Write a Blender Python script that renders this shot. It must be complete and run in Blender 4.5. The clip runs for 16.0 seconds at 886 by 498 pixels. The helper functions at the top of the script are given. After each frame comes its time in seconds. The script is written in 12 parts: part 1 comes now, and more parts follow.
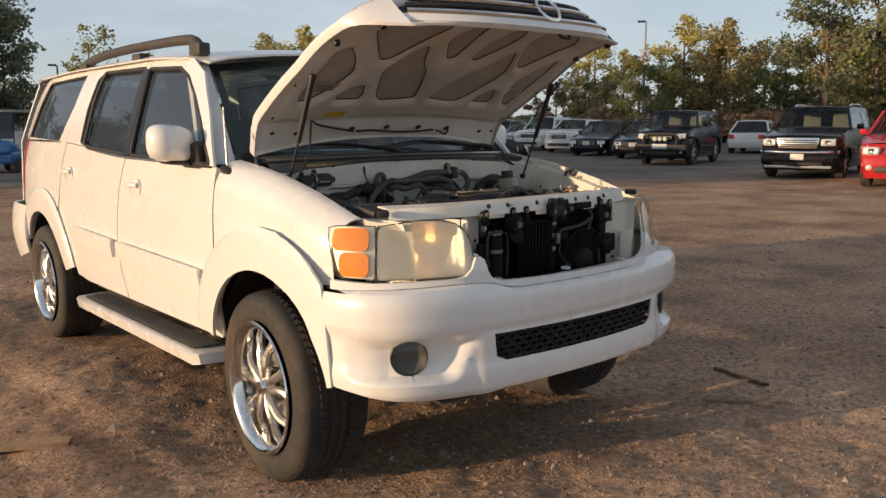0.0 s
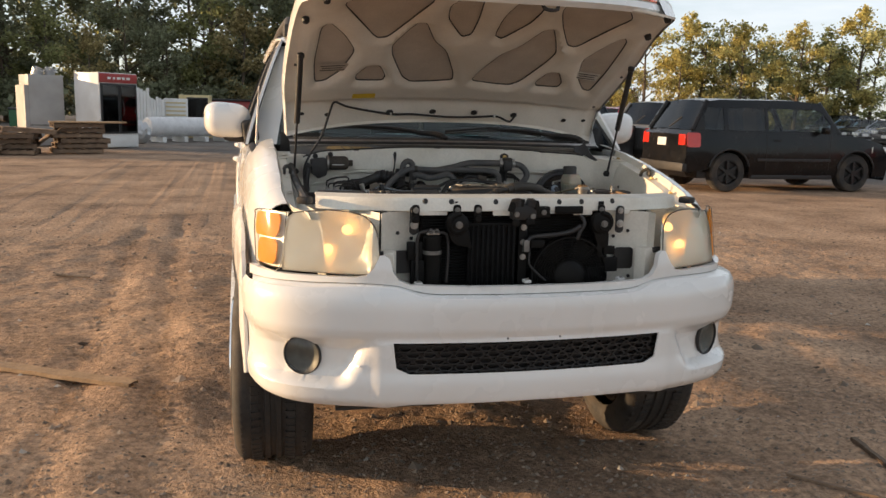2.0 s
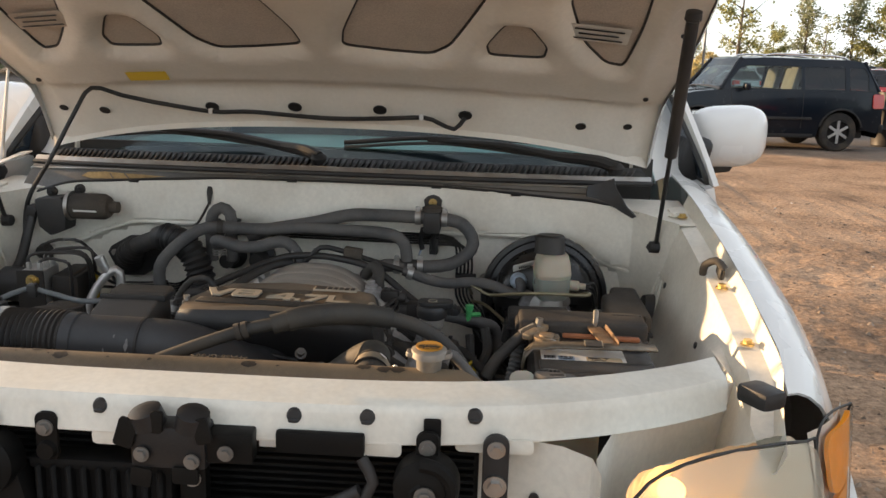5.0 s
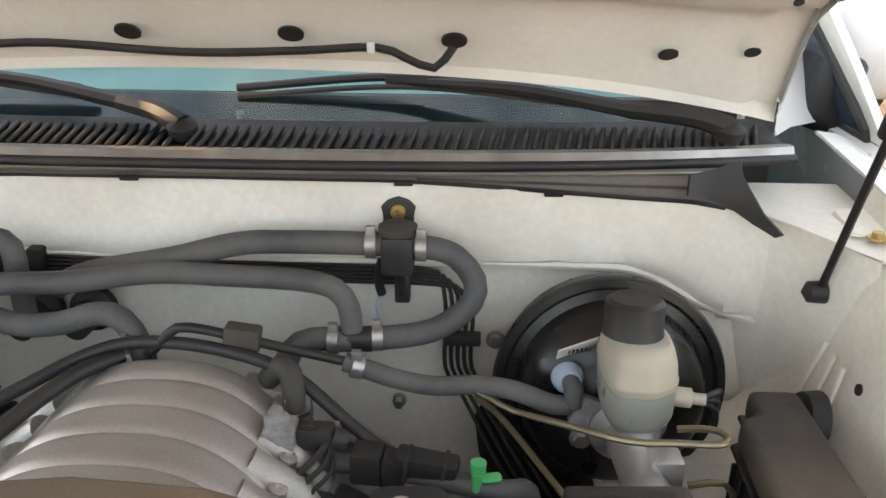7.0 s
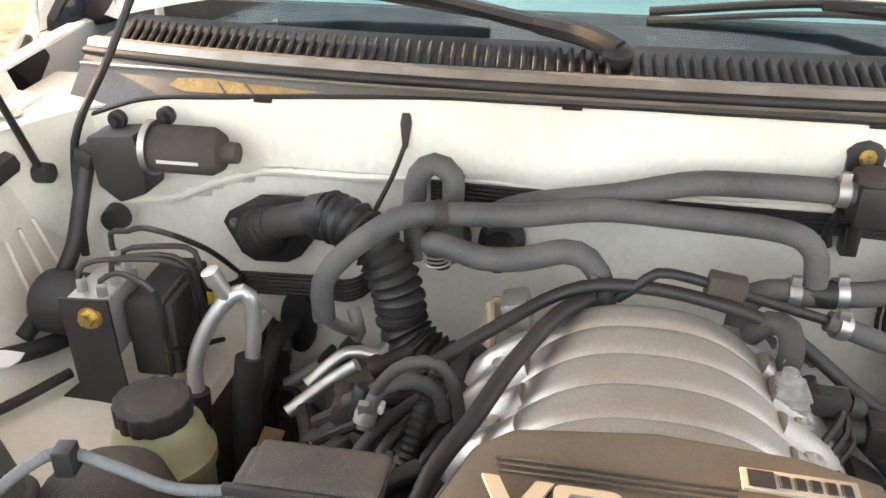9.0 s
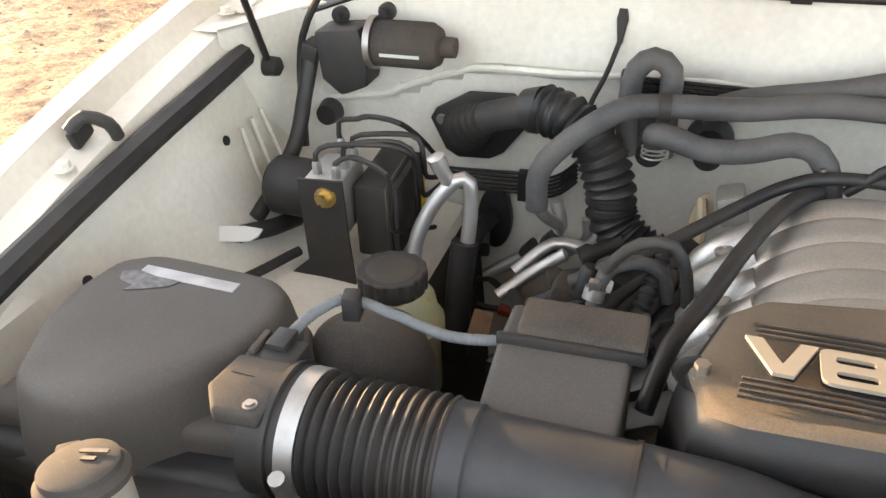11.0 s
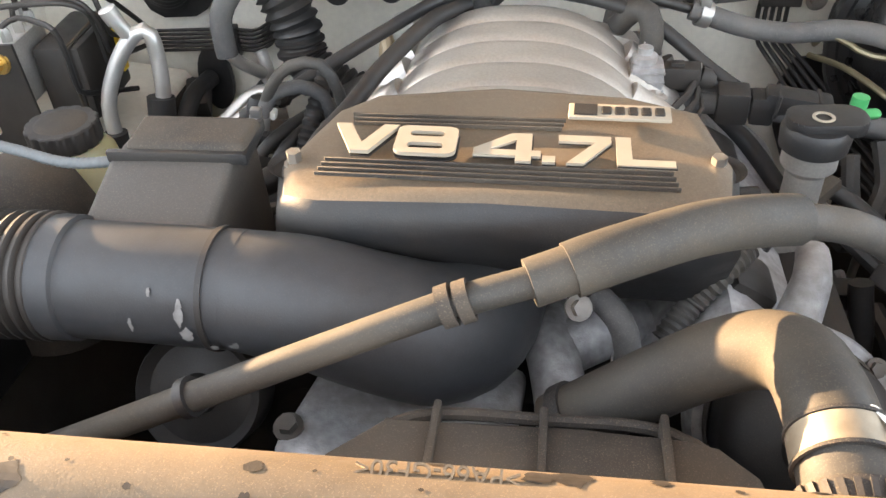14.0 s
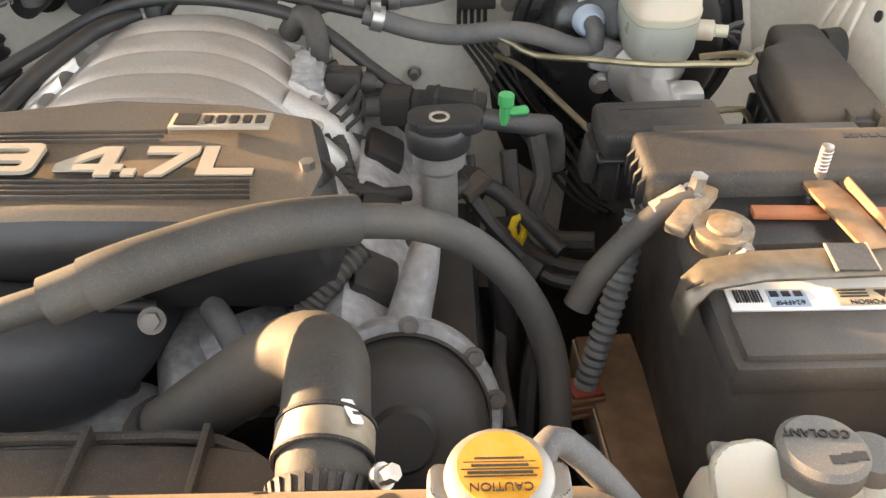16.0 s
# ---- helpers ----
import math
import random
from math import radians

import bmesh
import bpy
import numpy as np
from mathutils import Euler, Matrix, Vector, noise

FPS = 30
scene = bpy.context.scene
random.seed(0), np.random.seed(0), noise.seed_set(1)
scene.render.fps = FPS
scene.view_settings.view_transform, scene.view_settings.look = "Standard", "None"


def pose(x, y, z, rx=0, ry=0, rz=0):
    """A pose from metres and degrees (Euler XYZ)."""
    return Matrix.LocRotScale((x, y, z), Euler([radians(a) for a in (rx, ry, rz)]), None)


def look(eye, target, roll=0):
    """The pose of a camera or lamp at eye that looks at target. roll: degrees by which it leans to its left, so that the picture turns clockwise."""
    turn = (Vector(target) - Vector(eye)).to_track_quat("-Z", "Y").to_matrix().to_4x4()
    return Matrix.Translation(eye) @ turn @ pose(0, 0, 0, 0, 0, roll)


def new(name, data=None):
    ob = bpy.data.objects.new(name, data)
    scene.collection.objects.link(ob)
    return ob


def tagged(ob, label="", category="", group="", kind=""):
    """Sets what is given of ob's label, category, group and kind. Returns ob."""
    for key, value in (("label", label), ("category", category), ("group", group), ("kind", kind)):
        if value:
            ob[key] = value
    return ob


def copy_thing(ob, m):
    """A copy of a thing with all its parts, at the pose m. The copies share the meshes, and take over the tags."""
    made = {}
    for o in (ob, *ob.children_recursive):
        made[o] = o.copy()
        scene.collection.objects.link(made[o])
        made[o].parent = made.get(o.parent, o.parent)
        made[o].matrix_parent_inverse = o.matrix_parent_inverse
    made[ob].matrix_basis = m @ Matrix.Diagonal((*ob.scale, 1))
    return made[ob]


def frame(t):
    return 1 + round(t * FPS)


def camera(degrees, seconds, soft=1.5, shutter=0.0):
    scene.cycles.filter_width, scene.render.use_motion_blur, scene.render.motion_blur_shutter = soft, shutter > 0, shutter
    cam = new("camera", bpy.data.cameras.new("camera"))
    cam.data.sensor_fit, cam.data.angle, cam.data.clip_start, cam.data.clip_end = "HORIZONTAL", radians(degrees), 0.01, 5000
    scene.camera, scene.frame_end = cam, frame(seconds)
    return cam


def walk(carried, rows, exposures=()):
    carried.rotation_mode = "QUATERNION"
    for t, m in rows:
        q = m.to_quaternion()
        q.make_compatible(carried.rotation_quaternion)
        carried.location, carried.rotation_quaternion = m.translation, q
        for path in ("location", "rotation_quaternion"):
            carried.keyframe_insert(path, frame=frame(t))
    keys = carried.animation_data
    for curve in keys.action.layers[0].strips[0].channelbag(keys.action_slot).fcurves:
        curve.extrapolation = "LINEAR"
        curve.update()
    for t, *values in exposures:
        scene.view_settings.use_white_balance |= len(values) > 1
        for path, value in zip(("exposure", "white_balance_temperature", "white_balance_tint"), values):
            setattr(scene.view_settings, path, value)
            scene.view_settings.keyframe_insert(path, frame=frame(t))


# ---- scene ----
# the white SUV's front bumper lies at y = 0, its middle at x = 0, the ground at z = 0; y runs towards its tail
cam = camera(56.4, 16.0)
ROWS = [
    (0.0, -2.3951, -2.0123, 1.3619, 81.439, 0.287, -40.332),
    (0.5, -2.0354, -2.2470, 1.3610, 81.173, -0.135, -33.434),
    (1.0, -1.6338, -2.3502, 1.3470, 81.078, -0.674, -26.729),
    (1.5, -1.2863, -2.4318, 1.3536, 80.878, -1.097, -20.276),
    (2.0, -0.9122, -2.4341, 1.3608, 80.429, -1.505, -13.794),
    (2.5, -0.5482, -2.2583, 1.3673, 80.001, -1.805, -7.988),
    (3.0, -0.2094, -2.0516, 1.3642, 79.392, -1.889, -3.105),
    (3.5, 0.0400, -1.7303, 1.3638, 79.131, -1.865, 0.277),
    (4.0, 0.2271, -1.4015, 1.4014, 78.802, -1.781, 2.422),
    (4.5, 0.3403, -1.0441, 1.4487, 78.366, -1.866, 3.607),
    (7.0, 0.2943, 0.1496, 1.4741, 68.218, -0.618, 1.458),
    (7.5, 0.1845, 0.1815, 1.4741, 66.677, -0.586, 1.934),
    (8.0, 0.0899, 0.1753, 1.4698, 65.308, -0.595, 3.833),
    (8.5, 0.0048, 0.1757, 1.4667, 63.884, -0.485, 6.696),
    (9.0, -0.0665, 0.1746, 1.4647, 62.868, -0.333, 10.181),
    (9.5, -0.1135, 0.1691, 1.4678, 61.997, 0.127, 14.166),
    (10.0, -0.1655, 0.1480, 1.4661, 61.135, 0.635, 17.651),
    (12.5, -0.1319, 0.0482, 1.3992, 53.882, 3.365, 15.992),
    (13.0, -0.0785, 0.0532, 1.3944, 52.846, 3.262, 12.901),
    (13.5, -0.0137, 0.0619, 1.3880, 52.046, 2.980, 9.836),
    (14.0, 0.0454, 0.0709, 1.3851, 51.681, 2.581, 7.215),
    (14.5, 0.0871, 0.0755, 1.3862, 51.444, 2.011, 5.125),
    (15.0, 0.1394, 0.0729, 1.3847, 51.468, 1.487, 3.264),
    (15.5, 0.1928, 0.0717, 1.3829, 51.619, 1.085, 1.483),
    (16.0, 0.2533, 0.0833, 1.3802, 51.803, 0.859, -0.738),
]
walk(cam, [(t, pose(x, y, z, rx, ry, rz)) for t, x, y, z, rx, ry, rz in ROWS], [(0.0, 0.20, 6050, 10), (1.5, 0.60, 6250, 10), (3.0, 0.95, 6500, 10), (4.5, 1.18, 6500, 10), (7.0, 2.35, 6500, 10), (8.0, 2.86, 6600, 10), (9.0, 3.12, 6750, 10), (10.0, 2.88, 6700, 10), (12.5, 3.04, 6450, 10), (14.5, 3.48, 6500, 10), (16.0, 3.17, 6700, 10)])

# ---- light ----
SUN_EL, SUN_AZ = 6.6, 161.0            # degrees; azimuth from +x towards +y
sun_dir = Vector((math.cos(radians(SUN_AZ)) * math.cos(radians(SUN_EL)), math.sin(radians(SUN_AZ)) * math.cos(radians(SUN_EL)), math.sin(radians(SUN_EL))))
sun = new("sun", bpy.data.lights.new("sun", "SUN"))
sun.data.energy, sun.data.angle, sun.data.color = 4.5, radians(0.6), (1.0, 0.66, 0.36)
sun.matrix_world = look(sun_dir * 50, (0, 0, 0))

world = bpy.data.worlds.new("world")
scene.world = world
world.use_nodes = True
wn, wl = world.node_tree.nodes, world.node_tree.links
sky = wn.new("ShaderNodeTexSky")
sky.sky_type, sky.sun_disc = "NISHITA", False
sky.sun_elevation, sky.sun_rotation = radians(SUN_EL + 8.7), radians(90 - SUN_AZ)
sky.air_density, sky.dust_density, sky.ozone_density = 1.0, 0.6, 1.0
# a thin bright veil of haze that thins towards the zenith, with streaks of cloud in it
tc = wn.new("ShaderNodeTexCoord")
mp = wn.new("ShaderNodeMapping")
mp.inputs["Scale"].default_value = (1.4, 1.4, 7.0)
nz = wn.new("ShaderNodeTexNoise")
nz.inputs["Scale"].default_value, nz.inputs["Detail"].default_value, nz.inputs["Roughness"].default_value = 2.2, 7, 0.6
rp = wn.new("ShaderNodeMapRange")
rp.inputs["From Min"].default_value, rp.inputs["From Max"].default_value = 0.42, 0.75
rp.inputs["To Min"].default_value, rp.inputs["To Max"].default_value = 0.25, 0.80
sep = wn.new("ShaderNodeSeparateXYZ")
up_ = wn.new("ShaderNodeMapRange")
up_.inputs["From Min"].default_value, up_.inputs["From Max"].default_value = 0.12, 0.75
up_.inputs["To Min"].default_value, up_.inputs["To Max"].default_value = 0.30, 0.0
add = wn.new("ShaderNodeMath")
add.operation, add.use_clamp = "ADD", True
veil = wn.new("ShaderNodeMix")
veil.data_type = "RGBA"
veil.inputs["A"].default_value, veil.inputs["B"].default_value = (7.1, 6.85, 6.45, 1), (3.8, 5.4, 7.3, 1)
mx = wn.new("ShaderNodeMix")
mx.data_type = "RGBA"
wl.new(tc.outputs["Generated"], mp.inputs["Vector"])
wl.new(mp.outputs["Vector"], nz.inputs["Vector"])
wl.new(nz.outputs["Fac"], rp.inputs["Value"])
wl.new(tc.outputs["Generated"], sep.inputs[0])
wl.new(sep.outputs["Z"], up_.inputs["Value"])
wl.new(rp.outputs["Result"], add.inputs[0])
wl.new(up_.outputs["Result"], add.inputs[1])
wl.new(up_.outputs["Result"], veil.inputs["Factor"])
wl.new(add.outputs[0], mx.inputs["Factor"])
wl.new(sky.outputs["Color"], mx.inputs["A"])
wl.new(veil.outputs["Result"], mx.inputs["B"])
wl.new(mx.outputs["Result"], wn["Background"].inputs["Color"])
wn["Background"].inputs["Strength"].default_value = 0.092

# ---- materials ----
def mat(name, base, rough=0.5, metal=0.0, var=0.15, scale=8.0, fine=0.0, fine_scale=120.0, bump=0.0, bump_scale=60.0, dirt=0.0, dirt_col=(0.25, 0.17, 0.1), dirt_scale=5.0, coat=0.0, rough_var=0.1, per_object=0.0, island=0.0, spec=0.5, trans=0.0, sub=0.0, specks=1100.0):
    """A surface with colour varied at two scales, spots of dirt and a fine relief."""
    m = bpy.data.materials.new(name)
    m.use_nodes = True
    if bump_scale >= 100:
        bump, bump_scale = bump * 0.3, bump_scale * 3.0
    n, l = m.node_tree.nodes, m.node_tree.links
    b = n["Principled BSDF"]
    b.inputs["Metallic"].default_value = metal
    b.inputs["Coat Weight"].default_value = coat
    b.inputs["Coat Roughness"].default_value = 0.06
    b.inputs["Specular IOR Level"].default_value = spec
    b.inputs["Transmission Weight"].default_value = trans
    b.inputs["Subsurface Weight"].default_value = sub
    co = n.new("ShaderNodeTexCoord")

    def noise_tex(s, d=5):
        t = n.new("ShaderNodeTexNoise")
        t.inputs["Scale"].default_value, t.inputs["Detail"].default_value = s, d
        l.new(co.outputs["Object"], t.inputs["Vector"])
        return t.outputs["Fac"]

    def ramp(src, lo, hi, a, c):
        r = n.new("ShaderNodeMapRange")
        l.new(src, r.inputs["Value"])
        for k, v in zip(("From Min", "From Max", "To Min", "To Max"), (lo, hi, a, c)):
            r.inputs[k].default_value = v
        return r.outputs["Result"]

    def times(a, c):
        q = n.new("ShaderNodeMath")
        q.operation = "MULTIPLY"
        l.new(a, q.inputs[0])
        if isinstance(c, float):
            q.inputs[1].default_value = c
        else:
            l.new(c, q.inputs[1])
        return q.outputs[0]

    shade = ramp(noise_tex(scale), 0.3, 0.7, 1 - var, 1 + var)
    if fine:
        shade = times(shade, ramp(noise_tex(fine_scale, 3), 0.3, 0.7, 1 - fine, 1 + fine))
    if per_object:
        info = n.new("ShaderNodeObjectInfo")
        shade = times(shade, ramp(info.outputs["Random"], 0, 1, 1 - per_object, 1 + per_object))
    if island:
        geo = n.new("ShaderNodeNewGeometry")
        shade = times(shade, ramp(geo.outputs["Random Per Island"], 0, 1, 1 - island, 1 + island))
    vm = n.new("ShaderNodeVectorMath")
    vm.operation = "SCALE"
    vm.inputs[0].default_value = base
    l.new(shade, vm.inputs["Scale"])
    col = vm.outputs["Vector"]
    rsrc = ramp(noise_tex(scale * 3.1), 0.3, 0.7, max(0.02, rough - rough_var), min(1.0, rough + rough_var))
    if dirt:
        d = ramp(noise_tex(dirt_scale, 8), 0.5 - 0.1, 0.66, 0.0, dirt)
        mxn = n.new("ShaderNodeMix")
        mxn.data_type = "RGBA"
        l.new(d, mxn.inputs["Factor"])
        l.new(col, mxn.inputs["A"])
        mxn.inputs["B"].default_value = (*dirt_col, 1)
        col = mxn.outputs["Result"]
        if dirt >= 0.25 and specks:
            sp = n.new("ShaderNodeMix")
            sp.data_type = "RGBA"
            l.new(ramp(noise_tex(specks, 4), 0.56, 0.70, 0.0, min(0.45, dirt * 0.7)), sp.inputs["Factor"])
            l.new(col, sp.inputs["A"])
            sp.inputs["B"].default_value = (*[c * 1.5 for c in dirt_col], 1)
            col = sp.outputs["Result"]
        add = n.new("ShaderNodeMath")
        add.operation, add.use_clamp = "ADD", True
        l.new(rsrc, add.inputs[0])
        l.new(times(d, 0.5), add.inputs[1])
        rsrc = add.outputs[0]
    l.new(col, b.inputs["Base Color"])
    l.new(rsrc, b.inputs["Roughness"])
    if bump:
        bp = n.new("ShaderNodeBump")
        bp.inputs["Strength"].default_value, bp.inputs["Distance"].default_value = 1.0, bump
        l.new(noise_tex(bump_scale, 6), bp.inputs["Height"])
        l.new(bp.outputs["Normal"], b.inputs["Normal"])
    return m


def glass(name, tint, gloss=0.03):
    """Clear or tinted pane: what passes is tinted, Fresnel gives the mirror."""
    m = bpy.data.materials.new(name)
    m.use_nodes = True
    n, l = m.node_tree.nodes, m.node_tree.links
    n.remove(n["Principled BSDF"])
    tr, gl, fr, mi = n.new("ShaderNodeBsdfTransparent"), n.new("ShaderNodeBsdfGlossy"), n.new("ShaderNodeLayerWeight"), n.new("ShaderNodeMixShader")
    p5, f0 = n.new("ShaderNodeMath"), n.new("ShaderNodeMath")
    p5.operation, f0.operation = "POWER", "MULTIPLY_ADD"
    p5.inputs[1].default_value, f0.inputs[1].default_value, f0.inputs[2].default_value = 5.0, 0.95, 0.05
    fr.inputs["Blend"].default_value = 0.5
    l.new(fr.outputs["Facing"], p5.inputs[0])
    l.new(p5.outputs[0], f0.inputs[0])
    tr.inputs["Color"].default_value = (*tint, 1)
    gl.inputs["Roughness"].default_value = gloss
    l.new(f0.outputs[0], mi.inputs[0])
    l.new(tr.outputs[0], mi.inputs[1])
    l.new(gl.outputs[0], mi.inputs[2])
    l.new(mi.outputs[0], n["Material Output"].inputs["Surface"])
    return m


def glow(name, col, strength):
    m = bpy.data.materials.new(name)
    m.use_nodes = True
    b = m.node_tree.nodes["Principled BSDF"]
    b.inputs["Base Color"].default_value = (*col, 1)
    b.inputs["Emission Color"].default_value = (*col, 1)
    b.inputs["Emission Strength"].default_value = strength
    return m


WHITE = mat("white_car_paint", (0.78, 0.77, 0.745), 0.24, var=0.02, scale=2, coat=0.6, rough_var=0.05, dirt=0.10, dirt_col=(0.42, 0.34, 0.25), dirt_scale=3.0, bump=0.0002, bump_scale=300)
WHITE_BAY = mat("dusty_white_bay_paint", (0.78, 0.745, 0.66), 0.45, var=0.05, scale=4, fine=0.05, rough_var=0.1, dirt=0.34, dirt_col=(0.38, 0.31, 0.22), dirt_scale=5.0, bump=0.0006, bump_scale=40, specks=0.0)
HOOD_IN = mat("dusty_hood_lining_paint", (0.76, 0.715, 0.635), 0.5, var=0.05, scale=5, fine=0.03, dirt=0.30, dirt_col=(0.44, 0.36, 0.26), dirt_scale=4.0, specks=0.0)
INSUL = mat("brown_grey_felt", (0.50, 0.44, 0.375), 0.95, var=0.10, scale=10, fine=0.12, fine_scale=300, bump=0.003, bump_scale=180)
BLACK = mat("black_plastic", (0.013, 0.013, 0.014), 0.5, var=0.2, scale=10, fine=0.1, dirt=0.25, dirt_col=(0.075, 0.058, 0.042), dirt_scale=9.0, bump=0.0006, bump_scale=250)
DUSTBLK = mat("dusty_black_plastic", (0.026, 0.025, 0.025), 0.66, spec=0.3, var=0.2, scale=8, fine=0.12, dirt=0.75, dirt_col=(0.125, 0.10, 0.074), dirt_scale=5.0, bump=0.0003, bump_scale=220)
RUBBER = mat("grey_black_rubber", (0.032, 0.031, 0.030), 0.58, var=0.15, scale=14, fine=0.12, fine_scale=200, dirt=0.45, dirt_col=(0.10, 0.082, 0.062), dirt_scale=12.0, bump=0.0006, bump_scale=200)
TYRE = mat("tyre_rubber", (0.024, 0.023, 0.022), 0.75, var=0.15, scale=12, fine=0.1, dirt=0.5, dirt_col=(0.13, 0.095, 0.065), dirt_scale=4.0, bump=0.001, bump_scale=120)
CHROME = mat("chrome", (0.78, 0.77, 0.75), 0.10, 1.0, var=0.05, rough_var=0.05, dirt=0.15, dirt_col=(0.35, 0.28, 0.2), dirt_scale=20.0)
ALU = mat("cast_aluminium", (0.50, 0.485, 0.46), 0.40, 0.75, var=0.10, scale=6, fine=0.10, fine_scale=420, dirt=0.45, dirt_col=(0.33, 0.285, 0.23), dirt_scale=4.0, bump=0.0006, bump_scale=300)
STEEL = mat("grey_steel", (0.42, 0.41, 0.39), 0.4, 1.0, var=0.12, scale=20, dirt=0.4, dirt_col=(0.25, 0.2, 0.15), dirt_scale=15.0)
DARKMETAL = mat("dark_painted_metal", (0.016, 0.016, 0.017), 0.45, 0.2, var=0.2, scale=10, dirt=0.35, dirt_col=(0.07, 0.055, 0.042), dirt_scale=8.0, bump=0.0006)
GLASS_CLR = glass("clear_glass", (0.75, 0.86, 0.86))
GLASS_TINT = glass("dark_tinted_glass", (0.10, 0.12, 0.13))
# bluish diffuse film: dust, with the sky's reflection painted into its colour
film_n, film_l = GLASS_TINT.node_tree.nodes, GLASS_TINT.node_tree.links
film, sky_filmed = film_n.new("ShaderNodeBsdfDiffuse"), film_n.new("ShaderNodeMixShader")
film.inputs["Color"].default_value, sky_filmed.inputs[0].default_value = (0.17, 0.24, 0.33, 1), 0.16
film_l.new(film_n["Material Output"].inputs["Surface"].links[0].from_socket, sky_filmed.inputs[1])
film_l.new(film.outputs[0], sky_filmed.inputs[2])
film_l.new(sky_filmed.outputs[0], film_n["Material Output"].inputs["Surface"])
CLEAR_LENS = glass("clear_lens", (0.97, 0.97, 0.95), 0.05)
LENS = glass("hazy_lens", (0.96, 0.95, 0.91), 0.08)
n_, l_ = LENS.node_tree.nodes, LENS.node_tree.links
haze, thru, mixh = n_.new("ShaderNodeBsdfDiffuse"), n_.new("ShaderNodeBsdfTranslucent"), n_.new("ShaderNodeMixShader")
mix2 = n_.new("ShaderNodeMixShader")
haze.inputs["Color"].default_value, thru.inputs["Color"].default_value = (0.80, 0.76, 0.65, 1), (0.95, 0.88, 0.72, 1)
mixh.inputs[0].default_value, mix2.inputs[0].default_value = 0.5, 0.42
clear = [n for n in n_ if n.bl_idname == "ShaderNodeBsdfTransparent"][0]
surf = [n for n in n_ if n.bl_idname == "ShaderNodeMixShader" and n.inputs[1].is_linked][0]
l_.new(haze.outputs[0], mixh.inputs[1])
l_.new(thru.outputs[0], mixh.inputs[2])
l_.new(clear.outputs[0], mix2.inputs[1])
l_.new(mixh.outputs[0], mix2.inputs[2])
l_.new(mix2.outputs[0], surf.inputs[1])
RED_LENS = mat("red_lens", (0.55, 0.03, 0.02), 0.15, var=0.05, coat=0.5)
INTERIOR = mat("dark_interior", (0.05, 0.045, 0.04), 0.8)

# ---- helpers for shapes ----
def thing(name, label, category, at=(0, 0, 0), rz=0.0, group="", kind=""):
    e = new(name)
    e.empty_display_size = 0.1
    e.matrix_basis = pose(*at, 0, 0, rz)
    return tagged(e, label, category, group, kind)


def part(name, bm, material, parent=None, label="", smooth=40.0):
    """Links a bmesh as ONE mesh object under a thing or a part."""
    me = bpy.data.meshes.new(name)
    bm.normal_update()
    if smooth:
        lim = radians(smooth)
        for f in bm.faces:
            f.smooth = True
        for e in bm.edges:
            if len(e.link_faces) == 2 and e.calc_face_angle(0) > lim:
                e.smooth = False
    bm.to_mesh(me)
    bm.free()
    me.materials.append(material)
    ob = new(name, me)
    if parent is not None:
        ob.parent = parent
    if label:
        ob["label"] = label
    return ob


def spl(xs, ys, v):
    """A smooth curve through the points (xs, ys)."""
    if v <= xs[0]:
        return ys[0]
    if v >= xs[-1]:
        return ys[-1]
    i = 0
    while v > xs[i + 1]:
        i += 1
    h = xs[i + 1] - xs[i]
    t = (v - xs[i]) / h
    d = [(ys[k + 1] - ys[k]) / (xs[k + 1] - xs[k]) for k in range(len(xs) - 1)]

    def slope(k):
        if k == 0:
            return d[0]
        if k == len(xs) - 1:
            return d[-1]
        return 0.0 if d[k - 1] * d[k] <= 0 else 2 * d[k - 1] * d[k] / (d[k - 1] + d[k])
    m0, m1 = slope(i) * h, slope(i + 1) * h
    t2, t3 = t * t, t * t * t
    return (2 * t3 - 3 * t2 + 1) * ys[i] + (t3 - 2 * t2 + t) * m0 + (3 * t2 - 2 * t3) * ys[i + 1] + (t3 - t2) * m1


def box(size, at=(0, 0, 0), rot=(0, 0, 0), bevel=0.0, seg=2, taper=1.0, bm=None):
    """A bevelled box whose middle is at at; taper narrows its top."""
    tmp = bmesh.new()
    bmesh.ops.create_cube(tmp, size=1.0)
    for v in tmp.verts:
        k = taper if v.co.z > 0 else 1.0
        v.co = Vector((v.co.x * size[0] * k, v.co.y * size[1] * k, v.co.z * size[2]))
    if bevel:
        bmesh.ops.bevel(tmp, geom=tmp.edges[:], offset=bevel, segments=seg, profile=0.6, affect="EDGES")
    bmesh.ops.transform(tmp, matrix=pose(*at, *rot), verts=tmp.verts)
    return merge(bm, tmp)


def merge(bm, tmp):
    if bm is None:
        return tmp
    me = bpy.data.meshes.new("tmp")
    tmp.to_mesh(me)
    tmp.free()
    bm.from_mesh(me)
    bpy.data.meshes.remove(me)
    return bm


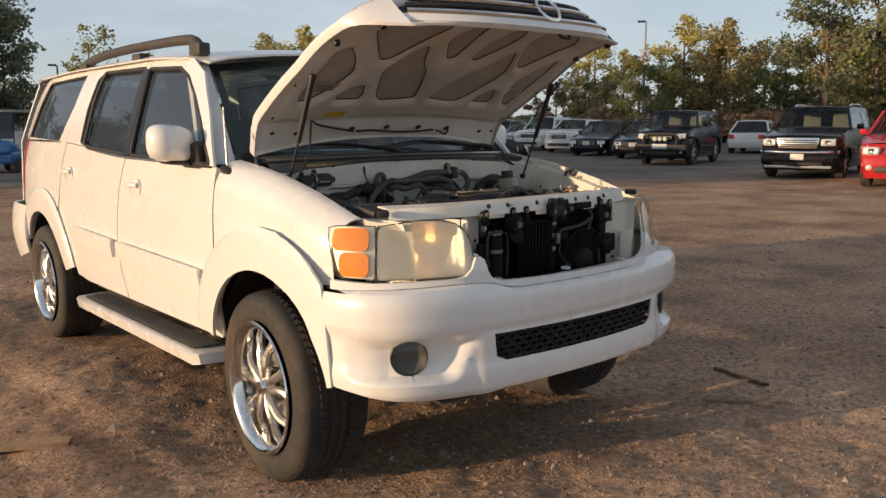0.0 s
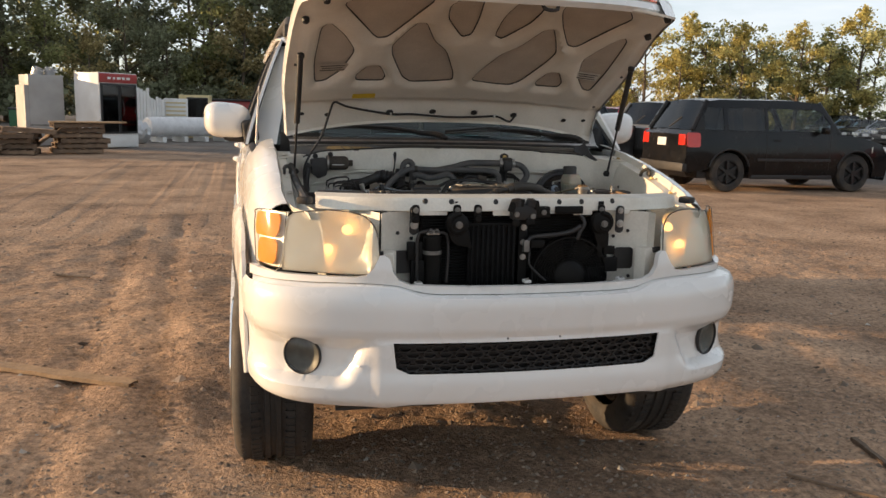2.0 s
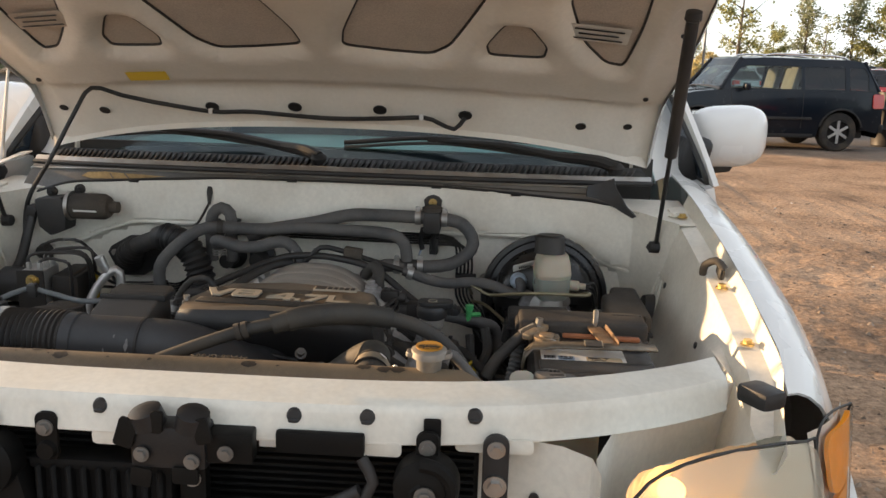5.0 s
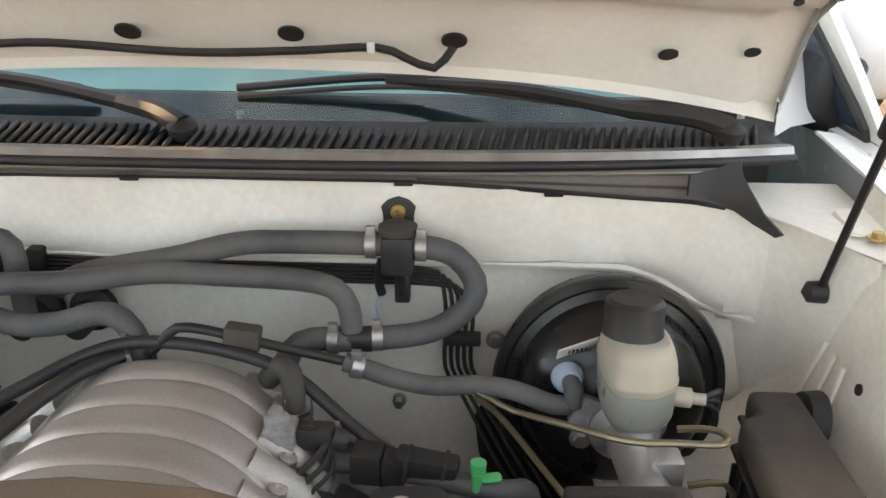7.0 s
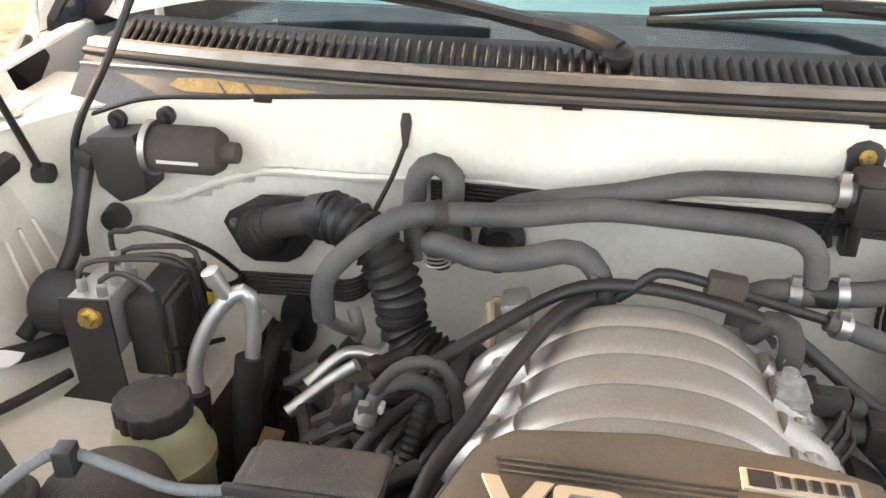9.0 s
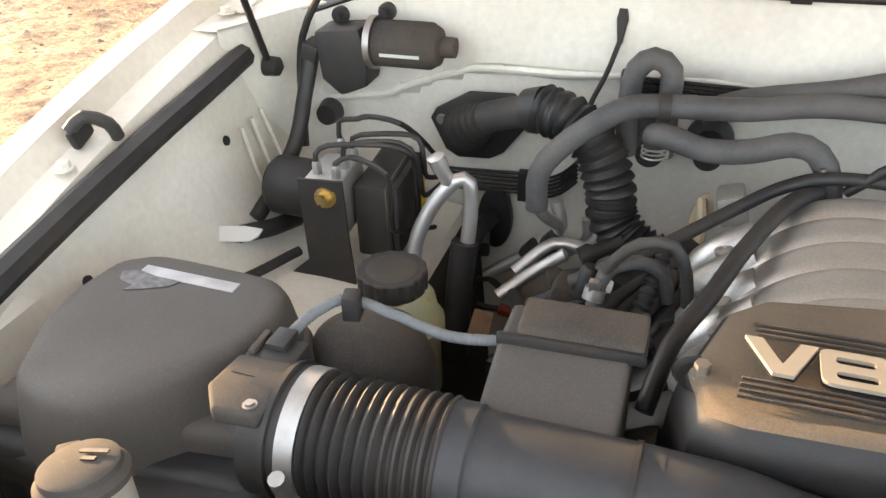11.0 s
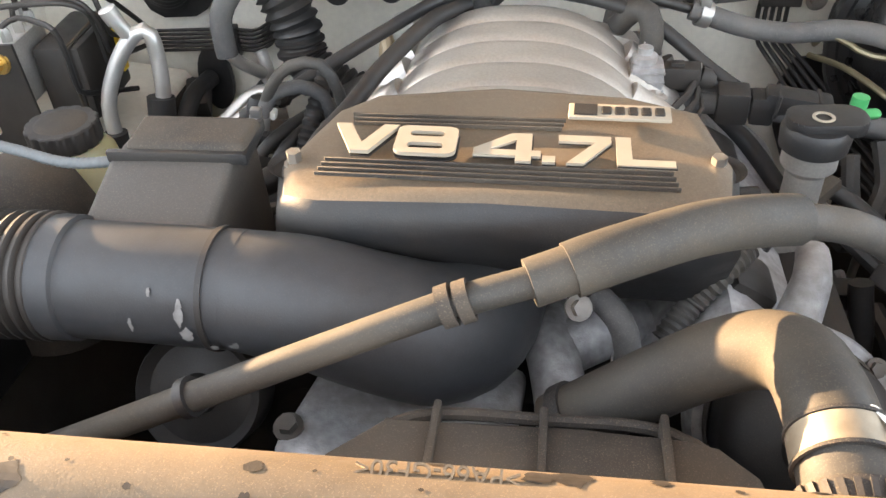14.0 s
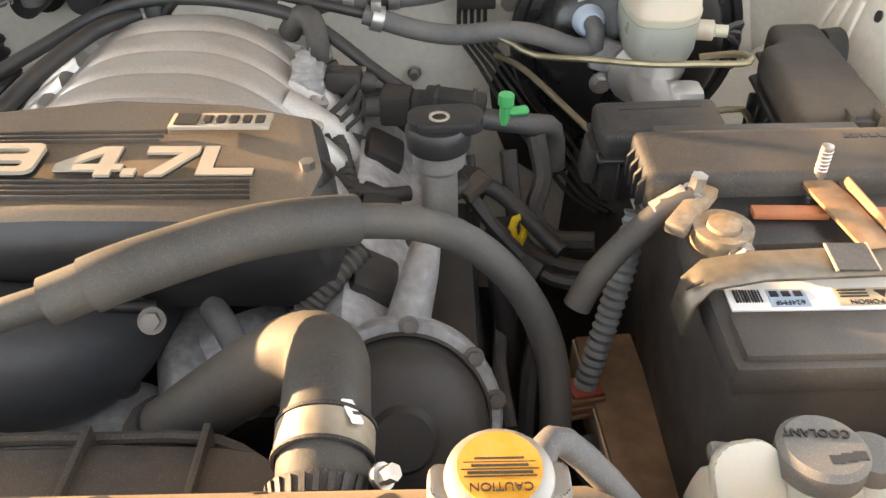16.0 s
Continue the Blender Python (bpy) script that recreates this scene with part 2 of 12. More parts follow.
def lathe(profile, at=(0, 0, 0), axis=(0, 0, 1), seg=32, bm=None):
    """Turns (radius, height) points round an axis through at."""
    tmp = bmesh.new()
    rings = []
    for r, h in profile:
        if r < 1e-6:
            rings.append([tmp.verts.new((0, 0, h))])
        else:
            rings.append([tmp.verts.new((r * math.cos(2 * math.pi * k / seg), r * math.sin(2 * math.pi * k / seg), h)) for k in range(seg)])
    for a, b in zip(rings, rings[1:]):
        for k in range(seg):
            q = [a[k % len(a)], a[(k + 1) % len(a)], b[(k + 1) % len(b)], b[k % len(b)]]
            q = list(dict.fromkeys(q))
            if len(q) > 2:
                tmp.faces.new(q)
    bmesh.ops.recalc_face_normals(tmp, faces=tmp.faces)
    q = Vector((0, 0, 1)).rotation_difference(Vector(axis).normalized())
    bmesh.ops.transform(tmp, matrix=Matrix.Translation(at) @ q.to_matrix().to_4x4(), verts=tmp.verts)
    return merge(bm, tmp)


def glide(points, step=0.012):
    """Points evenly along a smooth curve through the given ones."""
    P = [Vector(p) for p in points]
    if len(P) == 2:
        n = max(1, int((P[1] - P[0]).length / step))
        return [P[0].lerp(P[1], k / n) for k in range(n + 1)]
    P = [2 * P[0] - P[1]] + P + [2 * P[-1] - P[-2]]
    out = []
    for i in range(1, len(P) - 2):
        a, b, c, d = P[i - 1:i + 3]
        n = max(2, int((c - b).length / step))
        for k in range(n):
            t = k / n
            out.append(0.5 * ((2 * b) + (c - a) * t + (2 * a - 5 * b + 4 * c - d) * t * t + (3 * b - a - 3 * c + d) * t ** 3))
    out.append(P[-2])
    return out


def tube(points, radius, seg=12, step=0.012, caps=True, ripple=0.0, pitch=0.01, bm=None, ends=None):
    """A hose or rod along a smooth curve. radius: a number or (start, end); ripple: depth of its corrugations; ends: beads at its ends."""
    path = glide(points, min(step, pitch / 4) if ripple else step)
    tmp = bmesh.new()
    total = [0.0]
    for a, b in zip(path, path[1:]):
        total.append(total[-1] + (b - a).length)
    r0, r1 = radius if isinstance(radius, (tuple, list)) else (radius, radius)
    t = (path[1] - path[0]).normalized()
    up = t.orthogonal().normalized()
    rings = []
    for i, p in enumerate(path):
        t2 = (path[min(i + 1, len(path) - 1)] - path[max(i - 1, 0)]).normalized()
        up = (up - t2 * up.dot(t2)).normalized()
        side = t2.cross(up)
        r = r0 + (r1 - r0) * total[i] / max(total[-1], 1e-6)
        if ripple:
            r += ripple * (0.5 + 0.5 * math.cos(2 * math.pi * total[i] / pitch)) - ripple
        rings.append([tmp.verts.new(p + r * (math.cos(2 * math.pi * k / seg) * up + math.sin(2 * math.pi * k / seg) * side)) for k in range(seg)])
    for a, b in zip(rings, rings[1:]):
        for k in range(seg):
            tmp.faces.new((a[k], a[(k + 1) % seg], b[(k + 1) % seg], b[k]))
    if caps:
        tmp.faces.new(rings[0][::-1])
        tmp.faces.new(rings[-1])
    bmesh.ops.recalc_face_normals(tmp, faces=tmp.faces)
    return merge(bm, tmp)


def prism(outline, depth, at=(0, 0, 0), rot=(0, 0, 0), bevel=0.0, seg=2, bm=None):
    """A flat plate: outline in x, y, its thickness along z."""
    tmp = bmesh.new()
    f = tmp.faces.new([tmp.verts.new((x, y, 0)) for x, y in outline])
    r = bmesh.ops.extrude_face_region(tmp, geom=[f])
    bmesh.ops.translate(tmp, vec=(0, 0, depth), verts=[v for v in r["geom"] if isinstance(v, bmesh.types.BMVert)])
    bmesh.ops.recalc_face_normals(tmp, faces=tmp.faces)
    if bevel:
        bmesh.ops.bevel(tmp, geom=tmp.edges[:], offset=bevel, segments=seg, profile=0.6, affect="EDGES")
    bmesh.ops.transform(tmp, matrix=pose(*at, *rot), verts=tmp.verts)
    return merge(bm, tmp)


def arc(cx, cy, r, a0, a1, n=12, ry=None):
    return [(cx + r * math.cos(radians(a0 + (a1 - a0) * k / n)), cy + (ry or r) * math.sin(radians(a0 + (a1 - a0) * k / n))) for k in range(n + 1)]


def rounded(w, h, r, cx=0.0, cy=0.0, n=5):
    """Outline of a rectangle with round corners."""
    o = []
    for sx, sy, a in ((1, 1, 0), (-1, 1, 90), (-1, -1, 180), (1, -1, 270)):
        o += arc(cx + sx * (w / 2 - r), cy + sy * (h / 2 - r), r, a, a + 90, n)
    return o


def sheet(outline, to, holes=(), cuts=(0.05, 0.05), thick=0.0, flip=False, bm=None):
    """A curved panel: outline and holes in (u, v), laid by to(u, v) into space; cuts: the step of its mesh; thick: metres that it goes back from its face."""
    tmp = bmesh.new()
    edges = []
    for loop in (outline, *holes):
        vs = [tmp.verts.new((u, v, 0)) for u, v in loop]
        edges += [tmp.edges.new((vs[i], vs[(i + 1) % len(vs)])) for i in range(len(vs))]
    bmesh.ops.triangle_fill(tmp, edges=edges, use_beauty=True, use_dissolve=False)
    us, vs = [p[0] for p in outline], [p[1] for p in outline]
    for lo, hi, st, no in ((min(us), max(us), cuts[0], (1, 0, 0)), (min(vs), max(vs), cuts[1], (0, 1, 0))):
        n = int((hi - lo) / st)
        for k in range(1, n + 1):
            c = lo + (hi - lo) * k / (n + 1)
            bmesh.ops.bisect_plane(tmp, geom=tmp.verts[:] + tmp.edges[:] + tmp.faces[:], dist=1e-5, plane_co=(no[0] * c, no[1] * c, 0), plane_no=no)
    for v in tmp.verts:
        v.co = Vector(to(v.co.x, v.co.y))
    if flip:
        bmesh.ops.reverse_faces(tmp, faces=tmp.faces[:])
    tmp.normal_update()
    if thick:
        rim = [e for e in tmp.edges if e.is_boundary]
        back = {v: tmp.verts.new(v.co - v.normal * thick) for v in tmp.verts[:]}
        for e in rim:
            f = e.link_faces[0]
            a, b = e.verts
            ls = [l for l in f.loops if l.edge == e][0]
            a, b = ls.vert, ls.link_loop_next.vert
            tmp.faces.new((b, a, back[a], back[b]))
        for f in [f for f in tmp.faces if all(v in back for v in f.verts)]:
            tmp.faces.new([back[v] for v in reversed(f.verts)])
    return merge(bm, tmp)


def strip(rows, bm=None, flip=False):
    """A surface through rows of points, row by row."""
    tmp = bmesh.new()
    vs = [[tmp.verts.new(p) for p in r] for r in rows]
    for a, b in zip(vs, vs[1:]):
        for k in range(len(a) - 1):
            q = (a[k], a[k + 1], b[k + 1], b[k])
            tmp.faces.new(q[::-1] if flip else q)
    bmesh.ops.remove_doubles(tmp, verts=tmp.verts, dist=1e-5)
    return merge(bm, tmp)


def bolt(at, axis=(0, 0, 1), r=0.006, h=0.005, bm=None):
    """A hexagon head on a washer."""
    b = lathe([(0, 0), (r * 1.5, 0), (r * 1.5, h * 0.3), (0, h * 0.3)], at, axis, 14, bm)
    return lathe([(0, h * 0.3), (r, h * 0.3), (r, h), (0, h)], at, axis, 6, b)


def words(text, size, material, parent, m, depth=0.002, name="lettering", label="", bold=0.0):
    """Letters of the built-in font as a mesh, at the pose m."""
    cu = bpy.data.curves.new(name, "FONT")
    cu.body, cu.size, cu.extrude, cu.align_x, cu.align_y = text, size, depth, "CENTER", "CENTER"
    cu.offset = bold
    tmp = bpy.data.objects.new("tmp", cu)
    scene.collection.objects.link(tmp)
    me = bpy.data.meshes.new_from_object(tmp.evaluated_get(bpy.context.evaluated_depsgraph_get()))
    bpy.data.objects.remove(tmp)
    me.transform(m)
    me.materials.clear()
    me.materials.append(material)
    ob = new(name, me)
    ob.parent = parent
    if label:
        ob["label"] = label
    return ob

# ---- ground ----
def ground_material():
    m = bpy.data.materials.new("dirt_and_gravel")
    m.use_nodes = True
    n, l = m.node_tree.nodes, m.node_tree.links
    b = n["Principled BSDF"]
    co = n.new("ShaderNodeTexCoord")

    def tex(s, d=6, r=0.55):
        t = n.new("ShaderNodeTexNoise")
        t.inputs["Scale"].default_value, t.inputs["Detail"].default_value, t.inputs["Roughness"].default_value = s, d, r
        l.new(co.outputs["Object"], t.inputs["Vector"])
        return t.outputs["Fac"]

    def ramp(src, stops):
        r = n.new("ShaderNodeValToRGB")
        while len(r.color_ramp.elements) < len(stops):
            r.color_ramp.elements.new(0.5)
        for e, (p, c) in zip(r.color_ramp.elements, stops):
            e.position, e.color = p, (*c, 1)
        l.new(src, r.inputs["Fac"])
        return r.outputs["Color"]

    def mix(f, a, c, mode="MIX"):
        x = n.new("ShaderNodeMix")
        x.data_type, x.blend_type = "RGBA", mode
        if isinstance(f, float):
            x.inputs["Factor"].default_value = f
        else:
            l.new(f, x.inputs["Factor"])
        l.new(a, x.inputs["A"])
        l.new(c, x.inputs["B"])
        return x.outputs["Result"]
    dirt = ramp(tex(0.9, 8, 0.6), [(0.3, (0.195, 0.130, 0.087)), (0.5, (0.375, 0.252, 0.165)), (0.7, (0.52, 0.360, 0.240))])
    speck = ramp(tex(26, 5, 0.7), [(0.33, (0.40, 0.38, 0.36)), (0.5, (0.95, 0.95, 0.95)), (0.68, (1.5, 1.46, 1.4))])
    near = mix(0.75, dirt, speck, "MULTIPLY")
    vo = n.new("ShaderNodeTexVoronoi")
    vo.inputs["Scale"].default_value = 55
    l.new(co.outputs["Object"], vo.inputs["Vector"])
    pebble = ramp(vo.outputs["Color"], [(0.0, (0.65, 0.62, 0.6)), (0.6, (1.0, 1.0, 1.0)), (1.0, (1.35, 1.3, 1.25))])
    near = mix(0.55, near, pebble, "MULTIPLY")
    worn = ramp(tex(0.5, 8, 0.6), [(0.3, (0.115, 0.102, 0.092)), (0.65, (0.21, 0.185, 0.162))])
    far_asphalt = mix(0.5, worn, speck, "MULTIPLY")
    # the worn asphalt of the car park begins about 13 m behind the car's front and to its side
    sx = n.new("ShaderNodeSeparateXYZ")
    l.new(co.outputs["Object"], sx.inputs[0])
    lin = n.new("ShaderNodeMath")
    lin.operation = "MULTIPLY_ADD"
    l.new(sx.outputs["X"], lin.inputs[0])
    lin.inputs[1].default_value = 0.62
    l.new(sx.outputs["Y"], lin.inputs[2])
    wob = n.new("ShaderNodeMath")
    wob.operation = "MULTIPLY_ADD"
    l.new(tex(0.22, 4), wob.inputs[0])
    wob.inputs[1].default_value = 7.0
    l.new(lin.outputs[0], wob.inputs[2])
    edge = n.new("ShaderNodeMapRange")
    l.new(wob.outputs[0], edge.inputs["Value"])
    edge.inputs["From Min"].default_value, edge.inputs["From Max"].default_value = 21.5, 25.0
    col = mix(edge.outputs["Result"], near, far_asphalt)
    l.new(col, b.inputs["Base Color"])
    b.inputs["Roughness"].default_value = 0.95
    b.inputs["Specular IOR Level"].default_value = 0.2
    bp = n.new("ShaderNodeBump")
    bp.inputs["Strength"].default_value, bp.inputs["Distance"].default_value = 1.0, 0.012
    add = n.new("ShaderNodeMath")
    add.operation = "MULTIPLY_ADD"
    l.new(tex(14, 7, 0.65), add.inputs[0])
    add.inputs[1].default_value = 1.6
    l.new(tex(70, 4), add.inputs[2])
    l.new(add.outputs[0], bp.inputs["Height"])
    l.new(bp.outputs["Normal"], b.inputs["Normal"])
    return m


def ground_height(x, y):
    """Gentle lumps; two tyre tracks run past the car's side."""
    p = Vector((x, y, 0))
    d = math.hypot(x, y - 1)
    k = 1.0 if d < 14 else max(0.0, 1 - (d - 14) / 20)
    h = 0.014 * noise.noise(p * 1.3) + 0.015 * noise.noise(p * 4.5) + 0.010 * noise.noise(p * 13) + 0.005 * noise.noise(p * 34)
    for x0 in (-1.22, -1.62):
        c = x + 0.05 * y - x0
        if abs(c) < 0.16 and -3 < y < 8:
            w = 0.5 + 0.5 * math.cos(math.pi * c / 0.16)
            h += w * (-0.014 + 0.010 * math.sin(y * 2 * math.pi / 0.075 + (3 if c > 0 else 0)))
    # pressed flat under the wheels
    for wx in (-0.8, 0.8):
        for wy in (0.82, 3.82):
            q = math.hypot(x - wx, (y - wy) * 0.8)
            if q < 0.75:
                f = min(1.0, max(0.0, (q - 0.2) / 0.3))
                h = h * f - 0.030 * (1 - max(0.0, (q - 0.3) / 0.45)) ** 1.5 if q > 0.3 else h * f - 0.030
    return h * k


def graded(lo, hi, fine_lo, fine_hi, fine, n_far):
    a = list(np.arange(fine_lo, fine_hi, fine)) + [fine_hi]
    k = (np.arange(1, n_far + 1) / n_far) ** 2.6
    return sorted([fine_lo + (lo - fine_lo) * q for q in k]) + a + [fine_hi + (hi - fine_hi) * q for q in k]


gx, gy = graded(-900, 900, -4.6, 5.0, 0.036, 40), graded(-900, 900, -3.2, 6.4, 0.036, 40)
verts = [(x, y, ground_height(x, y)) for y in gy for x in gx]
W_ = len(gx)
faces = [(j * W_ + i, j * W_ + i + 1, (j + 1) * W_ + i + 1, (j + 1) * W_ + i) for j in range(len(gy) - 1) for i in range(W_ - 1)]
gm = bpy.data.meshes.new("ground")
gm.from_pydata(verts, [], faces)
gm.polygons.foreach_set("use_smooth", [True] * len(faces))
GROUND_MAT = ground_material()
gm.materials.append(GROUND_MAT)
ground = tagged(new("ground", gm), "brown rutted dirt and gravel yard with worn asphalt beyond", "ground", kind="structure")

# ---- the white SUV with its hood up ----
suv = thing("suv", "white full-size SUV with raised hood and its front grille opening bare", "car")
HUB_Y, HUB_Y2, HUB_Z, R_TYRE = 0.825, 3.825, 0.365, 0.375


def side_w(z):
    return spl([0.30, 0.42, 0.58, 0.78, 0.98, 1.12, 1.22, 1.45, 1.62, 1.70], [0.88, 0.905, 0.93, 0.942, 0.938, 0.922, 0.898, 0.815, 0.745, 0.70], z)


def side_x(y, z):
    """Half the body's width at a place along it and a height."""
    k = spl([0.22, 0.34, 0.46, 0.62, 0.85, 1.2, 2.4, 3.9, 4.25, 4.5, 4.72], [0.84, 0.905, 0.955, 0.978, 0.988, 0.995, 1.0, 0.99, 0.97, 0.925, 0.86], y)
    return side_w(z) * k * 0.963


def side(s, dx=0.0):
    return lambda y, z: (s * (side_x(y, z) + dx), y, z)


def flare_front(z):
    """Where the front flare ends against the bumper."""
    return 0.366 + 0.034 * (z - 0.45) / 0.35


NOSE_TRIM = mat("satin_black_trim", (0.012, 0.012, 0.013), 0.4, var=0.1, scale=8)
STEP_RUBBER = mat("grey_step_rubber", (0.09, 0.088, 0.085), 0.7, var=0.2, scale=12, dirt=0.4, dirt_col=(0.16, 0.12, 0.085))


def flipper(s):
    return s > 0


def fender_top(y):
    return spl([0.30, 0.38, 0.45, 0.7, 1.0, 1.3], [1.02, 1.042, 1.068, 1.135, 1.19, 1.225], y)


def fender(s):
    def to(y, v):
        top = fender_top(y)
        z1 = top - 0.13
        if v <= z1:
            return (s * side_x(y, v), y, v)
        t = min(1.0, (v - z1) / 0.22)
        sx = side_x(y, z1)
        inner = 0.765 - 0.12 * max(0.0, 0.45 - y)
        a = t * math.pi / 2
        return (s * (sx + (inner - sx) * (1 - math.cos(a)) ** 0.9), y, z1 + (top - z1) * math.sin(a))
    return to


def arch_pts(hy, r, z_end, n=20, z_end2=None):
    """Points over a wheel, from its rear foot to its front one, in (y, z)."""
    a0 = math.degrees(math.asin((z_end - HUB_Z) / r))
    a1 = 180 - math.degrees(math.asin(((z_end2 if z_end2 is not None else z_end) - HUB_Z) / r))
    return arc(hy, HUB_Z, r, a0, a1, n)


for s in (-1, 1):
    # front fender, with its wheel opening; v past the shoulder goes on over its top
    o = [(1.235, 0.47)] + arch_pts(HUB_Y, 0.47, 0.47, 22, 0.79) + [(0.52, 0.802), (0.405, 0.806), (0.405, 0.845), (0.415, 0.945), (0.40, 1.0)]
    o += [(0.365, fender_top(0.365) + 0.09), (0.6, fender_top(0.6) + 0.09), (0.9, fender_top(0.9) + 0.09), (1.24, fender_top(1.24) + 0.09), (1.245, 1.2), (1.24, 0.8)]
    part("front_fender", sheet(o, fender(s), cuts=(0.045, 0.035), thick=0.004, flip=flipper(s)), WHITE, suv)
    # doors below the glass line
    o = [(1.253, 0.455), (2.362, 0.455), (2.397, 0.62), (2.402, 0.80), (2.362, 1.0), (2.307, 1.208), (1.253, 1.188)]
    door = part("front_door", sheet(o, side(s), cuts=(0.08, 0.035), thick=0.02, flip=flipper(s)), WHITE, suv)
    o2 = [(2.372, 0.455), (3.05, 0.455)] + arc(HUB_Y2, HUB_Z, 0.61, 170, 128, 8) + [(3.40, 1.0), (3.36, 1.262), (2.317, 1.212), (2.372, 1.0), (2.412, 0.80), (2.407, 0.62)]
    rdoor = part("rear_door", sheet(o2, side(s), cuts=(0.08, 0.035), thick=0.02, flip=flipper(s)), WHITE, suv)
    # quarter panel
    o3 = arc(HUB_Y2, HUB_Z, 0.60, 166, 126, 6) + [(3.412, 1.0), (3.372, 1.265), (3.9, 1.28), (4.48, 1.29), (4.58, 1.0), (4.60, 0.82), (4.40, 0.80)] + arc(HUB_Y2, HUB_Z, 0.47, 60, 155, 16)
    part("quarter_panel", sheet(o3, side(s), cuts=(0.08, 0.04), thick=0.006, flip=flipper(s)), WHITE, suv)
    # pillars and roof side round the windows
    front_win = [(1.30, 1.195), (2.235, 1.215), (2.26, 1.35), (2.325, 1.655), (1.92, 1.638), (1.78, 1.59), (1.63, 1.49), (1.49, 1.375)]
    rear_win = [(2.315, 1.217), (2.92, 1.244), (3.06, 1.272), (3.11, 1.45), (3.09, 1.63), (3.02, 1.668), (2.39, 1.660)]
    quarter_win = [(3.50, 1.274), (4.30, 1.272), (4.24, 1.48), (4.14, 1.650), (3.36, 1.668), (3.39, 1.50)]

    def up(y, z, s=s):
        return (s * side_x(y, z), y, z)
    o4 = [(1.255, 1.190), (2.30, 1.212), (3.36, 1.266), (4.48, 1.294), (4.40, 1.5), (4.24, 1.69), (3.4, 1.70), (2.4, 1.70), (1.80, 1.672), (1.62, 1.60), (1.42, 1.40)]
    part("roof_side", sheet(o4, up, [front_win, rear_win, quarter_win], cuts=(0.1, 0.05), thick=0.012, flip=flipper(s)), WHITE, suv)
    for nm, w, inset in (("front_door_window", front_win, 0.008), ("rear_door_window", rear_win, 0.008), ("quarter_window", quarter_win, 0.003)):
        part(nm, sheet(w, side(s, -inset), cuts=(0.12, 0.06), flip=flipper(s)), GLASS_TINT, suv, "dark tinted side glass")
        # black rubber round the pane
        pts = []
        for (y0, z0), (y1, z1) in zip(w, w[1:] + w[:1]):
            pts += [(s * (side_x(y0 + (y1 - y0) * q, z0 + (z1 - z0) * q) + 0.004), y0 + (y1 - y0) * q, z0 + (z1 - z0) * q) for q in (0.04, 0.35, 0.65, 0.96)]
        part("window_seal", tube(pts + [pts[0], pts[1]], 0.013 if nm != "quarter_window" else 0.009, 8, step=0.03), BLACK, suv)
    # black posts between the door windows
    bm = sheet([(2.237, 1.215), (2.313, 1.217), (2.392, 1.662), (2.322, 1.657)], side(s, 0.019), cuts=(0.02, 0.05), thick=0.016, flip=flipper(s))
    part("door_pillar_trim", bm, NOSE_TRIM, suv, "black pillar between the door windows")
    bm = sheet([(2.965, 1.252), (3.00, 1.262), (3.05, 1.50), (3.02, 1.668), (2.985, 1.668), (3.012, 1.50)], side(s, 0.008), cuts=(0.1, 0.05), thick=0.012, flip=flipper(s))
    part("window_divider", bm, BLACK, suv)
    # bright strip under the windows
    part("belt_moulding", tube([(s * (side_x(y, z) + 0.004), y, z) for y, z in [(1.34 + 0.05 * q, 1.193 + 0.0005 * q + 0.00045 * max(0, q - 18) ** 1.6) for q in range(33)]], 0.008, 8, 0.05), CHROME, suv)
    # side protection moulding on the doors
    for y0, y1, d in ((1.34, 2.36, door), (2.42, 3.12, rdoor)):
        z0, z1 = 0.70 + (y0 - 1.3) * 0.02, 0.70 + (y1 - 1.3) * 0.02
        o = [(y0, z0 - 0.045), (y1, z1 - 0.045), (y1, z1 + 0.045), (y0 + 0.01, z0 + 0.045)]
        part("door_moulding", sheet(o, side(s, 0.016), cuts=(0.1, 0.02), thick=0.018, flip=flipper(s)), WHITE, d)
    # wheel arch flares; the front one runs on down beside the bumper's end
    for hy, a0, a1, front in ((HUB_Y, 14, 169, True), (HUB_Y2, 30, 166, False)):
        def fl(y, z, hy=hy, s=s, front=front):
            r = math.hypot(y - hy, z - HUB_Z)
            e = 0.61 - r
            x = side_x(y, min(z, 1.05))
            if front and y < 0.60:
                e = min(e, y - flare_front(min(z, 0.8)))
                bx = spl([0.2, 0.31, 0.42, 0.6], [0.800, 0.858, 0.886, 0.896], y) + 0.006 * min(1.0, max(0.0, (0.84 - z) / 0.06))
                x += (max(x, bx) - x) * min(1.0, (0.60 - y) / 0.15)
            out = 0.010 + 0.014 * min(1.0, max(0.0, e / 0.03)) ** 0.7
            if front:
                out *= min(1.0, max(0.0, (y - 0.38) / 0.26))
            return (s * (x + 0.002 + out), y, z)
        inner = arc(hy, HUB_Z, 0.447, a1, a0, 40)
        if front:
            outer = arc(hy, HUB_Z, 0.61, a0, 133, 34) + [(flare_front(z), z) for z in (0.77, 0.72, 0.66, 0.60, 0.54, 0.49, 0.455)]
        else:
            outer = arc(hy, HUB_Z, 0.61, a0, a1, 40)
        part("wheel_flare", sheet(outer + inner, fl, cuts=(0.02, 0.02), thick=0.014, flip=flipper(s)), WHITE, suv)
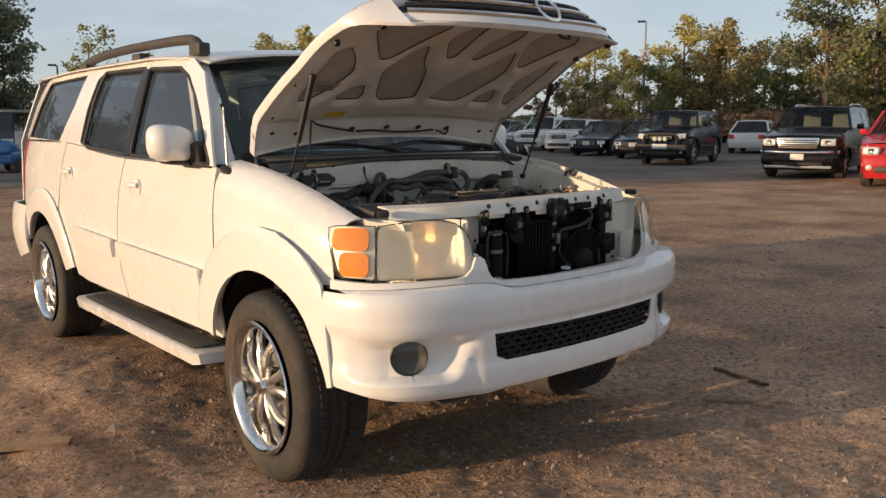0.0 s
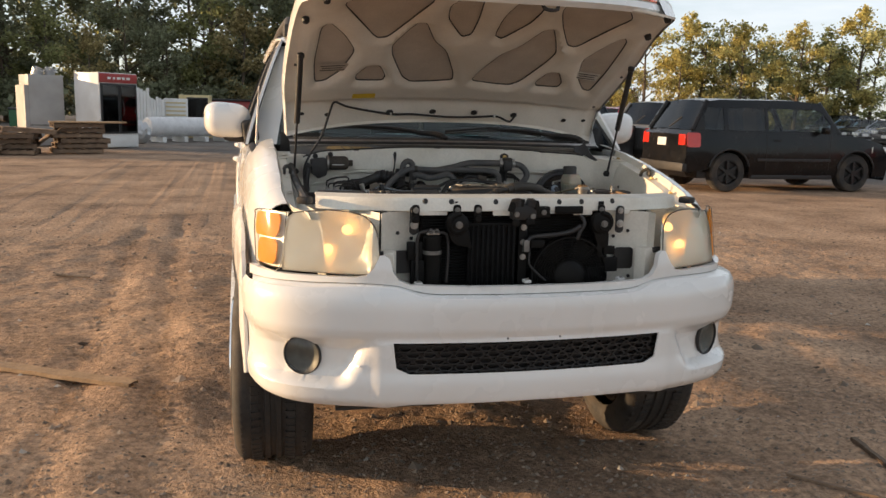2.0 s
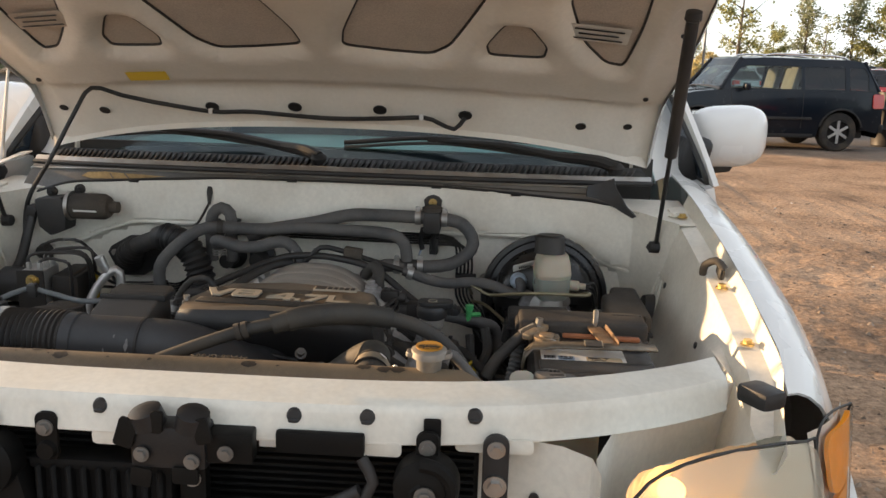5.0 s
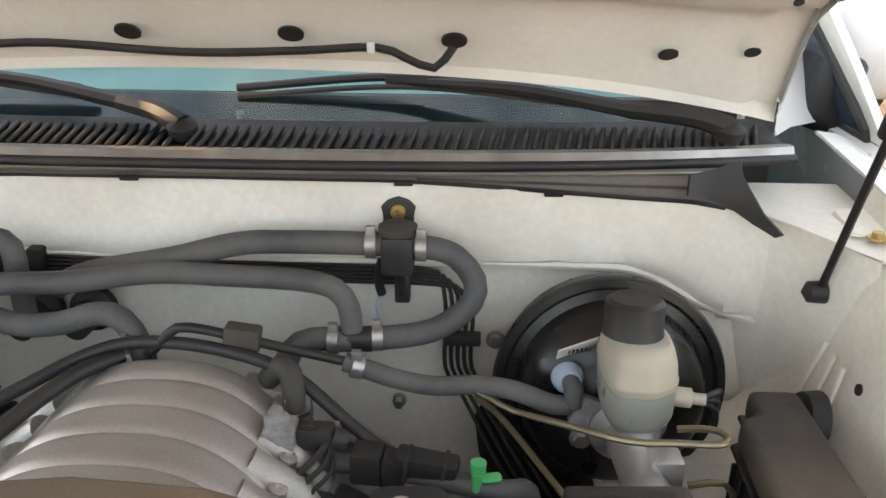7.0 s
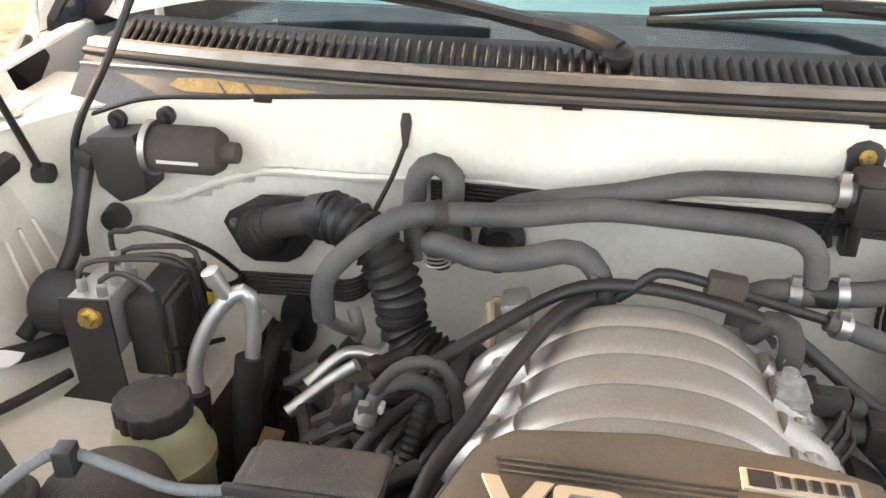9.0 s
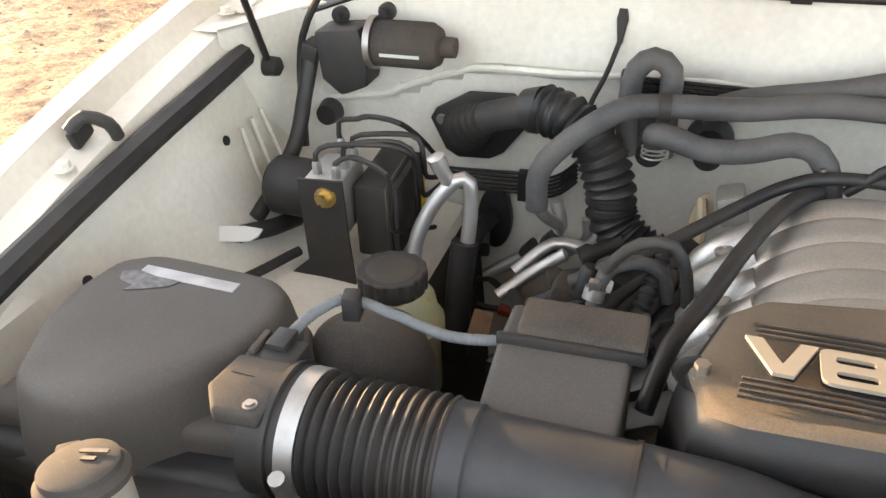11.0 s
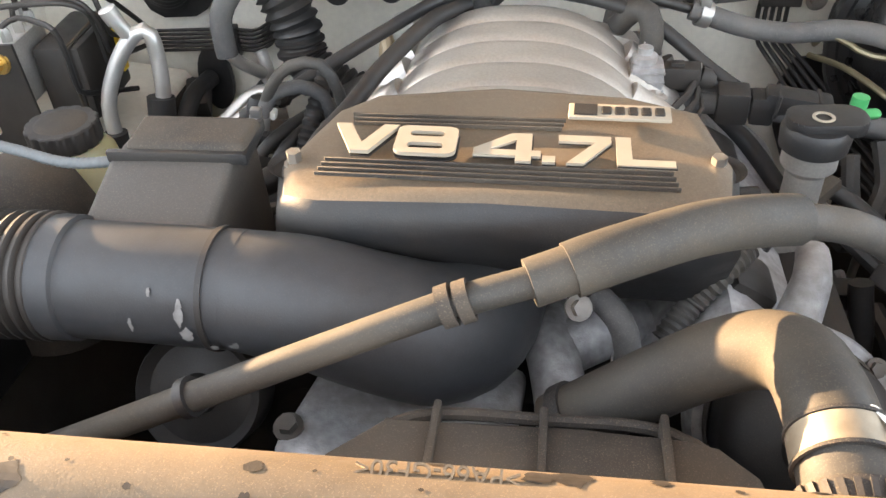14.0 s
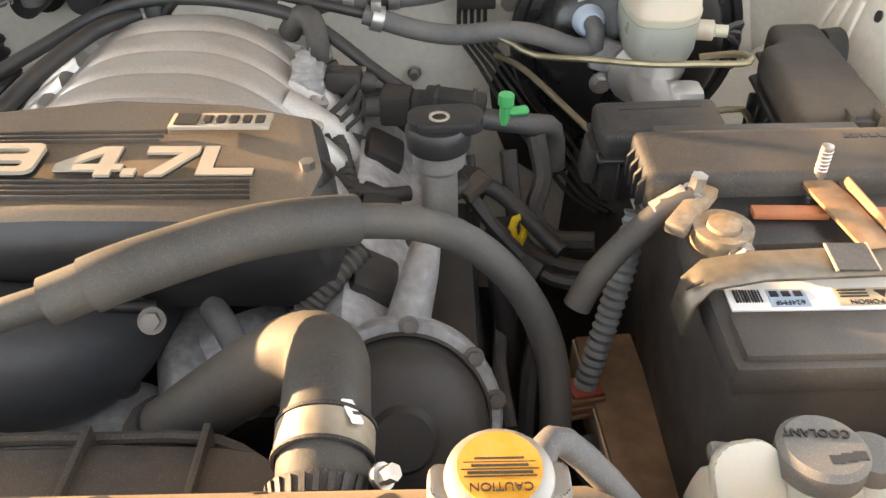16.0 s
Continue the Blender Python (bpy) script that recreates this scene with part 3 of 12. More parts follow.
    # dark wheel houses
    for hy in (HUB_Y, HUB_Y2):
        rows = []
        for k in range(15):
            a = radians(8 + 164 * k / 14)
            rows.append([(s * x, hy + 0.475 * math.cos(a), HUB_Z + 0.475 * math.sin(a)) for x in (0.865, 0.80, 0.58)])
        bm = strip(rows, flip=s > 0)
        rows = [[(s * 0.58, hy + r * math.cos(radians(12 + 156 * k / 14)), HUB_Z + r * math.sin(radians(12 + 156 * k / 14))) for r in (0.475, 0.02)] for k in range(15)]
        part("wheel_house", strip(rows, bm), BLACK, suv)
    # handles, running board, mirror
    for y, z, d in ((2.13, 1.06, door), (3.23, 1.083, rdoor)):
        hx = side_x(y, z)
        h = part("door_handle", prism(rounded(0.155, 0.085, 0.04), 0.012, (s * (hx - 0.004 if s > 0 else hx + 0.008), y, z), (90, 0, 90), 0.004), WHITE, d)
        part("handle_grip", tube([(s * (hx + 0.012), y - 0.06, z + 0.012), (s * (hx + 0.03), y, z + 0.014), (s * (hx + 0.012), y + 0.06, z + 0.012)], 0.014, 10), WHITE, h)
    bd = part("running_board", sheet([(1.34, 0.0), (1.38, 0.16), (1.42, 0.185), (3.02, 0.185), (3.06, 0.16), (3.09, 0.0)], lambda y, v, s=s: (s * (0.775 + v), y, 0.368 - 0.25 * max(0, v - 0.155)), cuts=(0.2, 0.03), thick=0.05, flip=s < 0), WHITE, suv)
    part("step_tread", sheet([(1.45, 0.02), (1.46, 0.145), (2.97, 0.145), (2.99, 0.02)], lambda y, v, s=s: (s * (0.775 + v), y, 0.373), cuts=(0.3, 0.03), thick=0.006, flip=s > 0), STEP_RUBBER, bd, "black ribbed step tread")
    for k in range(6):
        part("tread_rib", box((0.006, 1.48, 0.005), (s * (0.812 + 0.021 * k), 2.215, 0.375)), BLACK, bd)
    part("sill", sheet([(1.30, 0.40), (3.10, 0.40), (3.06, 0.47), (1.30, 0.47)], lambda y, z, s=s: (s * (0.80 + 0.8 * (z - 0.40)), y, z), cuts=(0.3, 0.03), thick=0.01, flip=flipper(s)), BLACK, suv)

# roof, with ribs of its crown
def roof(x, y):
    z_edge = spl([1.70, 1.85, 2.4, 3.4, 4.3, 4.62], [1.655, 1.685, 1.712, 1.712, 1.69, 1.655], y)
    w = 0.72 if y > 1.85 else 0.66 + (y - 1.70) * 0.4
    q = abs(x) / w
    return (x, y, z_edge + 0.055 * (1 - q * q) - 0.012 * max(0, q - 0.92) / 0.08)


part("roof_panel", sheet([(-0.66, 1.72), (0.66, 1.72), (0.72, 1.9), (0.715, 3.4), (0.71, 4.3), (0.66, 4.62), (-0.66, 4.62), (-0.71, 4.3), (-0.715, 3.4), (-0.72, 1.9)], roof, cuts=(0.08, 0.15), thick=0.01), WHITE, suv)
for s in (-1, 1):
    p = [(s * 0.66, 1.80, 1.71), (s * 0.655, 1.88, 1.765), (s * 0.65, 2.1, 1.785), (s * 0.65, 2.8, 1.79), (s * 0.65, 3.3, 1.775), (s * 0.655, 3.6, 1.735)]
    rail = part("roof_rail", tube(p, 0.026, 10, 0.04), RUBBER, suv, "grey plastic roof rail")
    for y in (1.84, 2.6, 3.5):
        part("rail_foot", box((0.06, 0.12, 0.06), (s * 0.655, y, 1.725), (0, 0, 0), 0.012), RUBBER, rail)

# windshield and what is behind it
def shield(x, v):
    """v runs from the cowl, 0, to the roof, 1."""
    w = 0.745 + (0.635 - 0.745) * v
    q = x / w
    return (x, 1.19 + 0.53 * v + 0.13 * q * q * (1 - 0.5 * v), 1.215 + 0.475 * v - 0.05 * v * v + 0.035 * v * (1 - q * q) - 0.03 * q * q * (1 - v))


ws = part("windshield", sheet([(-0.745, 0), (0.745, 0), (0.635, 1), (-0.635, 1)], shield, cuts=(0.08, 0.1), thick=0.005), GLASS_CLR, suv, "greenish clear windshield")
for s in (-1, 1):
    rows = []
    for k in range(9):
        v = k / 8
        p = Vector(shield(s * (0.745 - 0.11 * v), v))
        sx = side_x(max(1.25, p.y), min(max(p.z, 1.21), 1.70))
        rows.append([p + Vector((0, 0.004, 0.004)), p + Vector((s * 0.03, 0.03, 0.012)), Vector((s * min(sx, abs(p.x) + 0.15), p.y + 0.10, p.z + 0.01))])
    part("windshield_pillar", strip(rows, flip=s > 0), WHITE, suv)
for s in (-1, 1):
    part("windshield_edge", strip([[Vector(shield(s * (0.745 - 0.11 * v) * q, v)) + Vector((0, -0.003, 0.003)) for v in [k / 10 for k in range(11)]] for q in (0.94, 0.99)], flip=s > 0), BLACK, ws, "black border of the windshield")
part("windshield_frit", strip([[Vector(shield(x / 10 * (0.745 - 0.11 * v), v)) + Vector((0, -0.003, 0.003)) for x in range(-10, 11)] for v in (0.93, 0.98, 1.02)]), BLACK, suv)
dash_x = [-0.68 + 0.068 * k for k in range(21)]
# dashboard; its colour stands in for the teal reflected in the glass
part("dashboard", strip([[(x, 1.290 + 0.24 * x * x + dy, 1.236 - 0.054 * x * x + dz) for x in dash_x] for dy, dz in ((0.0, -0.20), (0.0, -0.02), (0.008, -0.006), (0.025, 0.0), (0.25, 0.006), (0.44, 0.0), (0.47, -0.02), (0.48, -0.25))], flip=True), mat("glass_teal_dashboard", (0.42, 0.52, 0.51), 0.6, var=0.18, scale=5, fine=0.08, fine_scale=60), suv, "dashboard top coloured blue-green for the windshield reflection")
part("cabin_floor", box((1.7, 3.4, 0.04), (0, 2.9, 0.52)), INTERIOR, suv)
part("bulkhead", box((1.46, 0.02, 0.75), (0, 1.30, 0.87)), INTERIOR, suv)
for x in (-0.40, 0.40):
    st = part("front_seat", box((0.52, 0.50, 0.16), (x, 2.15, 0.85), (6, 0, 0), 0.05), INTERIOR, suv)
    part("seat_back", box((0.50, 0.14, 0.62), (x, 2.45, 1.18), (-14, 0, 0), 0.05), INTERIOR, st)
    part("headrest", box((0.27, 0.10, 0.17), (x, 2.55, 1.56), (-10, 0, 0), 0.04), INTERIOR, st)
part("rear_bench", box((1.4, 0.16, 0.6), (0, 3.3, 1.1), (-12, 0, 0), 0.05), INTERIOR, suv)
# tail
part("tailgate", sheet([(-0.80, 0.80), (0.80, 0.80), (0.78, 1.25), (0.66, 1.66), (-0.66, 1.66), (-0.78, 1.25)], lambda x, z: (x, 4.72 + 0.02 - 0.06 * abs(x) ** 2 - 0.42 * max(0, z - 1.25) ** 1.2, z), cuts=(0.1, 0.1), thick=0.02, flip=True), WHITE, suv)
def plan_curve(pts):
    """Length along a run of (x, y) points, and the point at a length."""
    P = glide([(x, y, 0) for x, y in pts], 0.01)
    L = [0.0]
    for a, b in zip(P, P[1:]):
        L.append(L[-1] + (b - a).length)

    def at(u):
        u = min(max(u, 0), L[-1])
        k = max(0, min(len(L) - 2, int(np.searchsorted(L, u)) - 1))
        t = (u - L[k]) / max(L[k + 1] - L[k], 1e-9)
        p = P[k].lerp(P[k + 1], t)
        d = P[min(k + 3, len(P) - 1)] - P[max(k - 2, 0)]
        return p, Vector((-d.y, d.x, 0)).normalized()
    return at, L[-1]


rb_at, rb_len = plan_curve([(0.875, 4.22), (0.882, 4.42), (0.84, 4.64), (0.6, 4.78), (0, 4.82), (-0.6, 4.78), (-0.84, 4.64), (-0.882, 4.42), (-0.875, 4.22)])


def rear_bumper(u, z):
    p, n_ = rb_at(u)
    p = p - n_ * (0.03 * math.sin(math.pi * (z - 0.45) / 0.4))
    return (p.x, p.y, z)


part("rear_bumper", sheet([(0, 0.5), (0.25, 0.44), (rb_len - 0.25, 0.44), (rb_len, 0.5), (rb_len, 0.82), (0, 0.82)], rear_bumper, cuts=(0.06, 0.05), thick=0.02, flip=False), WHITE, suv)
for s in (-1, 1):
    part("tail_lamp", sheet([(4.40, 0.92), (4.60, 0.90), (4.56, 1.27), (4.38, 1.27)], side(s, 0.006), cuts=(0.05, 0.05), thick=0.01, flip=flipper(s)), RED_LENS, suv, "red tail lamp")

# ---- the SUV's front: bumper, lamps, grille opening ----
bp_at, bp_len = plan_curve([(-0.893, 0.60), (-0.888, 0.42), (-0.870, 0.30), (-0.824, 0.190), (-0.72, 0.100), (-0.5, 0.024), (-0.25, -0.01), (0, -0.02), (0.25, -0.01), (0.5, 0.024), (0.72, 0.100), (0.824, 0.190), (0.870, 0.30), (0.888, 0.42), (0.893, 0.60)])
MID = bp_len / 2


def bumper_bulge(z):
    return spl([0.40, 0.43, 0.455, 0.50, 0.56, 0.63, 0.655, 0.685, 0.74, 0.775, 0.79, 0.805, 0.83], [-0.06, -0.012, 0.004, 0.008, 0.0, 0.002, 0.009, 0.019, 0.021, 0.017, 0.010, -0.002, -0.03], z)


def bumper_to(u, z, extra=0.0):
    p, n_ = bp_at(u)
    # scoop beside the lower opening, in which the fog lamps sit
    a = abs(u - MID)
    sc = 0.0
    a_in = 0.525 + (0.625 - z) * 0.55
    if a_in < a < 1.0:
        w = min(1.0, (a - a_in) / 0.045) * min(1.0, max(0.0, (1.0 - a) / 0.16))
        h = min(1.0, max(0.0, (0.652 - z) / 0.045)) * min(1.0, max(0.0, (z - 0.493) / 0.018))
        sc = 0.042 * w * h
    lip = 0.010 * max(0.0, min(1.0, (0.49 - a) / 0.04 + 1)) * min(1.0, max(0.0, (0.655 - z) / 0.02))
    return Vector((p.x, p.y, z)) - n_ * (bumper_bulge(z) - sc + lip + extra)


def bumper_top(u):
    a = abs(u - MID)
    return spl([0, 0.30, 0.36, 0.44, 0.52, 0.75, 1.05, 1.3], [0.783, 0.785, 0.790, 0.812, 0.816, 0.806, 0.795, 0.79], a)


def bumper_low(u):
    a = abs(u - MID)
    return spl([0, 0.40, 0.47, 0.62, 0.80, 1.0, 1.3], [0.445, 0.441, 0.428, 0.425, 0.432, 0.455, 0.47], a)


def arch_u(z):
    """Length from the bumper's end to the wheel opening at a height."""
    y_end = flare_front(z) + 0.004
    return max(0.0, 0.60 - y_end)


end_zs = [0.50, 0.56, 0.62, 0.68, 0.74]
us = [arch_u(0.47) + (bp_len - 2 * arch_u(0.47)) * k / 60 for k in range(61)]
us2 = [arch_u(0.785) + (bp_len - 2 * arch_u(0.785)) * k / 60 for k in range(61)]
o = [(u, max(bumper_low(u), 0.0)) for u in us] + [(bp_len - arch_u(z), z) for z in end_zs if z > bumper_low(us[0]) + 0.01] + [(u, bumper_top(u)) for u in reversed(us2)] + [(arch_u(z), z) for z in reversed(end_zs) if z > bumper_low(us[0]) + 0.01]
gx0 = 0.452
grille_hole = [(MID - gx0, 0.642), (MID - gx0 + 0.01, 0.56), (MID - 0.40, 0.542), (MID + 0.40, 0.542), (MID + gx0 - 0.01, 0.56), (MID + gx0, 0.642)]
FOG_U = 0.760
fog_holes = [arc(MID + q * FOG_U, 0.578, 0.064, 0, 360, 28)[:-1] for q in (-1, 1)]
plate_holes = [arc(MID + q, 0.652, 0.0035, 0, 360, 8)[:-1] for q in (-0.09, 0.085)]
bumper = part("front_bumper", sheet(o, bumper_to, [grille_hole, *fog_holes, *plate_holes], cuts=(0.017, 0.009), thick=0.006), WHITE, suv)
# honeycomb in the lower opening
bm = bmesh.new()
cell = 0.026
for r in range(6):
    for c in range(-18, 19):
        cx, cz = (c + 0.5 * (r % 2)) * cell * 2.0, 0.535 + r * cell * 0.80
        if abs(cx) < 0.45:
            hexo = [(MID + cx + cell * 0.98 * math.cos(radians(60 * k)), cz + cell * 0.50 * math.sin(radians(60 * k))) for k in range(6)]
            hexi = [(MID + cx + cell * 0.80 * math.cos(radians(60 * k)), cz + cell * 0.34 * math.sin(radians(60 * k))) for k in range(6)]
            for k in range(6):
                q = [hexo[k], hexo[(k + 1) % 6], hexi[(k + 1) % 6], hexi[k]]
                f0 = [bm.verts.new(bumper_to(u, z, -0.018)) for u, z in q]
                f1 = [bm.verts.new(bumper_to(u, z, -0.036)) for u, z in q]
                bm.faces.new(f0)
                bm.faces.new((f0[3], f0[2], f1[2], f1[3]))
part("mesh_insert", bm, BLACK, bumper, "black honeycomb mesh in the lower opening", smooth=0)
part("bumper_back", strip([[bumper_to(MID + u, z, -0.07) for u in np.linspace(-0.52, 0.52, 24)] for z in (0.50, 0.70)]), BLACK, bumper)
DULL_REFL = mat("dull_fog_reflector", (0.085, 0.088, 0.082), 0.5, 0.2, var=0.2, scale=60)
for q in (-1, 1):
    p, n_ = bp_at(MID + q * FOG_U)
    c = Vector((p.x, p.y, 0.578)) + n_ * 0.036
    f = part("fog_lamp", lathe([(0.059, -0.012), (0.065, -0.006), (0.0655, 0.002), (0.062, 0.005), (0.0585, 0.002)], c, -n_, 32), DARKMETAL, bumper, "round fog lamp")
    part("fog_reflector", lathe([(0.059, -0.001), (0.045, -0.012), (0.022, -0.020), (0.0, -0.021)], c, -n_, 28), DULL_REFL, f)
    part("fog_glass", lathe([(0.057, 0.0), (0.04, 0.006), (0.02, 0.009), (0.0, 0.010)], c, -n_, 28), CLEAR_LENS, f)
# underside of the bumper and a dark tray under the engine
part("toe_panel", strip([[(x, y, z) for x in (-0.72, -0.3, 0.3, 0.72)] for y, z in ((1.075, 0.64), (1.06, 0.52), (0.97, 0.39))]), BLACK, suv)
part("splash_tray", sheet([(-0.62, 0.1), (0.62, 0.1), (0.55, 1.0), (-0.55, 1.0)], lambda x, y: (x, y, 0.40 - 0.02 * y), cuts=(0.3, 0.3), thick=0.01), BLACK, suv)

# front panel over the bumper: a rail below the opening that rises beside the lamps
hp_at, hp_len = plan_curve([(-0.885, 0.62), (-0.878, 0.50), (-0.860, 0.385), (-0.810, 0.28), (-0.715, 0.185), (-0.56, 0.095), (-0.40, 0.050), (-0.2, 0.03), (0, 0.024), (0.2, 0.03), (0.40, 0.050), (0.56, 0.095), (0.715, 0.185), (0.810, 0.28), (0.860, 0.385), (0.878, 0.50), (0.885, 0.62)])
HM = hp_len / 2


def face_to(u, z, d=0.0):
    p, n_ = hp_at(u)
    back = (0.20 * max(0.0, z - 0.86) + 0.5 * max(0.0, z - 0.95) ** 1.5) * (1 - 0.7 * min(1.0, max(0.0, (abs(u - HM) - 0.80) / 0.2)))
    return Vector((p.x, p.y, z)) + n_ * (back - d)


pts_up = [(-1.0, 0.834), (-0.98, 0.834), (-0.845, 0.830), (-0.56, 0.839), (-0.53, 0.846), (-0.505, 0.87), (-0.49, 0.905), (-0.475, 0.908), (-0.458, 0.895), (-0.448, 0.86), (-0.43, 0.834), (-0.395, 0.820), (-0.2, 0.814)]
low = [(u, bumper_top(MID + u * 1.0) + 0.006) for u in np.linspace(-1.0, 1.0, 50)]
o = [(HM + u, z) for u, z in low] + [(HM - u, z) for u, z in pts_up] + [(HM + u, z) for u, z in reversed(pts_up)]
part("front_panel", sheet(o, face_to, cuts=(0.03, 0.02), thick=0.02), WHITE, suv)

# ledge from the bumper's top edge back to the seam under the front panel
def at_x(curve, length, x):
    lo_, hi_ = 0.0, length
    for _ in range(30):
        m_ = (lo_ + hi_) / 2
        if curve(m_)[0].x < x:
            lo_ = m_
        else:
            hi_ = m_
    return (lo_ + hi_) / 2


rows = [[], [], []]
for k in range(61):
    x = -0.866 + 1.732 * k / 60
    ub, up_u = at_x(bp_at, bp_len, x), at_x(hp_at, hp_len, x)
    zt = bumper_top(ub)
    p0, p1 = bumper_to(ub, zt - 0.001), face_to(up_u, zt + 0.004, 0.002)
    p1 = Vector((p1.x, max(p1.y, p0.y + 0.012), min(p1.z, p0.z + 0.006)))
    rows[0].append(p0)
    rows[1].append(p0.lerp(p1, 0.5) + Vector((0, 0, 0.002)))
    rows[2].append(p1 + Vector((0, 0.02, -0.001)))
part("bumper_ledge", strip(rows), WHITE, bumper)
part("bumper_seam", tube([p + Vector((0, -0.021, 0.003)) for p in rows[2]], 0.0022, 6, 0.03), BLACK, bumper)

# lamps: headlamp and corner signal lamp on each side
hl = [(0.490, 0.880), (0.500, 0.858), (0.526, 0.846), (0.825, 0.838), (0.832, 0.845), (0.834, 1.005), (0.815, 1.020), (0.68, 1.036), (0.60, 1.034), (0.548, 1.022), (0.512, 0.992), (0.498, 0.95)]
sg = [(0.845, 0.839), (0.972, 0.842), (0.992, 0.868), (1.022, 0.955), (1.025, 0.998), (1.005, 1.017), (0.845, 1.020)]


def refl(u, z):
    """The bowl behind a lamp's lens, deepest in its middle."""
    du, dz = (abs(u - HM) - 0.675) / 0.155, (z - 0.936) / 0.096
    flute = 0.0022 * abs(math.sin((u - HM) * 150)) + 0.0015 * abs(math.sin(z * 95))
    return face_to(u, z, -0.007 - flute - 0.085 * max(0.0, 1 - abs(du) ** 3) * max(0.0, 1 - abs(dz) ** 3))


CORNER_LENS = LENS.copy()
CORNER_LENS.name = "slightly_hazy_lens"
for nd in CORNER_LENS.node_tree.nodes:
    if nd.bl_idname == "ShaderNodeMixShader" and abs(nd.inputs[0].default_value - 0.42) < 1e-4:
        nd.inputs[0].default_value = 0.10
AMBER_IN = mat("amber_reflector", (0.85, 0.29, 0.012), 0.7, spec=0.1, var=0.1, scale=40)
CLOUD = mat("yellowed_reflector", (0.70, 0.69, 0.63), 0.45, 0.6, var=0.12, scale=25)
# emitters added to give the lamps their warm glow; no burning bulb known
LAMP_GLOW = glow("added_lamp_glow", (1.0, 0.50, 0.15), 2.2)
for q in (-1, 1):
    def m_(L):
        return [(HM + q * u, z) for u, z in (L if q > 0 else L[::-1])]
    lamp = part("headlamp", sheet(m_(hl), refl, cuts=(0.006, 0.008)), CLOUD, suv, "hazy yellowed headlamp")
    part("lamp_lens", sheet(m_(hl), lambda u, z: face_to(u, z, 0.004), cuts=(0.03, 0.03)), LENS, lamp)
    ring = [face_to(u, z, 0.002) for u, z in m_(hl)]
    part("lamp_seal", tube([*ring, ring[0]], 0.0022, 8, 0.02), BLACK, lamp)
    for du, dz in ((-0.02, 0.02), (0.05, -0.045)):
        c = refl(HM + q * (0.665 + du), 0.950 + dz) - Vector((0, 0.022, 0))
        part("glow_bulb", lathe([(0, -0.018), (0.013, -0.012), (0.017, 0.0), (0.013, 0.012), (0, 0.018)], c, (0, 1, 0), 16), LAMP_GLOW, lamp)
    sl = part("signal_lamp", sheet(m_(sg), lambda u, z: face_to(u, z, -0.012), cuts=(0.03, 0.02)), CLOUD, suv, "amber and clear corner lamp")
    part("signal_lens", sheet(m_(sg), lambda u, z: face_to(u, z, 0.004), cuts=(0.03, 0.03)), CORNER_LENS, sl)
    ring = [face_to(u, z, 0.001) for u, z in m_(sg)]
    part("signal_frame", tube([*ring, ring[0]], 0.0018, 8, 0.02), BLACK, sl)
    for z0, z1, u0, u1 in ((0.934, 1.012, 0.866, 1.010), (0.847, 0.929, 0.864, 0.978)):
        oo = rounded(u1 - u0, z1 - z0, 0.025, (u0 + u1) / 2, (z0 + z1) / 2)
        part("amber_cell", sheet(m_(oo), lambda u, z: face_to(u, z, -0.006), cuts=(0.03, 0.02), thick=0.006), AMBER_IN, sl)

# wheels
RIMSILVER = mat("dull_silver_spokes", (0.55, 0.53, 0.50), 0.28, 0.9, var=0.12, scale=20, dirt=0.35, dirt_col=(0.28, 0.22, 0.16), dirt_scale=18)


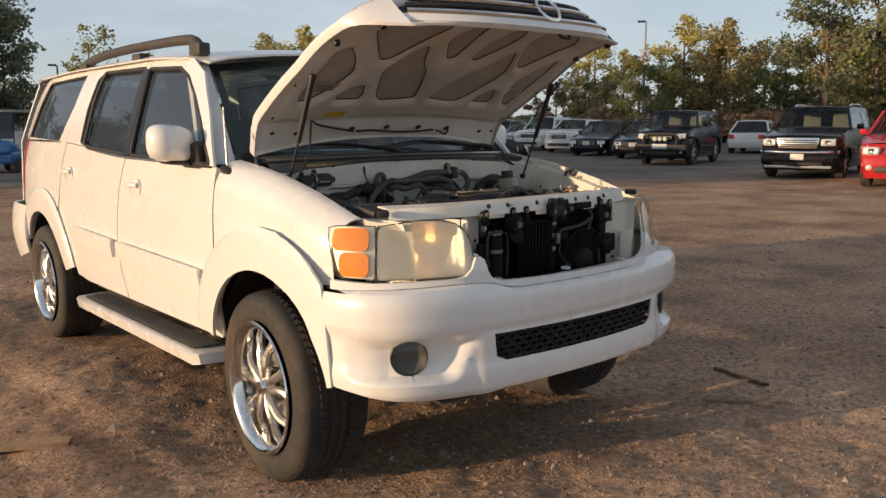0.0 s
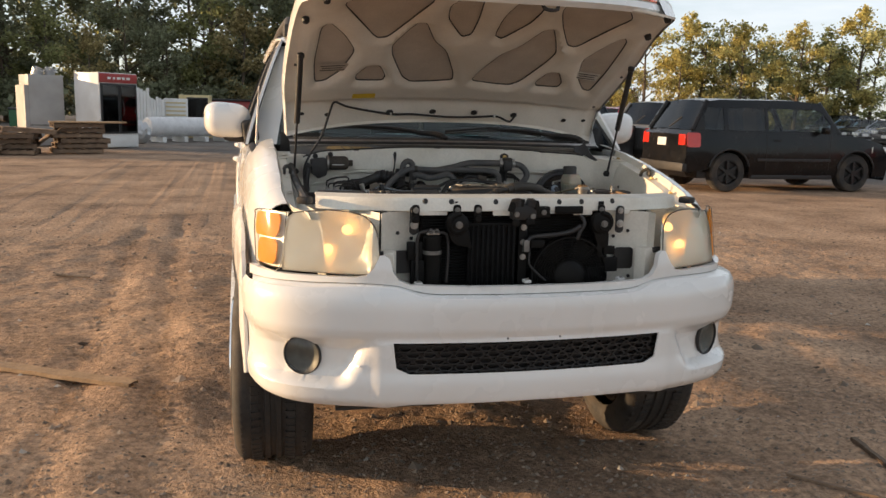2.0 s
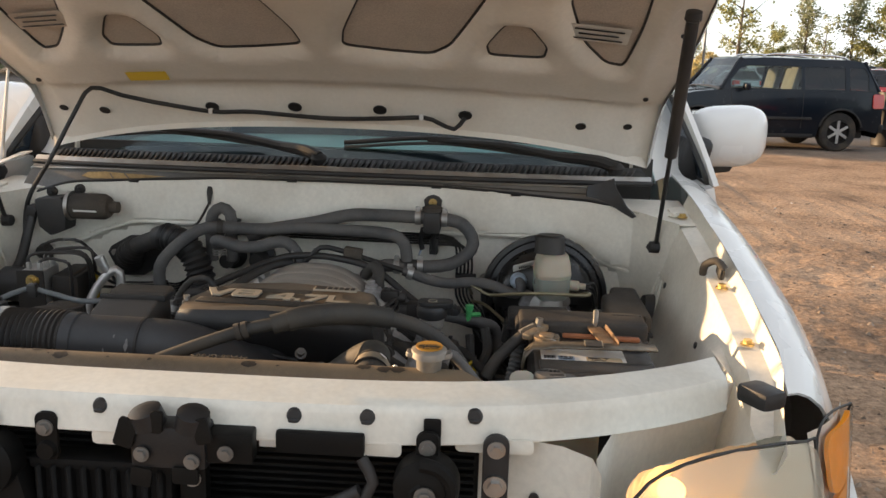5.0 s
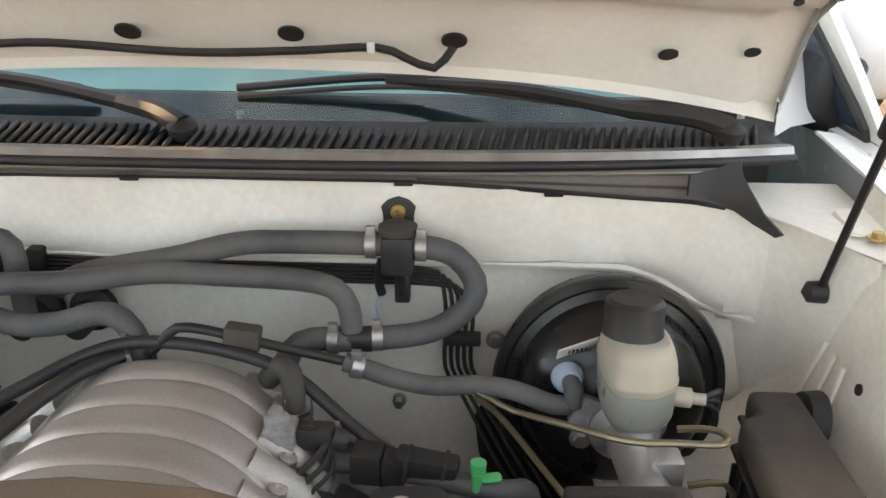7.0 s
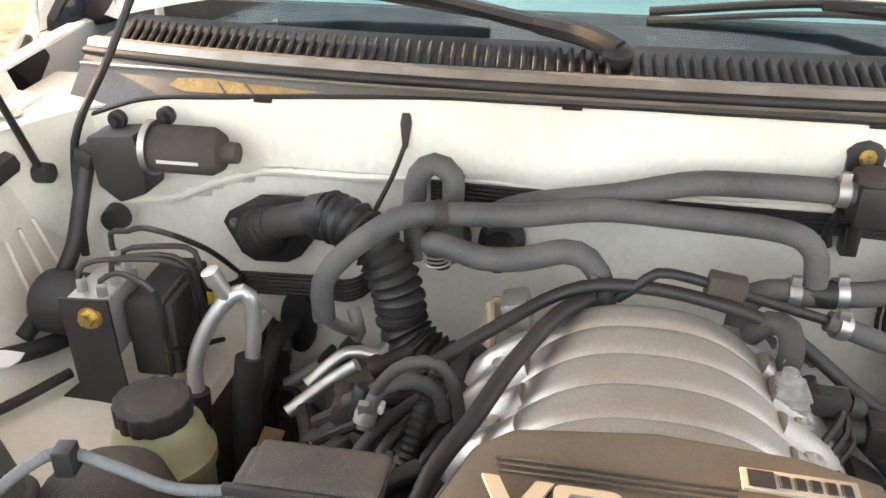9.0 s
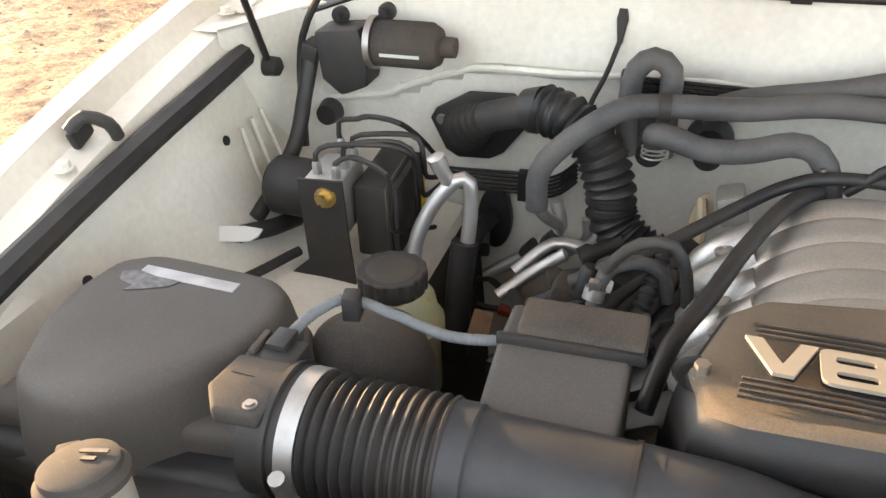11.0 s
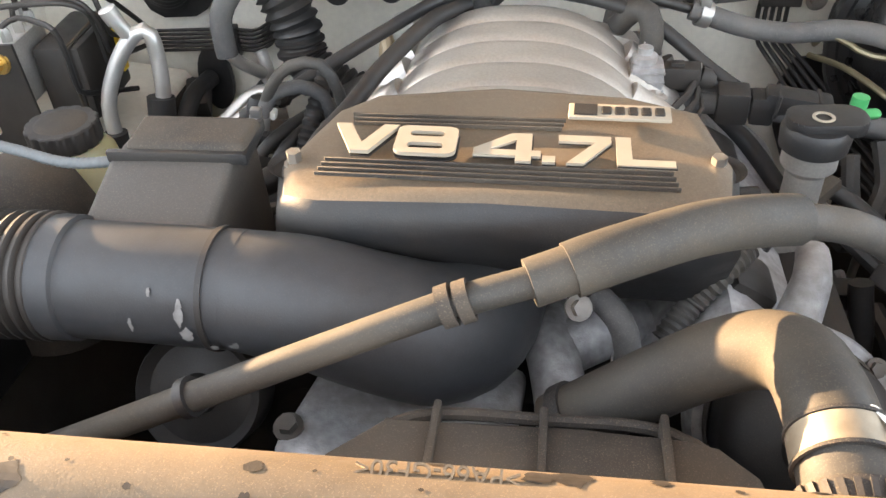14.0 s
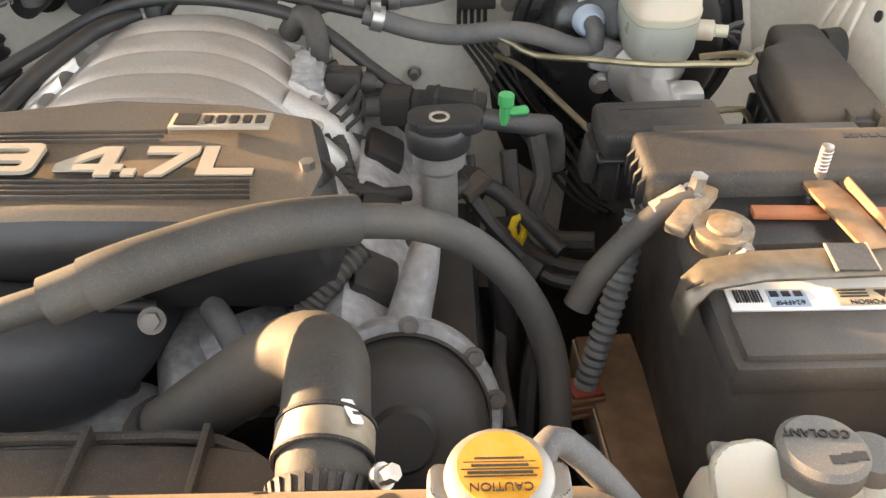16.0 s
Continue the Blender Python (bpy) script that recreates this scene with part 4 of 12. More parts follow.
def wheel(at, s, turn=0.0, roll=0.0):
    """Tyre with grooved tread, deep-dish rim with ten forked spokes."""
    w = new("wheel")
    w.parent = suv
    w.matrix_basis = pose(*at, 0, 0, turn)
    half, cx = 0.142, -s * 0.122
    prof = []
    for r, x in ((0.262, half - 0.012), (0.268, half - 0.004), (0.30, half + 0.006), (0.338, half + 0.002), (0.360, half - 0.010), (0.371, half - 0.026), (R_TYRE, half - 0.05)):
        prof.append((r, x))
    for k in range(9):
        x0 = half - 0.05 - (2 * half - 0.1) * k / 9
        x1 = half - 0.05 - (2 * half - 0.1) * (k + 1) / 9
        d = 0.008 if k in (2, 4, 6) else 0.0
        prof += [(R_TYRE - d, x0 - 0.002), (R_TYRE - d, x1 + 0.002)]
    prof += [(r, -x) for r, x in prof[6::-1]]
    bm = lathe(prof, (cx, 0, 0), (s, 0, 0), 72)
    for k in range(72):
        a = 2 * math.pi * (k + 0.5) / 72
        for off, tw in ((0.098, 8), (-0.098, -8), (0.062, -14), (-0.062, 14)):
            box((0.036, 0.020, 0.010), (cx + off, (R_TYRE - (0.001 if abs(off) < 0.08 else 0.007)) * math.cos(a), (R_TYRE - (0.001 if abs(off) < 0.08 else 0.007)) * math.sin(a)), (math.degrees(a) - 90, 0 if abs(off) < 0.08 else math.copysign(24, off), tw), 0, bm=bm)
    part("tyre", bm, TYRE, w, "dusty black tyre with worn tread")
    o = s * 0.02
    rim = part("rim", lathe([(0.262, 0.004), (0.266, 0.010), (0.262, 0.016), (0.250, 0.012), (0.236, -0.002), (0.228, -0.03), (0.222, -0.10), (0.215, -0.20), (0.25, -0.23)], (o, 0, 0), (s, 0, 0), 64), CHROME, w, "polished deep-dish rim")
    for k in range(5):
        for dlt in (-13, 13):
            a = radians(72 * k + dlt + roll)
            c, sn = math.cos(a), math.sin(a)
            bend = radians(72 * k + dlt * 1.55 + roll)
            pts = [(o - s * 0.028, 0.030 * math.cos(radians(72 * k + roll)), 0.030 * math.sin(radians(72 * k + roll))), (o - s * 0.022, 0.09 * c, 0.09 * sn), (o - s * 0.028, 0.15 * c, 0.15 * sn), (o - s * 0.045, 0.205 * math.cos(bend), 0.205 * math.sin(bend)), (o - s * 0.06, 0.226 * math.cos(bend), 0.226 * math.sin(bend))]
            part("spoke", tube(pts, (0.019, 0.016), 8, 0.015), RIMSILVER, rim)
            for tip in (-6, 6):
                b2 = bend + radians(tip)
                part("spoke_tip", tube([(o - s * 0.030, 0.165 * c, 0.165 * sn), (o - s * 0.040, 0.200 * math.cos(b2), 0.200 * math.sin(b2)), (o - s * 0.055, 0.224 * math.cos(b2), 0.224 * math.sin(b2))], (0.012, 0.007), 7, 0.015), RIMSILVER, rim)
    part("hub_cap", lathe([(0.0, 0.026), (0.024, 0.022), (0.033, 0.006), (0.036, -0.02), (0.075, -0.035), (0.078, -0.06), (0.0, -0.062)], (o - s * 0.018, 0, 0), (s, 0, 0), 28), CHROME, rim)
    part("brake_disc", lathe([(0.0, -0.10), (0.16, -0.10), (0.165, -0.12), (0.0, -0.12)], (o, 0, 0), (s, 0, 0), 32), STEEL, w)
    return w


wheel((-0.905, HUB_Y + 0.012, HUB_Z - 0.020), -1, -3.0, 18)
wheel((0.905, HUB_Y + 0.012, HUB_Z - 0.020), 1, -3.0, 40)
wheel((-0.895, HUB_Y2, HUB_Z - 0.024), -1, 0, 5)
wheel((0.895, HUB_Y2, HUB_Z - 0.024), 1, 0, 60)

# door mirrors
for s in (-1, 1):
    c = Vector((s * 0.957, 1.53, 1.287))
    bm = bmesh.new()
    bmesh.ops.create_uvsphere(bm, u_segments=28, v_segments=18, radius=1.0)
    for v in bm.verts:
        x, y, z = v.co
        x, z = math.copysign(abs(x) ** 0.62, x), math.copysign(abs(z) ** 0.62, z)
        v.co = Vector((x * 0.104, (y * 0.095 if y < 0 else y * 0.03), z * 0.081 + 0.008 * s * x))
    bmesh.ops.transform(bm, matrix=Matrix.Translation(c) @ pose(0, 0, 0, 0, 0, s * -6), verts=bm.verts)
    mr = part("mirror_cap", bm, WHITE, suv, "white door mirror")
    part("mirror_base", box((0.16, 0.13, 0.045), tuple(c + Vector((-s * 0.06, 0.02, -0.076))), (0, s * -6, 0), 0.022, 3), BLACK, mr)
    part("mirror_foot", box((0.07, 0.20, 0.12), (s * 0.855, 1.49, 1.235), (0, s * 12, 0), 0.025, 3), BLACK, mr)
    part("mirror_glass", box((0.165, 0.006, 0.125), tuple(c + Vector((0, 0.032, 0))), (0, 0, s * -6), 0.002), CHROME, mr)
# aerial on the fender
part("aerial_foot", box((0.03, 0.08, 0.05), (-0.842, 1.20, 1.165), (28, -24, 0), 0.012), BLACK, suv)
part("aerial", tube([(-0.835, 1.22, 1.18), (-0.82, 1.27, 1.44)], (0.006, 0.003), 8), STEEL, suv)

# ---- the raised hood ----
def hood_low(x, v):
    """Lower side of the hood: v runs from the hinge, 0, to the nose, 1."""
    y = spl([0, 0.10, 0.25, 0.5, 0.72, 0.86, 1.0], [1.138, 1.088, 0.955, 0.71, 0.49, 0.33, 0.20], v)
    z = spl([0, 0.10, 0.25, 0.5, 0.72, 0.86, 1.0], [1.306, 1.388, 1.470, 1.603, 1.705, 1.742, 1.722], v)
    q = abs(x) / 0.72
    return Vector((x, y + 0.10 * q ** 2.5 * (1 if v < 0.5 else 1 + (v - 0.5) * 1.6), z - 0.035 * q * q - 0.045 * q ** 3 * max(0.0, 1 - v / 0.12)))


def hood_w(v):
    return spl([0, 0.3, 0.8, 0.9, 1.0], [0.705, 0.725, 0.700, 0.665, 0.56], v)


hood = new("hood")
hood.parent = suv
vs_ = [k / 24 for k in range(25)]
ol = [(-hood_w(v), v) for v in vs_] + [(hood_w(v), v) for v in reversed(vs_)]


def hood_frame(x, v):
    """The inner frame: its ribs round off towards the openings; a thinner band lies along the hinge."""
    w = (x - SEG_A[:, 0]) * SEG_D[:, 0] + (v * 1.15 - SEG_A[:, 1]) * SEG_D[:, 1]
    t_ = np.clip(w / SEG_L, 0, 1)
    d = float(np.sqrt(np.min((SEG_A[:, 0] + t_ * SEG_D[:, 0] - x) ** 2 + (SEG_A[:, 1] + t_ * SEG_D[:, 1] - v * 1.15) ** 2)))
    e = 0.020 * (1 - min(1.0, d / 0.035)) ** 1.6
    e += 0.014 * min(1.0, max(0.0, (0.128 - v) / 0.016))
    e += 0.010 * min(1.0, max(0.0, (abs(x) - 0.655) / 0.02))
    return hood_low(x, v) + Vector((0, 0.45 * e, 0.87 * e))


def mir(L):
    return [(-x, v) for x, v in reversed(L)]


# openings of the inner frame, in (x, v); felt shows in them
cells = [
    [(-0.04, 0.245), (-0.05, 0.298), (-0.115, 0.44), (-0.176, 0.50), (-0.23, 0.61), (-0.262, 0.62), (-0.30, 0.55), (-0.335, 0.47), (-0.322, 0.41), (-0.289, 0.335), (-0.255, 0.262), (-0.215, 0.227), (-0.13, 0.232)],
    [(-0.445, 0.28), (-0.44, 0.243), (-0.332, 0.238), (-0.325, 0.272), (-0.36, 0.345), (-0.405, 0.345)],
    [(-0.605, 0.245), (-0.565, 0.25), (-0.51, 0.315), (-0.468, 0.44), (-0.515, 0.54), (-0.58, 0.63), (-0.61, 0.60), (-0.618, 0.38)],
    [(-0.55, 0.75), (-0.405, 0.52), (-0.36, 0.525), (-0.29, 0.64), (-0.24, 0.75), (-0.25, 0.81), (-0.36, 0.84), (-0.50, 0.81)],
    [(-0.045, 0.55), (-0.08, 0.53), (-0.16, 0.64), (-0.175, 0.73), (-0.14, 0.79), (-0.07, 0.80), (-0.045, 0.66)],
]
cells += [mir(c) for c in cells]


def softened(loop, r=0.25, n=3):
    """A loop with its corners cut round."""
    o = []
    m = len(loop)
    for i in range(m):
        a, b, c = Vector((*loop[i - 1], 0)), Vector((*loop[i], 0)), Vector((*loop[(i + 1) % m], 0))
        p, q = b.lerp(a, r), b.lerp(c, r)
        for k in range(n + 1):
            t = k / n
            w = (1 - t) ** 2 * p + 2 * t * (1 - t) * b + t * t * q
            o.append((w.x, w.y))
    return o


cells = [softened(c) for c in cells]
SEG_A = np.array([(x, v * 1.15) for c in cells for x, v in c])
SEG_D = np.array([(b[0] - a[0], (b[1] - a[1]) * 1.15) for c in cells for a, b in zip(c, c[1:] + c[:1])])
SEG_L = np.maximum((SEG_D ** 2).sum(1), 1e-12)
part("hood_frame", sheet(ol, hood_frame, cells, cuts=(0.017, 0.0145), thick=0.008, flip=True), HOOD_IN, hood, "dusty white inner frame of the hood")
for c in cells:
    part("felt_pad", sheet(c, lambda x, v: hood_low(x, v) + Vector((0, 0.010, 0.020)), cuts=(0.05, 0.04), flip=True), INSUL, hood, "brown felt insulation pad")
    pts = [hood_low(x, v) + Vector((0, 0.009, 0.0185)) for x, v in c]
    part("pad_edge", tube([*pts, pts[0]], 0.0028, 6, 0.03), BLACK, hood)


def hood_skin(x, v):
    p = hood_low(x, v)
    q = abs(x) / 0.74
    lift = 0.035 + 0.02 * (1 - q * q) + (0.05 * max(0.0, (v - 0.8) / 0.2) if v > 0.8 else 0)
    return p + Vector((0, 0.5 * lift + (0.10 * max(0.0, (v - 0.86) / 0.14)), 0.87 * lift + 0.04 * max(0.0, (v - 0.86) / 0.14)))


def wider(L, k):
    return [(x * k, v) for x, v in L]


part("hood_skin", sheet(wider(ol, 1.012), hood_skin, cuts=(0.06, 0.04), thick=0.003), WHITE, hood)
# folded rim joining skin and frame
for s in (-1, 1):
    rows = [[hood_low(s * hood_w(v), v), hood_low(s * hood_w(v), v) * 0.5 + hood_skin(s * hood_w(v) * 1.012, v) * 0.5 + Vector((s * 0.006, 0, 0)), hood_skin(s * hood_w(v) * 1.012, v)] for v in vs_]
    part("hood_hem", strip(rows, flip=s < 0), WHITE, hood)
xs_ = [k / 20 for k in range(-20, 21)]
part("hood_rear_hem", strip([[hood_low(x * 0.705, 0) for x in xs_], [hood_skin(x * 0.713, 0) for x in xs_]]), HOOD_IN, hood)
# nose: the white lower lip of the grille, chrome bars above it
lip = [Vector((x, 0.150 + 0.27 * abs(x / 0.62) ** 2.6, 1.712 + 0.015 * abs(x / 0.62) ** 2)) for x in [k * 0.62 / 16 for k in range(-16, 17)]]
gr = part("grille", strip([[p + Vector((0, 0.06, -0.004)) for p in lip], [p + Vector((0, 0.012, -0.012)) for p in lip], [p + Vector((0, -0.008, 0.004)) for p in lip], [p + Vector((0, 0.008, 0.028)) for p in lip], [p + Vector((0, 0.04, 0.030)) for p in lip]], flip=True), WHITE, hood, "white grille surround with chrome bars")
for k in range(4):
    row = [Vector((p.x * (1 - 0.03 * k), p.y + 0.02 + 0.035 * k, p.z + 0.038 + 0.027 * k)) for p in lip[2:-2]]
    part("grille_bar", tube(row, 0.008 if k % 2 else 0.011, 8, 0.03), CHROME if k % 2 == 0 else BLACK, gr)
part("grille_back", strip([[Vector((p.x, p.y + 0.045, p.z + 0.02)) for p in lip], [Vector((p.x * 0.88, p.y + 0.16, p.z + 0.135)) for p in lip]], flip=True), BLACK, gr)
part("grille_badge", lathe([(0.055, 0.0), (0.062, 0.006), (0.055, 0.012), (0.048, 0.006), (0.055, 0.0)], (0, 0.195, 1.79), (0, -0.8, 0.6), 32), CHROME, gr, "chrome ring badge")
for x, v in ((-0.672, 0.70), (0.655, 0.70), (-0.62, 0.9), (0.62, 0.9)):
    part("rubber_stop", lathe([(0, 0.0), (0.014, 0.0), (0.012, 0.016), (0, 0.02)], hood_low(x, v), (0, -0.5, -0.86), 12), BLACK, hood)
st_ = part("striker", tube([(0.055, 0.20, 1.722), (0.06, 0.17, 1.69), (0.10, 0.165, 1.69), (0.105, 0.20, 1.722)], 0.006, 8), DARKMETAL, hood)
part("striker_plate", box((0.13, 0.05, 0.012), (0.09, 0.19, 1.722), (0, 0, 0), 0.004), DARKMETAL, st_)
YELLOW = mat("yellow_sticker", (0.75, 0.52, 0.03), 0.5, var=0.08)
PAPER = mat("pale_sticker", (0.62, 0.60, 0.55), 0.6, var=0.08, scale=30)
bm = sheet(rounded(0.094, 0.034, 0.002, -0.397, 0.157), lambda x, v: hood_low(x, v) + Vector((0, -0.002, -0.002)), cuts=(0.05, 0.02), flip=True)
part("sticker", bm, YELLOW, hood, "yellow warning sticker")
for cx, cv, w, h in ((0.535, 0.35, 0.12, 0.05), (-0.545, 0.345, 0.12, 0.05)):
    stk = part("sticker", sheet(rounded(w, h, 0.004, cx, cv), lambda x, v: hood_low(x, v) + Vector((0, 0.003, 0.012)), cuts=(0.06, 0.03), flip=True), PAPER if cx > 0 else INSUL, hood, "faded printed label")
    for k in range(3):
        part("print_line", sheet(rounded(w * (0.8 - 0.15 * (k % 2)), 0.005, 0.002, cx, cv - 0.014 + 0.014 * k), lambda x, v: hood_low(x, v) + Vector((0, 0.001, 0.010)), cuts=(0.2, 0.2), flip=True), BLACK, stk)
# gas struts
for s in (-1, 1):
    a, b = Vector((s * 0.678, 0.785, 1.545)), Vector((s * 0.69, 0.985, 1.098))
    g = part("gas_strut", tube([a, a.lerp(b, 0.56)], 0.0115, 12), BLACK, suv, "black gas strut holding the hood")
    part("strut_rod", tube([a.lerp(b, 0.55), b], 0.0045, 8), DARKMETAL, g)
    part("strut_ball", lathe([(0, -0.015), (0.014, -0.01), (0.015, 0.004), (0, 0.014)], a, (b - a).normalized(), 12), BLACK, g)
    part("strut_ball", lathe([(0, -0.02), (0.012, -0.012), (0.013, 0.006), (0, 0.012)], b, (s * 1, 0, 0), 12), BLACK, g)
    # hinge arm
    part("hood_hinge", prism([(0, 0), (0.03, 0.0), (0.06, 0.10), (0.05, 0.17), (0.02, 0.16), (0.03, 0.10)], 0.005, (s * 0.675, 1.26, 1.19), (90, 0, 90), 0.001), WHITE_BAY, hood)

# ---- the engine bay: painted shell ----
HOSE = mat("dusty_grey_hose", (0.060, 0.060, 0.062), 0.6, var=0.14, scale=14, fine=0.1, fine_scale=200, dirt=0.5, dirt_col=(0.155, 0.140, 0.125), dirt_scale=14.0, bump=0.0005, bump_scale=200)
GREEN = mat("bright_green_plastic", (0.07, 0.36, 0.12), 0.4, var=0.08)
OLIVE = mat("stained_clear_plastic", (0.32, 0.305, 0.17), 0.35, var=0.15, scale=20, sub=0.2)
MILK = mat("milky_plastic", (0.38, 0.36, 0.30), 0.4, var=0.06, scale=10, sub=0.3, dirt=0.3, dirt_col=(0.40, 0.32, 0.22))
TAN = mat("dusty_tan_plastic", (0.115, 0.085, 0.055), 0.6, var=0.15, scale=9, fine=0.1, dirt=0.7, dirt_col=(0.175, 0.125, 0.075), dirt_scale=6.0, bump=0.0006, bump_scale=180)
COVER = mat("dusty_engine_cover", (0.125, 0.098, 0.070), 0.55, var=0.14, scale=7, fine=0.14, fine_scale=420, dirt=0.6, dirt_col=(0.19, 0.145, 0.10), dirt_scale=5.0, bump=0.0004, bump_scale=300)
LETTER = mat("dull_silver_letters", (0.30, 0.265, 0.21), 0.55, 0.0, var=0.1, scale=30)
SILVER_CLAMP = mat("bright_clamp_band", (0.42, 0.41, 0.395), 0.42, 0.9, var=0.15, scale=40, dirt=0.3, dirt_col=(0.25, 0.2, 0.15), dirt_scale=30)
GOLD = mat("yellow_zinc_bolt", (0.55, 0.40, 0.16), 0.35, 0.9, var=0.15, scale=60)
RUST = mat("rusty_steel", (0.20, 0.125, 0.07), 0.8, 0.2, var=0.3, scale=40, bump=0.001)
ORANGE = mat("faded_orange_plastic", (0.36, 0.12, 0.045), 0.6, var=0.15, scale=20, dirt=0.4)
BLUE_ISH = mat("blue_grey_plastic", (0.30, 0.36, 0.44), 0.5, var=0.1)
GREYCABLE = mat("grey_blue_conduit", (0.13, 0.145, 0.155), 0.6, var=0.12, scale=14, dirt=0.3, dirt_col=(0.2, 0.17, 0.13))
BAT_LABEL = mat("white_label", (0.70, 0.69, 0.66), 0.5, var=0.05, scale=20, dirt=0.2)
BEAD = mat("cream_sealer", (0.45, 0.36, 0.24), 0.6, var=0.12, scale=15)
CAST = mat("rough_grey_casting", (0.40, 0.40, 0.41), 0.6, 0.6, var=0.25, scale=30, fine=0.15, dirt=0.5, dirt_col=(0.24, 0.21, 0.18), dirt_scale=14, bump=0.0015, bump_scale=200)

LOWER_BLACK = mat("black_lower_wall", (0.018, 0.016, 0.014), 0.8, var=0.3, scale=12, dirt=0.5, dirt_col=(0.06, 0.045, 0.032), dirt_scale=7.0, bump=0.001, bump_scale=120)
seam_pts = [(-0.74, 1.012), (-0.636, 1.039), (-0.571, 1.048), (-0.508, 1.074), (-0.419, 1.097), (-0.336, 1.096), (-0.21, 1.104), (-0.04, 1.098), (0.325, 1.099), (0.493, 1.096), (0.563, 1.063), (0.62, 1.039), (0.74, 1.01)]


def seam(x):
    return spl([p[0] for p in seam_pts], [p[1] for p in seam_pts], x)


def lip_low(x):
    """Height of the firewall's upper edge, under the cowl."""
    return spl([0, 0.08, 0.2, 0.354, 0.478, 0.57, 0.622, 0.66, 0.70], [1.201, 1.2005, 1.199, 1.1913, 1.183, 1.177, 1.162, 1.148, 1.140], abs(x))


def wall_y(x, z):
    d = (z - seam(x)) / 0.012
    step = min(1.0, max(0.0, 0.5 - d))
    rib = 0.004 * max(0.0, 1 - abs(((x + 0.04) % 0.26) - 0.13) / 0.05) * (1 - step)
    return 1.056 + 0.022 * step - rib + 0.006 * step * math.exp(-((x - 0.12) ** 2 + (z - 0.97) ** 2) / 0.006)


fw = part("firewall", sheet([(-0.715, 0.60), (0.715, 0.60), (0.715, 1.04), (0.76, 1.06), (0.76, 1.138)] + [(0.70 - 0.05 * k, lip_low(0.70 - 0.05 * k)) for k in range(29)] + [(-0.76, 1.138), (-0.76, 1.06), (-0.715, 1.04)], lambda x, z: (x, wall_y(x, z), z), cuts=(0.03, 0.012), thick=0.01), WHITE_BAY, suv, "dusty white painted firewall")
seam_x = [-0.68 + 0.04 * k for k in range(35)]
part("seam_bead", tube([(x, 1.0555, seam(x) + 0.006) for x in seam_x], 0.0032, 6, 0.02), BEAD, fw)
part("firewall_flange", tube([(x, 1.053, seam(x) - 0.002) for x in seam_x], 0.0056, 8, 0.02), WHITE_BAY, fw)
for x, z, w in ((0.411, 1.159, 0.008), (0.411, 1.143, 0.005), (0.532, 1.157, 0.005), (0.532, 1.142, 0.005), (0.543, 1.104, 0.004), (0.032, 1.149, 0.004), (-0.30, 1.15, 0.003)):
    part("punched_hole", box((w, 0.004, w), (x, wall_y(x, z) + 0.0005, z), (0, 0, 0), 0.001), BLACK, fw)
part("pedal_opening", prism([(0.318, 0.885), (0.335, 0.925), (0.37, 0.93), (0.45, 0.90), (0.47, 0.78), (0.40, 0.74), (0.345, 0.78), (0.325, 0.83)], 0.004, (0, 1.052, 0), (90, 0, 0)), BLACK, fw, smooth=0)


def bay_side(s, low=False):
    """Inner fender: from the fender's edge down its wall to the ledge and the frame."""
    rows = []
    for k in range(25):
        y = 0.20 + 0.86 * k / 24
        top = fender_top(max(y, 0.33))
        w = 0.03 * max(0.0, (0.42 - y) / 0.2)
        ledge = 0.905 if y > 0.62 else 0.905 - (0.62 - y) * 0.5
        row = [(0.765 - w * 2, top), (0.755 - w * 2, top - 0.025), (0.725 - w * 2, top - 0.03), (0.715 - w * 2, top - 0.06), (0.700 - w, 1.03), (0.685 - w, 0.97), (0.665 - w, ledge + 0.03), (0.64 - w, ledge + 0.006), (0.56, ledge), (0.46, ledge - 0.015), (0.45, ledge - 0.028)]
        if low:
            row = [(0.452, ledge - 0.024), (0.44, ledge - 0.04), (0.43, 0.72), (0.42, 0.55), (0.42, 0.42)]
        rows.append([(s * x, y, z) for x, z in row])
    return strip(rows, flip=s < 0)


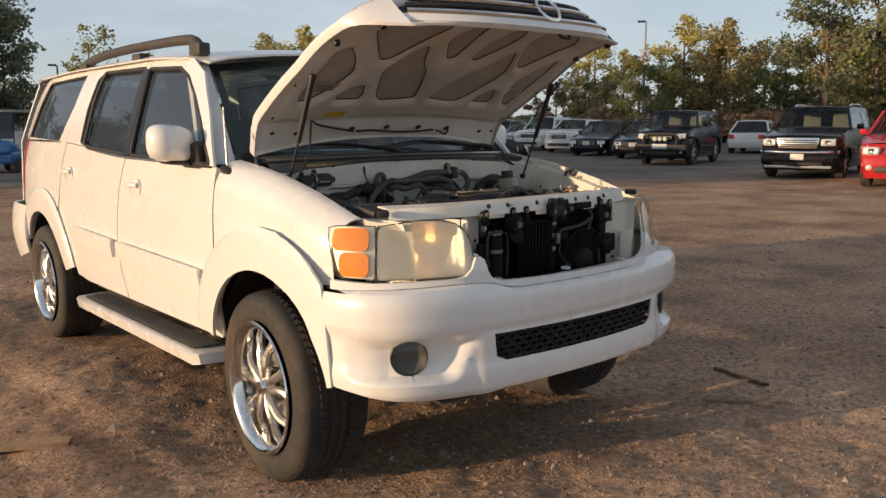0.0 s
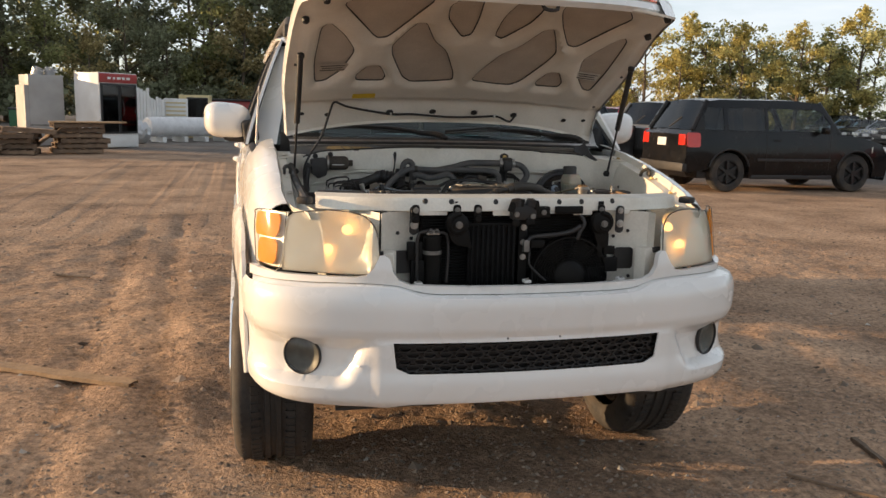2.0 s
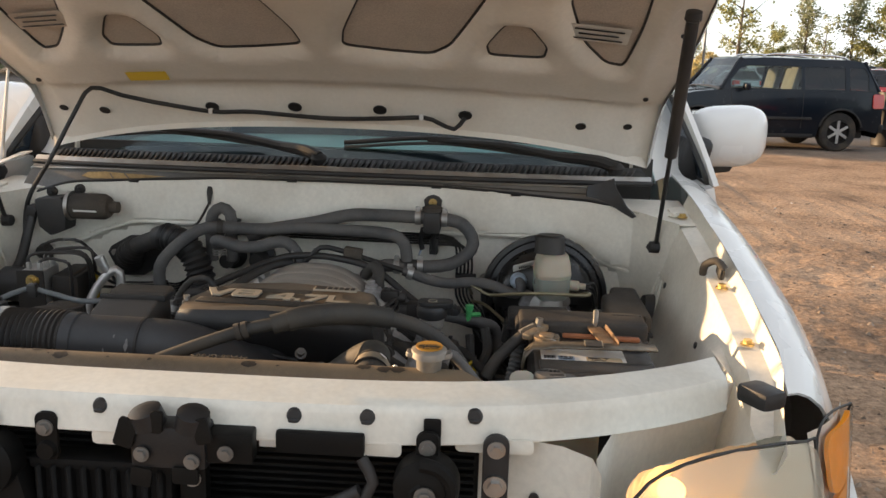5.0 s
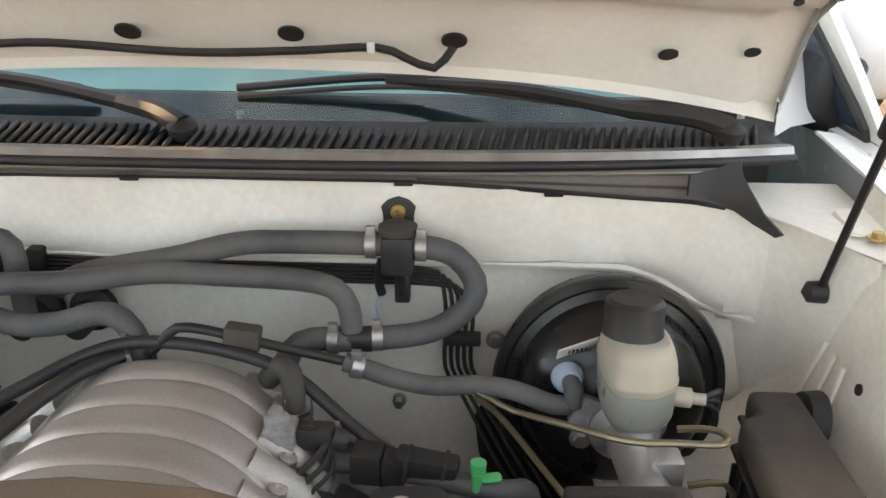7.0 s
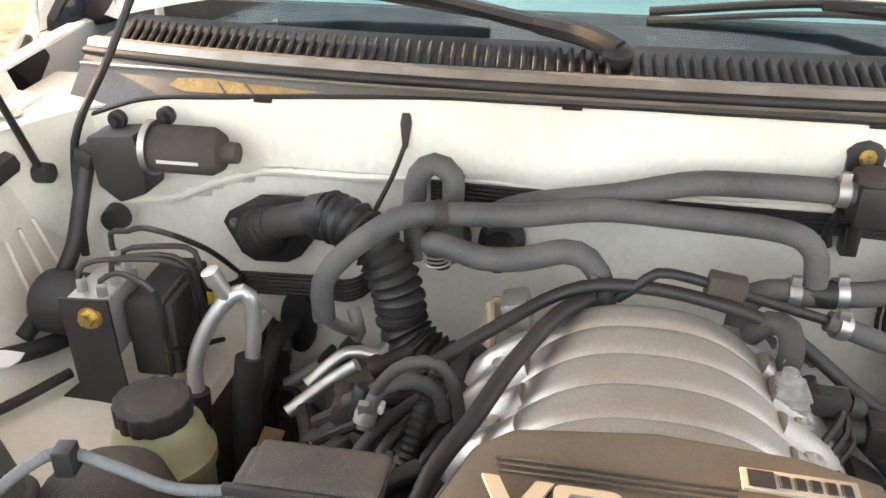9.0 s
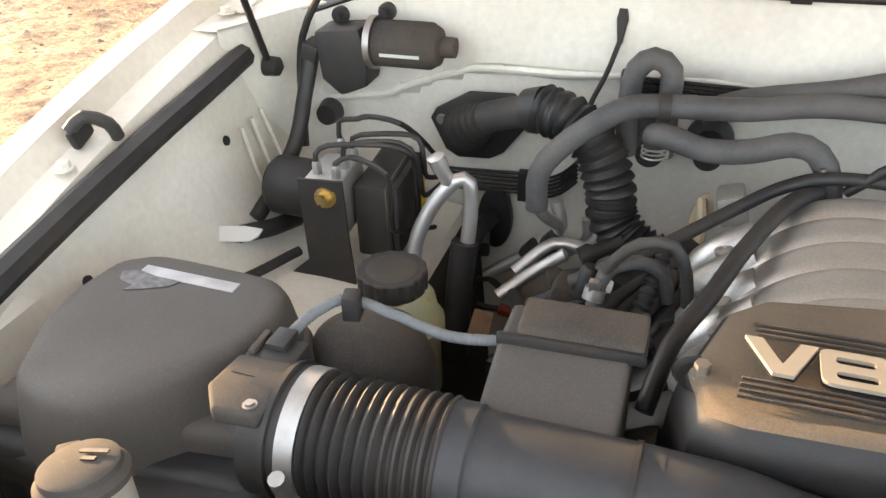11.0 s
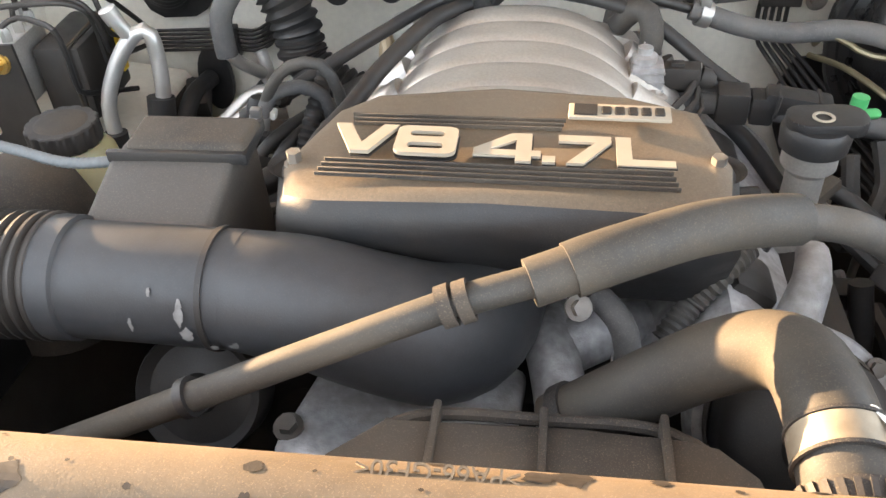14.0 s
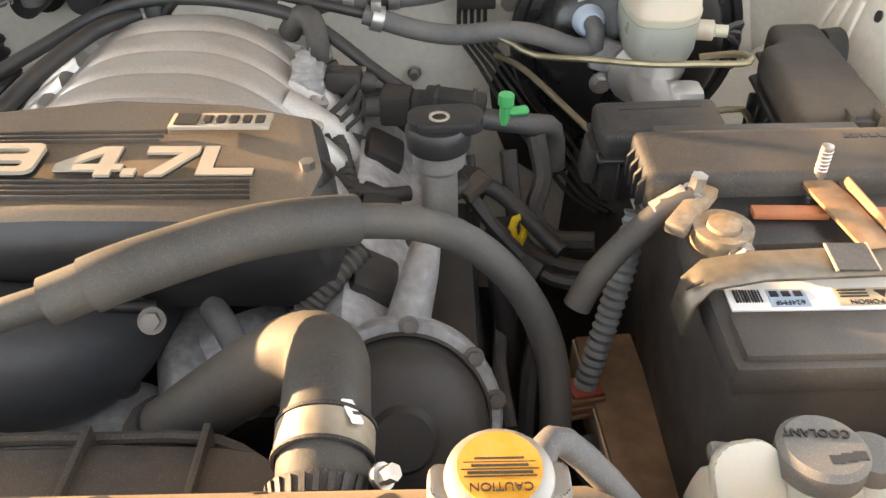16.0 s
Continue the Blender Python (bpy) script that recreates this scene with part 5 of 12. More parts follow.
for s in (-1, 1):
    inner = part("inner_fender", bay_side(s), WHITE_BAY, suv, "dusty white inner fender")
    # the wall below the ledge is filled in near black
    part("frame_side", bay_side(s, True), LOWER_BLACK, inner)
    if s < 0:
        part("edge_seal", tube([(s * 0.690, 0.36, 1.046), (s * 0.697, 0.46, 1.062), (s * 0.703, 0.60, 1.080), (s * 0.707, 0.757, 1.098), (s * 0.707, 0.85, 1.108), (s * 0.706, 0.955, 1.121)], 0.0145, 8, 0.03), BLACK, inner, "dark rubber sealing strip")
    part("bump_stop", tube([(s * 0.748, 0.690, 1.128), (s * 0.736, 0.70, 1.140), (s * 0.722, 0.716, 1.128), (s * 0.722, 0.725, 1.110)], 0.0070, 10), RUBBER, inner)
    part("bump_stop_lip", box((0.010, 0.030, 0.022), (s * 0.745, 0.700, 1.122), (20, 0, 0), 0.005), BLACK, inner)
    part("bump_stop", box((0.04, 0.05, 0.025), (s * 0.70, 0.31, 1.055), (0, 0, s * 30), 0.008), BLACK, inner)
    for y, z in ((0.60, 1.02), (0.86, 1.05)):
        part("punched_hole", lathe([(0, 0), (0.006, 0), (0.006, 0.002), (0, 0.002)], (s * 0.689, y, z), (-s, 0, 0.2), 12), BLACK, inner)
    for k in range(3):
        part("pressed_rib", tube([(s * (0.690 + 0.004 * k), 0.90 + 0.03 * k, 1.05), (s * 0.684, 0.905 + 0.03 * k, 1.0), (s * 0.676, 0.91 + 0.03 * k, 0.965)], 0.003, 6), WHITE_BAY, inner)
# body-coloured flange bolts along the bay's far side
for y in (0.5, 0.66, 0.98):
    part("flange_bolt", bolt((0.738, y, fender_top(y) - 0.024), (0, 0, 1), 0.007, 0.008), GOLD, suv)
    part("flange_bolt", bolt((-0.738, y, fender_top(y) - 0.024), (0, 0, 1), 0.007, 0.008), WHITE_BAY, suv)

# corner gussets between the firewall and the inner fenders
for s in (-1, 1):
    gp = [(0.612, 1.086), (0.632, 1.057), (0.648, 1.048), (0.668, 1.025), (0.694, 0.985), (0.708, 0.955), (0.722, 0.93)]
    gs = part("corner_gusset", strip([[(s * (x + 0.02 * max(0.0, (1.04 - z) / 0.08)), y, z) for x, y in gp] for z in (0.90, 0.96, 1.0, 1.04, 1.08, 1.12, 1.158)], flip=s < 0), WHITE_BAY, suv, "white pressed gusset in the corner")
    part("gusset_top", sheet([(0.632, 1.057), (0.648, 1.048), (0.668, 1.025), (0.694, 0.985), (0.708, 0.955), (0.722, 0.93), (0.762, 0.93), (0.768, 1.16), (0.632, 1.16)], lambda x, y, s=s: (s * x, y, 1.158 + 0.06 * max(0.0, y - 0.98)), cuts=(0.05, 0.05), thick=0.003, flip=s < 0), WHITE_BAY, gs)
    part("gusset_bolt", bolt((s * 0.725, 1.0, 1.162), (0, 0, 1), 0.008, 0.008), WHITE_BAY, gs)

# ---- cowl, wipers ----
def cowl_y(x):
    return 1.048 + 0.10 * (abs(x) / 0.70) ** 2.4


def cowl_z(x):
    return 1.229 - 0.010 * (abs(x) / 0.70) ** 2


xs41 = [-0.70 + 1.40 * k / 40 for k in range(41)]
part("cowl_strip", strip([[(x, cowl_y(x) - 0.012, cowl_z(x) - 0.006) for x in xs41], [(x, cowl_y(x) - 0.006, cowl_z(x) + 0.002) for x in xs41], [(x, cowl_y(x) + 0.012, cowl_z(x) + 0.001) for x in xs41]]), STEEL, suv, "worn metal strip at the cowl's edge")
part("cowl_seal", tube([(x, cowl_y(x) - 0.016, cowl_z(x) - 0.011) for x in xs41], 0.0055, 10, 0.03), BLACK, suv, "black rubber cowl seal")
LIP = mat("dull_grey_lip", (0.085, 0.083, 0.080), 0.6, var=0.15, scale=9, fine=0.15, fine_scale=200, dirt=0.5, dirt_col=(0.20, 0.165, 0.125), dirt_scale=8)


def cowl_lip(x, v):
    """The sloping edge under the seal: v from its top, 0, to the firewall, 1."""
    y0, z0 = cowl_y(x) - 0.020, cowl_z(x) - 0.016
    y1, z1 = min(y0 + 0.012, 1.046), lip_low(x)
    return Vector((x, y0 + (y1 - y0) * v, z0 + (z1 - z0) * v - 0.003 * math.sin(math.pi * v)))


xs_lip = [x for x in xs41 if x < 0.625]
lip_p = part("cowl_lip", strip([[cowl_lip(x, v / 4) for x in xs_lip] for v in range(5)], flip=True), LIP, suv, "dull grey folded edge below the cowl")
part("lip_fold", tube([cowl_lip(x, 0.12) + Vector((0, -0.002, 0.001)) for x in xs_lip], 0.0022, 6, 0.03), STEEL, lip_p)
part("lip_fold", tube([cowl_lip(x, 0.97) + Vector((0, -0.001, 0.0)) for x in xs_lip], 0.0030, 6, 0.03), BLACK, lip_p)
part("lip_fold", tube([cowl_lip(x, 0.50) + Vector((0, -0.001, 0.001)) for x in xs_lip if x > 0.22], 0.0016, 6, 0.03), DUSTBLK, lip_p)
FOAM = mat("yellowed_foam_tape", (0.42, 0.28, 0.12), 0.9, var=0.25, scale=30, fine=0.2, fine_scale=200, dirt=0.5, dirt_col=(0.2, 0.13, 0.07), dirt_scale=20)
part("foam_remnant", sheet([(-0.545, 0.32), (-0.50, 0.26), (-0.46, 0.34), (-0.41, 0.42), (-0.36, 0.62), (-0.40, 0.78), (-0.47, 0.80), (-0.53, 0.74), (-0.555, 0.55)], lambda x, v: cowl_lip(x, v) + Vector((0, -0.002, 0.001)), cuts=(0.02, 0.1), thick=0.001, flip=True), FOAM, lip_p, "yellowed remnant of foam tape")
for x in (-0.49, -0.455):
    part("tape_seam", tube([cowl_lip(x, 0.36) + Vector((0, -0.003, 0.001)), cowl_lip(x + 0.012, 0.78) + Vector((0, -0.003, 0.001))], 0.0012, 5), LIP, lip_p)
cowl_end_o = [(0.550, 1.212), (0.580, 1.219), (0.604, 1.230), (0.607, 1.214), (0.615, 1.199), (0.629, 1.175), (0.647, 1.157), (0.641, 1.152), (0.620, 1.162), (0.597, 1.176), (0.570, 1.186), (0.548, 1.191)]
part("cowl_end", sheet(cowl_end_o, lambda x, z: (x, 1.037 + 0.30 * max(0.0, z - 1.19) - 7.0 * (x - 0.575) ** 2, z), cuts=(0.012, 0.012), thick=0.004), BLACK, suv, "black plastic end piece of the cowl")
for x in (-0.43, -0.08, 0.23, 0.40):
    part("edge_tab", box((0.022, 0.008, 0.006), tuple(cowl_lip(x, 1.0) + Vector((0, -0.003, -0.001))), (20, 0, 0), 0.002), BLACK, lip_p)
cowl = part("cowl_panel", strip([[(x, cowl_y(x) + 0.010, cowl_z(x) - 0.006) for x in xs41], [(x, cowl_y(x) + 0.06, cowl_z(x) - 0.001) for x in xs41], [(x, cowl_y(x) + 0.13, cowl_z(x) + 0.006) for x in xs41]]), BLACK, suv, "black plastic cowl grille")
slat = None
for k in range(100):
    x = -0.665 + 1.33 * k / 99
    if abs(x + 0.035) < 0.012:
        continue
    m = pose(x, cowl_y(x) + 0.048, cowl_z(x) + 0.002, 6, 0, -18 * x / 0.7)
    if slat is None:
        slat = part("slat", box((0.005, 0.075, 0.010), (0, 0, 0), (0, 28, 0), 0.0012, 1), BLACK, cowl)
        slat_me = slat.data
    else:
        slat = new("slat", slat_me)
        slat.parent = cowl
    slat.matrix_basis = m
# black edge of the glass
part("glass_edge", strip([[Vector(shield(q * (0.745 - 0.11 * v) * 0.99, v)) + Vector((0, -0.002, 0.0035)) for q in [k / 20 for k in range(-20, 21)]] for v in (0.0, 0.03, 0.06)]), mat("black_glass_edge", (0.02, 0.022, 0.026), 0.12, var=0.1, dirt=0.2, dirt_col=(0.1, 0.09, 0.08), dirt_scale=12), ws)


def wiper(pivot, knee, tip_a, tip_b, mid):
    w = part("wiper", lathe([(0, -0.005), (0.017, -0.004), (0.018, 0.01), (0.012, 0.016), (0, 0.018)], pivot, (0, -0.3, 1), 16), BLACK, suv, "black wiper arm with blade")
    a, b = Vector(pivot) + Vector((0, 0, 0.008)), Vector(knee)
    part("wiper_arm", tube([a, a.lerp(b, 0.35) + Vector((0, 0, 0.006)), b], (0.0145, 0.0115), 8), BLACK, w)
    part("wiper_hook", tube([b, (b + Vector(mid)) / 2 + Vector((0, 0, 0.008)), mid], (0.0105, 0.0070), 8), BLACK, w)
    part("blade_frame", tube([Vector(tip_a) + Vector((0, 0, 0.004)), Vector(mid) + Vector((0, 0, 0.006)), Vector(tip_b) + Vector((0, 0, 0.004))], 0.0055, 8), BLACK, w)
    d = (Vector(tip_b) - Vector(tip_a))
    part("blade_rubber", tube([Vector(tip_a) + Vector((0, -0.004, -0.006)), Vector(mid) + Vector((0, -0.004, -0.006)), Vector(tip_b) + Vector((0, -0.004, -0.006))], 0.004, 6), RUBBER, w)
    part("blade_clip", box((0.055, 0.014, 0.013), tuple(Vector(mid) + Vector((0, 0, 0.004))), (0, 0, math.degrees(math.atan2(d.y, d.x))), 0.003), BLACK, w)


wiper((0.622, 1.150, 1.232), (0.50, 1.178, 1.256), (0.0, 1.225, 1.262), (0.44, 1.205, 1.262), (0.222, 1.22, 1.278))
wiper((-0.036, 1.105, 1.235), (-0.13, 1.165, 1.258), (-0.62, 1.27, 1.262), (-0.20, 1.21, 1.262), (-0.415, 1.235, 1.280))

# ---- hood wiring and hinge end details ----
part("washer_hose", tube([(-0.40, 1.10, 1.352), (-0.274, 1.102, 1.336), (-0.179, 1.102, 1.338), (-0.023, 1.10, 1.330), (0.10, 1.10, 1.333), (0.195, 1.102, 1.338), (0.227, 1.10, 1.328), (0.262, 1.10, 1.316), (0.284, 1.105, 1.340)], 0.0048, 8, 0.02), BLACK, hood, "black washer hose along the hood")
part("washer_hose", tube([(-0.40, 1.10, 1.352), (-0.47, 1.095, 1.365), (-0.52, 1.06, 1.38), (-0.545, 1.03, 1.33), (-0.58, 0.99, 1.24), (-0.63, 0.985, 1.16), (-0.65, 0.99, 1.10), (-0.645, 0.97, 1.0)], 0.0048, 8, 0.02), BLACK, hood)
for x in (-0.276, -0.089, 0.098, 0.284):
    p = hood_low(x, 0.058)
    part("hole_plug", lathe([(0, 0), (0.015, 0), (0.015, 0.003), (0, 0.003)], p + Vector((0, -0.002, -0.003)), (0, -0.62, -0.78), 18), BLACK, hood)
for x, y, z in ((-0.274, 1.102, 1.336), (0.190, 1.102, 1.338)):
    part("hose_clip", box((0.009, 0.013, 0.013), (x, y, z), (0, 0, 0), 0.002), BAT_LABEL, hood)
for x, v, r in ((0.539, 0.06, 0.012), (0.645, 0.075, 0.010), (0.67, 0.16, 0.006), (-0.539, 0.06, 0.012), (-0.645, 0.075, 0.010), (-0.67, 0.16, 0.006), (0.69, 0.40, 0.006), (-0.69, 0.40, 0.006)):
    part("drain_hole", lathe([(0, 0), (r, 0), (r, 0.002), (0, 0.002)], hood_low(x, v) + Vector((0, -0.001, -0.001)), (0, -0.62, -0.78), 14), BLACK, hood)


# ---- helpers for the bay ----
def hose(name, pts, r, material=HOSE, parent=suv, label="", seg=12, **kw):
    return part(name, tube(pts, r, seg, **kw), material, parent, label)


def spring_clamp(at, axis, r, parent):
    a = Vector(axis).normalized()
    c = part("hose_clamp", lathe([(r, -0.006), (r + 0.0025, -0.006), (r + 0.0025, 0.006), (r, 0.006)], at, a, 18), SILVER_CLAMP, parent)
    up = a.orthogonal().normalized()
    part("clamp_ear", box((0.010, 0.008, 0.012), tuple(Vector(at) + Vector((0, -0.3, 1)).normalized() * (r + 0.004)), (0, 0, 0), 0.001), SILVER_CLAMP, c)
    return c

# ---- the engine and what hangs round it ----
# dark mass of the block, below what can be seen clearly
blk = part("engine_block", box((0.40, 0.46, 0.44), (0.01, 0.74, 0.66), (0, 0, 0), 0.04), DARKMETAL, suv, "dark dirty engine block")
for s in (-1, 1):
    part("valve_cover", box((0.15, 0.40, 0.12), (0.012 + s * 0.185, 0.72, 0.885), (0, s * 40, 0), 0.02), CAST if s > 0 else DARKMETAL, blk)
    for k in range(4):
        part("coil_plug", box((0.04, 0.05, 0.045), (0.012 + s * 0.18, 0.58 + 0.095 * k, 0.95), (0, s * 30, 0), 0.008), BLACK, blk)

# ribbed aluminium plenum
def plenum(u, y):
    """u from -1 to 1 across it."""
    w = 0.118 + 0.018 * (0.90 - y) / 0.24
    lobe = abs(math.sin(math.pi * (y - 0.655) / 0.0445))
    x = 0.008 + u * w
    a = abs(u)
    z = 1.056 + 0.0042 * min(1.0, 1.9 * lobe) ** 0.8 - 0.062 * a ** 2.8 - 0.03 * max(0.0, (y - 0.865) / 0.03)
    return (x, y - 0.012 * a * a, z)


pl_ = part("intake_plenum", sheet([(-1.12, 0.655), (1.12, 0.655), (1.12, 0.895), (-1.12, 0.895)], plenum, cuts=(0.11, 0.0045), thick=0.004), ALU, suv, "dusty ribbed cast aluminium intake plenum")
for k in range(5):
    y = 0.677 + 0.0445 * k
    for s in (-1, 1):
        part("runner", tube([(0.008 + s * 0.10, y - 0.01, 1.02), (0.008 + s * 0.145, y - 0.012, 0.985), (0.008 + s * 0.16, y - 0.01, 0.93)], 0.019, 12), ALU, pl_)
        part("boss", lathe([(0, 0), (0.009, 0), (0.009, 0.014), (0.004, 0.015), (0, 0.012)], (0.008 + s * 0.128, y - 0.030, 1.0), (s * 0.4, 0, 1), 10), ALU, pl_)
part("plenum_rear_lug", box((0.05, 0.03, 0.03), (0.10, 0.875, 1.02), (0, 20, 10), 0.006), ALU, pl_)
part("plenum_rear_lug", box((0.03, 0.04, 0.035), (-0.118, 0.925, 1.01), (0, -15, 0), 0.006), ALU, pl_)

# cover over the front of the plenum
def cover_bm(skirt=False):
    top = [(-0.140, 0.520), (-0.115, 0.512), (0.0, 0.508), (0.135, 0.512), (0.158, 0.525), (0.166, 0.575), (0.150, 0.640), (0.10, 0.652), (0.0, 0.656), (-0.10, 0.648), (-0.126, 0.628), (-0.152, 0.56)]
    bm = bmesh.new()
    rings = []
    for k, (z, grow, back) in enumerate(((1.079, -0.012, 0.012), (1.0785, -0.006, 0.006), (1.075, 0.0, 0.0), (1.066, 0.006, -0.008), (1.045, 0.010, -0.010), (1.0, 0.014, 0.022), (0.975, 0.014, 0.030))):
        ring = []
        for x, y in top:
            f = 1.0 if y < 0.53 else 0.0
            ring.append(bm.verts.new((x * (1 + grow * 6) + 0.004, y + f * back + (0.004 * (k if y > 0.6 else 0)), z - 0.25 * 0.035 * max(0.0, (y - 0.6) / 0.05) * 0 - 0.010 * (x / 0.16) ** 2)))
        rings.append(ring)
    n = len(top)
    if skirt:
        rings = rings[2:]
    else:
        rings = rings[:3]
        bm.faces.new(rings[0])
    for a, b in zip(rings, rings[1:]):
        for i in range(n):
            bm.faces.new((a[i], b[i], b[(i + 1) % n], a[(i + 1) % n]))
    bmesh.ops.delete(bm, geom=[v for v in bm.verts if not v.link_faces], context="VERTS")
    bmesh.ops.recalc_face_normals(bm, faces=bm.faces)
    return bm


cov = part("engine_cover", cover_bm(), COVER, suv, "dusty black engine cover with raised lettering", smooth=50)
m_text = pose(0.006, 0.571, 1.0785, -1.5, 0, -1.6)
part("cover_skirt", cover_bm(True), BLACK, cov, smooth=50)
LETTERS = (
    ("V", -0.1130, -0.0655, [(0, 1), (0.24, 1), (0.50, 0.30), (0.76, 1), (1, 1), (0.64, 0), (0.36, 0)], []),
    ("8", -0.0655, -0.0215, rounded(1, 1, 0.17, 0.5, 0.5), [rounded(0.56, 0.20, 0.08, 0.5, 0.71)[::-1], rounded(0.58, 0.21, 0.08, 0.5, 0.28)[::-1]]),
    ("4", -0.0095, 0.0375, [(0.56, 1), (0.86, 1), (0.86, 0.38), (1, 0.38), (1, 0.18), (0.86, 0.18), (0.86, 0), (0.63, 0), (0.63, 0.18), (0, 0.18), (0, 0.40)], [[(0.63, 0.38), (0.24, 0.38), (0.63, 0.76)]]),
    ("7", 0.0495, 0.0860, [(0, 1), (1, 1), (1, 0.79), (0.46, 0), (0.15, 0), (0.70, 0.77), (0, 0.77)], []),
    ("L", 0.0890, 0.1275, [(0, 1), (0.27, 1), (0.27, 0.22), (1, 0.22), (1, 0), (0, 0)], []),
    ("point", 0.0385, 0.0475, [(0, 0.22), (1, 0.22), (1, 0), (0, 0)], []),
)
for txt, x0, x1, outl, inner_loops in LETTERS:
    def set_letter(u, v, x0=x0, x1=x1, lift=0.0):
        x = x0 + (x1 - x0) * u
        return (x, 0.5515 + 0.0365 * v - 0.030 * (x - 0.0075), 1.0812 + lift)
    lt = part("lettering", sheet(outl, set_letter, inner_loops, cuts=(2, 2), thick=0.0030), LETTER, cov, "raised silver " + ("point" if txt == "point" else "character " + txt), smooth=0)
    part("letter_bed", sheet([(u * 1.02 - 0.006, v * 1.02 - 0.018) for u, v in outl], lambda u, v, f=set_letter: (f(u, v)[0] + 0.0004, f(u, v)[1], 1.0792), cuts=(2, 2), thick=0.001), BLACK, lt, smooth=0)
for k in range(4):
    if k < 3:
        part("cover_rib", box((0.155 + 0.003 * k, 0.0013, 0.0035), (-0.026, 0.602 + 0.0062 * k, 1.0776), (0, 0, -0.8), 0.0004, 1), DUSTBLK, cov)
    part("cover_rib", box((0.246 - 0.002 * k, 0.0013, 0.0035), (0.006, 0.530 + 0.0062 * k, 1.0776), (0, 0, -1.6), 0.0004, 1), DUSTBLK, cov)
plate = part("badge_plate", box((0.074, 0.0205, 0.003), (0.093, 0.6195, 1.0815), (0, 0, -2), 0.001), LETTER, cov, "silver badge with black marks")
part("badge_mark", box((0.017, 0.0155, 0.002), (0.0685, 0.6205, 1.083), (0, 0, -2)), BLACK, plate)
for k in range(5):
    part("badge_mark", box((0.0075, 0.012, 0.002), (0.0835 + 0.0096 * k, 0.620 - 0.0003 * k, 1.083), (0, 0, -2), 0.001, 1), BLACK, plate)
for x, y, z in ((-0.139, 0.560, 1.066), (0.160, 0.575, 1.062)):
    part("cover_pocket", lathe([(0.020, 0.002), (0.016, -0.002), (0, -0.003)], (x, y, z), (0, 0, 1), 20), BLACK, cov)
    part("cover_nut", bolt((x, y, z - 0.002), (0, 0, 1), 0.0055, 0.014), STEEL, cov)
part("cover_cutout", prism(arc(0, 0, 0.022, 0, 360, 20, 0.014)[:-1], 0.006, (-0.085, 0.523, 1.018), (70, 0, 0)), BLACK, cov)

# air duct: tube, resonator, bellows, air box
DUCT = mat("blue_black_duct_plastic", (0.028, 0.030, 0.034), 0.46, var=0.2, scale=9, fine=0.1, dirt=0.3, dirt_col=(0.06, 0.055, 0.05), dirt_scale=6.0, bump=0.0003, bump_scale=220)
CAPPL = mat("dull_grey_plastic", (0.058, 0.054, 0.050), 0.75, spec=0.12, var=0.1, scale=12, fine=0.08, dirt=0.4, dirt_col=(0.13, 0.11, 0.09), dirt_scale=10.0, bump=0.0003, bump_scale=300)
LIDPL = mat("faded_grey_plastic", (0.066, 0.061, 0.057), 0.58, spec=0.32, var=0.10, scale=5, fine=0.08, fine_scale=500, dirt=0.5, dirt_col=(0.14, 0.12, 0.10), dirt_scale=3.0, bump=0.0003, bump_scale=300)
duct = part("intake_duct", tube([(-0.292, 0.475, 1.0225), (-0.22, 0.473, 1.0225), (-0.155, 0.471, 1.0225)], 0.0415, 28, 0.012), DUCT, suv, "black plastic intake duct")
part("duct_elbow", tube([(-0.160, 0.471, 1.0225), (-0.115, 0.469, 1.017), (-0.070, 0.473, 0.998), (-0.032, 0.490, 0.973), (-0.014, 0.525, 0.958), (-0.008, 0.575, 0.955)], (0.0415, 0.058), 28, 0.010), DUCT, duct)
part("duct_joint", lathe([(0.0415, -0.002), (0.0432, -0.002), (0.0432, 0.002), (0.0415, 0.002)], (-0.172, 0.4715, 1.0225), (1, -0.03, 0), 28), BLACK, duct)
part("duct_collar", lathe([(0.0415, -0.012), (0.0445, -0.010), (0.0445, 0.010), (0.0415, 0.012)], (-0.286, 0.475, 1.0225), (1, 0, 0), 28), DUCT, duct)
WHITEMARK = mat("chalky_stain", (0.17, 0.165, 0.16), 0.8, var=0.35, scale=120)
rng_s = random.Random(17)
for x, a, w, h in ((-0.130, 40, 0.010, 22), (-0.131, 14, 0.007, 12), (-0.186, 20, 0.008, 16), (-0.183, -2, 0.012, 10), (-0.150, -14, 0.016, 7), (-0.168, -20, 0.009, 6), (-0.220, 6, 0.004, 9), (-0.206, 38, 0.004, 5)):
    o = [(math.cos(q) * rng_s.uniform(0.45, 1.0), math.sin(q) * rng_s.uniform(0.6, 1.0)) for q in [j * 0.3491 for j in range(18)]]

    def on_duct(u, v, x=x, a=a, w=w, h=h):
        q = radians(a + v * h)
        return (x + u * w * 0.5, 0.4705 - 0.0421 * math.cos(q), 1.0205 + 0.0421 * math.sin(q))
    part("scuff", sheet(o, on_duct, cuts=(0.5, 0.4), flip=True), WHITEMARK, duct, smooth=0)
res = part("resonator", prism([(0.492, 0.97), (0.492, 1.046), (0.505, 1.050), (0.560, 1.067), (0.612, 1.066), (0.620, 0.93), (0.52, 0.93)], 0.096, (-0.283, 0, 0), (90, 0, 90), 0.006, 3), LIDPL, suv, "dusty black resonator box")
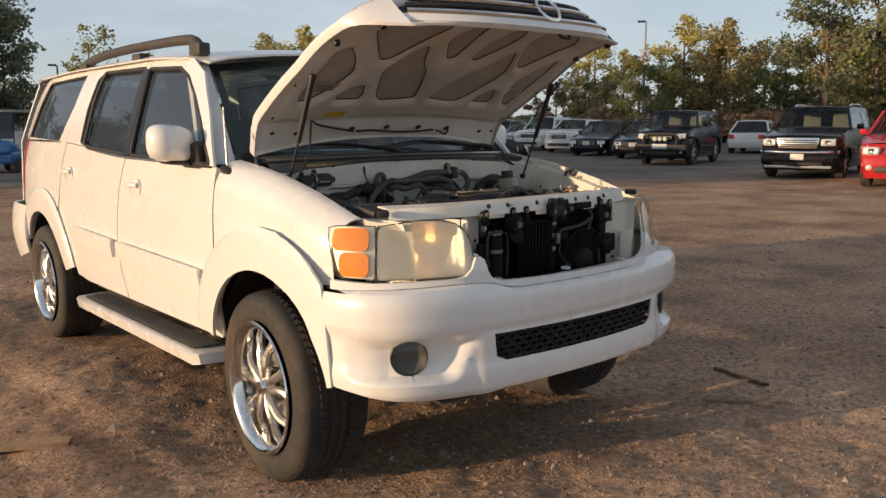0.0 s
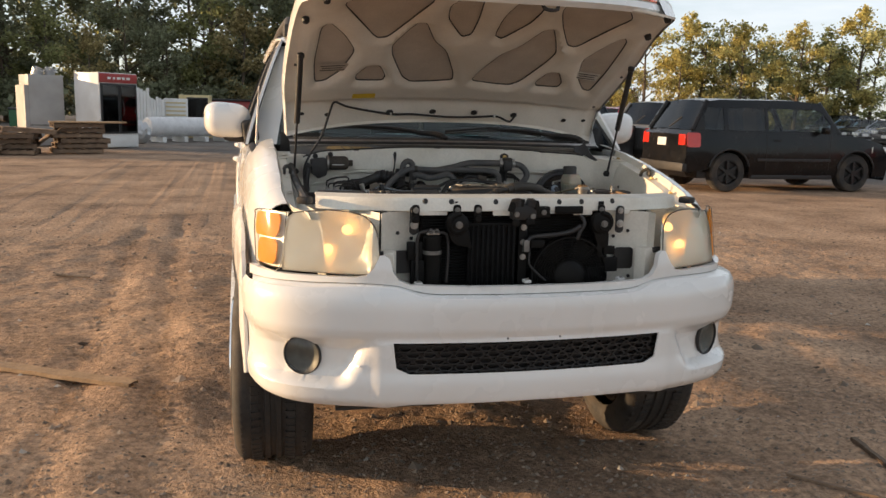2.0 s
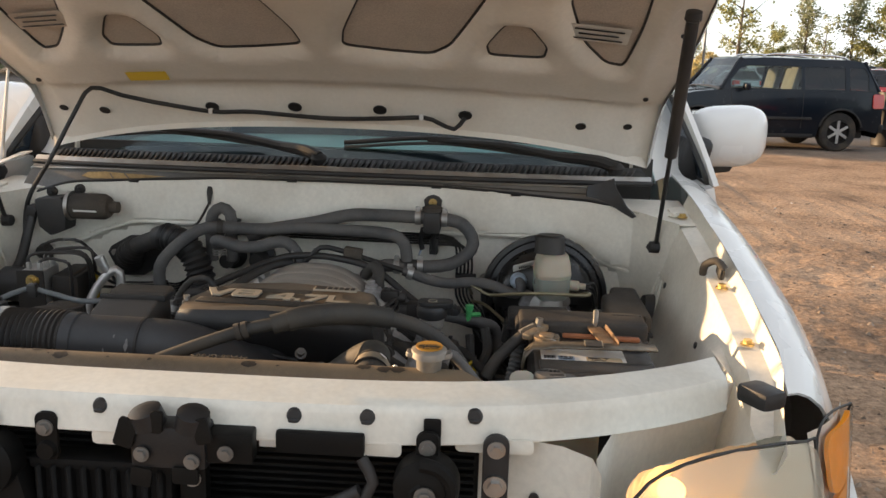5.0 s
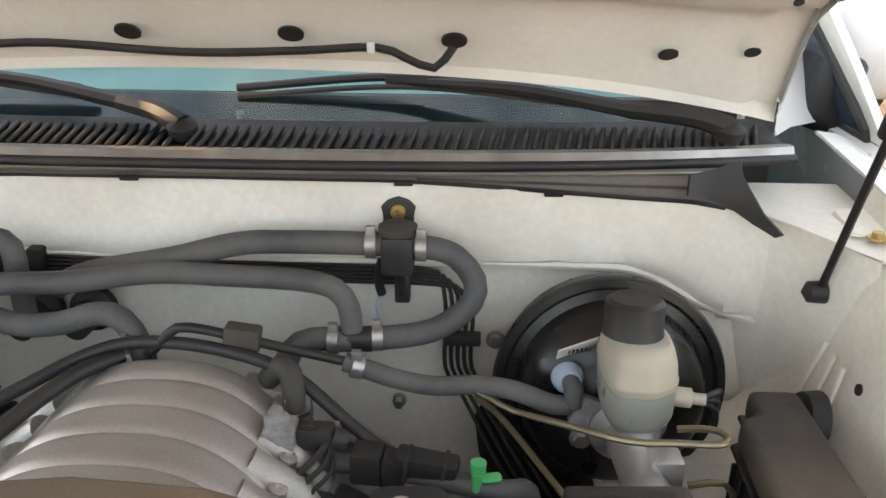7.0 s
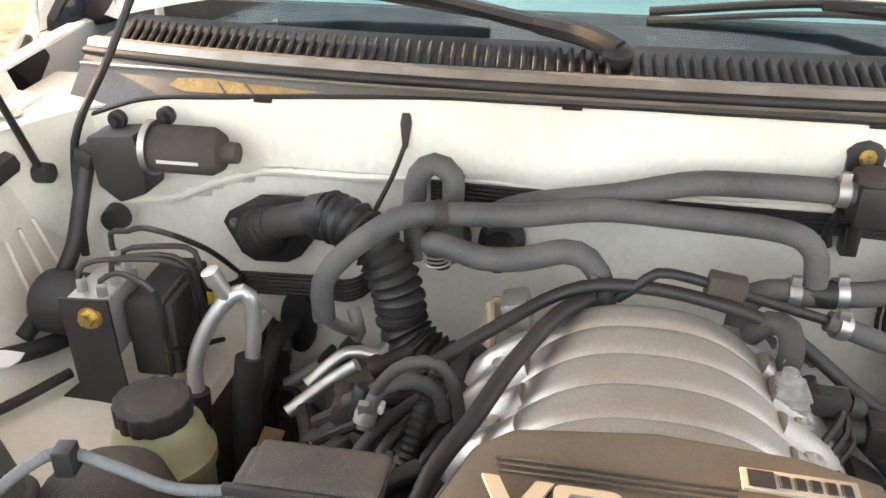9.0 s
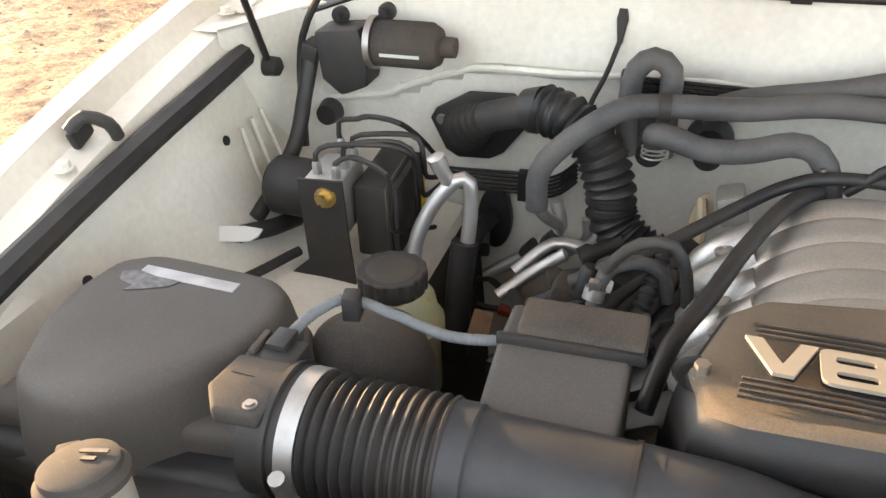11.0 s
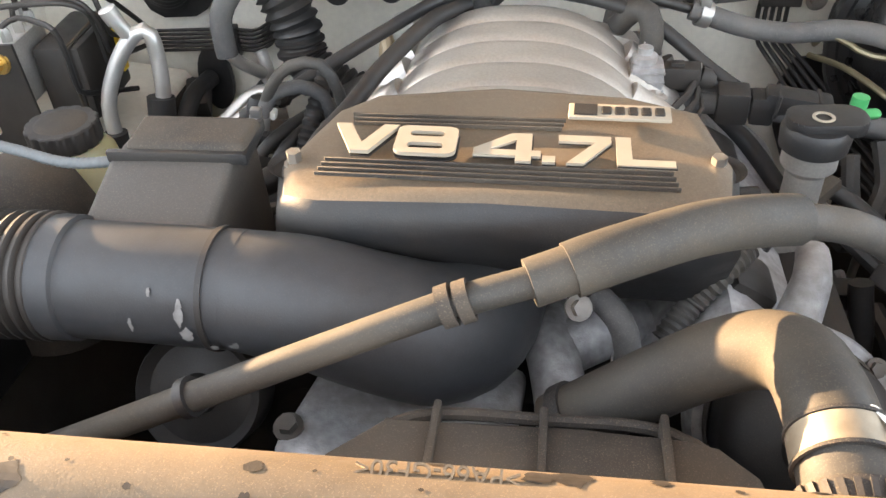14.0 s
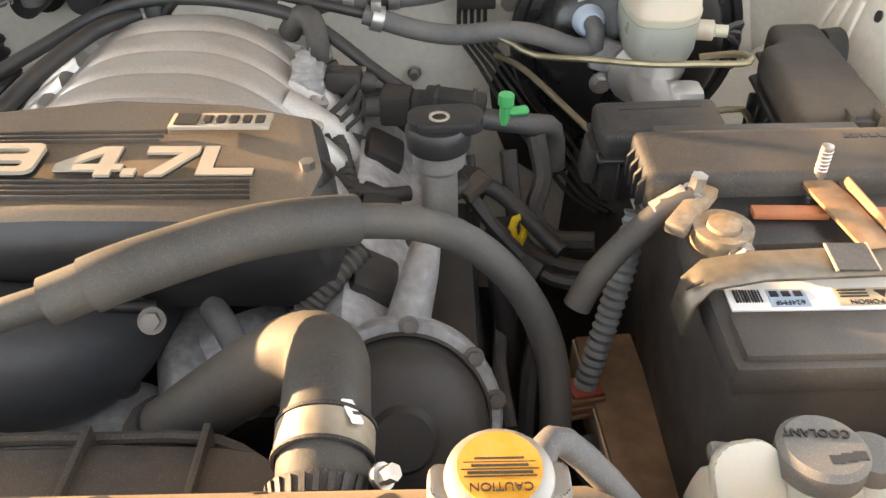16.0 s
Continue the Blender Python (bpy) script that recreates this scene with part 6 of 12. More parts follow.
part("resonator_lid", prism([(0.560, 1.064), (0.566, 1.078), (0.602, 1.081), (0.614, 1.066)], 0.092, (-0.270, 0, 0), (90, 0, 90), 0.005, 3), DUSTBLK, res)
part("lid_flange", box((0.106, 0.006, 0.010), (-0.231, 0.562, 1.069), (0, 0, 1), 0.0025), BLACK, res)
part("lid_flange", box((0.006, 0.055, 0.010), (-0.180, 0.588, 1.068), (0, 0, 3), 0.0025), BLACK, res)
part("intake_bellows", tube([(-0.388, 0.4755, 1.0225), (-0.289, 0.4755, 1.0225)], 0.0470, 32, ripple=0.0055, pitch=0.0085), BLACK, suv, "black ribbed rubber intake bellows")
cl = part("band_clamp", lathe([(0.0455, -0.007), (0.048, -0.007), (0.048, 0.007), (0.0455, 0.007)], (-0.396, 0.4755, 1.0225), (1, 0, 0), 32), SILVER_CLAMP, suv, "bright band clamp")
part("clamp_screw", bolt((-0.396, 0.431, 1.004), (0, -1, 0.4), 0.006, 0.009), SILVER_CLAMP, cl)
part("clamp_screw", lathe([(0, 0), (0.006, 0), (0.006, 0.03), (0, 0.03)], (-0.396, 0.4295, 1.004), (0, -0.3, 1), 10), SILVER_CLAMP, cl)
air = part("air_box", prism([(-0.66, 0.42), (-0.42, 0.40), (-0.415, 0.585), (-0.48, 0.62), (-0.655, 0.62), (-0.675, 0.55)], 0.14, (0, 0, 0.85), (0, 0, 0), 0.015, 3), BLACK, suv, "dusty black air filter box")


def lofted(rings):
    """A closed body through rings of points, its last ring filled."""
    bm = bmesh.new()
    R = [[bm.verts.new(q) for q in r] for r in rings]
    for a, b in zip(R, R[1:]):
        for k in range(len(a)):
            bm.faces.new((a[k], a[(k + 1) % len(a)], b[(k + 1) % len(b)], b[k]))
    bm.faces.new(R[-1])
    bm.faces.new(R[0][::-1])
    bmesh.ops.recalc_face_normals(bm, faces=bm.faces)
    return bm


lid_o = softened([(-0.612, 0.438), (-0.575, 0.425), (-0.540, 0.430), (-0.492, 0.481), (-0.466, 0.516), (-0.460, 0.552), (-0.468, 0.582), (-0.490, 0.600), (-0.604, 0.608), (-0.634, 0.590), (-0.642, 0.545), (-0.638, 0.500)], 0.25, 3)
lc = Vector((sum(q[0] for q in lid_o) / len(lid_o), sum(q[1] for q in lid_o) / len(lid_o), 0))


def lid_ring(grow, z):
    return [(x + (x - lc.x) / (Vector((x, y, 0)) - lc).length * grow, y + (y - lc.y) / (Vector((x, y, 0)) - lc).length * grow - 0.03 * max(0.0, grow), z) for x, y in lid_o]


part("air_box_lid", lofted([lid_ring(0.016, 0.990), lid_ring(0.012, 1.016), lid_ring(0.006, 1.046), lid_ring(0.0045, 1.0525), lid_ring(0.001, 1.0575), lid_ring(-0.004, 1.0602), lid_ring(-0.012, 1.0610)]), LIDPL, air, "faded grey lid of the air box", smooth=28)
part("lid_shelf", prism([(-0.665, 0.440), (-0.60, 0.446), (-0.44, 0.462), (-0.424, 0.470), (-0.424, 0.535), (-0.46, 0.605), (-0.665, 0.618)], 0.040, (0, 0, 0.978), (0, 0, 0), 0.014, 4), LIDPL, air)
part("air_wall", prism([(-0.665, 0.418), (-0.44, 0.430), (-0.427, 0.448), (-0.427, 0.54), (-0.66, 0.60)], 0.155, (0, 0, 0.84), (0, 0, 0), 0.016, 4), BLACK, air)
for x0, x1 in ((-0.655, -0.585), (-0.570, -0.510), (-0.495, -0.445)):
    part("wall_panel", box((x1 - x0, 0.010, 0.085), ((x0 + x1) / 2, 0.420 + 0.05 * ((x0 + x1) / 2 + 0.66), 0.925), (0, 0, 3), 0.008, 3), BLACK, air)
for k in range(5):
    part("wall_rib", box((0.006, 0.006, 0.12), (-0.64 + 0.045 * k, 0.408 - 0.004 * k, 0.915), (0, 0, 0), 0.002, 1), BLACK, air)
part("lid_label", box((0.094, 0.013, 0.0015), (-0.556, 0.578, 1.0612), (0, 0, -3), 0.0004, 1), mat("scuffed_label", (0.36, 0.35, 0.35), 0.45, var=0.2, scale=40, dirt=0.4, dirt_col=(0.16, 0.14, 0.13), dirt_scale=30), air)
for x0, x1, y in ((-0.590, -0.475, 0.487), (-0.560, -0.470, 0.5145), (-0.536, -0.470, 0.544)):
    part("lid_rib", box((x1 - x0, 0.003, 0.008), ((x0 + x1) / 2, y, 1.020), (0, 0, 0), 0.001, 1), LIDPL, air)
part("wall_bulge", lathe([(0, 0.03), (0.022, 0.026), (0.030, 0.010), (0.032, -0.03)], (-0.438, 0.436, 0.945), (0.2, -1, 0.1), 20), BLACK, air)
part("box_flange", box((0.235, 0.012, 0.006), (-0.542, 0.414, 0.868), (0, 0, 3), 0.002, 1), BLACK, air)
part("box_clip", prism([(-0.014, 0), (-0.008, 0.020), (0, 0.004), (0.018, 0.006), (0.020, 0)], 0.010, (-0.432, 0.416, 0.872), (90, 0, 0), 0.001, 1), STEEL, air, "bare metal retaining clip")
part("label_scrape", sheet([(-0.618, 0.572), (-0.606, 0.578), (-0.585, 0.573), (-0.560, 0.571), (-0.566, 0.562), (-0.585, 0.553), (-0.600, 0.548), (-0.596, 0.556), (-0.612, 0.560)], lambda x, y: (x, y, 1.0616), cuts=(0.01, 0.01), thick=0.0004), mat("scraped_pale_plastic", (0.115, 0.108, 0.108), 0.6, var=0.4, scale=150), air, "pale scraped patch beside the label")
part("air_outlet", tube([(-0.430, 0.4765, 1.0205), (-0.405, 0.4757, 1.0222), (-0.389, 0.4755, 1.0225)], (0.0495, 0.0460), 32), BLACK, air)
part("outlet_bead", lathe([(0.0465, -0.003), (0.0505, -0.002), (0.0505, 0.002), (0.0465, 0.003)], (-0.412, 0.476, 1.022), (1, 0, 0), 32), BLACK, air)
maf = part("flow_sensor", prism([(-0.026, -0.008), (-0.012, -0.030), (0.020, -0.030), (0.029, 0.000), (0.025, 0.026), (-0.018, 0.026)], 0.014, (-0.438, 0.468, 1.0545), (3, 0, 2), 0.004, 3), CAPPL, air, "square sensor body on the air box")
part("sensor_slot", box((0.026, 0.003, 0.002), (-0.440, 0.474, 1.0684), (3, 0, -2)), BLACK, maf)
part("sensor_screw", bolt((-0.424, 0.447, 1.0670), (0, 0, 1), 0.0035, 0.003), STEEL, maf)
part("sensor_plug", box((0.040, 0.028, 0.016), (-0.434, 0.506, 1.060), (0, 0, -2), 0.003), BLACK, maf)
part("plug_lock", box((0.016, 0.022, 0.006), (-0.434, 0.514, 1.070), (0, 0, -2), 0.0015), BLACK, maf)
part("plug_lock", box((0.005, 0.026, 0.005), (-0.449, 0.508, 1.069), (0, 0, -2), 0.001), DUSTBLK, maf)
hose("sensor_conduit", [(-0.434, 0.528, 1.066), (-0.424, 0.554, 1.070), (-0.405, 0.571, 1.073), (-0.366, 0.570, 1.066), (-0.322, 0.566, 1.058), (-0.275, 0.572, 1.058)], 0.0046, GREYCABLE, label="ribbed grey-blue cable conduit", ripple=0.0005, pitch=0.004)
part("conduit_clip", box((0.014, 0.016, 0.022), (-0.400, 0.566, 1.072), (0, 0, 10), 0.002), BLACK, suv)
part("dome_chamber", lathe([(0.0, 1.030), (0.026, 1.026), (0.048, 1.008), (0.058, 0.975), (0.060, 0.86)], (-0.408, 0.606, 0), (0, 0, 1), 28), DUSTBLK, suv, "round black plastic chamber")

# washer filler neck at the front corner
wn_ = part("washer_neck", lathe([(0.0, 0.178), (0.0232, 0.178), (0.0243, 0.168), (0.025, 0.11), (0.028, 0.0), (0.032, -0.12), (0.0, -0.12)], (-0.482, 0.355, 0.881), (-0.10, 0.10, 1), 24), MILK, suv, "milky plastic washer filler neck with grey cap")
wc = part("washer_cap", lathe([(0.0, 0.006), (0.0255, 0.006), (0.0275, 0.003), (0.030, 0.001), (0.0305, -0.003), (0.026, -0.005)], (-0.501, 0.370, 1.056), (-0.10, 0.10, 1), 36), CAPPL, wn_)
part("cap_top", lathe([(0.0, 0.0105), (0.0235, 0.0105), (0.0255, 0.0095), (0.0262, 0.005)], (-0.501, 0.370, 1.056), (-0.10, 0.10, 1), 36), CAPPL, wc)
part("cap_tab", box((0.016, 0.016, 0.005), (-0.524, 0.384, 1.056), (0, -6, 30), 0.002), CAPPL, wc)
part("cap_tab", box((0.018, 0.014, 0.005), (-0.480, 0.350, 1.059), (0, -6, -40), 0.003), CAPPL, wc)
for k in range(2):
    part("cap_mark", box((0.020 - 0.010 * k, 0.0035, 0.0012), (-0.4975, 0.3815 - 0.006 * k, 1.0678 - 0.0006 * k), (-6, -6, 8)), BLACK, wc)
part("cap_mark", box((0.013, 0.0022, 0.0012), (-0.507, 0.362, 1.0650), (-6, -6, 28)), BLACK, wc)
part("cap_mark", box((0.0022, 0.009, 0.0012), (-0.511, 0.366, 1.0652), (-6, -6, 40)), BLACK, wc)
part("cap_mark", box((0.0022, 0.009, 0.0012), (-0.502, 0.367, 1.0655), (-6, -6, 10)), BLACK, wc)
for z in (1.020, 0.998):
    part("neck_strap", tube([(-0.520, 0.362, z + 0.004), (-0.548, 0.345, z + 0.003), (-0.556, 0.330, z - 0.004)] if z > 1.01 else [(-0.560, 0.335, z + 0.012), (-0.548, 0.322, z), (-0.522, 0.330, z), (-0.480, 0.334, z + 0.002), (-0.463, 0.346, z + 0.006)], 0.0055, 8), MILK, wn_)
part("washer_tank", box((0.15, 0.12, 0.14), (-0.505, 0.320, 0.74), (0, 0, -12), 0.03, 3), MILK, suv, "milky plastic washer tank")

# power steering reservoir
ps = part("steering_reservoir", lathe([(0.0, 0.84), (0.040, 0.84), (0.0455, 0.86), (0.046, 0.928), (0.0505, 0.934), (0.0505, 0.946), (0.0455, 0.951), (0.042, 0.972), (0.033, 0.985), (0.0, 0.985)], (-0.435, 0.732, -0.012), (0, 0, 1), 32), OLIVE, suv, "olive stained steering fluid reservoir with black cap")
capo = []
for k in range(72):
    a = 2 * math.pi * k / 72
    r = 0.0355 - 0.002 * (math.cos(14 * a) > 0.55)
    capo.append((r * math.cos(a), r * math.sin(a)))
pc = part("reservoir_cap", prism(capo, 0.022, (-0.435, 0.730, 0.975), (0, 0, 0), 0.0015, 1), BLACK, ps)
part("cap_face", lathe([(0.0, 0.003), (0.020, 0.003), (0.026, 0.0)], (-0.435, 0.730, 0.997), (0, 0, 1), 28), DUSTBLK, pc)

# brake pressure unit with its pipes
absu = part("brake_unit", box((0.046, 0.070, 0.070), (-0.5550, 0.8640, 0.9960), (0, 0, 4), 0.003), ALU, suv, "brake pressure unit with black module and steel pipes")
part("unit_motor", lathe([(0, 0), (0.032, 0), (0.036, 0.006), (0.036, 0.066), (0.030, 0.073), (0, 0.073)], (-0.5760, 0.8840, 0.9860), (-1, 0.05, 0), 28), BLACK, absu)
ecu = part("unit_module", box((0.044, 0.110, 0.092), (-0.5100, 0.9080, 0.9700), (0, 0, 4), 0.006), BLACK, absu)
part("module_lid", box((0.010, 0.104, 0.088), (-0.4850, 0.9100, 0.9700), (0, 0, 4), 0.004), BLACK, ecu)
part("module_seam", box((0.003, 0.112, 0.094), (-0.4930, 0.9090, 0.9700), (0, 0, 4), 0.001, 1), DUSTBLK, ecu)
part("module_sticker", box((0.002, 0.014, 0.055), (-0.4785, 0.9480, 0.9740), (0, 0, 4)), YELLOW, ecu)
part("unit_bracket", prism([(-0.030, 0.045), (0.022, 0.045), (0.024, -0.03), (0.028, -0.10), (0.024, -0.11), (-0.085, -0.11), (-0.028, -0.06)], 0.004, (-0.5500, 0.8270, 0.9880), (90, 0, 4)), BLACK, absu)
part("bracket_foot", box((0.12, 0.06, 0.004), (-0.5770, 0.8510, 0.8800), (0, 0, 4)), BLACK, absu)
part("unit_bolt", bolt((-0.5490, 0.8230, 1.0130), (0, -1, 0.1), 0.0080, 0.010), GOLD, absu)
part("bolt_washer", lathe([(0, 0), (0.0135, 0), (0.0135, 0.003), (0, 0.003)], (-0.5490, 0.8260, 1.0130), (0, -1, 0.1), 18), GOLD, absu)
PIPE_NUTS = ((-0.566, 0.845, 1.036), (-0.54, 0.839, 1.036), (-0.54, 0.864, 1.036), (-0.539, 0.887, 1.036), (-0.565, 0.909, 1.036))
for at in PIPE_NUTS:
    part("pipe_nut", lathe([(0, -0.008), (0.006, -0.008), (0.006, 0.006), (0.0042, 0.010), (0, 0.010)], at, (0, 0, 1), 6), STEEL, absu)
hose("brake_pipe", [(-0.566, 0.845, 1.036), (-0.566, 0.845, 1.054), (-0.556, 0.857, 1.060), (-0.517, 0.869, 1.060), (-0.484, 0.872, 1.060), (-0.466, 0.878, 1.050), (-0.466, 0.890, 1.027), (-0.466, 0.892, 0.987), (-0.466, 0.894, 0.961)], 0.0032, DARKMETAL, absu, seg=8)
hose("brake_pipe", [(-0.540, 0.839, 1.036), (-0.540, 0.839, 1.048), (-0.527, 0.851, 1.052), (-0.500, 0.841, 1.052), (-0.474, 0.826, 1.050), (-0.474, 0.833, 1.021), (-0.474, 0.833, 0.983), (-0.474, 0.848, 0.966), (-0.455, 0.920, 0.935)], 0.0032, DARKMETAL, absu, seg=8)
hose("brake_pipe", [(-0.540, 0.864, 1.036), (-0.540, 0.864, 1.056), (-0.518, 0.872, 1.062), (-0.478, 0.879, 1.062), (-0.460, 0.883, 1.044), (-0.460, 0.892, 1.008), (-0.460, 0.904, 0.986), (-0.470, 1.000, 0.955), (-0.480, 1.043, 0.945)], 0.0032, DARKMETAL, absu, seg=8)
hose("brake_pipe", [(-0.539, 0.887, 1.036), (-0.539, 0.887, 1.058), (-0.512, 0.887, 1.066), (-0.469, 0.894, 1.066), (-0.456, 0.890, 1.055), (-0.456, 0.896, 1.020), (-0.456, 0.915, 1.005), (-0.470, 1.000, 0.965), (-0.480, 1.043, 0.950)], 0.0032, DARKMETAL, absu, seg=8)
hose("brake_pipe", [(-0.565, 0.909, 1.036), (-0.565, 0.909, 1.066), (-0.533, 0.892, 1.080), (-0.522, 0.902, 1.080), (-0.482, 0.892, 1.080), (-0.479, 0.960, 1.028), (-0.478, 1.020, 0.971), (-0.484, 1.043, 0.953)], 0.0032, DARKMETAL, absu, seg=8)

# pressed ledge lines across the firewall
for pts in ([(-0.70, 1.045, 1.02), (-0.60, 1.047, 1.045), (-0.497, 1.050, 1.066), (-0.418, 1.050, 1.089), (-0.287, 1.050, 1.108), (-0.194, 1.050, 1.100), (0.141, 1.050, 1.105), (0.316, 1.050, 1.105), (0.434, 1.050, 1.102), (0.545, 1.049, 1.076), (0.636, 1.047, 1.045), (0.70, 1.045, 1.032)],):
    part("pressed_ledge", tube([(x, wall_y(x, z) - 0.001, z) for x, y, z in pts], 0.0055, 8, 0.03), WHITE_BAY, fw)
    part("sealer_line", tube([(x, wall_y(x, z) - 0.004, z + 0.004) for x, y, z in pts], 0.0022, 6, 0.03), BEAD, fw)

# refrigerant pipes, connectors on the firewall
FOIL = mat("dull_aluminium_pipe", (0.62, 0.61, 0.59), 0.38, 0.85, var=0.08, scale=20, dirt=0.25, dirt_col=(0.35, 0.3, 0.25))
hose("refrigerant_pipe", [(-0.452, 0.84, 0.90), (-0.455, 0.85, 0.95), (-0.438, 0.865, 0.995), (-0.413, 0.875, 1.025), (-0.398, 0.88, 1.022), (-0.397, 0.878, 0.98), (-0.402, 0.872, 0.93)], 0.0088, FOIL, label="dull aluminium refrigerant pipe")
hose("refrigerant_port", [(-0.418, 0.874, 1.02), (-0.428, 0.868, 1.045)], 0.0085, FOIL)
part("port_cap", lathe([(0, 0), (0.010, 0), (0.010, 0.016), (0, 0.018)], (-0.427, 0.868, 1.042), (-0.3, -0.2, 1), 14), FOIL, suv)
hose("pipe_foam", [(-0.402, 0.872, 0.95), (-0.406, 0.862, 0.90), (-0.41, 0.85, 0.80)], 0.016, BLACK)
hose("pipe_fitting", [(-0.452, 0.84, 0.92), (-0.452, 0.835, 0.86)], 0.014, BLACK)
part("grommet", prism(arc(0, 0, 0.024, 0, 360, 24, 0.046)[:-1], 0.012, (-0.412, 1.055, 0.885), (90, 0, 0), 0.003), BLACK, suv, "black rubber firewall grommet")
part("wire_plug", box((0.03, 0.05, 0.03), (-0.425, 1.01, 0.875), (20, 0, 15), 0.005), BLACK, suv)
hose("wire_sheath", [(-0.415, 1.04, 0.89), (-0.425, 0.99, 0.885), (-0.43, 0.95, 0.85), (-0.43, 0.92, 0.80)], 0.012, BLACK)
for k in range(6):
    z = 0.956 - 0.0055 * k
    hose("bundle_pipe", [(-0.486, 1.043, z - 0.002), (-0.43, 1.043, z), (-0.375, 1.043, z + 0.002), (-0.345, 1.04, z + 0.001), (-0.322, 1.035, z + 0.012), (-0.302, 1.03, z + 0.034)], 0.0024, DARKMETAL, seg=6)
part("bundle_clip", box((0.014, 0.014, 0.042), (-0.372, 1.040, 0.943), (0, 0, 0), 0.002), BLACK, suv)

# wiper motor
wm = part("wiper_motor", lathe([(0, 0), (0.026, 0), (0.028, 0.006), (0.028, 0.075), (0.022, 0.086), (0.013, 0.088), (0.012, 0.105), (0, 0.106)], (-0.555, 1.005, 1.132), (1, 0, 0), 28), DUSTBLK, suv, "black wiper motor on the firewall")
part("motor_gearbox", prism([(-0.035, 0.03), (0.025, 0.036), (0.034, 0.0), (0.03, -0.036), (-0.005, -0.05), (-0.03, -0.03)], 0.05, (-0.588, 1.030, 1.118), (90, 0, 0), 0.006), BLACK, wm)
part("motor_band", lathe([(0.0285, -0.004), (0.032, -0.004), (0.032, 0.004), (0.0285, 0.004)], (-0.553, 1.005, 1.132), (1, 0, 0), 28), STEEL, wm)
for x, z in ((-0.602, 1.158), (-0.540, 1.166)):
    part("motor_lug", prism(arc(0, 0, 0.011, 0, 360, 16)[:-1], 0.010, (x, 1.025, z), (90, 0, 0), 0.002), BLACK, wm)
    part("motor_bolt", bolt((x, 1.014, z), (0, -1, 0), 0.005, 0.005), DARKMETAL, wm)
part("motor_print", box((0.05, 0.001, 0.004), (-0.512, 0.9775, 1.126), (12, 0, 0)), BAT_LABEL, wm)
part("motor_plug", box((0.022, 0.03, 0.022), (-0.632, 0.995, 1.12), (0, 20, 0), 0.003), BLACK, wm)
hose("motor_cable", [(-0.634, 0.99, 1.11), (-0.64, 0.975, 1.07), (-0.645, 0.95, 1.02), (-0.655, 0.91, 0.98), (-0.665, 0.86, 0.95)], 0.010, BLACK)
hose("loom", [(-0.7194, 0.7507, 0.9450), (-0.7090, 0.7882, 0.9450), (-0.6750, 0.8213, 0.9450), (-0.6455, 0.8583, 0.9400), (-0.6298, 0.8976, 0.9350)], 0.011, BLACK, label="taped wiring loom on the ledge")
TAGW = (-0.6623, 0.8045, 0.9580)
tag = part("loom_tag", prism([(-0.036, -0.006), (-0.026, -0.011), (0.020, -0.009), (0.030, -0.002), (0.034, 0.008), (0.012, 0.011), (-0.022, 0.010), (-0.036, 0.004)], 0.0025, TAGW, (38, 0, 10), 0.0008, 1), BAT_LABEL, suv, "white printed tag on the loom")
for k in range(5):
    part("print_bar", box((0.007, 0.0025, 0.0008), (TAGW[0] - 0.020 + 0.010 * k, TAGW[1] - 0.002 + 0.0018 * k, TAGW[2] + 0.0022), (38, 0, 10)), BLACK, tag)
hose("loom", [(-0.60, 0.84, 0.925), (-0.64, 0.76, 0.925), (-0.70, 0.70, 0.925)], 0.006, BLACK)
part("fender_plug", lathe([(0, 0), (0.018, 0), (0.014, 0.02), (0, 0.022)], (-0.64, 1.045, 1.02), (0, -1, 0), 18), BLACK, suv)

# throttle cable boot and ribbed breather hose
bf = part("boot_flange", prism([(-0.50, 1.022), (-0.492, 1.036), (-0.447, 1.062), (-0.389, 1.064), (-0.372, 1.05), (-0.369, 1.025), (-0.402, 0.982), (-0.42, 0.972), (-0.463, 0.970), (-0.48, 0.98)], 0.006, (0, 1.053, 0), (90, 0, 0), 0.002), BLACK, suv, "black rubber heater hose boot with flange")
part("flange_nut", bolt((-0.484, 1.047, 1.022), (0, -1, 0), 0.005, 0.006), STEEL, bf)
part("boot", tube([(-0.450, 1.052, 1.012), (-0.435, 1.02, 1.030), (-0.41, 1.0, 1.052)], (0.035, 0.021), 24, ripple=0.0022, pitch=0.011), BLACK, bf)
part("boot_pipe", tube([(-0.415, 1.003, 1.048), (-0.375, 0.985, 1.066), (-0.335, 0.97, 1.080)], 0.019, 20), RUBBER, bf)
part("boot_clip", lathe([(0.020, -0.012), (0.026, -0.012), (0.026, 0.012), (0.020, 0.012)], (-0.342, 0.972, 1.078), (0.8, -0.3, 0.3), 20), BLACK, bf)
hose("breather_hose", [(-0.335, 0.97, 1.080), (-0.30, 0.955, 1.075), (-0.268, 0.942, 1.052), (-0.250, 0.936, 1.01), (-0.243, 0.93, 0.972), (-0.215, 0.92, 0.945), (-0.17, 0.91, 0.93)], 0.030, BLACK, label="thick black ribbed hose", seg=22, ripple=0.006, pitch=0.012)

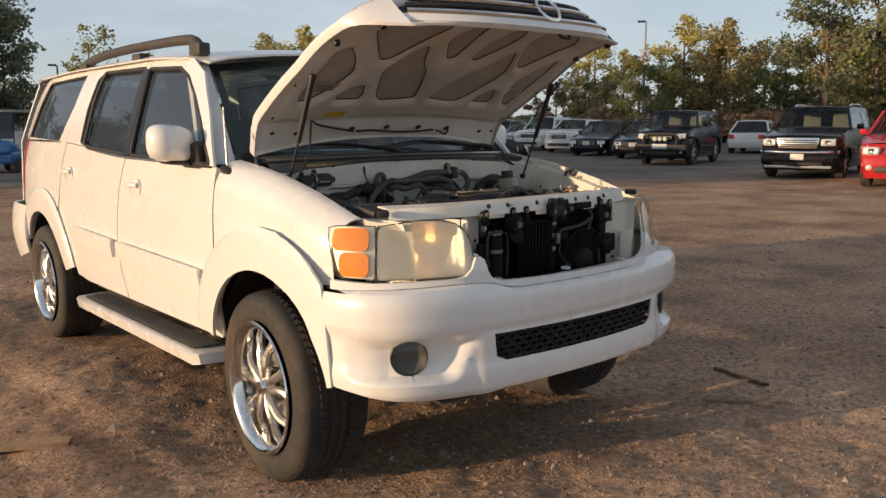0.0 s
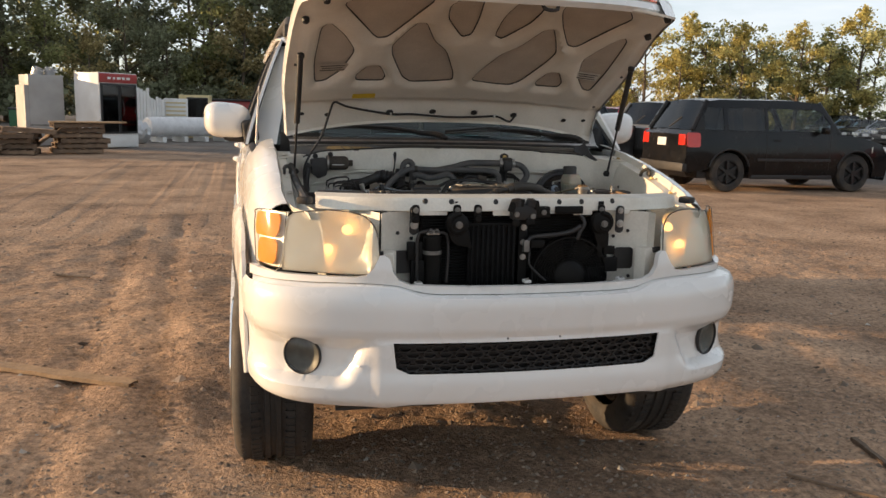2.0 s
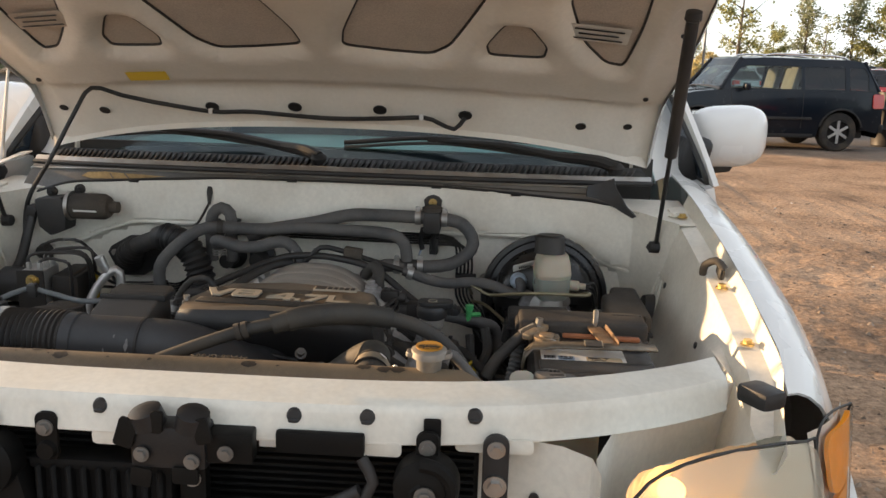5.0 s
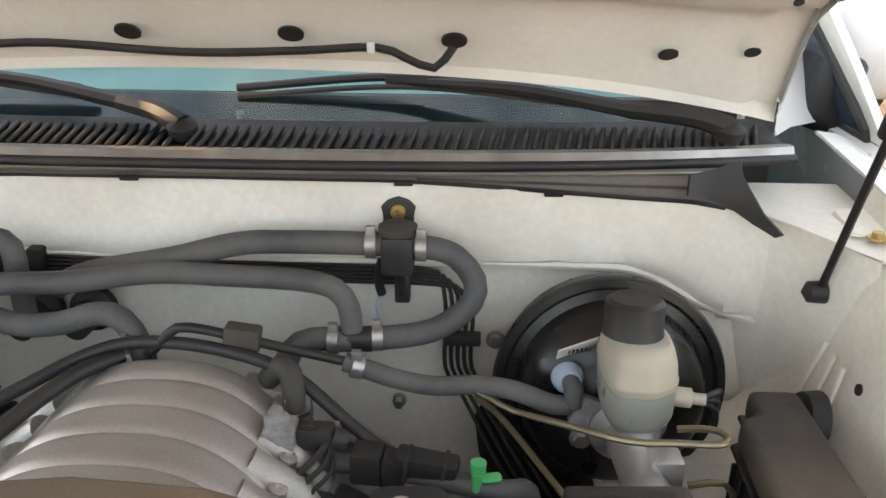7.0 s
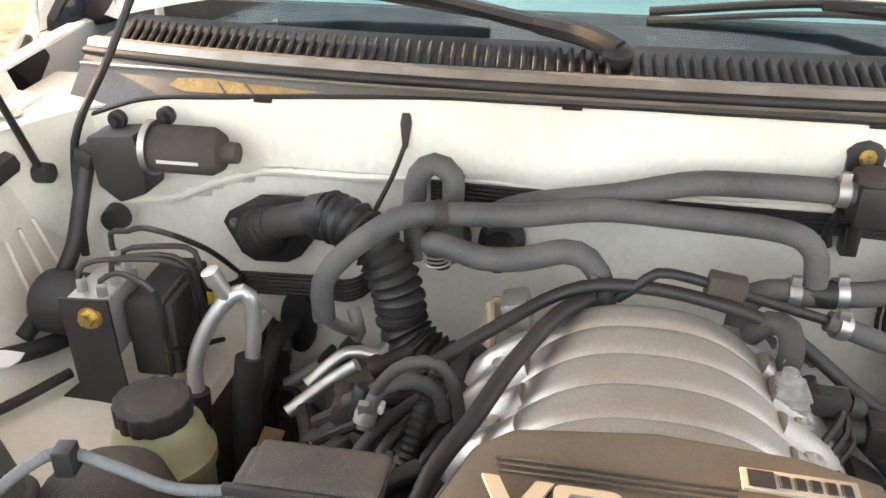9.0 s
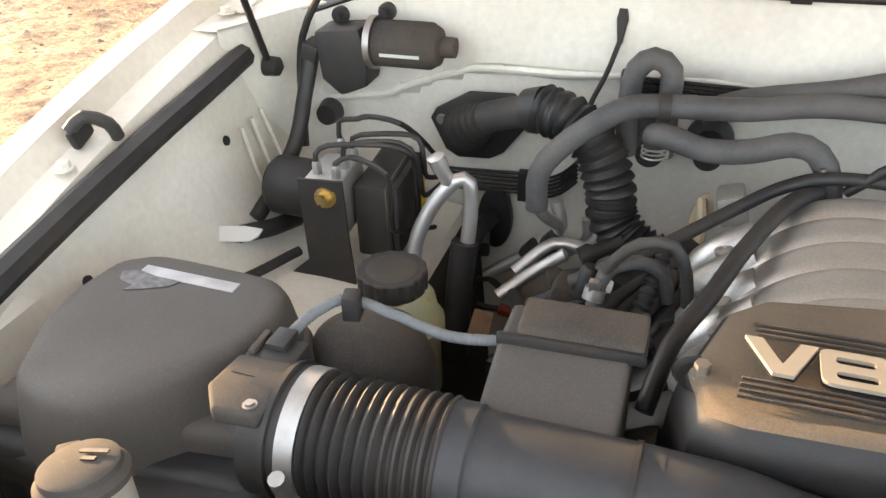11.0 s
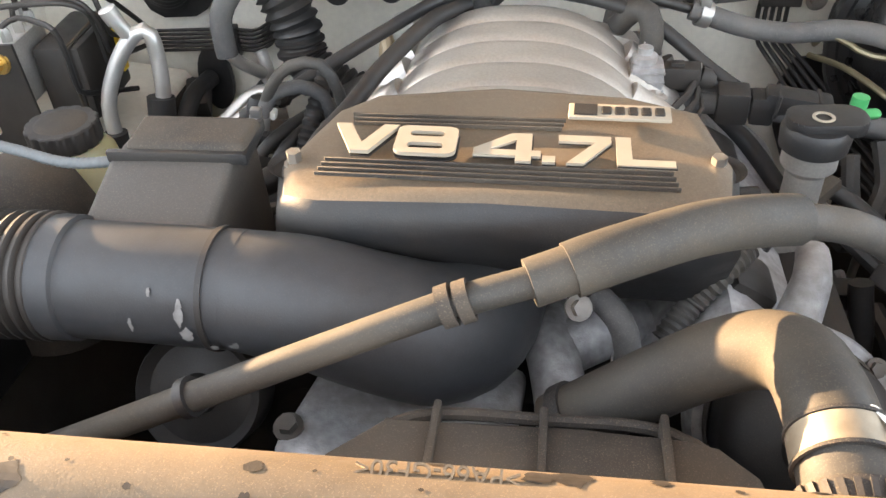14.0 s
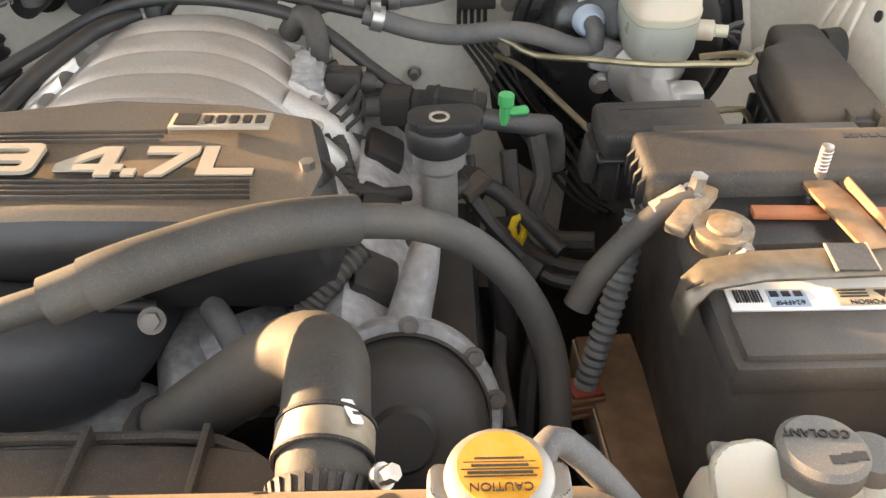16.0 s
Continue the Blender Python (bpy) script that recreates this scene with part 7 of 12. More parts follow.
# coolant and heater hoses across the firewall
h = hose("heater_hose", [(-0.327, 0.908, 0.985), (-0.326, 0.91, 1.03), (-0.30, 0.912, 1.066), (-0.261, 0.915, 1.098), (-0.233, 0.92, 1.112), (-0.19, 0.925, 1.115), (-0.122, 0.945, 1.110), (-0.04, 0.972, 1.111), (0.052, 0.972, 1.109), (0.125, 0.966, 1.108), (0.160, 0.963, 1.100), (0.175, 0.961, 1.080), (0.178, 0.960, 1.052)], 0.0125, label="dusty grey heater hose")
part("hose_strap", lathe([(0.013, -0.006), (0.0155, -0.006), (0.0155, 0.006), (0.013, 0.006)], (-0.20, 0.923, 1.114), (1, 0.1, 0), 18), BLACK, h)
hose("steel_pipe", [(-0.327, 0.908, 0.99), (-0.322, 0.93, 0.965), (-0.312, 0.965, 0.935)], 0.0075, FOIL)
h = hose("heater_hose", [(-0.165, 0.995, 1.080), (-0.121, 1.0, 1.098), (-0.026, 1.0, 1.117), (0.049, 1.0, 1.136), (0.109, 1.003, 1.138), (0.188, 1.005, 1.137), (0.255, 1.003, 1.135), (0.290, 1.0, 1.126), (0.312, 0.995, 1.10), (0.310, 0.99, 1.075), (0.285, 0.985, 1.052), (0.25, 0.975, 1.041), (0.178, 0.960, 1.040), (0.135, 0.955, 1.042), (0.112, 0.945, 1.032), (0.104, 0.93, 1.0)], 0.0135, label="dusty grey heater hose")
for at, ax in (((0.196, 1.005, 1.137), (1, 0, 0)), ((0.252, 1.003, 1.135), (1, 0, 0)), ((0.205, 0.967, 1.041), (1, 0.1, 0)), ((0.158, 0.957, 1.041), (1, 0, 0))):
    spring_clamp(at, ax, 0.0138, h)
part("hose_tee", lathe([(0, -0.022), (0.0145, -0.02), (0.0145, 0.02), (0, 0.022)], (0.180, 0.961, 1.041), (1, 0, 0), 16), BLACK, h)
hose("heater_hose", [(-0.241, 0.985, 1.03), (-0.242, 0.985, 1.098), (-0.237, 0.985, 1.130), (-0.219, 0.985, 1.144), (-0.200, 0.985, 1.132), (-0.199, 0.985, 1.098), (-0.20, 0.99, 1.03)], 0.0125, label="looped grey heater hose")
h = hose("heater_hose", [(-0.205, 0.925, 1.075), (-0.206, 0.905, 1.090), (-0.190, 0.898, 1.092), (-0.155, 0.898, 1.082), (-0.114, 0.90, 1.084), (-0.075, 0.902, 1.095), (-0.05, 0.902, 1.088), (-0.034, 0.90, 1.06), (-0.03, 0.90, 1.02)], 0.0125, label="short grey coolant hose")
part("spring_band", tube([(-0.205 + 0.014 * math.cos(q), 0.925 + 0.014 * math.sin(q), 1.055 + 0.0008 * q) for q in [k * 0.6 for k in range(32)]], 0.0012, 5, 0.004), SILVER_CLAMP, h)
part("heater_stub", lathe([(0, 0), (0.028, 0), (0.028, 0.012), (0.018, 0.02), (0.016, 0.06), (0, 0.06)], (-0.150, 1.056, 1.028), (0, -1, 0), 20), BLACK, suv)
part("heater_stub", lathe([(0, 0), (0.028, 0), (0.028, 0.012), (0.018, 0.02), (0.016, 0.06), (0, 0.06)], (-0.215, 1.056, 1.025), (0, -1, 0), 20), BLACK, suv)
vb = part("valve_bracket", prism([(-0.020, 0.02), (-0.012, 0.028), (0, 0.032), (0.012, 0.028), (0.020, 0.02), (0.018, 0.012), (0.016, -0.06), (-0.016, -0.06), (-0.018, 0.012)], 0.008, (0.224, 1.048, 1.148), (90, 0, 0), 0.002), BLACK, suv, "black heater valve on its bracket")
part("bracket_bolt", bolt((0.224, 1.039, 1.163), (0, -1, 0), 0.006, 0.007), GOLD, vb)
part("valve_body", box((0.036, 0.05, 0.045), (0.226, 1.01, 1.128), (0, 0, 0), 0.006), BLACK, vb)
part("valve_dome", lathe([(0.022, 0), (0.022, 0.008), (0.014, 0.012), (0, 0.013)], (0.226, 1.008, 1.150), (0, 0, 1), 20), DUSTBLK, vb)
for x in (0.206, 0.232):
    hose("valve_tail", [(x, 1.02, 1.11), (x - 0.006, 1.03, 1.085), (x - 0.002, 1.035, 1.062)], 0.0055, BLACK, vb)
for k in range(5):
    z, e = 1.095 - 0.0052 * k, 0.0058 * k
    p = hose("firewall_pipe", [(-0.235, 1.046, z + 0.003), (-0.10, 1.046, z), (0.10, 1.046, z - 0.002), (0.262 + e * 0.8 - 0.012, 1.046, z - 0.004), (0.285 + e * 1.4 - 0.012, 1.046, z - 0.018), (0.292 + e * 1.4 - 0.012, 1.045, 1.03), (0.292 + e * 1.4 - 0.012, 1.043, 0.96), (0.303 + e * 1.7, 1.03, 0.925), (0.345 + e * 2.2, 0.96, 0.88), (0.395 + e * 2, 0.86, 0.85), (0.42 + e * 2, 0.80, 0.86)], 0.0026, DARKMETAL, seg=6, label="thin dark brake pipe")
pcp = part("pipe_clip", box((0.045, 0.016, 0.014), (0.300, 1.040, 1.002), (0, 0, 0), 0.002), BLACK, suv)
part("clip_bolt", bolt((0.341, 1.046, 0.999), (0, -1, 0), 0.008, 0.01), STEEL, pcp)
for x, z in ((-0.205, 1.092), (0.228, 1.068), (-0.25, 1.09)):
    part("pipe_holder", box((0.018, 0.02, 0.036), (x, 1.044, z), (0, 0, 0), 0.003), BLACK, suv)
part("weld_stud", bolt((0.222, 1.056, 0.905), (0, -1, 0), 0.006, 0.016), STEEL, suv)
hose("ground_wire", [(0.205, 1.02, 1.02), (0.198, 1.03, 1.05), (0.205, 1.04, 1.065)], 0.0025, BLUE_ISH, seg=6)

# throttle cable
part("cable_end", lathe([(0, 0), (0.005, 0), (0.007, 0.012), (0.003, 0.04), (0, 0.04)], (-0.263, 1.048, 1.178), (-0.02, -0.2, -1), 10), BLACK, suv)
hose("accelerator_cable", [(-0.264, 1.04, 1.142), (-0.272, 1.01, 1.115), (-0.285, 0.975, 1.085), (-0.288, 0.955, 1.06)], 0.003, BLACK, seg=6)

# vacuum line to the brake booster, and cables over the plenum
h = hose("vacuum_pipe", [(-0.020, 0.885, 1.058), (-0.003, 0.88, 1.076), (0.014, 0.88, 1.092), (0.043, 0.88, 1.090), (0.081, 0.885, 1.078), (0.119, 0.89, 1.066), (0.188, 0.90, 1.044)], 0.0052, DARKMETAL, label="dark metal vacuum pipe and hose")
part("vacuum_hose", tube([(0.178, 0.899, 1.047), (0.229, 0.893, 1.032), (0.272, 0.886, 1.028), (0.314, 0.880, 1.034), (0.353, 0.874, 1.032), (0.392, 0.872, 1.018), (0.412, 0.874, 1.020), (0.413, 0.884, 1.036)], 0.0105, 12), HOSE, h)
spring_clamp((0.191, 0.899, 1.042), (1, 0.1, -0.3), 0.0108, h)
part("pipe_bracket", box((0.036, 0.02, 0.026), (0.078, 0.884, 1.080), (0, 8, 0), 0.003), DUSTBLK, h)
hose("cable_cover", [(-0.215, 0.77, 1.012), (-0.17, 0.80, 1.032), (-0.12, 0.84, 1.050), (-0.080, 0.868, 1.064), (-0.040, 0.882, 1.072), (0.02, 0.880, 1.074), (0.085, 0.868, 1.068), (0.128, 0.858, 1.056), (0.162, 0.845, 1.036), (0.196, 0.828, 1.014), (0.24, 0.812, 0.992), (0.31, 0.80, 0.975), (0.36, 0.80, 0.96)], 0.0068, BLACK, label="black cable over the plenum")
part("cable_post", lathe([(0, 0), (0.003, 0), (0.003, 0.022), (0, 0.024)], (-0.044, 0.886, 1.058), (0, 0, 1), 8), STEEL, suv)
hose("purge_hose", [(-0.046, 0.880, 1.058), (-0.075, 0.84, 1.060), (-0.11, 0.77, 1.048), (-0.135, 0.71, 1.032), (-0.160, 0.66, 1.015), (-0.175, 0.61, 0.98)], 0.0082, BLACK, label="black purge hose")
hp = hose("heater_pipe", [(-0.318, 0.985, 0.955), (-0.310, 0.980, 0.925), (-0.324, 0.980, 0.905), (-0.351, 0.980, 0.877), (-0.406, 0.975, 0.838)], 0.0085, FOIL, label="dull aluminium heater pipes low on the firewall")
part("heater_pipe_branch", tube([(-0.278, 0.980, 0.940), (-0.276, 0.980, 0.912), (-0.290, 0.980, 0.897), (-0.324, 0.978, 0.870), (-0.362, 0.976, 0.838), (-0.362, 0.976, 0.800)], 0.0075, 12), FOIL, hp)
part("pipe_saddle", box((0.040, 0.018, 0.026), (-0.338, 0.972, 0.882), (0, 40, 0), 0.004), BLACK, hp)
part("pipe_saddle", box((0.026, 0.018, 0.022), (-0.318, 0.970, 0.905), (0, 40, 0), 0.004), BLACK, hp)
hose("wire_loop", [(-0.360, 0.968, 0.805), (-0.400, 0.968, 0.838), (-0.420, 0.968, 0.825), (-0.418, 0.968, 0.795), (-0.374, 0.966, 0.792)], 0.0045, BLACK, seg=8)
part("red_fitting", box((0.026, 0.016, 0.010), (-0.372, 0.962, 0.794), (0, 12, 0), 0.003), mat("red_faded_plastic", (0.30, 0.06, 0.035), 0.5, var=0.2, scale=40), suv, "faded red plastic fitting")
vl = hose("vent_loop", [(-0.238, 0.752, 0.985), (-0.232, 0.752, 1.005), (-0.220, 0.752, 1.030), (-0.199, 0.752, 1.050), (-0.170, 0.752, 1.052), (-0.156, 0.752, 1.024), (-0.152, 0.752, 0.990)], 0.0058, RUBBER, label="thin vent hose looping over with white clips", seg=10)
for x, z in ((-0.239, 0.994), (-0.226, 1.000)):
    part("white_clip", box((0.011, 0.011, 0.009), (x, 0.751, z), (0, 12, 0), 0.002), BAT_LABEL, vl)
part("vent_stub", lathe([(0, 0), (0.010, 0), (0.010, 0.030), (0.007, 0.034), (0, 0.034)], (-0.250, 0.765, 0.975), (0.2, 0.1, 1), 14), BLACK, suv)
part("vent_stub", lathe([(0, 0), (0.008, 0), (0.008, 0.042), (0, 0.043)], (-0.262, 0.770, 0.985), (0.9, 0.0, 0.55), 14), RUBBER, suv)
hose("plug_loom", [(-0.176, 0.790, 1.030), (-0.184, 0.772, 1.005), (-0.192, 0.752, 0.980), (-0.200, 0.735, 0.95)], 0.0095, BLACK, ripple=0.0018, pitch=0.007)
hose("tan_tube", [(-0.150, 0.95, 1.0), (-0.146, 0.93, 0.97), (-0.150, 0.90, 0.92)], 0.006, BEAD, seg=8)
part("hook_plate", prism(arc(0, 0, 0.012, 0, 360, 16, 0.03)[:-1], 0.003, (-0.148, 0.955, 0.975), (80, 10, 0)), BEAD, suv)
h = hose("vent_hose", [(-0.236, 0.735, 0.985), (-0.232, 0.748, 1.004), (-0.222, 0.757, 1.018), (-0.198, 0.765, 1.022), (-0.178, 0.77, 1.010), (-0.170, 0.77, 0.98)], 0.0072, HOSE, label="short grey vent hose")
spring_clamp((-0.236, 0.742, 0.995), (0.2, 0.4, 1), 0.0078, h)
for k in range(4):
    hose("injector_wiring", [(-0.26 + 0.02 * k, 0.72, 0.93), (-0.235 + 0.02 * k, 0.75, 0.965), (-0.20 + 0.015 * k, 0.80, 0.975), (-0.17, 0.86, 0.96)], 0.0065, BLACK if k % 2 else RUBBER)
part("engine_bracket", box((0.05, 0.03, 0.03), (-0.262, 0.80, 0.950), (10, 20, 0), 0.008), DUSTBLK, suv)
for k, (x, y, z) in enumerate(((-0.30, 0.85, 0.93), (-0.27, 0.88, 0.945), (-0.315, 0.80, 0.90), (-0.25, 0.70, 0.95), (-0.22, 0.68, 0.965))):
    part("fuel_fitting", lathe([(0, 0), (0.012, 0), (0.013, 0.012), (0.009, 0.018), (0.009, 0.05), (0, 0.05)], (x, y, z), (0.8, 0.4, 0.3 * (k % 3)), 14), (DUSTBLK, BLACK, RUBBER)[k % 3], suv)
hose("fuel_pipe", [(-0.35, 0.90, 0.90), (-0.31, 0.93, 0.928), (-0.27, 0.935, 0.925), (-0.255, 0.93, 0.955), (-0.262, 0.93, 0.985)], 0.008, FOIL, label="dull aluminium fuel pipe")
hose("fuel_pipe", [(-0.36, 0.86, 0.89), (-0.32, 0.89, 0.915), (-0.29, 0.90, 0.935)], 0.008, FOIL)
part("connector", box((0.035, 0.02, 0.02), (-0.292, 0.785, 0.905), (0, 20, 30), 0.004), ORANGE, suv, "reddish wiring connector")
part("connector", box((0.03, 0.02, 0.02), (-0.33, 0.76, 0.87), (0, 0, 0), 0.004), BLACK, suv)

# ---- the bay's driver side and its front ----
# brake booster, master cylinder, reservoir
bo = part("brake_booster", lathe([(0.0, 0.108), (0.036, 0.108), (0.040, 0.104), (0.060, 0.102), (0.085, 0.092), (0.098, 0.076), (0.103, 0.056), (0.106, 0.046), (0.116, 0.043), (0.120, 0.046), (0.1285, 0.045), (0.131, 0.038), (0.1285, 0.030), (0.122, 0.026), (0.121, 0.0), (0.0, 0.0)], (0.465, 1.0, 0.985), (0, -1, 0.08), 64), mat("glossy_black_enamel", (0.010, 0.010, 0.011), 0.28, 0.1, var=0.15, scale=10, dirt=0.25, dirt_col=(0.05, 0.042, 0.034), dirt_scale=7), suv, "black round brake booster")
part("booster_sticker", box((0.046, 0.0015, 0.018), (0.418, 0.904, 1.066), (32, -12, 18), 0.0004, 1), BAT_LABEL, bo)
for k in range(7):
    part("bar_code", box((0.0022, 0.001, 0.007), (0.405 + 0.0042 * k, 0.9015, 1.0615 + 0.0008 * k), (32, -12, 18)), BLACK, bo)
cv = part("check_valve", lathe([(0, 0.014), (0.012, 0.014), (0.016, 0.006), (0.017, 0.0), (0, 0)], (0.408, 0.893, 1.038), (0, -1, 0.1), 20), BLUE_ISH, bo)
part("valve_elbow", tube([(0.409, 0.884, 1.040), (0.412, 0.872, 1.036), (0.412, 0.870, 1.018)], 0.0095, 12), HOSE, cv)
mc = part("master_cylinder", lathe([(0, 0), (0.036, 0), (0.038, 0.014), (0.022, 0.022), (0.020, 0.10), (0.023, 0.104), (0.023, 0.13), (0.015, 0.136), (0, 0.137)], (0.468, 0.888, 0.988), (0.03, -1, -0.06), 24), FOIL, suv, "dull aluminium brake master cylinder")
part("cylinder_flange", box((0.10, 0.012, 0.036), (0.462, 0.886, 0.990), (0, 20, 0), 0.005), CAST, mc)
for x, z in ((0.424, 0.975), (0.50, 1.004)):
    part("flange_nut", bolt((x, 0.879, z), (0, -1, 0), 0.008, 0.01), STEEL, mc)
part("cylinder_block", box((0.04, 0.032, 0.034), (0.492, 0.815, 0.985), (0, 0, 0), 0.007), FOIL, mc)
part("end_plug", lathe([(0, 0.006), (0.018, 0.006), (0.020, 0.0), (0, 0)], (0.478, 0.776, 0.980), (0, -1, 0.25), 24), FOIL, mc)
part("reservoir_neck", lathe([(0, 0), (0.022, 0), (0.020, 0.035), (0, 0.035)], (0.472, 0.845, 1.004), (0, 0, 1), 20), FOIL, mc)
RS_O = [(-0.035, 0.052), (0.012, 0.056), (0.036, 0.028), (0.034, -0.03), (0.008, -0.048), (-0.028, -0.044), (-0.037, -0.01)]
rs_s = softened(RS_O, 0.3, 3)


def rs_ring(k, z):
    return [(0.472 + x * k, 0.862 + y * k, z) for x, y in rs_s]


FLUID = mat("brake_fluid_plastic", (0.26, 0.27, 0.235), 0.35, var=0.06, scale=12, sub=0.2)
rs = part("brake_reservoir", lofted([rs_ring(0.62, 1.012), rs_ring(0.86, 1.020), rs_ring(0.97, 1.032), rs_ring(0.985, 1.060)]), FLUID, suv, "milky brake fluid reservoir with black cap", smooth=45)
part("reservoir_top", lofted([rs_ring(0.985, 1.0605), rs_ring(1.0, 1.0655), rs_ring(1.015, 1.067), rs_ring(1.015, 1.070), rs_ring(0.98, 1.073), rs_ring(0.93, 1.088), rs_ring(0.84, 1.098), rs_ring(0.70, 1.104)]), MILK, rs, "cream upper half", smooth=45)
part("filler_cap", lathe([(0.0, 0.036), (0.024, 0.036), (0.0285, 0.032), (0.0290, 0.004), (0.0305, 0.0), (0.0, 0.0)], (0.465, 0.872, 1.102), (0, 0.08, 1), 32), BLACK, rs)
part("level_stub", lathe([(0, 0), (0.010, 0), (0.010, 0.02), (0.006, 0.022), (0.006, 0.034), (0, 0.034)], (0.502, 0.85, 1.045), (1, -0.2, 0), 12), MILK, rs)
for k in range(3):
    hose("sensor_lead", [(0.53, 0.845, 1.044), (0.548, 0.85, 1.05 - 0.01 * k), (0.56, 0.88, 1.03 - 0.02 * k), (0.57, 0.93, 0.98)], 0.0035, BLACK, seg=6)
BRONZE = mat("bronze_brake_pipe", (0.22, 0.19, 0.12), 0.4, 0.7, var=0.15, scale=30)
hose("brake_pipe", [(0.316, 0.935, 0.995), (0.309, 0.88, 1.030), (0.328, 0.872, 1.024), (0.352, 0.865, 1.014), (0.400, 0.812, 1.033), (0.446, 0.766, 1.049), (0.490, 0.763, 1.050), (0.524, 0.762, 1.050), (0.534, 0.768, 1.051), (0.533, 0.785, 1.048), (0.520, 0.800, 1.041), (0.500, 0.806, 1.036)], 0.0034, BRONZE, label="thin bronze brake pipe", seg=8)
hose("brake_pipe", [(0.318, 0.95, 0.975), (0.345, 0.89, 0.985), (0.39, 0.80, 0.975), (0.42, 0.745, 0.965), (0.45, 0.72, 0.95)], 0.0034, BRONZE, seg=8)
hose("brake_pipe", [(0.512, 0.79, 0.985), (0.545, 0.788, 0.99), (0.556, 0.785, 0.965), (0.535, 0.77, 0.945)], 0.0034, BRONZE, seg=8)

# oil filler
of = part("oil_filler", lathe([(0.019, 0.0), (0.016, 0.03), (0.0155, 0.145), (0.022, 0.152), (0.022, 0.168), (0, 0.168)], (0.252, 0.676, 0.858), (0, -0.02, 1), 24), ALU, suv, "aluminium oil filler neck with black cap")
oc = part("oil_cap", lathe([(0.021, 0.0), (0.0265, 0.004), (0.0275, 0.018), (0.024, 0.024), (0, 0.025)], (0.252, 0.673, 1.023), (0, -0.02, 1), 28), BLACK, of)
part("cap_grip", prism(rounded(0.062, 0.036, 0.015), 0.012, (0.258, 0.674, 1.042), (0, 0, 4), 0.003), BLACK, oc)
part("cap_emblem", lathe([(0.0085, 0.0), (0.0085, 0.001), (0.006, 0.001), (0.006, 0.0)], (0.253, 0.668, 1.0545), (0, 0, 1), 20), LETTER, oc)

# fuel rail end, hoses and plugs beside the cover
hose("fuel_hose", [(0.135, 0.80, 0.985), (0.165, 0.803, 0.992), (0.20, 0.80, 0.994), (0.245, 0.79, 0.994), (0.30, 0.778, 0.99), (0.34, 0.775, 0.985), (0.365, 0.80, 0.965), (0.37, 0.80, 0.92)], 0.0105, HOSE, label="dark fuel hose with plastic couplings")
part("hose_coupling", box((0.030, 0.030, 0.032), (0.212, 0.798, 0.996), (0, 0, -6), 0.004), BLACK, suv)
part("hose_coupling", box((0.022, 0.026, 0.028), (0.238, 0.792, 0.996), (0, 0, -6), 0.004), BLACK, suv)
gc = part("green_plug", lathe([(0, 0), (0.0055, 0), (0.0055, 0.018), (0.0075, 0.020), (0.0075, 0.030), (0, 0.031)], (0.314, 0.770, 0.990), (0.05, 0, 1), 16), GREEN, suv, "bright green plastic plug")
part("plug_tab", prism(rounded(0.020, 0.010, 0.004), 0.004, (0.327, 0.772, 1.0), (20, 0, 10), 0.001), GREEN, gc)
pv = part("purge_valve", box((0.030, 0.030, 0.030), (0.130, 0.802, 1.021), (0, 0, 0), 0.004), CAST, suv, "grey purge valve with black plug")
part("valve_cap", lathe([(0, 0), (0.012, 0), (0.012, 0.006), (0.007, 0.008), (0.007, 0.014), (0, 0.014)], (0.127, 0.802, 1.036), (0, 0, 1), 14), CAST, pv)
for k in range(3):
    part("valve_rib", box((0.0315, 0.0315, 0.002), (0.130, 0.802, 1.012 + 0.009 * k)), CAST, pv)
vp = part("valve_plug", box((0.034, 0.020, 0.022), (0.163, 0.804, 1.021), (0, 0, -4), 0.003), BLACK, suv)
part("plug_lock", box((0.012, 0.008, 0.004), (0.158, 0.802, 1.034), (0, 0, -4), 0.001), BLACK, vp)
part("plug_boot", lathe([(0.010, 0), (0.010, 0.008), (0.006, 0.014), (0, 0.014)], (0.180, 0.803, 1.020), (1, -0.1, -0.3), 12), BLACK, vp)
h = hose("breather_elbow", [(0.104, 0.872, 1.040), (0.118, 0.862, 1.060), (0.131, 0.850, 1.062), (0.136, 0.842, 1.042), (0.132, 0.840, 1.012), (0.124, 0.838, 0.985)], 0.0115, RUBBER, label="dark rubber breather elbow")
spring_clamp((0.133, 0.841, 1.020), (0.05, 0, 1), 0.012, h)
hose("engine_hose", [(0.148, 0.822, 1.030), (0.160, 0.818, 1.008), (0.185, 0.812, 1.000), (0.222, 0.806, 0.998), (0.262, 0.795, 0.985)], 0.0075, BLACK)
h = hose("engine_hose", [(0.140, 0.815, 1.000), (0.170, 0.822, 1.008), (0.205, 0.826, 1.000), (0.236, 0.822, 0.985)], 0.0085, HOSE)
spring_clamp((0.178, 0.823, 1.007), (1, 0, 0), 0.009, h)
for x, y, z, r in ((0.150, 0.772, 1.010, 0.0035), (0.157, 0.768, 1.004, 0.0030), (0.163, 0.764, 0.998, 0.0025)):
    hose("thin_lead", [(0.178, 0.803, z + 0.012), (x + 0.018, y + 0.01, z + 0.004), (x, y - 0.02, z - 0.006), (x + 0.01, y - 0.07, z - 0.03)], r, BLACK, seg=6)
cs = part("cable_sleeve", box((0.060, 0.026, 0.022), (0.268, 0.788, 1.002), (0, 6, -8), 0.005), BLACK, suv)
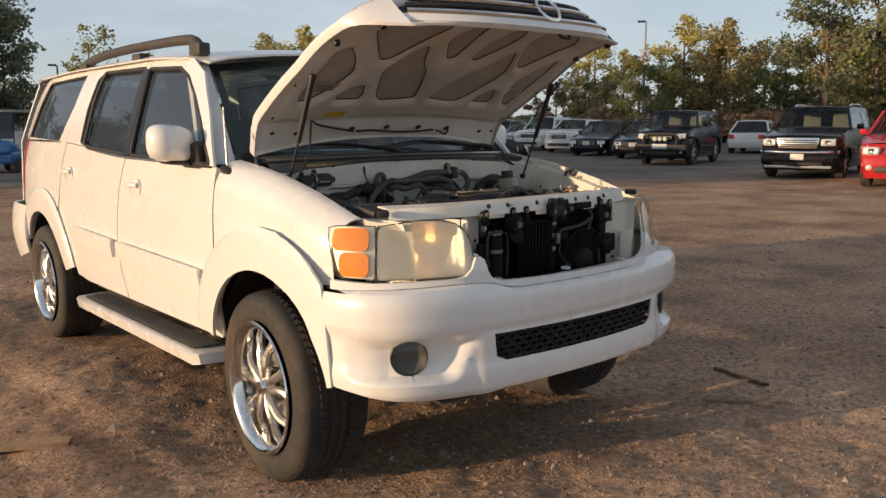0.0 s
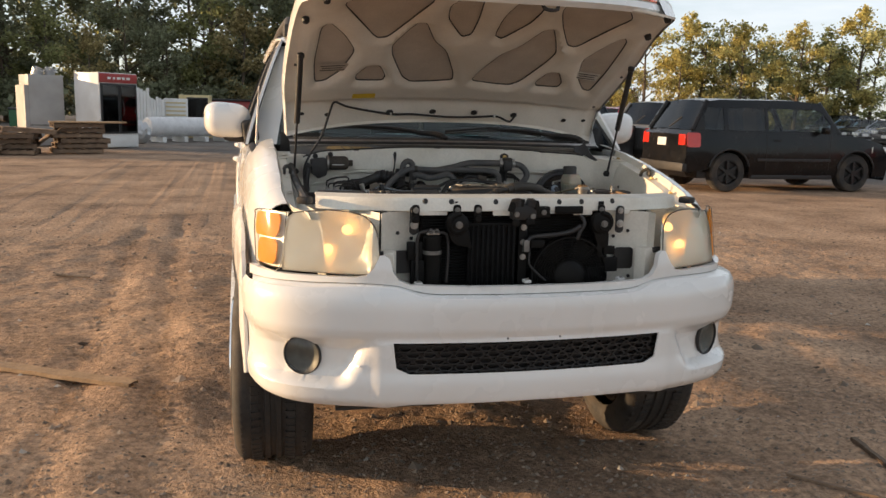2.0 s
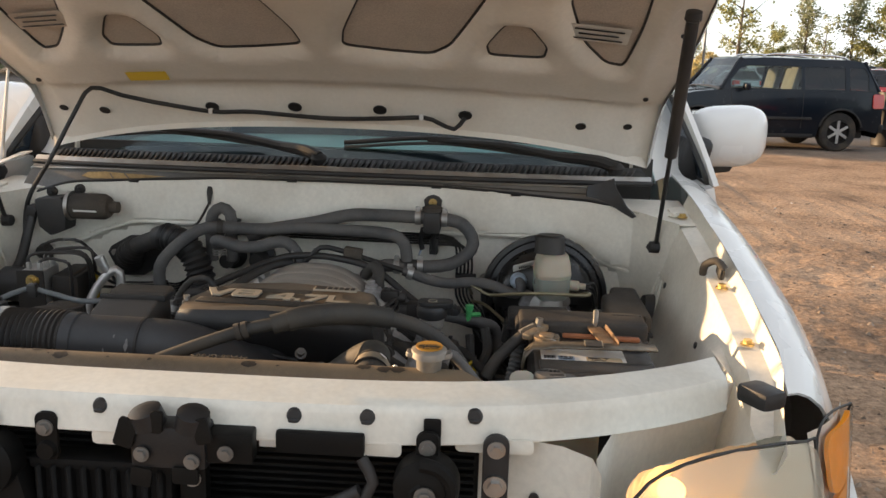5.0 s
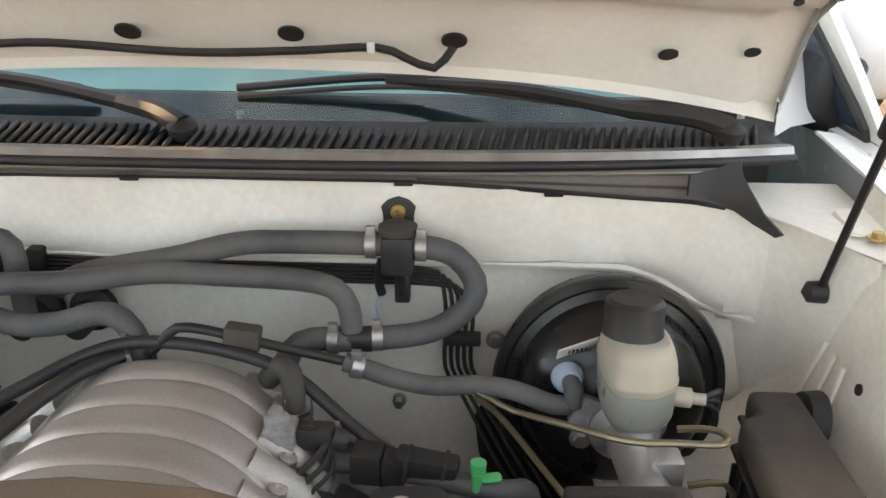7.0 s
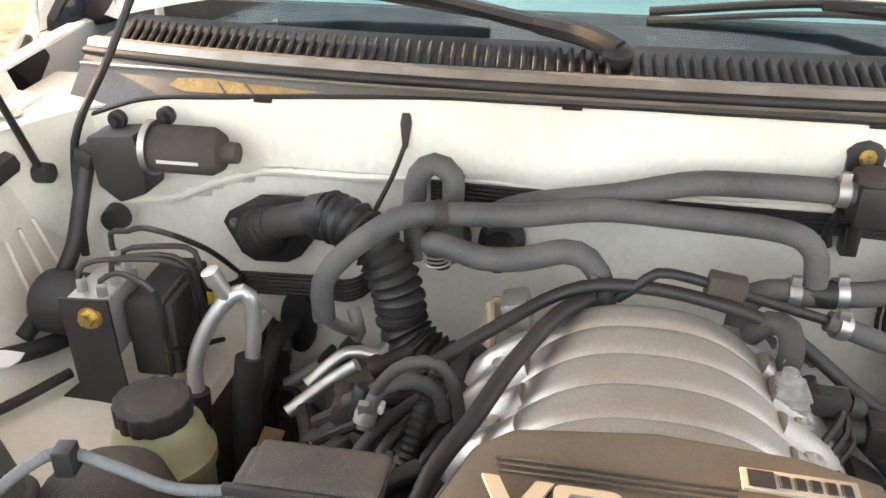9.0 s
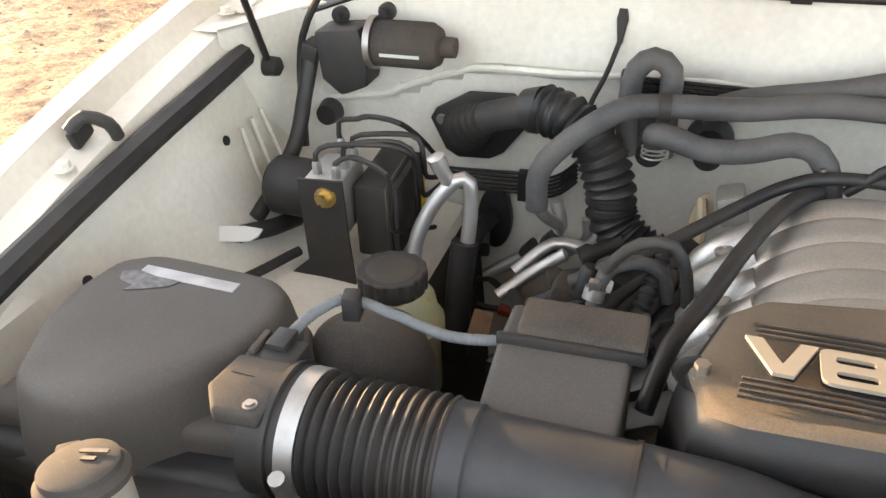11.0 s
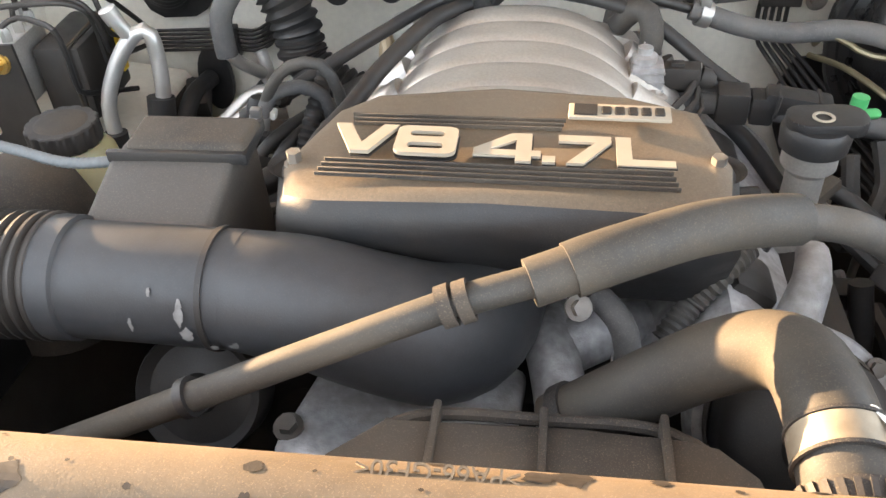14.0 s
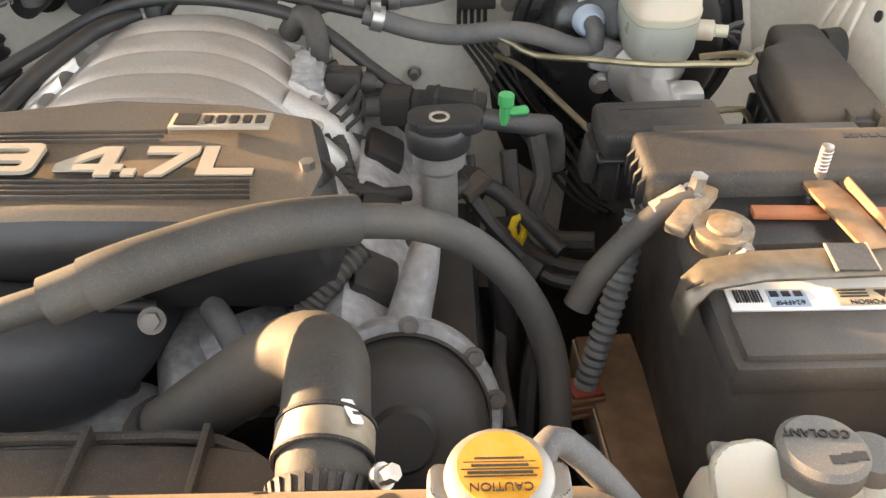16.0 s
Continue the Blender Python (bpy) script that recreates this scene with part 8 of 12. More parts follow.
part("sleeve_rib", box((0.004, 0.028, 0.024), (0.250, 0.790, 1.003), (0, 6, -8), 0.001, 1), DUSTBLK, cs)
part("sleeve_rib", box((0.004, 0.028, 0.024), (0.285, 0.786, 1.000), (0, 6, -8), 0.001, 1), DUSTBLK, cs)
for k, (p0, p1, p2, p3) in enumerate((((0.125, 0.905, 1.015), (0.128, 0.90, 0.985), (0.135, 0.87, 0.95), (0.14, 0.82, 0.93)), ((0.15, 0.85, 0.96), (0.185, 0.85, 0.965), (0.235, 0.83, 0.94), (0.27, 0.78, 0.91)), ((0.14, 0.83, 0.95), (0.18, 0.82, 0.945), (0.22, 0.79, 0.925), (0.25, 0.75, 0.90)), ((0.15, 0.70, 0.985), (0.175, 0.68, 0.98), (0.20, 0.69, 0.965), (0.225, 0.70, 0.96)), ((0.215, 0.64, 0.93), (0.26, 0.70, 0.955), (0.30, 0.72, 0.95), (0.36, 0.66, 0.92)))):
    hose("engine_hose", [p0, p1, p2, p3], (0.014, 0.010, 0.009, 0.007, 0.008)[k], BLACK if k else HOSE)
for k, (x, y, z) in enumerate(((0.125, 0.895, 1.0), (0.155, 0.855, 0.955), (0.165, 0.77, 0.965), (0.175, 0.66, 0.955), (0.20, 0.62, 0.94), (0.28, 0.73, 0.95), (0.19, 0.56, 0.93), (0.23, 0.60, 0.90))):
    part("wiring_plug", box((0.03, 0.026, 0.024), (x, y, z), (k * 17 % 40, k * 29 % 30, k * 41 % 60), 0.004), BLACK if k % 3 else CAST, suv)
part("cable_clip", box((0.030, 0.016, 0.012), (0.284, 0.712, 0.958), (0, -20, 40), 0.002), DUSTBLK, suv)
hose("ribbed_loom", [(0.150, 0.775, 0.99), (0.160, 0.73, 0.985), (0.172, 0.68, 0.975), (0.180, 0.62, 0.96)], 0.012, BLACK, ripple=0.002, pitch=0.008)
hose("dipstick", [(0.324, 0.70, 0.70), (0.324, 0.695, 0.90)], 0.004, STEEL, label="dipstick with yellow loop")
part("dipstick_loop", tube([(0.3235, 0.694, 0.90), (0.318, 0.692, 0.925), (0.324, 0.691, 0.938), (0.330, 0.692, 0.925), (0.3245, 0.694, 0.90)], 0.004, 8), YELLOW, suv)
hose("transmission_tube", [(0.30, 0.62, 0.93), (0.31, 0.60, 0.85), (0.31, 0.60, 0.65)], 0.010, DARKMETAL)
part("head_side", box((0.04, 0.22, 0.16), (0.272, 0.62, 0.85), (0, -8, 0), 0.01), DARKMETAL, suv)

# battery with strap and terminals
BAT = mat("battery_case", (0.018, 0.018, 0.019), 0.4, var=0.2, scale=12, dirt=0.45, dirt_col=(0.15, 0.125, 0.1), dirt_scale=7)
bat = part("battery", box((0.172, 0.262, 0.19), (0.507, 0.541, 0.925), (0, 0, 0), 0.006), BAT, suv, "dusty black car battery with white label and metal strap")
part("battery_lid", box((0.178, 0.270, 0.022), (0.507, 0.541, 1.024), (0, 0, 0), 0.006), BAT, bat)
for y0, y1, z in ((0.412, 0.450, 1.036), (0.512, 0.600, 1.038), (0.600, 0.672, 1.038)):
    part("lid_step", box((0.166, y1 - y0, 0.012), (0.508, (y0 + y1) / 2, z - 0.002), (0, 0, 0), 0.004), BAT, bat)
lb = part("battery_label", box((0.125, 0.056, 0.0016), (0.492, 0.4805, 1.0362), (0, 0, -0.5), 0.0004, 1), BAT_LABEL, bat)
for k in range(9):
    part("bar_code", box((0.0008 + 0.0006 * (k % 3 == 0), 0.011, 0.001), (0.4345 + 0.0019 * k, 0.4655, 1.0375)), BLACK, lb)
part("label_panel", box((0.024, 0.016, 0.0006), (0.4665, 0.4635, 1.0372)), BLUE_ISH, lb)
part("label_panel", box((0.052, 0.016, 0.0006), (0.522, 0.4635, 1.0372)), BEAD, lb)
words("624FMF", 0.0058, BLACK, lb, pose(0.4665, 0.4590, 1.0377, 0, 0, 180), 0.0003, label="printed type mark")
words("POISON", 0.0058, BLACK, lb, pose(0.5135, 0.4585, 1.0377, 0, 0, 180), 0.0003, label="printed word POISON")
for k in range(3):
    part("label_print", box((0.005, 0.005, 0.0006), (0.4585 + 0.0075 * k, 0.4670, 1.0377)), BLACK, lb)
    part("label_print", box((0.018, 0.0010, 0.0006), (0.5075, 0.4635 + 0.0028 * k, 1.0377)), BLACK, lb)
part("label_print", prism([(-0.004, -0.003), (0.004, -0.003), (0, 0.004)], 0.0006, (0.5255, 0.466, 1.0374), (0, 0, 180)), BLACK, lb, smooth=0)
part("label_print", box((0.03, 0.0016, 0.0006), (0.480, 0.5035, 1.0374)), BLACK, lb)
rows = []
for x, z, y0 in ((0.400, 1.018, 0.452), (0.404, 1.040, 0.455), (0.416, 1.051, 0.459), (0.45, 1.053, 0.464), (0.53, 1.054, 0.466), (0.60, 1.054, 0.468)):
    rows.append([(x, y0, z), (x, y0 + 0.027, z)])
STRAP = mat("dusty_strap_metal", (0.17, 0.15, 0.12), 0.42, 0.7, var=0.25, scale=30, fine=0.12, dirt=0.5, dirt_col=(0.13, 0.10, 0.07), dirt_scale=18)
st2 = part("hold_down_strap", strip(rows, flip=True), STRAP, bat, "dusty metal hold-down strap")
for x in (0.494, 0.520):
    part("strap_seam", box((0.0014, 0.027, 0.001), (x, 0.4795, 1.0562), (0, 0, -4)), BEAD, st2)
part("strap_sleeve", box((0.024, 0.0265, 0.0012), (0.507, 0.4795, 1.0562), (0, 0, -2)), BAT, st2)
part("strap_slit", box((0.012, 0.002, 0.001), (0.4075, 0.4655, 1.0475), (0, -42, -12)), BLACK, st2)
st2.modifiers.new("thickness", "SOLIDIFY").thickness = 0.003
part("battery_tape", box((0.04, 0.05, 0.001), (0.565, 0.42, 1.0372), (0, 0, 4)), DUSTBLK, bat)
CORRODED = mat("corroded_clamp_metal", (0.24, 0.20, 0.15), 0.55, 0.5, var=0.3, scale=90, fine=0.2, dirt=0.6, dirt_col=(0.30, 0.17, 0.06), dirt_scale=40, bump=0.001, bump_scale=300)
nt = part("negative_terminal", lathe([(0, 0), (0.013, 0), (0.011, 0.018), (0, 0.019)], (0.440, 0.520, 1.036), (0, 0, 1), 20), CORRODED, bat, "corroded negative terminal clamp")
part("terminal_clamp", lathe([(0.012, 0), (0.020, 0.0), (0.020, 0.013), (0.012, 0.013)], (0.440, 0.520, 1.038), (0, 0, 1), 20), CORRODED, nt)
part("clamp_arm", box((0.05, 0.016, 0.010), (0.424, 0.541, 1.050), (0, -8, 50), 0.003), CORRODED, nt)
part("clamp_bolt", bolt((0.429, 0.556, 1.052), (0.1, 0, 1), 0.006, 0.016), STEEL, nt)
part("clamp_bolt", bolt((0.447, 0.503, 1.042), (0.2, -1, 0.4), 0.006, 0.012), STEEL, nt)
hose("battery_cable", [(0.428, 0.553, 1.052), (0.410, 0.552, 1.044), (0.385, 0.545, 1.022), (0.362, 0.535, 0.998), (0.350, 0.528, 0.975)], (0.0085, 0.0105), RUBBER, bat)
hose("lug_foil", [(0.424, 0.556, 1.052), (0.402, 0.552, 1.040)], 0.0085, FOIL, bat)
pt = part("positive_terminal", bolt((0.520, 0.570, 1.036), (0, 0, 1), 0.009, 0.014), STEEL, bat, "positive terminal with worn metal bar and orange cover")
part("terminal_stud", lathe([(0, 0), (0.0042, 0), (0.0042, 0.036), (0, 0.038)], (0.520, 0.570, 1.045), (0, 0, 1), 10), STEEL, pt)
for k in range(6):
    part("stud_thread", lathe([(0.0041, -0.0008), (0.0047, 0.0), (0.0041, 0.0008)], (0.520, 0.570, 1.062 + 0.0030 * k), (0, 0, 1), 12), STEEL, pt)
part("terminal_cover", box((0.052, 0.011, 0.006), (0.492, 0.541, 1.046), (0, 0, -3), 0.002), ORANGE, pt)
part("terminal_cover", box((0.050, 0.012, 0.006), (0.560, 0.536, 1.046), (0, 0, -3), 0.002), ORANGE, pt)
part("terminal_bar", prism([(-0.011, -0.055), (0.011, -0.055), (0.012, 0.0), (0.008, 0.028), (-0.008, 0.032), (-0.013, 0.02)], 0.003, (0.5225, 0.544, 1.052), (0, 0, 8), 0.001), mat("worn_tan_bar", (0.26, 0.16, 0.085), 0.6, 0.3, var=0.3, scale=50, dirt=0.4, dirt_col=(0.14, 0.07, 0.03), dirt_scale=30), pt, "worn tan metal bar")
part("bar_flange", prism([(-0.055, 0.0), (0.028, 0.0), (0.020, 0.010), (-0.055, 0.007)], 0.002, (0.537, 0.540, 1.052), (90, 0, 98), 0.0005, 1), RUST, pt)
pcov = part("power_cover", box((0.205, 0.068, 0.034), (0.502, 0.600, 1.043), (0, 0, 0), 0.008, 3), DUSTBLK, suv, "dusty black cover of the power distribution box")
part("cover_lip", box((0.209, 0.072, 0.006), (0.502, 0.600, 1.030), (0, 0, 0), 0.002, 1), BLACK, pcov)
for k in range(4):
    part("cover_fin", prism([(0, 0.0), (0.014, 0.0), (0.014, 0.026), (0.006, 0.026), (0.0, 0.018)], 0.003, (0.394, 0.578 + 0.013 * k, 1.030), (90, 0, 0), 0.0008, 1), BLACK, pcov)
for k in range(7):
    part("raised_mark", box((0.0045, 0.006, 0.0008), (0.556 + 0.007 * k, 0.618, 1.0602), (0, 0, 0)), BLACK, pcov)
part("battery_tray", box((0.05, 0.24, 0.012), (0.402, 0.49, 0.860), (0, 0, 4), 0.002), RUST, suv, "rusty tan battery tray")
part("battery_tray_side", box((0.006, 0.24, 0.04), (0.378, 0.49, 0.842), (0, 0, 4), 0.002), BEAD, suv)
hose("battery_conduit", [(0.402, 0.592, 1.012), (0.394, 0.576, 0.975), (0.380, 0.558, 0.92), (0.367, 0.543, 0.872)], 0.0105, GREYCABLE, label="ribbed grey conduit beside the battery", ripple=0.0022, pitch=0.0075)
cn = part("red_plug", box((0.03, 0.022, 0.028), (0.364, 0.540, 0.862), (0, 12, 20), 0.003), mat("red_brown_plastic", (0.22, 0.045, 0.03), 0.55, var=0.15), suv, "red-brown wiring plug")
for k in range(3):
    part("plug_ring", box((0.034, 0.026, 0.004), (0.3635, 0.5395, 0.853 + 0.009 * k), (0, 12, 20), 0.001), RUST, cn)
hose("lower_hose", [(0.36, 0.50, 0.86), (0.37, 0.46, 0.84), (0.39, 0.42, 0.82)], 0.012, BLACK)

# fuse boxes
fa = part("fuse_box", box((0.100, 0.050, 0.062), (0.438, 0.694, 1.0), (4, 0, 2), 0.005), BLACK, suv, "small black relay box")
fl_ = part("fuse_lid", box((0.106, 0.054, 0.024), (0.438, 0.694, 1.026), (4, 0, 2), 0.008, 3), DUSTBLK, fa)
part("lid_edge", box((0.110, 0.058, 0.004), (0.438, 0.694, 1.013), (4, 0, 2), 0.001, 1), BLACK, fl_)
for k in range(4):
    part("box_rib", box((0.003, 0.054, 0.040), (0.402 + 0.024 * k, 0.694, 0.990), (4, 0, 2), 0.001, 1), BLACK, fa)
part("box_bracket", box((0.010, 0.030, 0.034), (0.381, 0.690, 1.000), (0, 8, 0), 0.002), DUSTBLK, fa)
part("lid_panel", box((0.070, 0.006, 0.0016), (0.440, 0.707, 1.0385), (4, 0, 2)), BLACK, fl_)
fb = part("fuse_box", prism([(-0.040, -0.085), (0.036, -0.085), (0.034, 0.085), (-0.012, 0.085), (-0.014, 0.045), (-0.034, 0.035)], 0.11, (0.600, 0.788, 0.90), (2, 0, 0), 0.006), BLACK, suv, "black fuse box with latched lid")
part("fuse_lid", prism([(-0.042, -0.088), (0.038, -0.088), (0.036, 0.088), (-0.015, 0.088), (-0.017, 0.048), (-0.037, 0.038)], 0.034, (0.600, 0.788, 1.004), (2, 0, 0), 0.012, 4), DUSTBLK, fb)
part("lid_edge", prism([(-0.045, -0.091), (0.041, -0.091), (0.039, 0.091), (-0.018, 0.091), (-0.020, 0.051), (-0.040, 0.041)], 0.005, (0.600, 0.788, 0.999), (2, 0, 0), 0.0015, 1), BLACK, fb)
for k in range(5):
    part("box_rib", box((0.006, 0.003, 0.085), (0.560 + 0.0006 * k, 0.712 + 0.026 * k, 0.950), (0, 0, 0), 0.001, 1), BLACK, fb)
part("lid_latch", box((0.020, 0.012, 0.030), (0.612, 0.698, 1.014), (0, 0, 0), 0.002), BLACK, fb)
for x in (0.600, 0.624):
    part("latch_rib", box((0.004, 0.016, 0.036), (x, 0.698, 1.017), (0, 0, 0), 0.0015), DUSTBLK, fb)
part("round_boot", lathe([(0, 0.02), (0.03, 0.018), (0.035, 0.0), (0, 0)], (0.672, 0.90, 0.985), (-1, 0, 0.2), 24), BLACK, suv)

# coolant reservoir at the front corner
cr = part("coolant_tank", box((0.12, 0.075, 0.13), (0.436, 0.316, 0.972), (0, 0, 4), 0.022, 3), MILK, suv, "milky coolant tank with grey cap")
part("tank_shoulder", lathe([(0.030, 0.0), (0.021, 0.010), (0.018, 0.022), (0, 0.022)], (0.432, 0.329, 1.030), (0, 0.1, 1), 24), MILK, cr)
part("tank_lug", prism(rounded(0.036, 0.040, 0.014), 0.008, (0.396, 0.325, 1.045), (50, 0, 10), 0.003), MILK, cr)
cc = part("coolant_cap", lathe([(0.0, 0.012), (0.0185, 0.012), (0.0215, 0.009), (0.0215, -0.002), (0.019, -0.005), (0, -0.005)], (0.432, 0.330, 1.052), (0, 0.06, 1), 32), mat("grey_cap_plastic", (0.10, 0.095, 0.088), 0.6, var=0.12, scale=20, dirt=0.5, dirt_col=(0.22, 0.18, 0.13)), cr)
part("cap_arm", box((0.040, 0.010, 0.008), (0.400, 0.336, 1.050), (0, 10, 2), 0.003), cc.data.materials[0], cc)
part("cap_ear", lathe([(0.0, 0.010), (0.013, 0.010), (0.014, 0.0), (0, 0)], (0.455, 0.328, 1.050), (0, 0.06, 1), 20), cc.data.materials[0], cc)
words("COOLANT", 0.0066, BLACK, cc, pose(0.430, 0.337, 1.0645, 0, 0, 176), 0.0006, label="word COOLANT on the cap")
for k in range(3):
    part("cap_mark", box((0.006, 0.005, 0.001), (0.434 + 0.006 * k, 0.321 + 0.001 * k, 1.0645)), BLACK, cc)

# radiator: tank, cap, hoses, shroud
rad = part("radiator_tank", sheet([(-0.350, -1), (0.345, -1), (0.345, 1), (-0.350, 1)], lambda x, v: (x, 0.282 + 0.036 * math.sin(v * 1.57) * (1 - 0.25 * max(0.0, (abs(x) - 0.32) / 0.03)), 1.022 + 0.056 * max(0.0, math.cos(v * 1.57)) ** 0.62 * (1 - 0.3 * max(0.0, (abs(x) - 0.325) / 0.025))), cuts=(0.03, 0.12)), TAN, suv, "dusty tan radiator top tank")
part("radiator_core", box((0.66, 0.05, 0.55), (0.0, 0.270, 0.76)), BLACK, suv)
STAIN = mat("oily_spot", (0.022, 0.016, 0.011), 0.7, var=0.3, scale=60)
rng = random.Random(5)


def tank_skin(x, v, up=0.0):
    return (x, 0.282 + (0.036 + up) * math.sin(v * 1.57), 1.022 + (0.056 + up) * max(0.0, math.cos(v * 1.57)) ** 0.62)


for k in range(34):
    x, v, r = rng.uniform(-0.27, 0.26), rng.uniform(-0.2, 0.55), rng.choice((0.0012, 0.0015, 0.002, 0.003, 0.0045, 0.007, 0.009))
    o = [(r * rng.uniform(0.75, 1.25) * math.cos(q), r * rng.uniform(0.7, 1.1) * math.sin(q)) for q in [j * 0.3927 for j in range(16)]]
    part("oil_spot", sheet(o, lambda a, b, x=x, v=v: tank_skin(x + a, v + b / 0.055, 0.0004), cuts=(0.004, 0.004)), STAIN, rad, smooth=0)
words(">PA66-GF30<", 0.013, TAN, rad, pose(0.0, 0.296, 1.0765, -14, 0, 180), 0.0008, label="moulded mark on the tank")
part("tank_plug", lathe([(0, 0.008), (0.008, 0.007), (0.013, 0.002), (0.015, -0.01)], (-0.290, 0.312, 1.052), (0, 0.5, 0.9), 16), TAN, rad)
part("tank_lever", box((0.042, 0.020, 0.006), (-0.366, 0.312, 1.066), (0, 0, -8), 0.003), DUSTBLK, rad)
part("tank_end", box((0.026, 0.05, 0.055), (-0.350, 0.286, 1.040), (0, 0, 0), 0.008), DUSTBLK, rad)
part("drain_tip", lathe([(0, 0), (0.006, 0), (0.006, 0.02), (0, 0.022)], (-0.366, 0.298, 1.056), (-0.6, 0.4, -0.5), 10), ORANGE, rad)
AMBERDISC = mat("worn_orange_disc", (0.46, 0.21, 0.012), 0.45, var=0.15, scale=60, dirt=0.3, dirt_col=(0.3, 0.2, 0.1), dirt_scale=60)
CAPSTEEL = mat("dull_cap_steel", (0.30, 0.285, 0.26), 0.48, 0.75, var=0.15, scale=30, dirt=0.4, dirt_col=(0.20, 0.16, 0.12), dirt_scale=25)
rc = part("radiator_cap", lathe([(0.0, 0.008), (0.0180, 0.008), (0.0222, 0.0050), (0.0236, -0.003), (0.017, -0.005), (0.015, -0.03), (0, -0.03)], (0.2745, 0.288, 1.099), (0, -0.05, 1), 36), CAPSTEEL, rad, "pressed steel radiator cap with yellow disc")
for s in (-1, 1):
    part("cap_wing", prism(rounded(0.015, 0.018, 0.005), 0.007, (0.2745 + s * 0.0225, 0.287, 1.094), (0, s * -12, 0), 0.002), CAPSTEEL, rc)
ydisc = part("cap_disc", lathe([(0.0, 0.001), (0.0172, 0.001), (0.0172, 0.0), (0, 0)], (0.2745, 0.288, 1.1075), (0, -0.05, 1), 32), AMBERDISC, rc)
words("CAUTION", 0.0056, BLACK, ydisc, pose(0.2745, 0.2785, 1.1088, 3, 0, 180), 0.0003, label="word CAUTION")
for k in range(4):
    part("cap_line", box((0.031 - 0.002 * abs(k - 1), 0.0004, 0.0005), (0.2745, 0.2835 + 0.0034 * k, 1.1085)), BLACK, ydisc)
for k in range(3):
    part("cap_print", box((0.026 - 0.003 * k, 0.0011, 0.0005), (0.2745, 0.2852 + 0.0034 * k, 1.1085)), BLACK, ydisc)
words("COOLANT", 0.0034, BLACK, ydisc, pose(0.2745, 0.2965, 1.1084, 3, 0, 180), 0.0003, label="word COOLANT")
words("ENGINE", 0.0034, BLACK, ydisc, pose(0.2745, 0.3003, 1.1082, 3, 0, 180), 0.0003, label="word ENGINE")
hose("overflow_hose", [(0.292, 0.295, 1.08), (0.296, 0.312, 1.088), (0.306, 0.318, 1.085), (0.326, 0.312, 1.065), (0.345, 0.30, 1.045), (0.37, 0.285, 1.025)], 0.0068, HOSE, label="grey overflow hose")
DARKHOSE = mat("dusty_rubber_hose", (0.036, 0.034, 0.031), 0.60, spec=0.4, var=0.15, scale=12, fine=0.08, fine_scale=300, dirt=0.42, dirt_col=(0.105, 0.085, 0.060), dirt_scale=11.0, bump=0.0005, bump_scale=160)
ph = part("steering_pipe", tube([(-0.27, 0.372, 0.965), (-0.23, 0.376, 0.983), (-0.167, 0.381, 1.013), (-0.079, 0.396, 1.048), (-0.013, 0.412, 1.070), (0.019, 0.420, 1.078), (0.045, 0.428, 1.082)], 0.0095, 16), DARKHOSE, suv, "long dusty black hose over the engine front")
part("pipe_ring", lathe([(0.0095, -0.003), (0.013, -0.003), (0.013, 0.003), (0.0095, 0.003)], (-0.165, 0.3815, 1.014), (0.9, 0.12, 0.36), 18), BLACK, ph)
for q, r in ((0.0, 0.0128), (0.010, 0.0128)):
    part("pipe_band", lathe([(0.010, -0.004), (r, -0.004), (r, 0.004), (0.010, 0.004)], (-0.010 + q, 0.4125 + q * 0.2, 1.071 + q * 0.25), (0.9, 0.2, 0.28), 18), DUSTBLK, ph)
part("pipe_sleeve", tube([(0.036, 0.425, 1.080), (0.062, 0.434, 1.086)], 0.0145, 16), DARKHOSE, ph)
part("pipe_jacket", tube([(0.058, 0.432, 1.085), (0.081, 0.442, 1.089), (0.131, 0.472, 1.087), (0.170, 0.494, 1.079), (0.198, 0.508, 1.071)], 0.0165, 18), DARKHOSE, ph)
part("pipe_end", tube([(0.192, 0.505, 1.073), (0.237, 0.523, 1.056), (0.274, 0.528, 1.034), (0.308, 0.522, 0.998), (0.330, 0.508, 0.95), (0.334, 0.48, 0.90), (0.325, 0.44, 0.85)], 0.0118, 16), RUBBER, ph)
uh = part("upper_hose", tube([(0.055, 0.442, 0.938), (0.080, 0.442, 0.958), (0.115, 0.441, 0.988), (0.148, 0.438, 1.016), (0.172, 0.430, 1.034), (0.187, 0.410, 1.045), (0.191, 0.372, 1.050), (0.193, 0.335, 1.044), (0.196, 0.305, 1.030)], (0.0228, 0.0238), 28, 0.006), DARKHOSE, suv, "thick grey upper radiator hose")
DUSTBAND = mat("dusty_clamp_band", (0.30, 0.26, 0.20), 0.5, 0.6, var=0.2, scale=40, dirt=0.5, dirt_col=(0.16, 0.125, 0.085), dirt_scale=25)
part("band_clamp", lathe([(0.0242, -0.0080), (0.0254, -0.0080), (0.0254, 0.0080), (0.0242, 0.0080)], (0.1925, 0.348, 1.0475), (0, -1, -0.12), 32), DUSTBAND, uh)
for q in (-0.0095, 0.0095):
    part("clamp_edge", lathe([(0.0242, -0.001), (0.0262, -0.001), (0.0262, 0.001), (0.0242, 0.001)], (0.1925, 0.348 + q, 1.0475 + q * 0.12), (0, -1, -0.12), 32), DUSTBLK, uh)
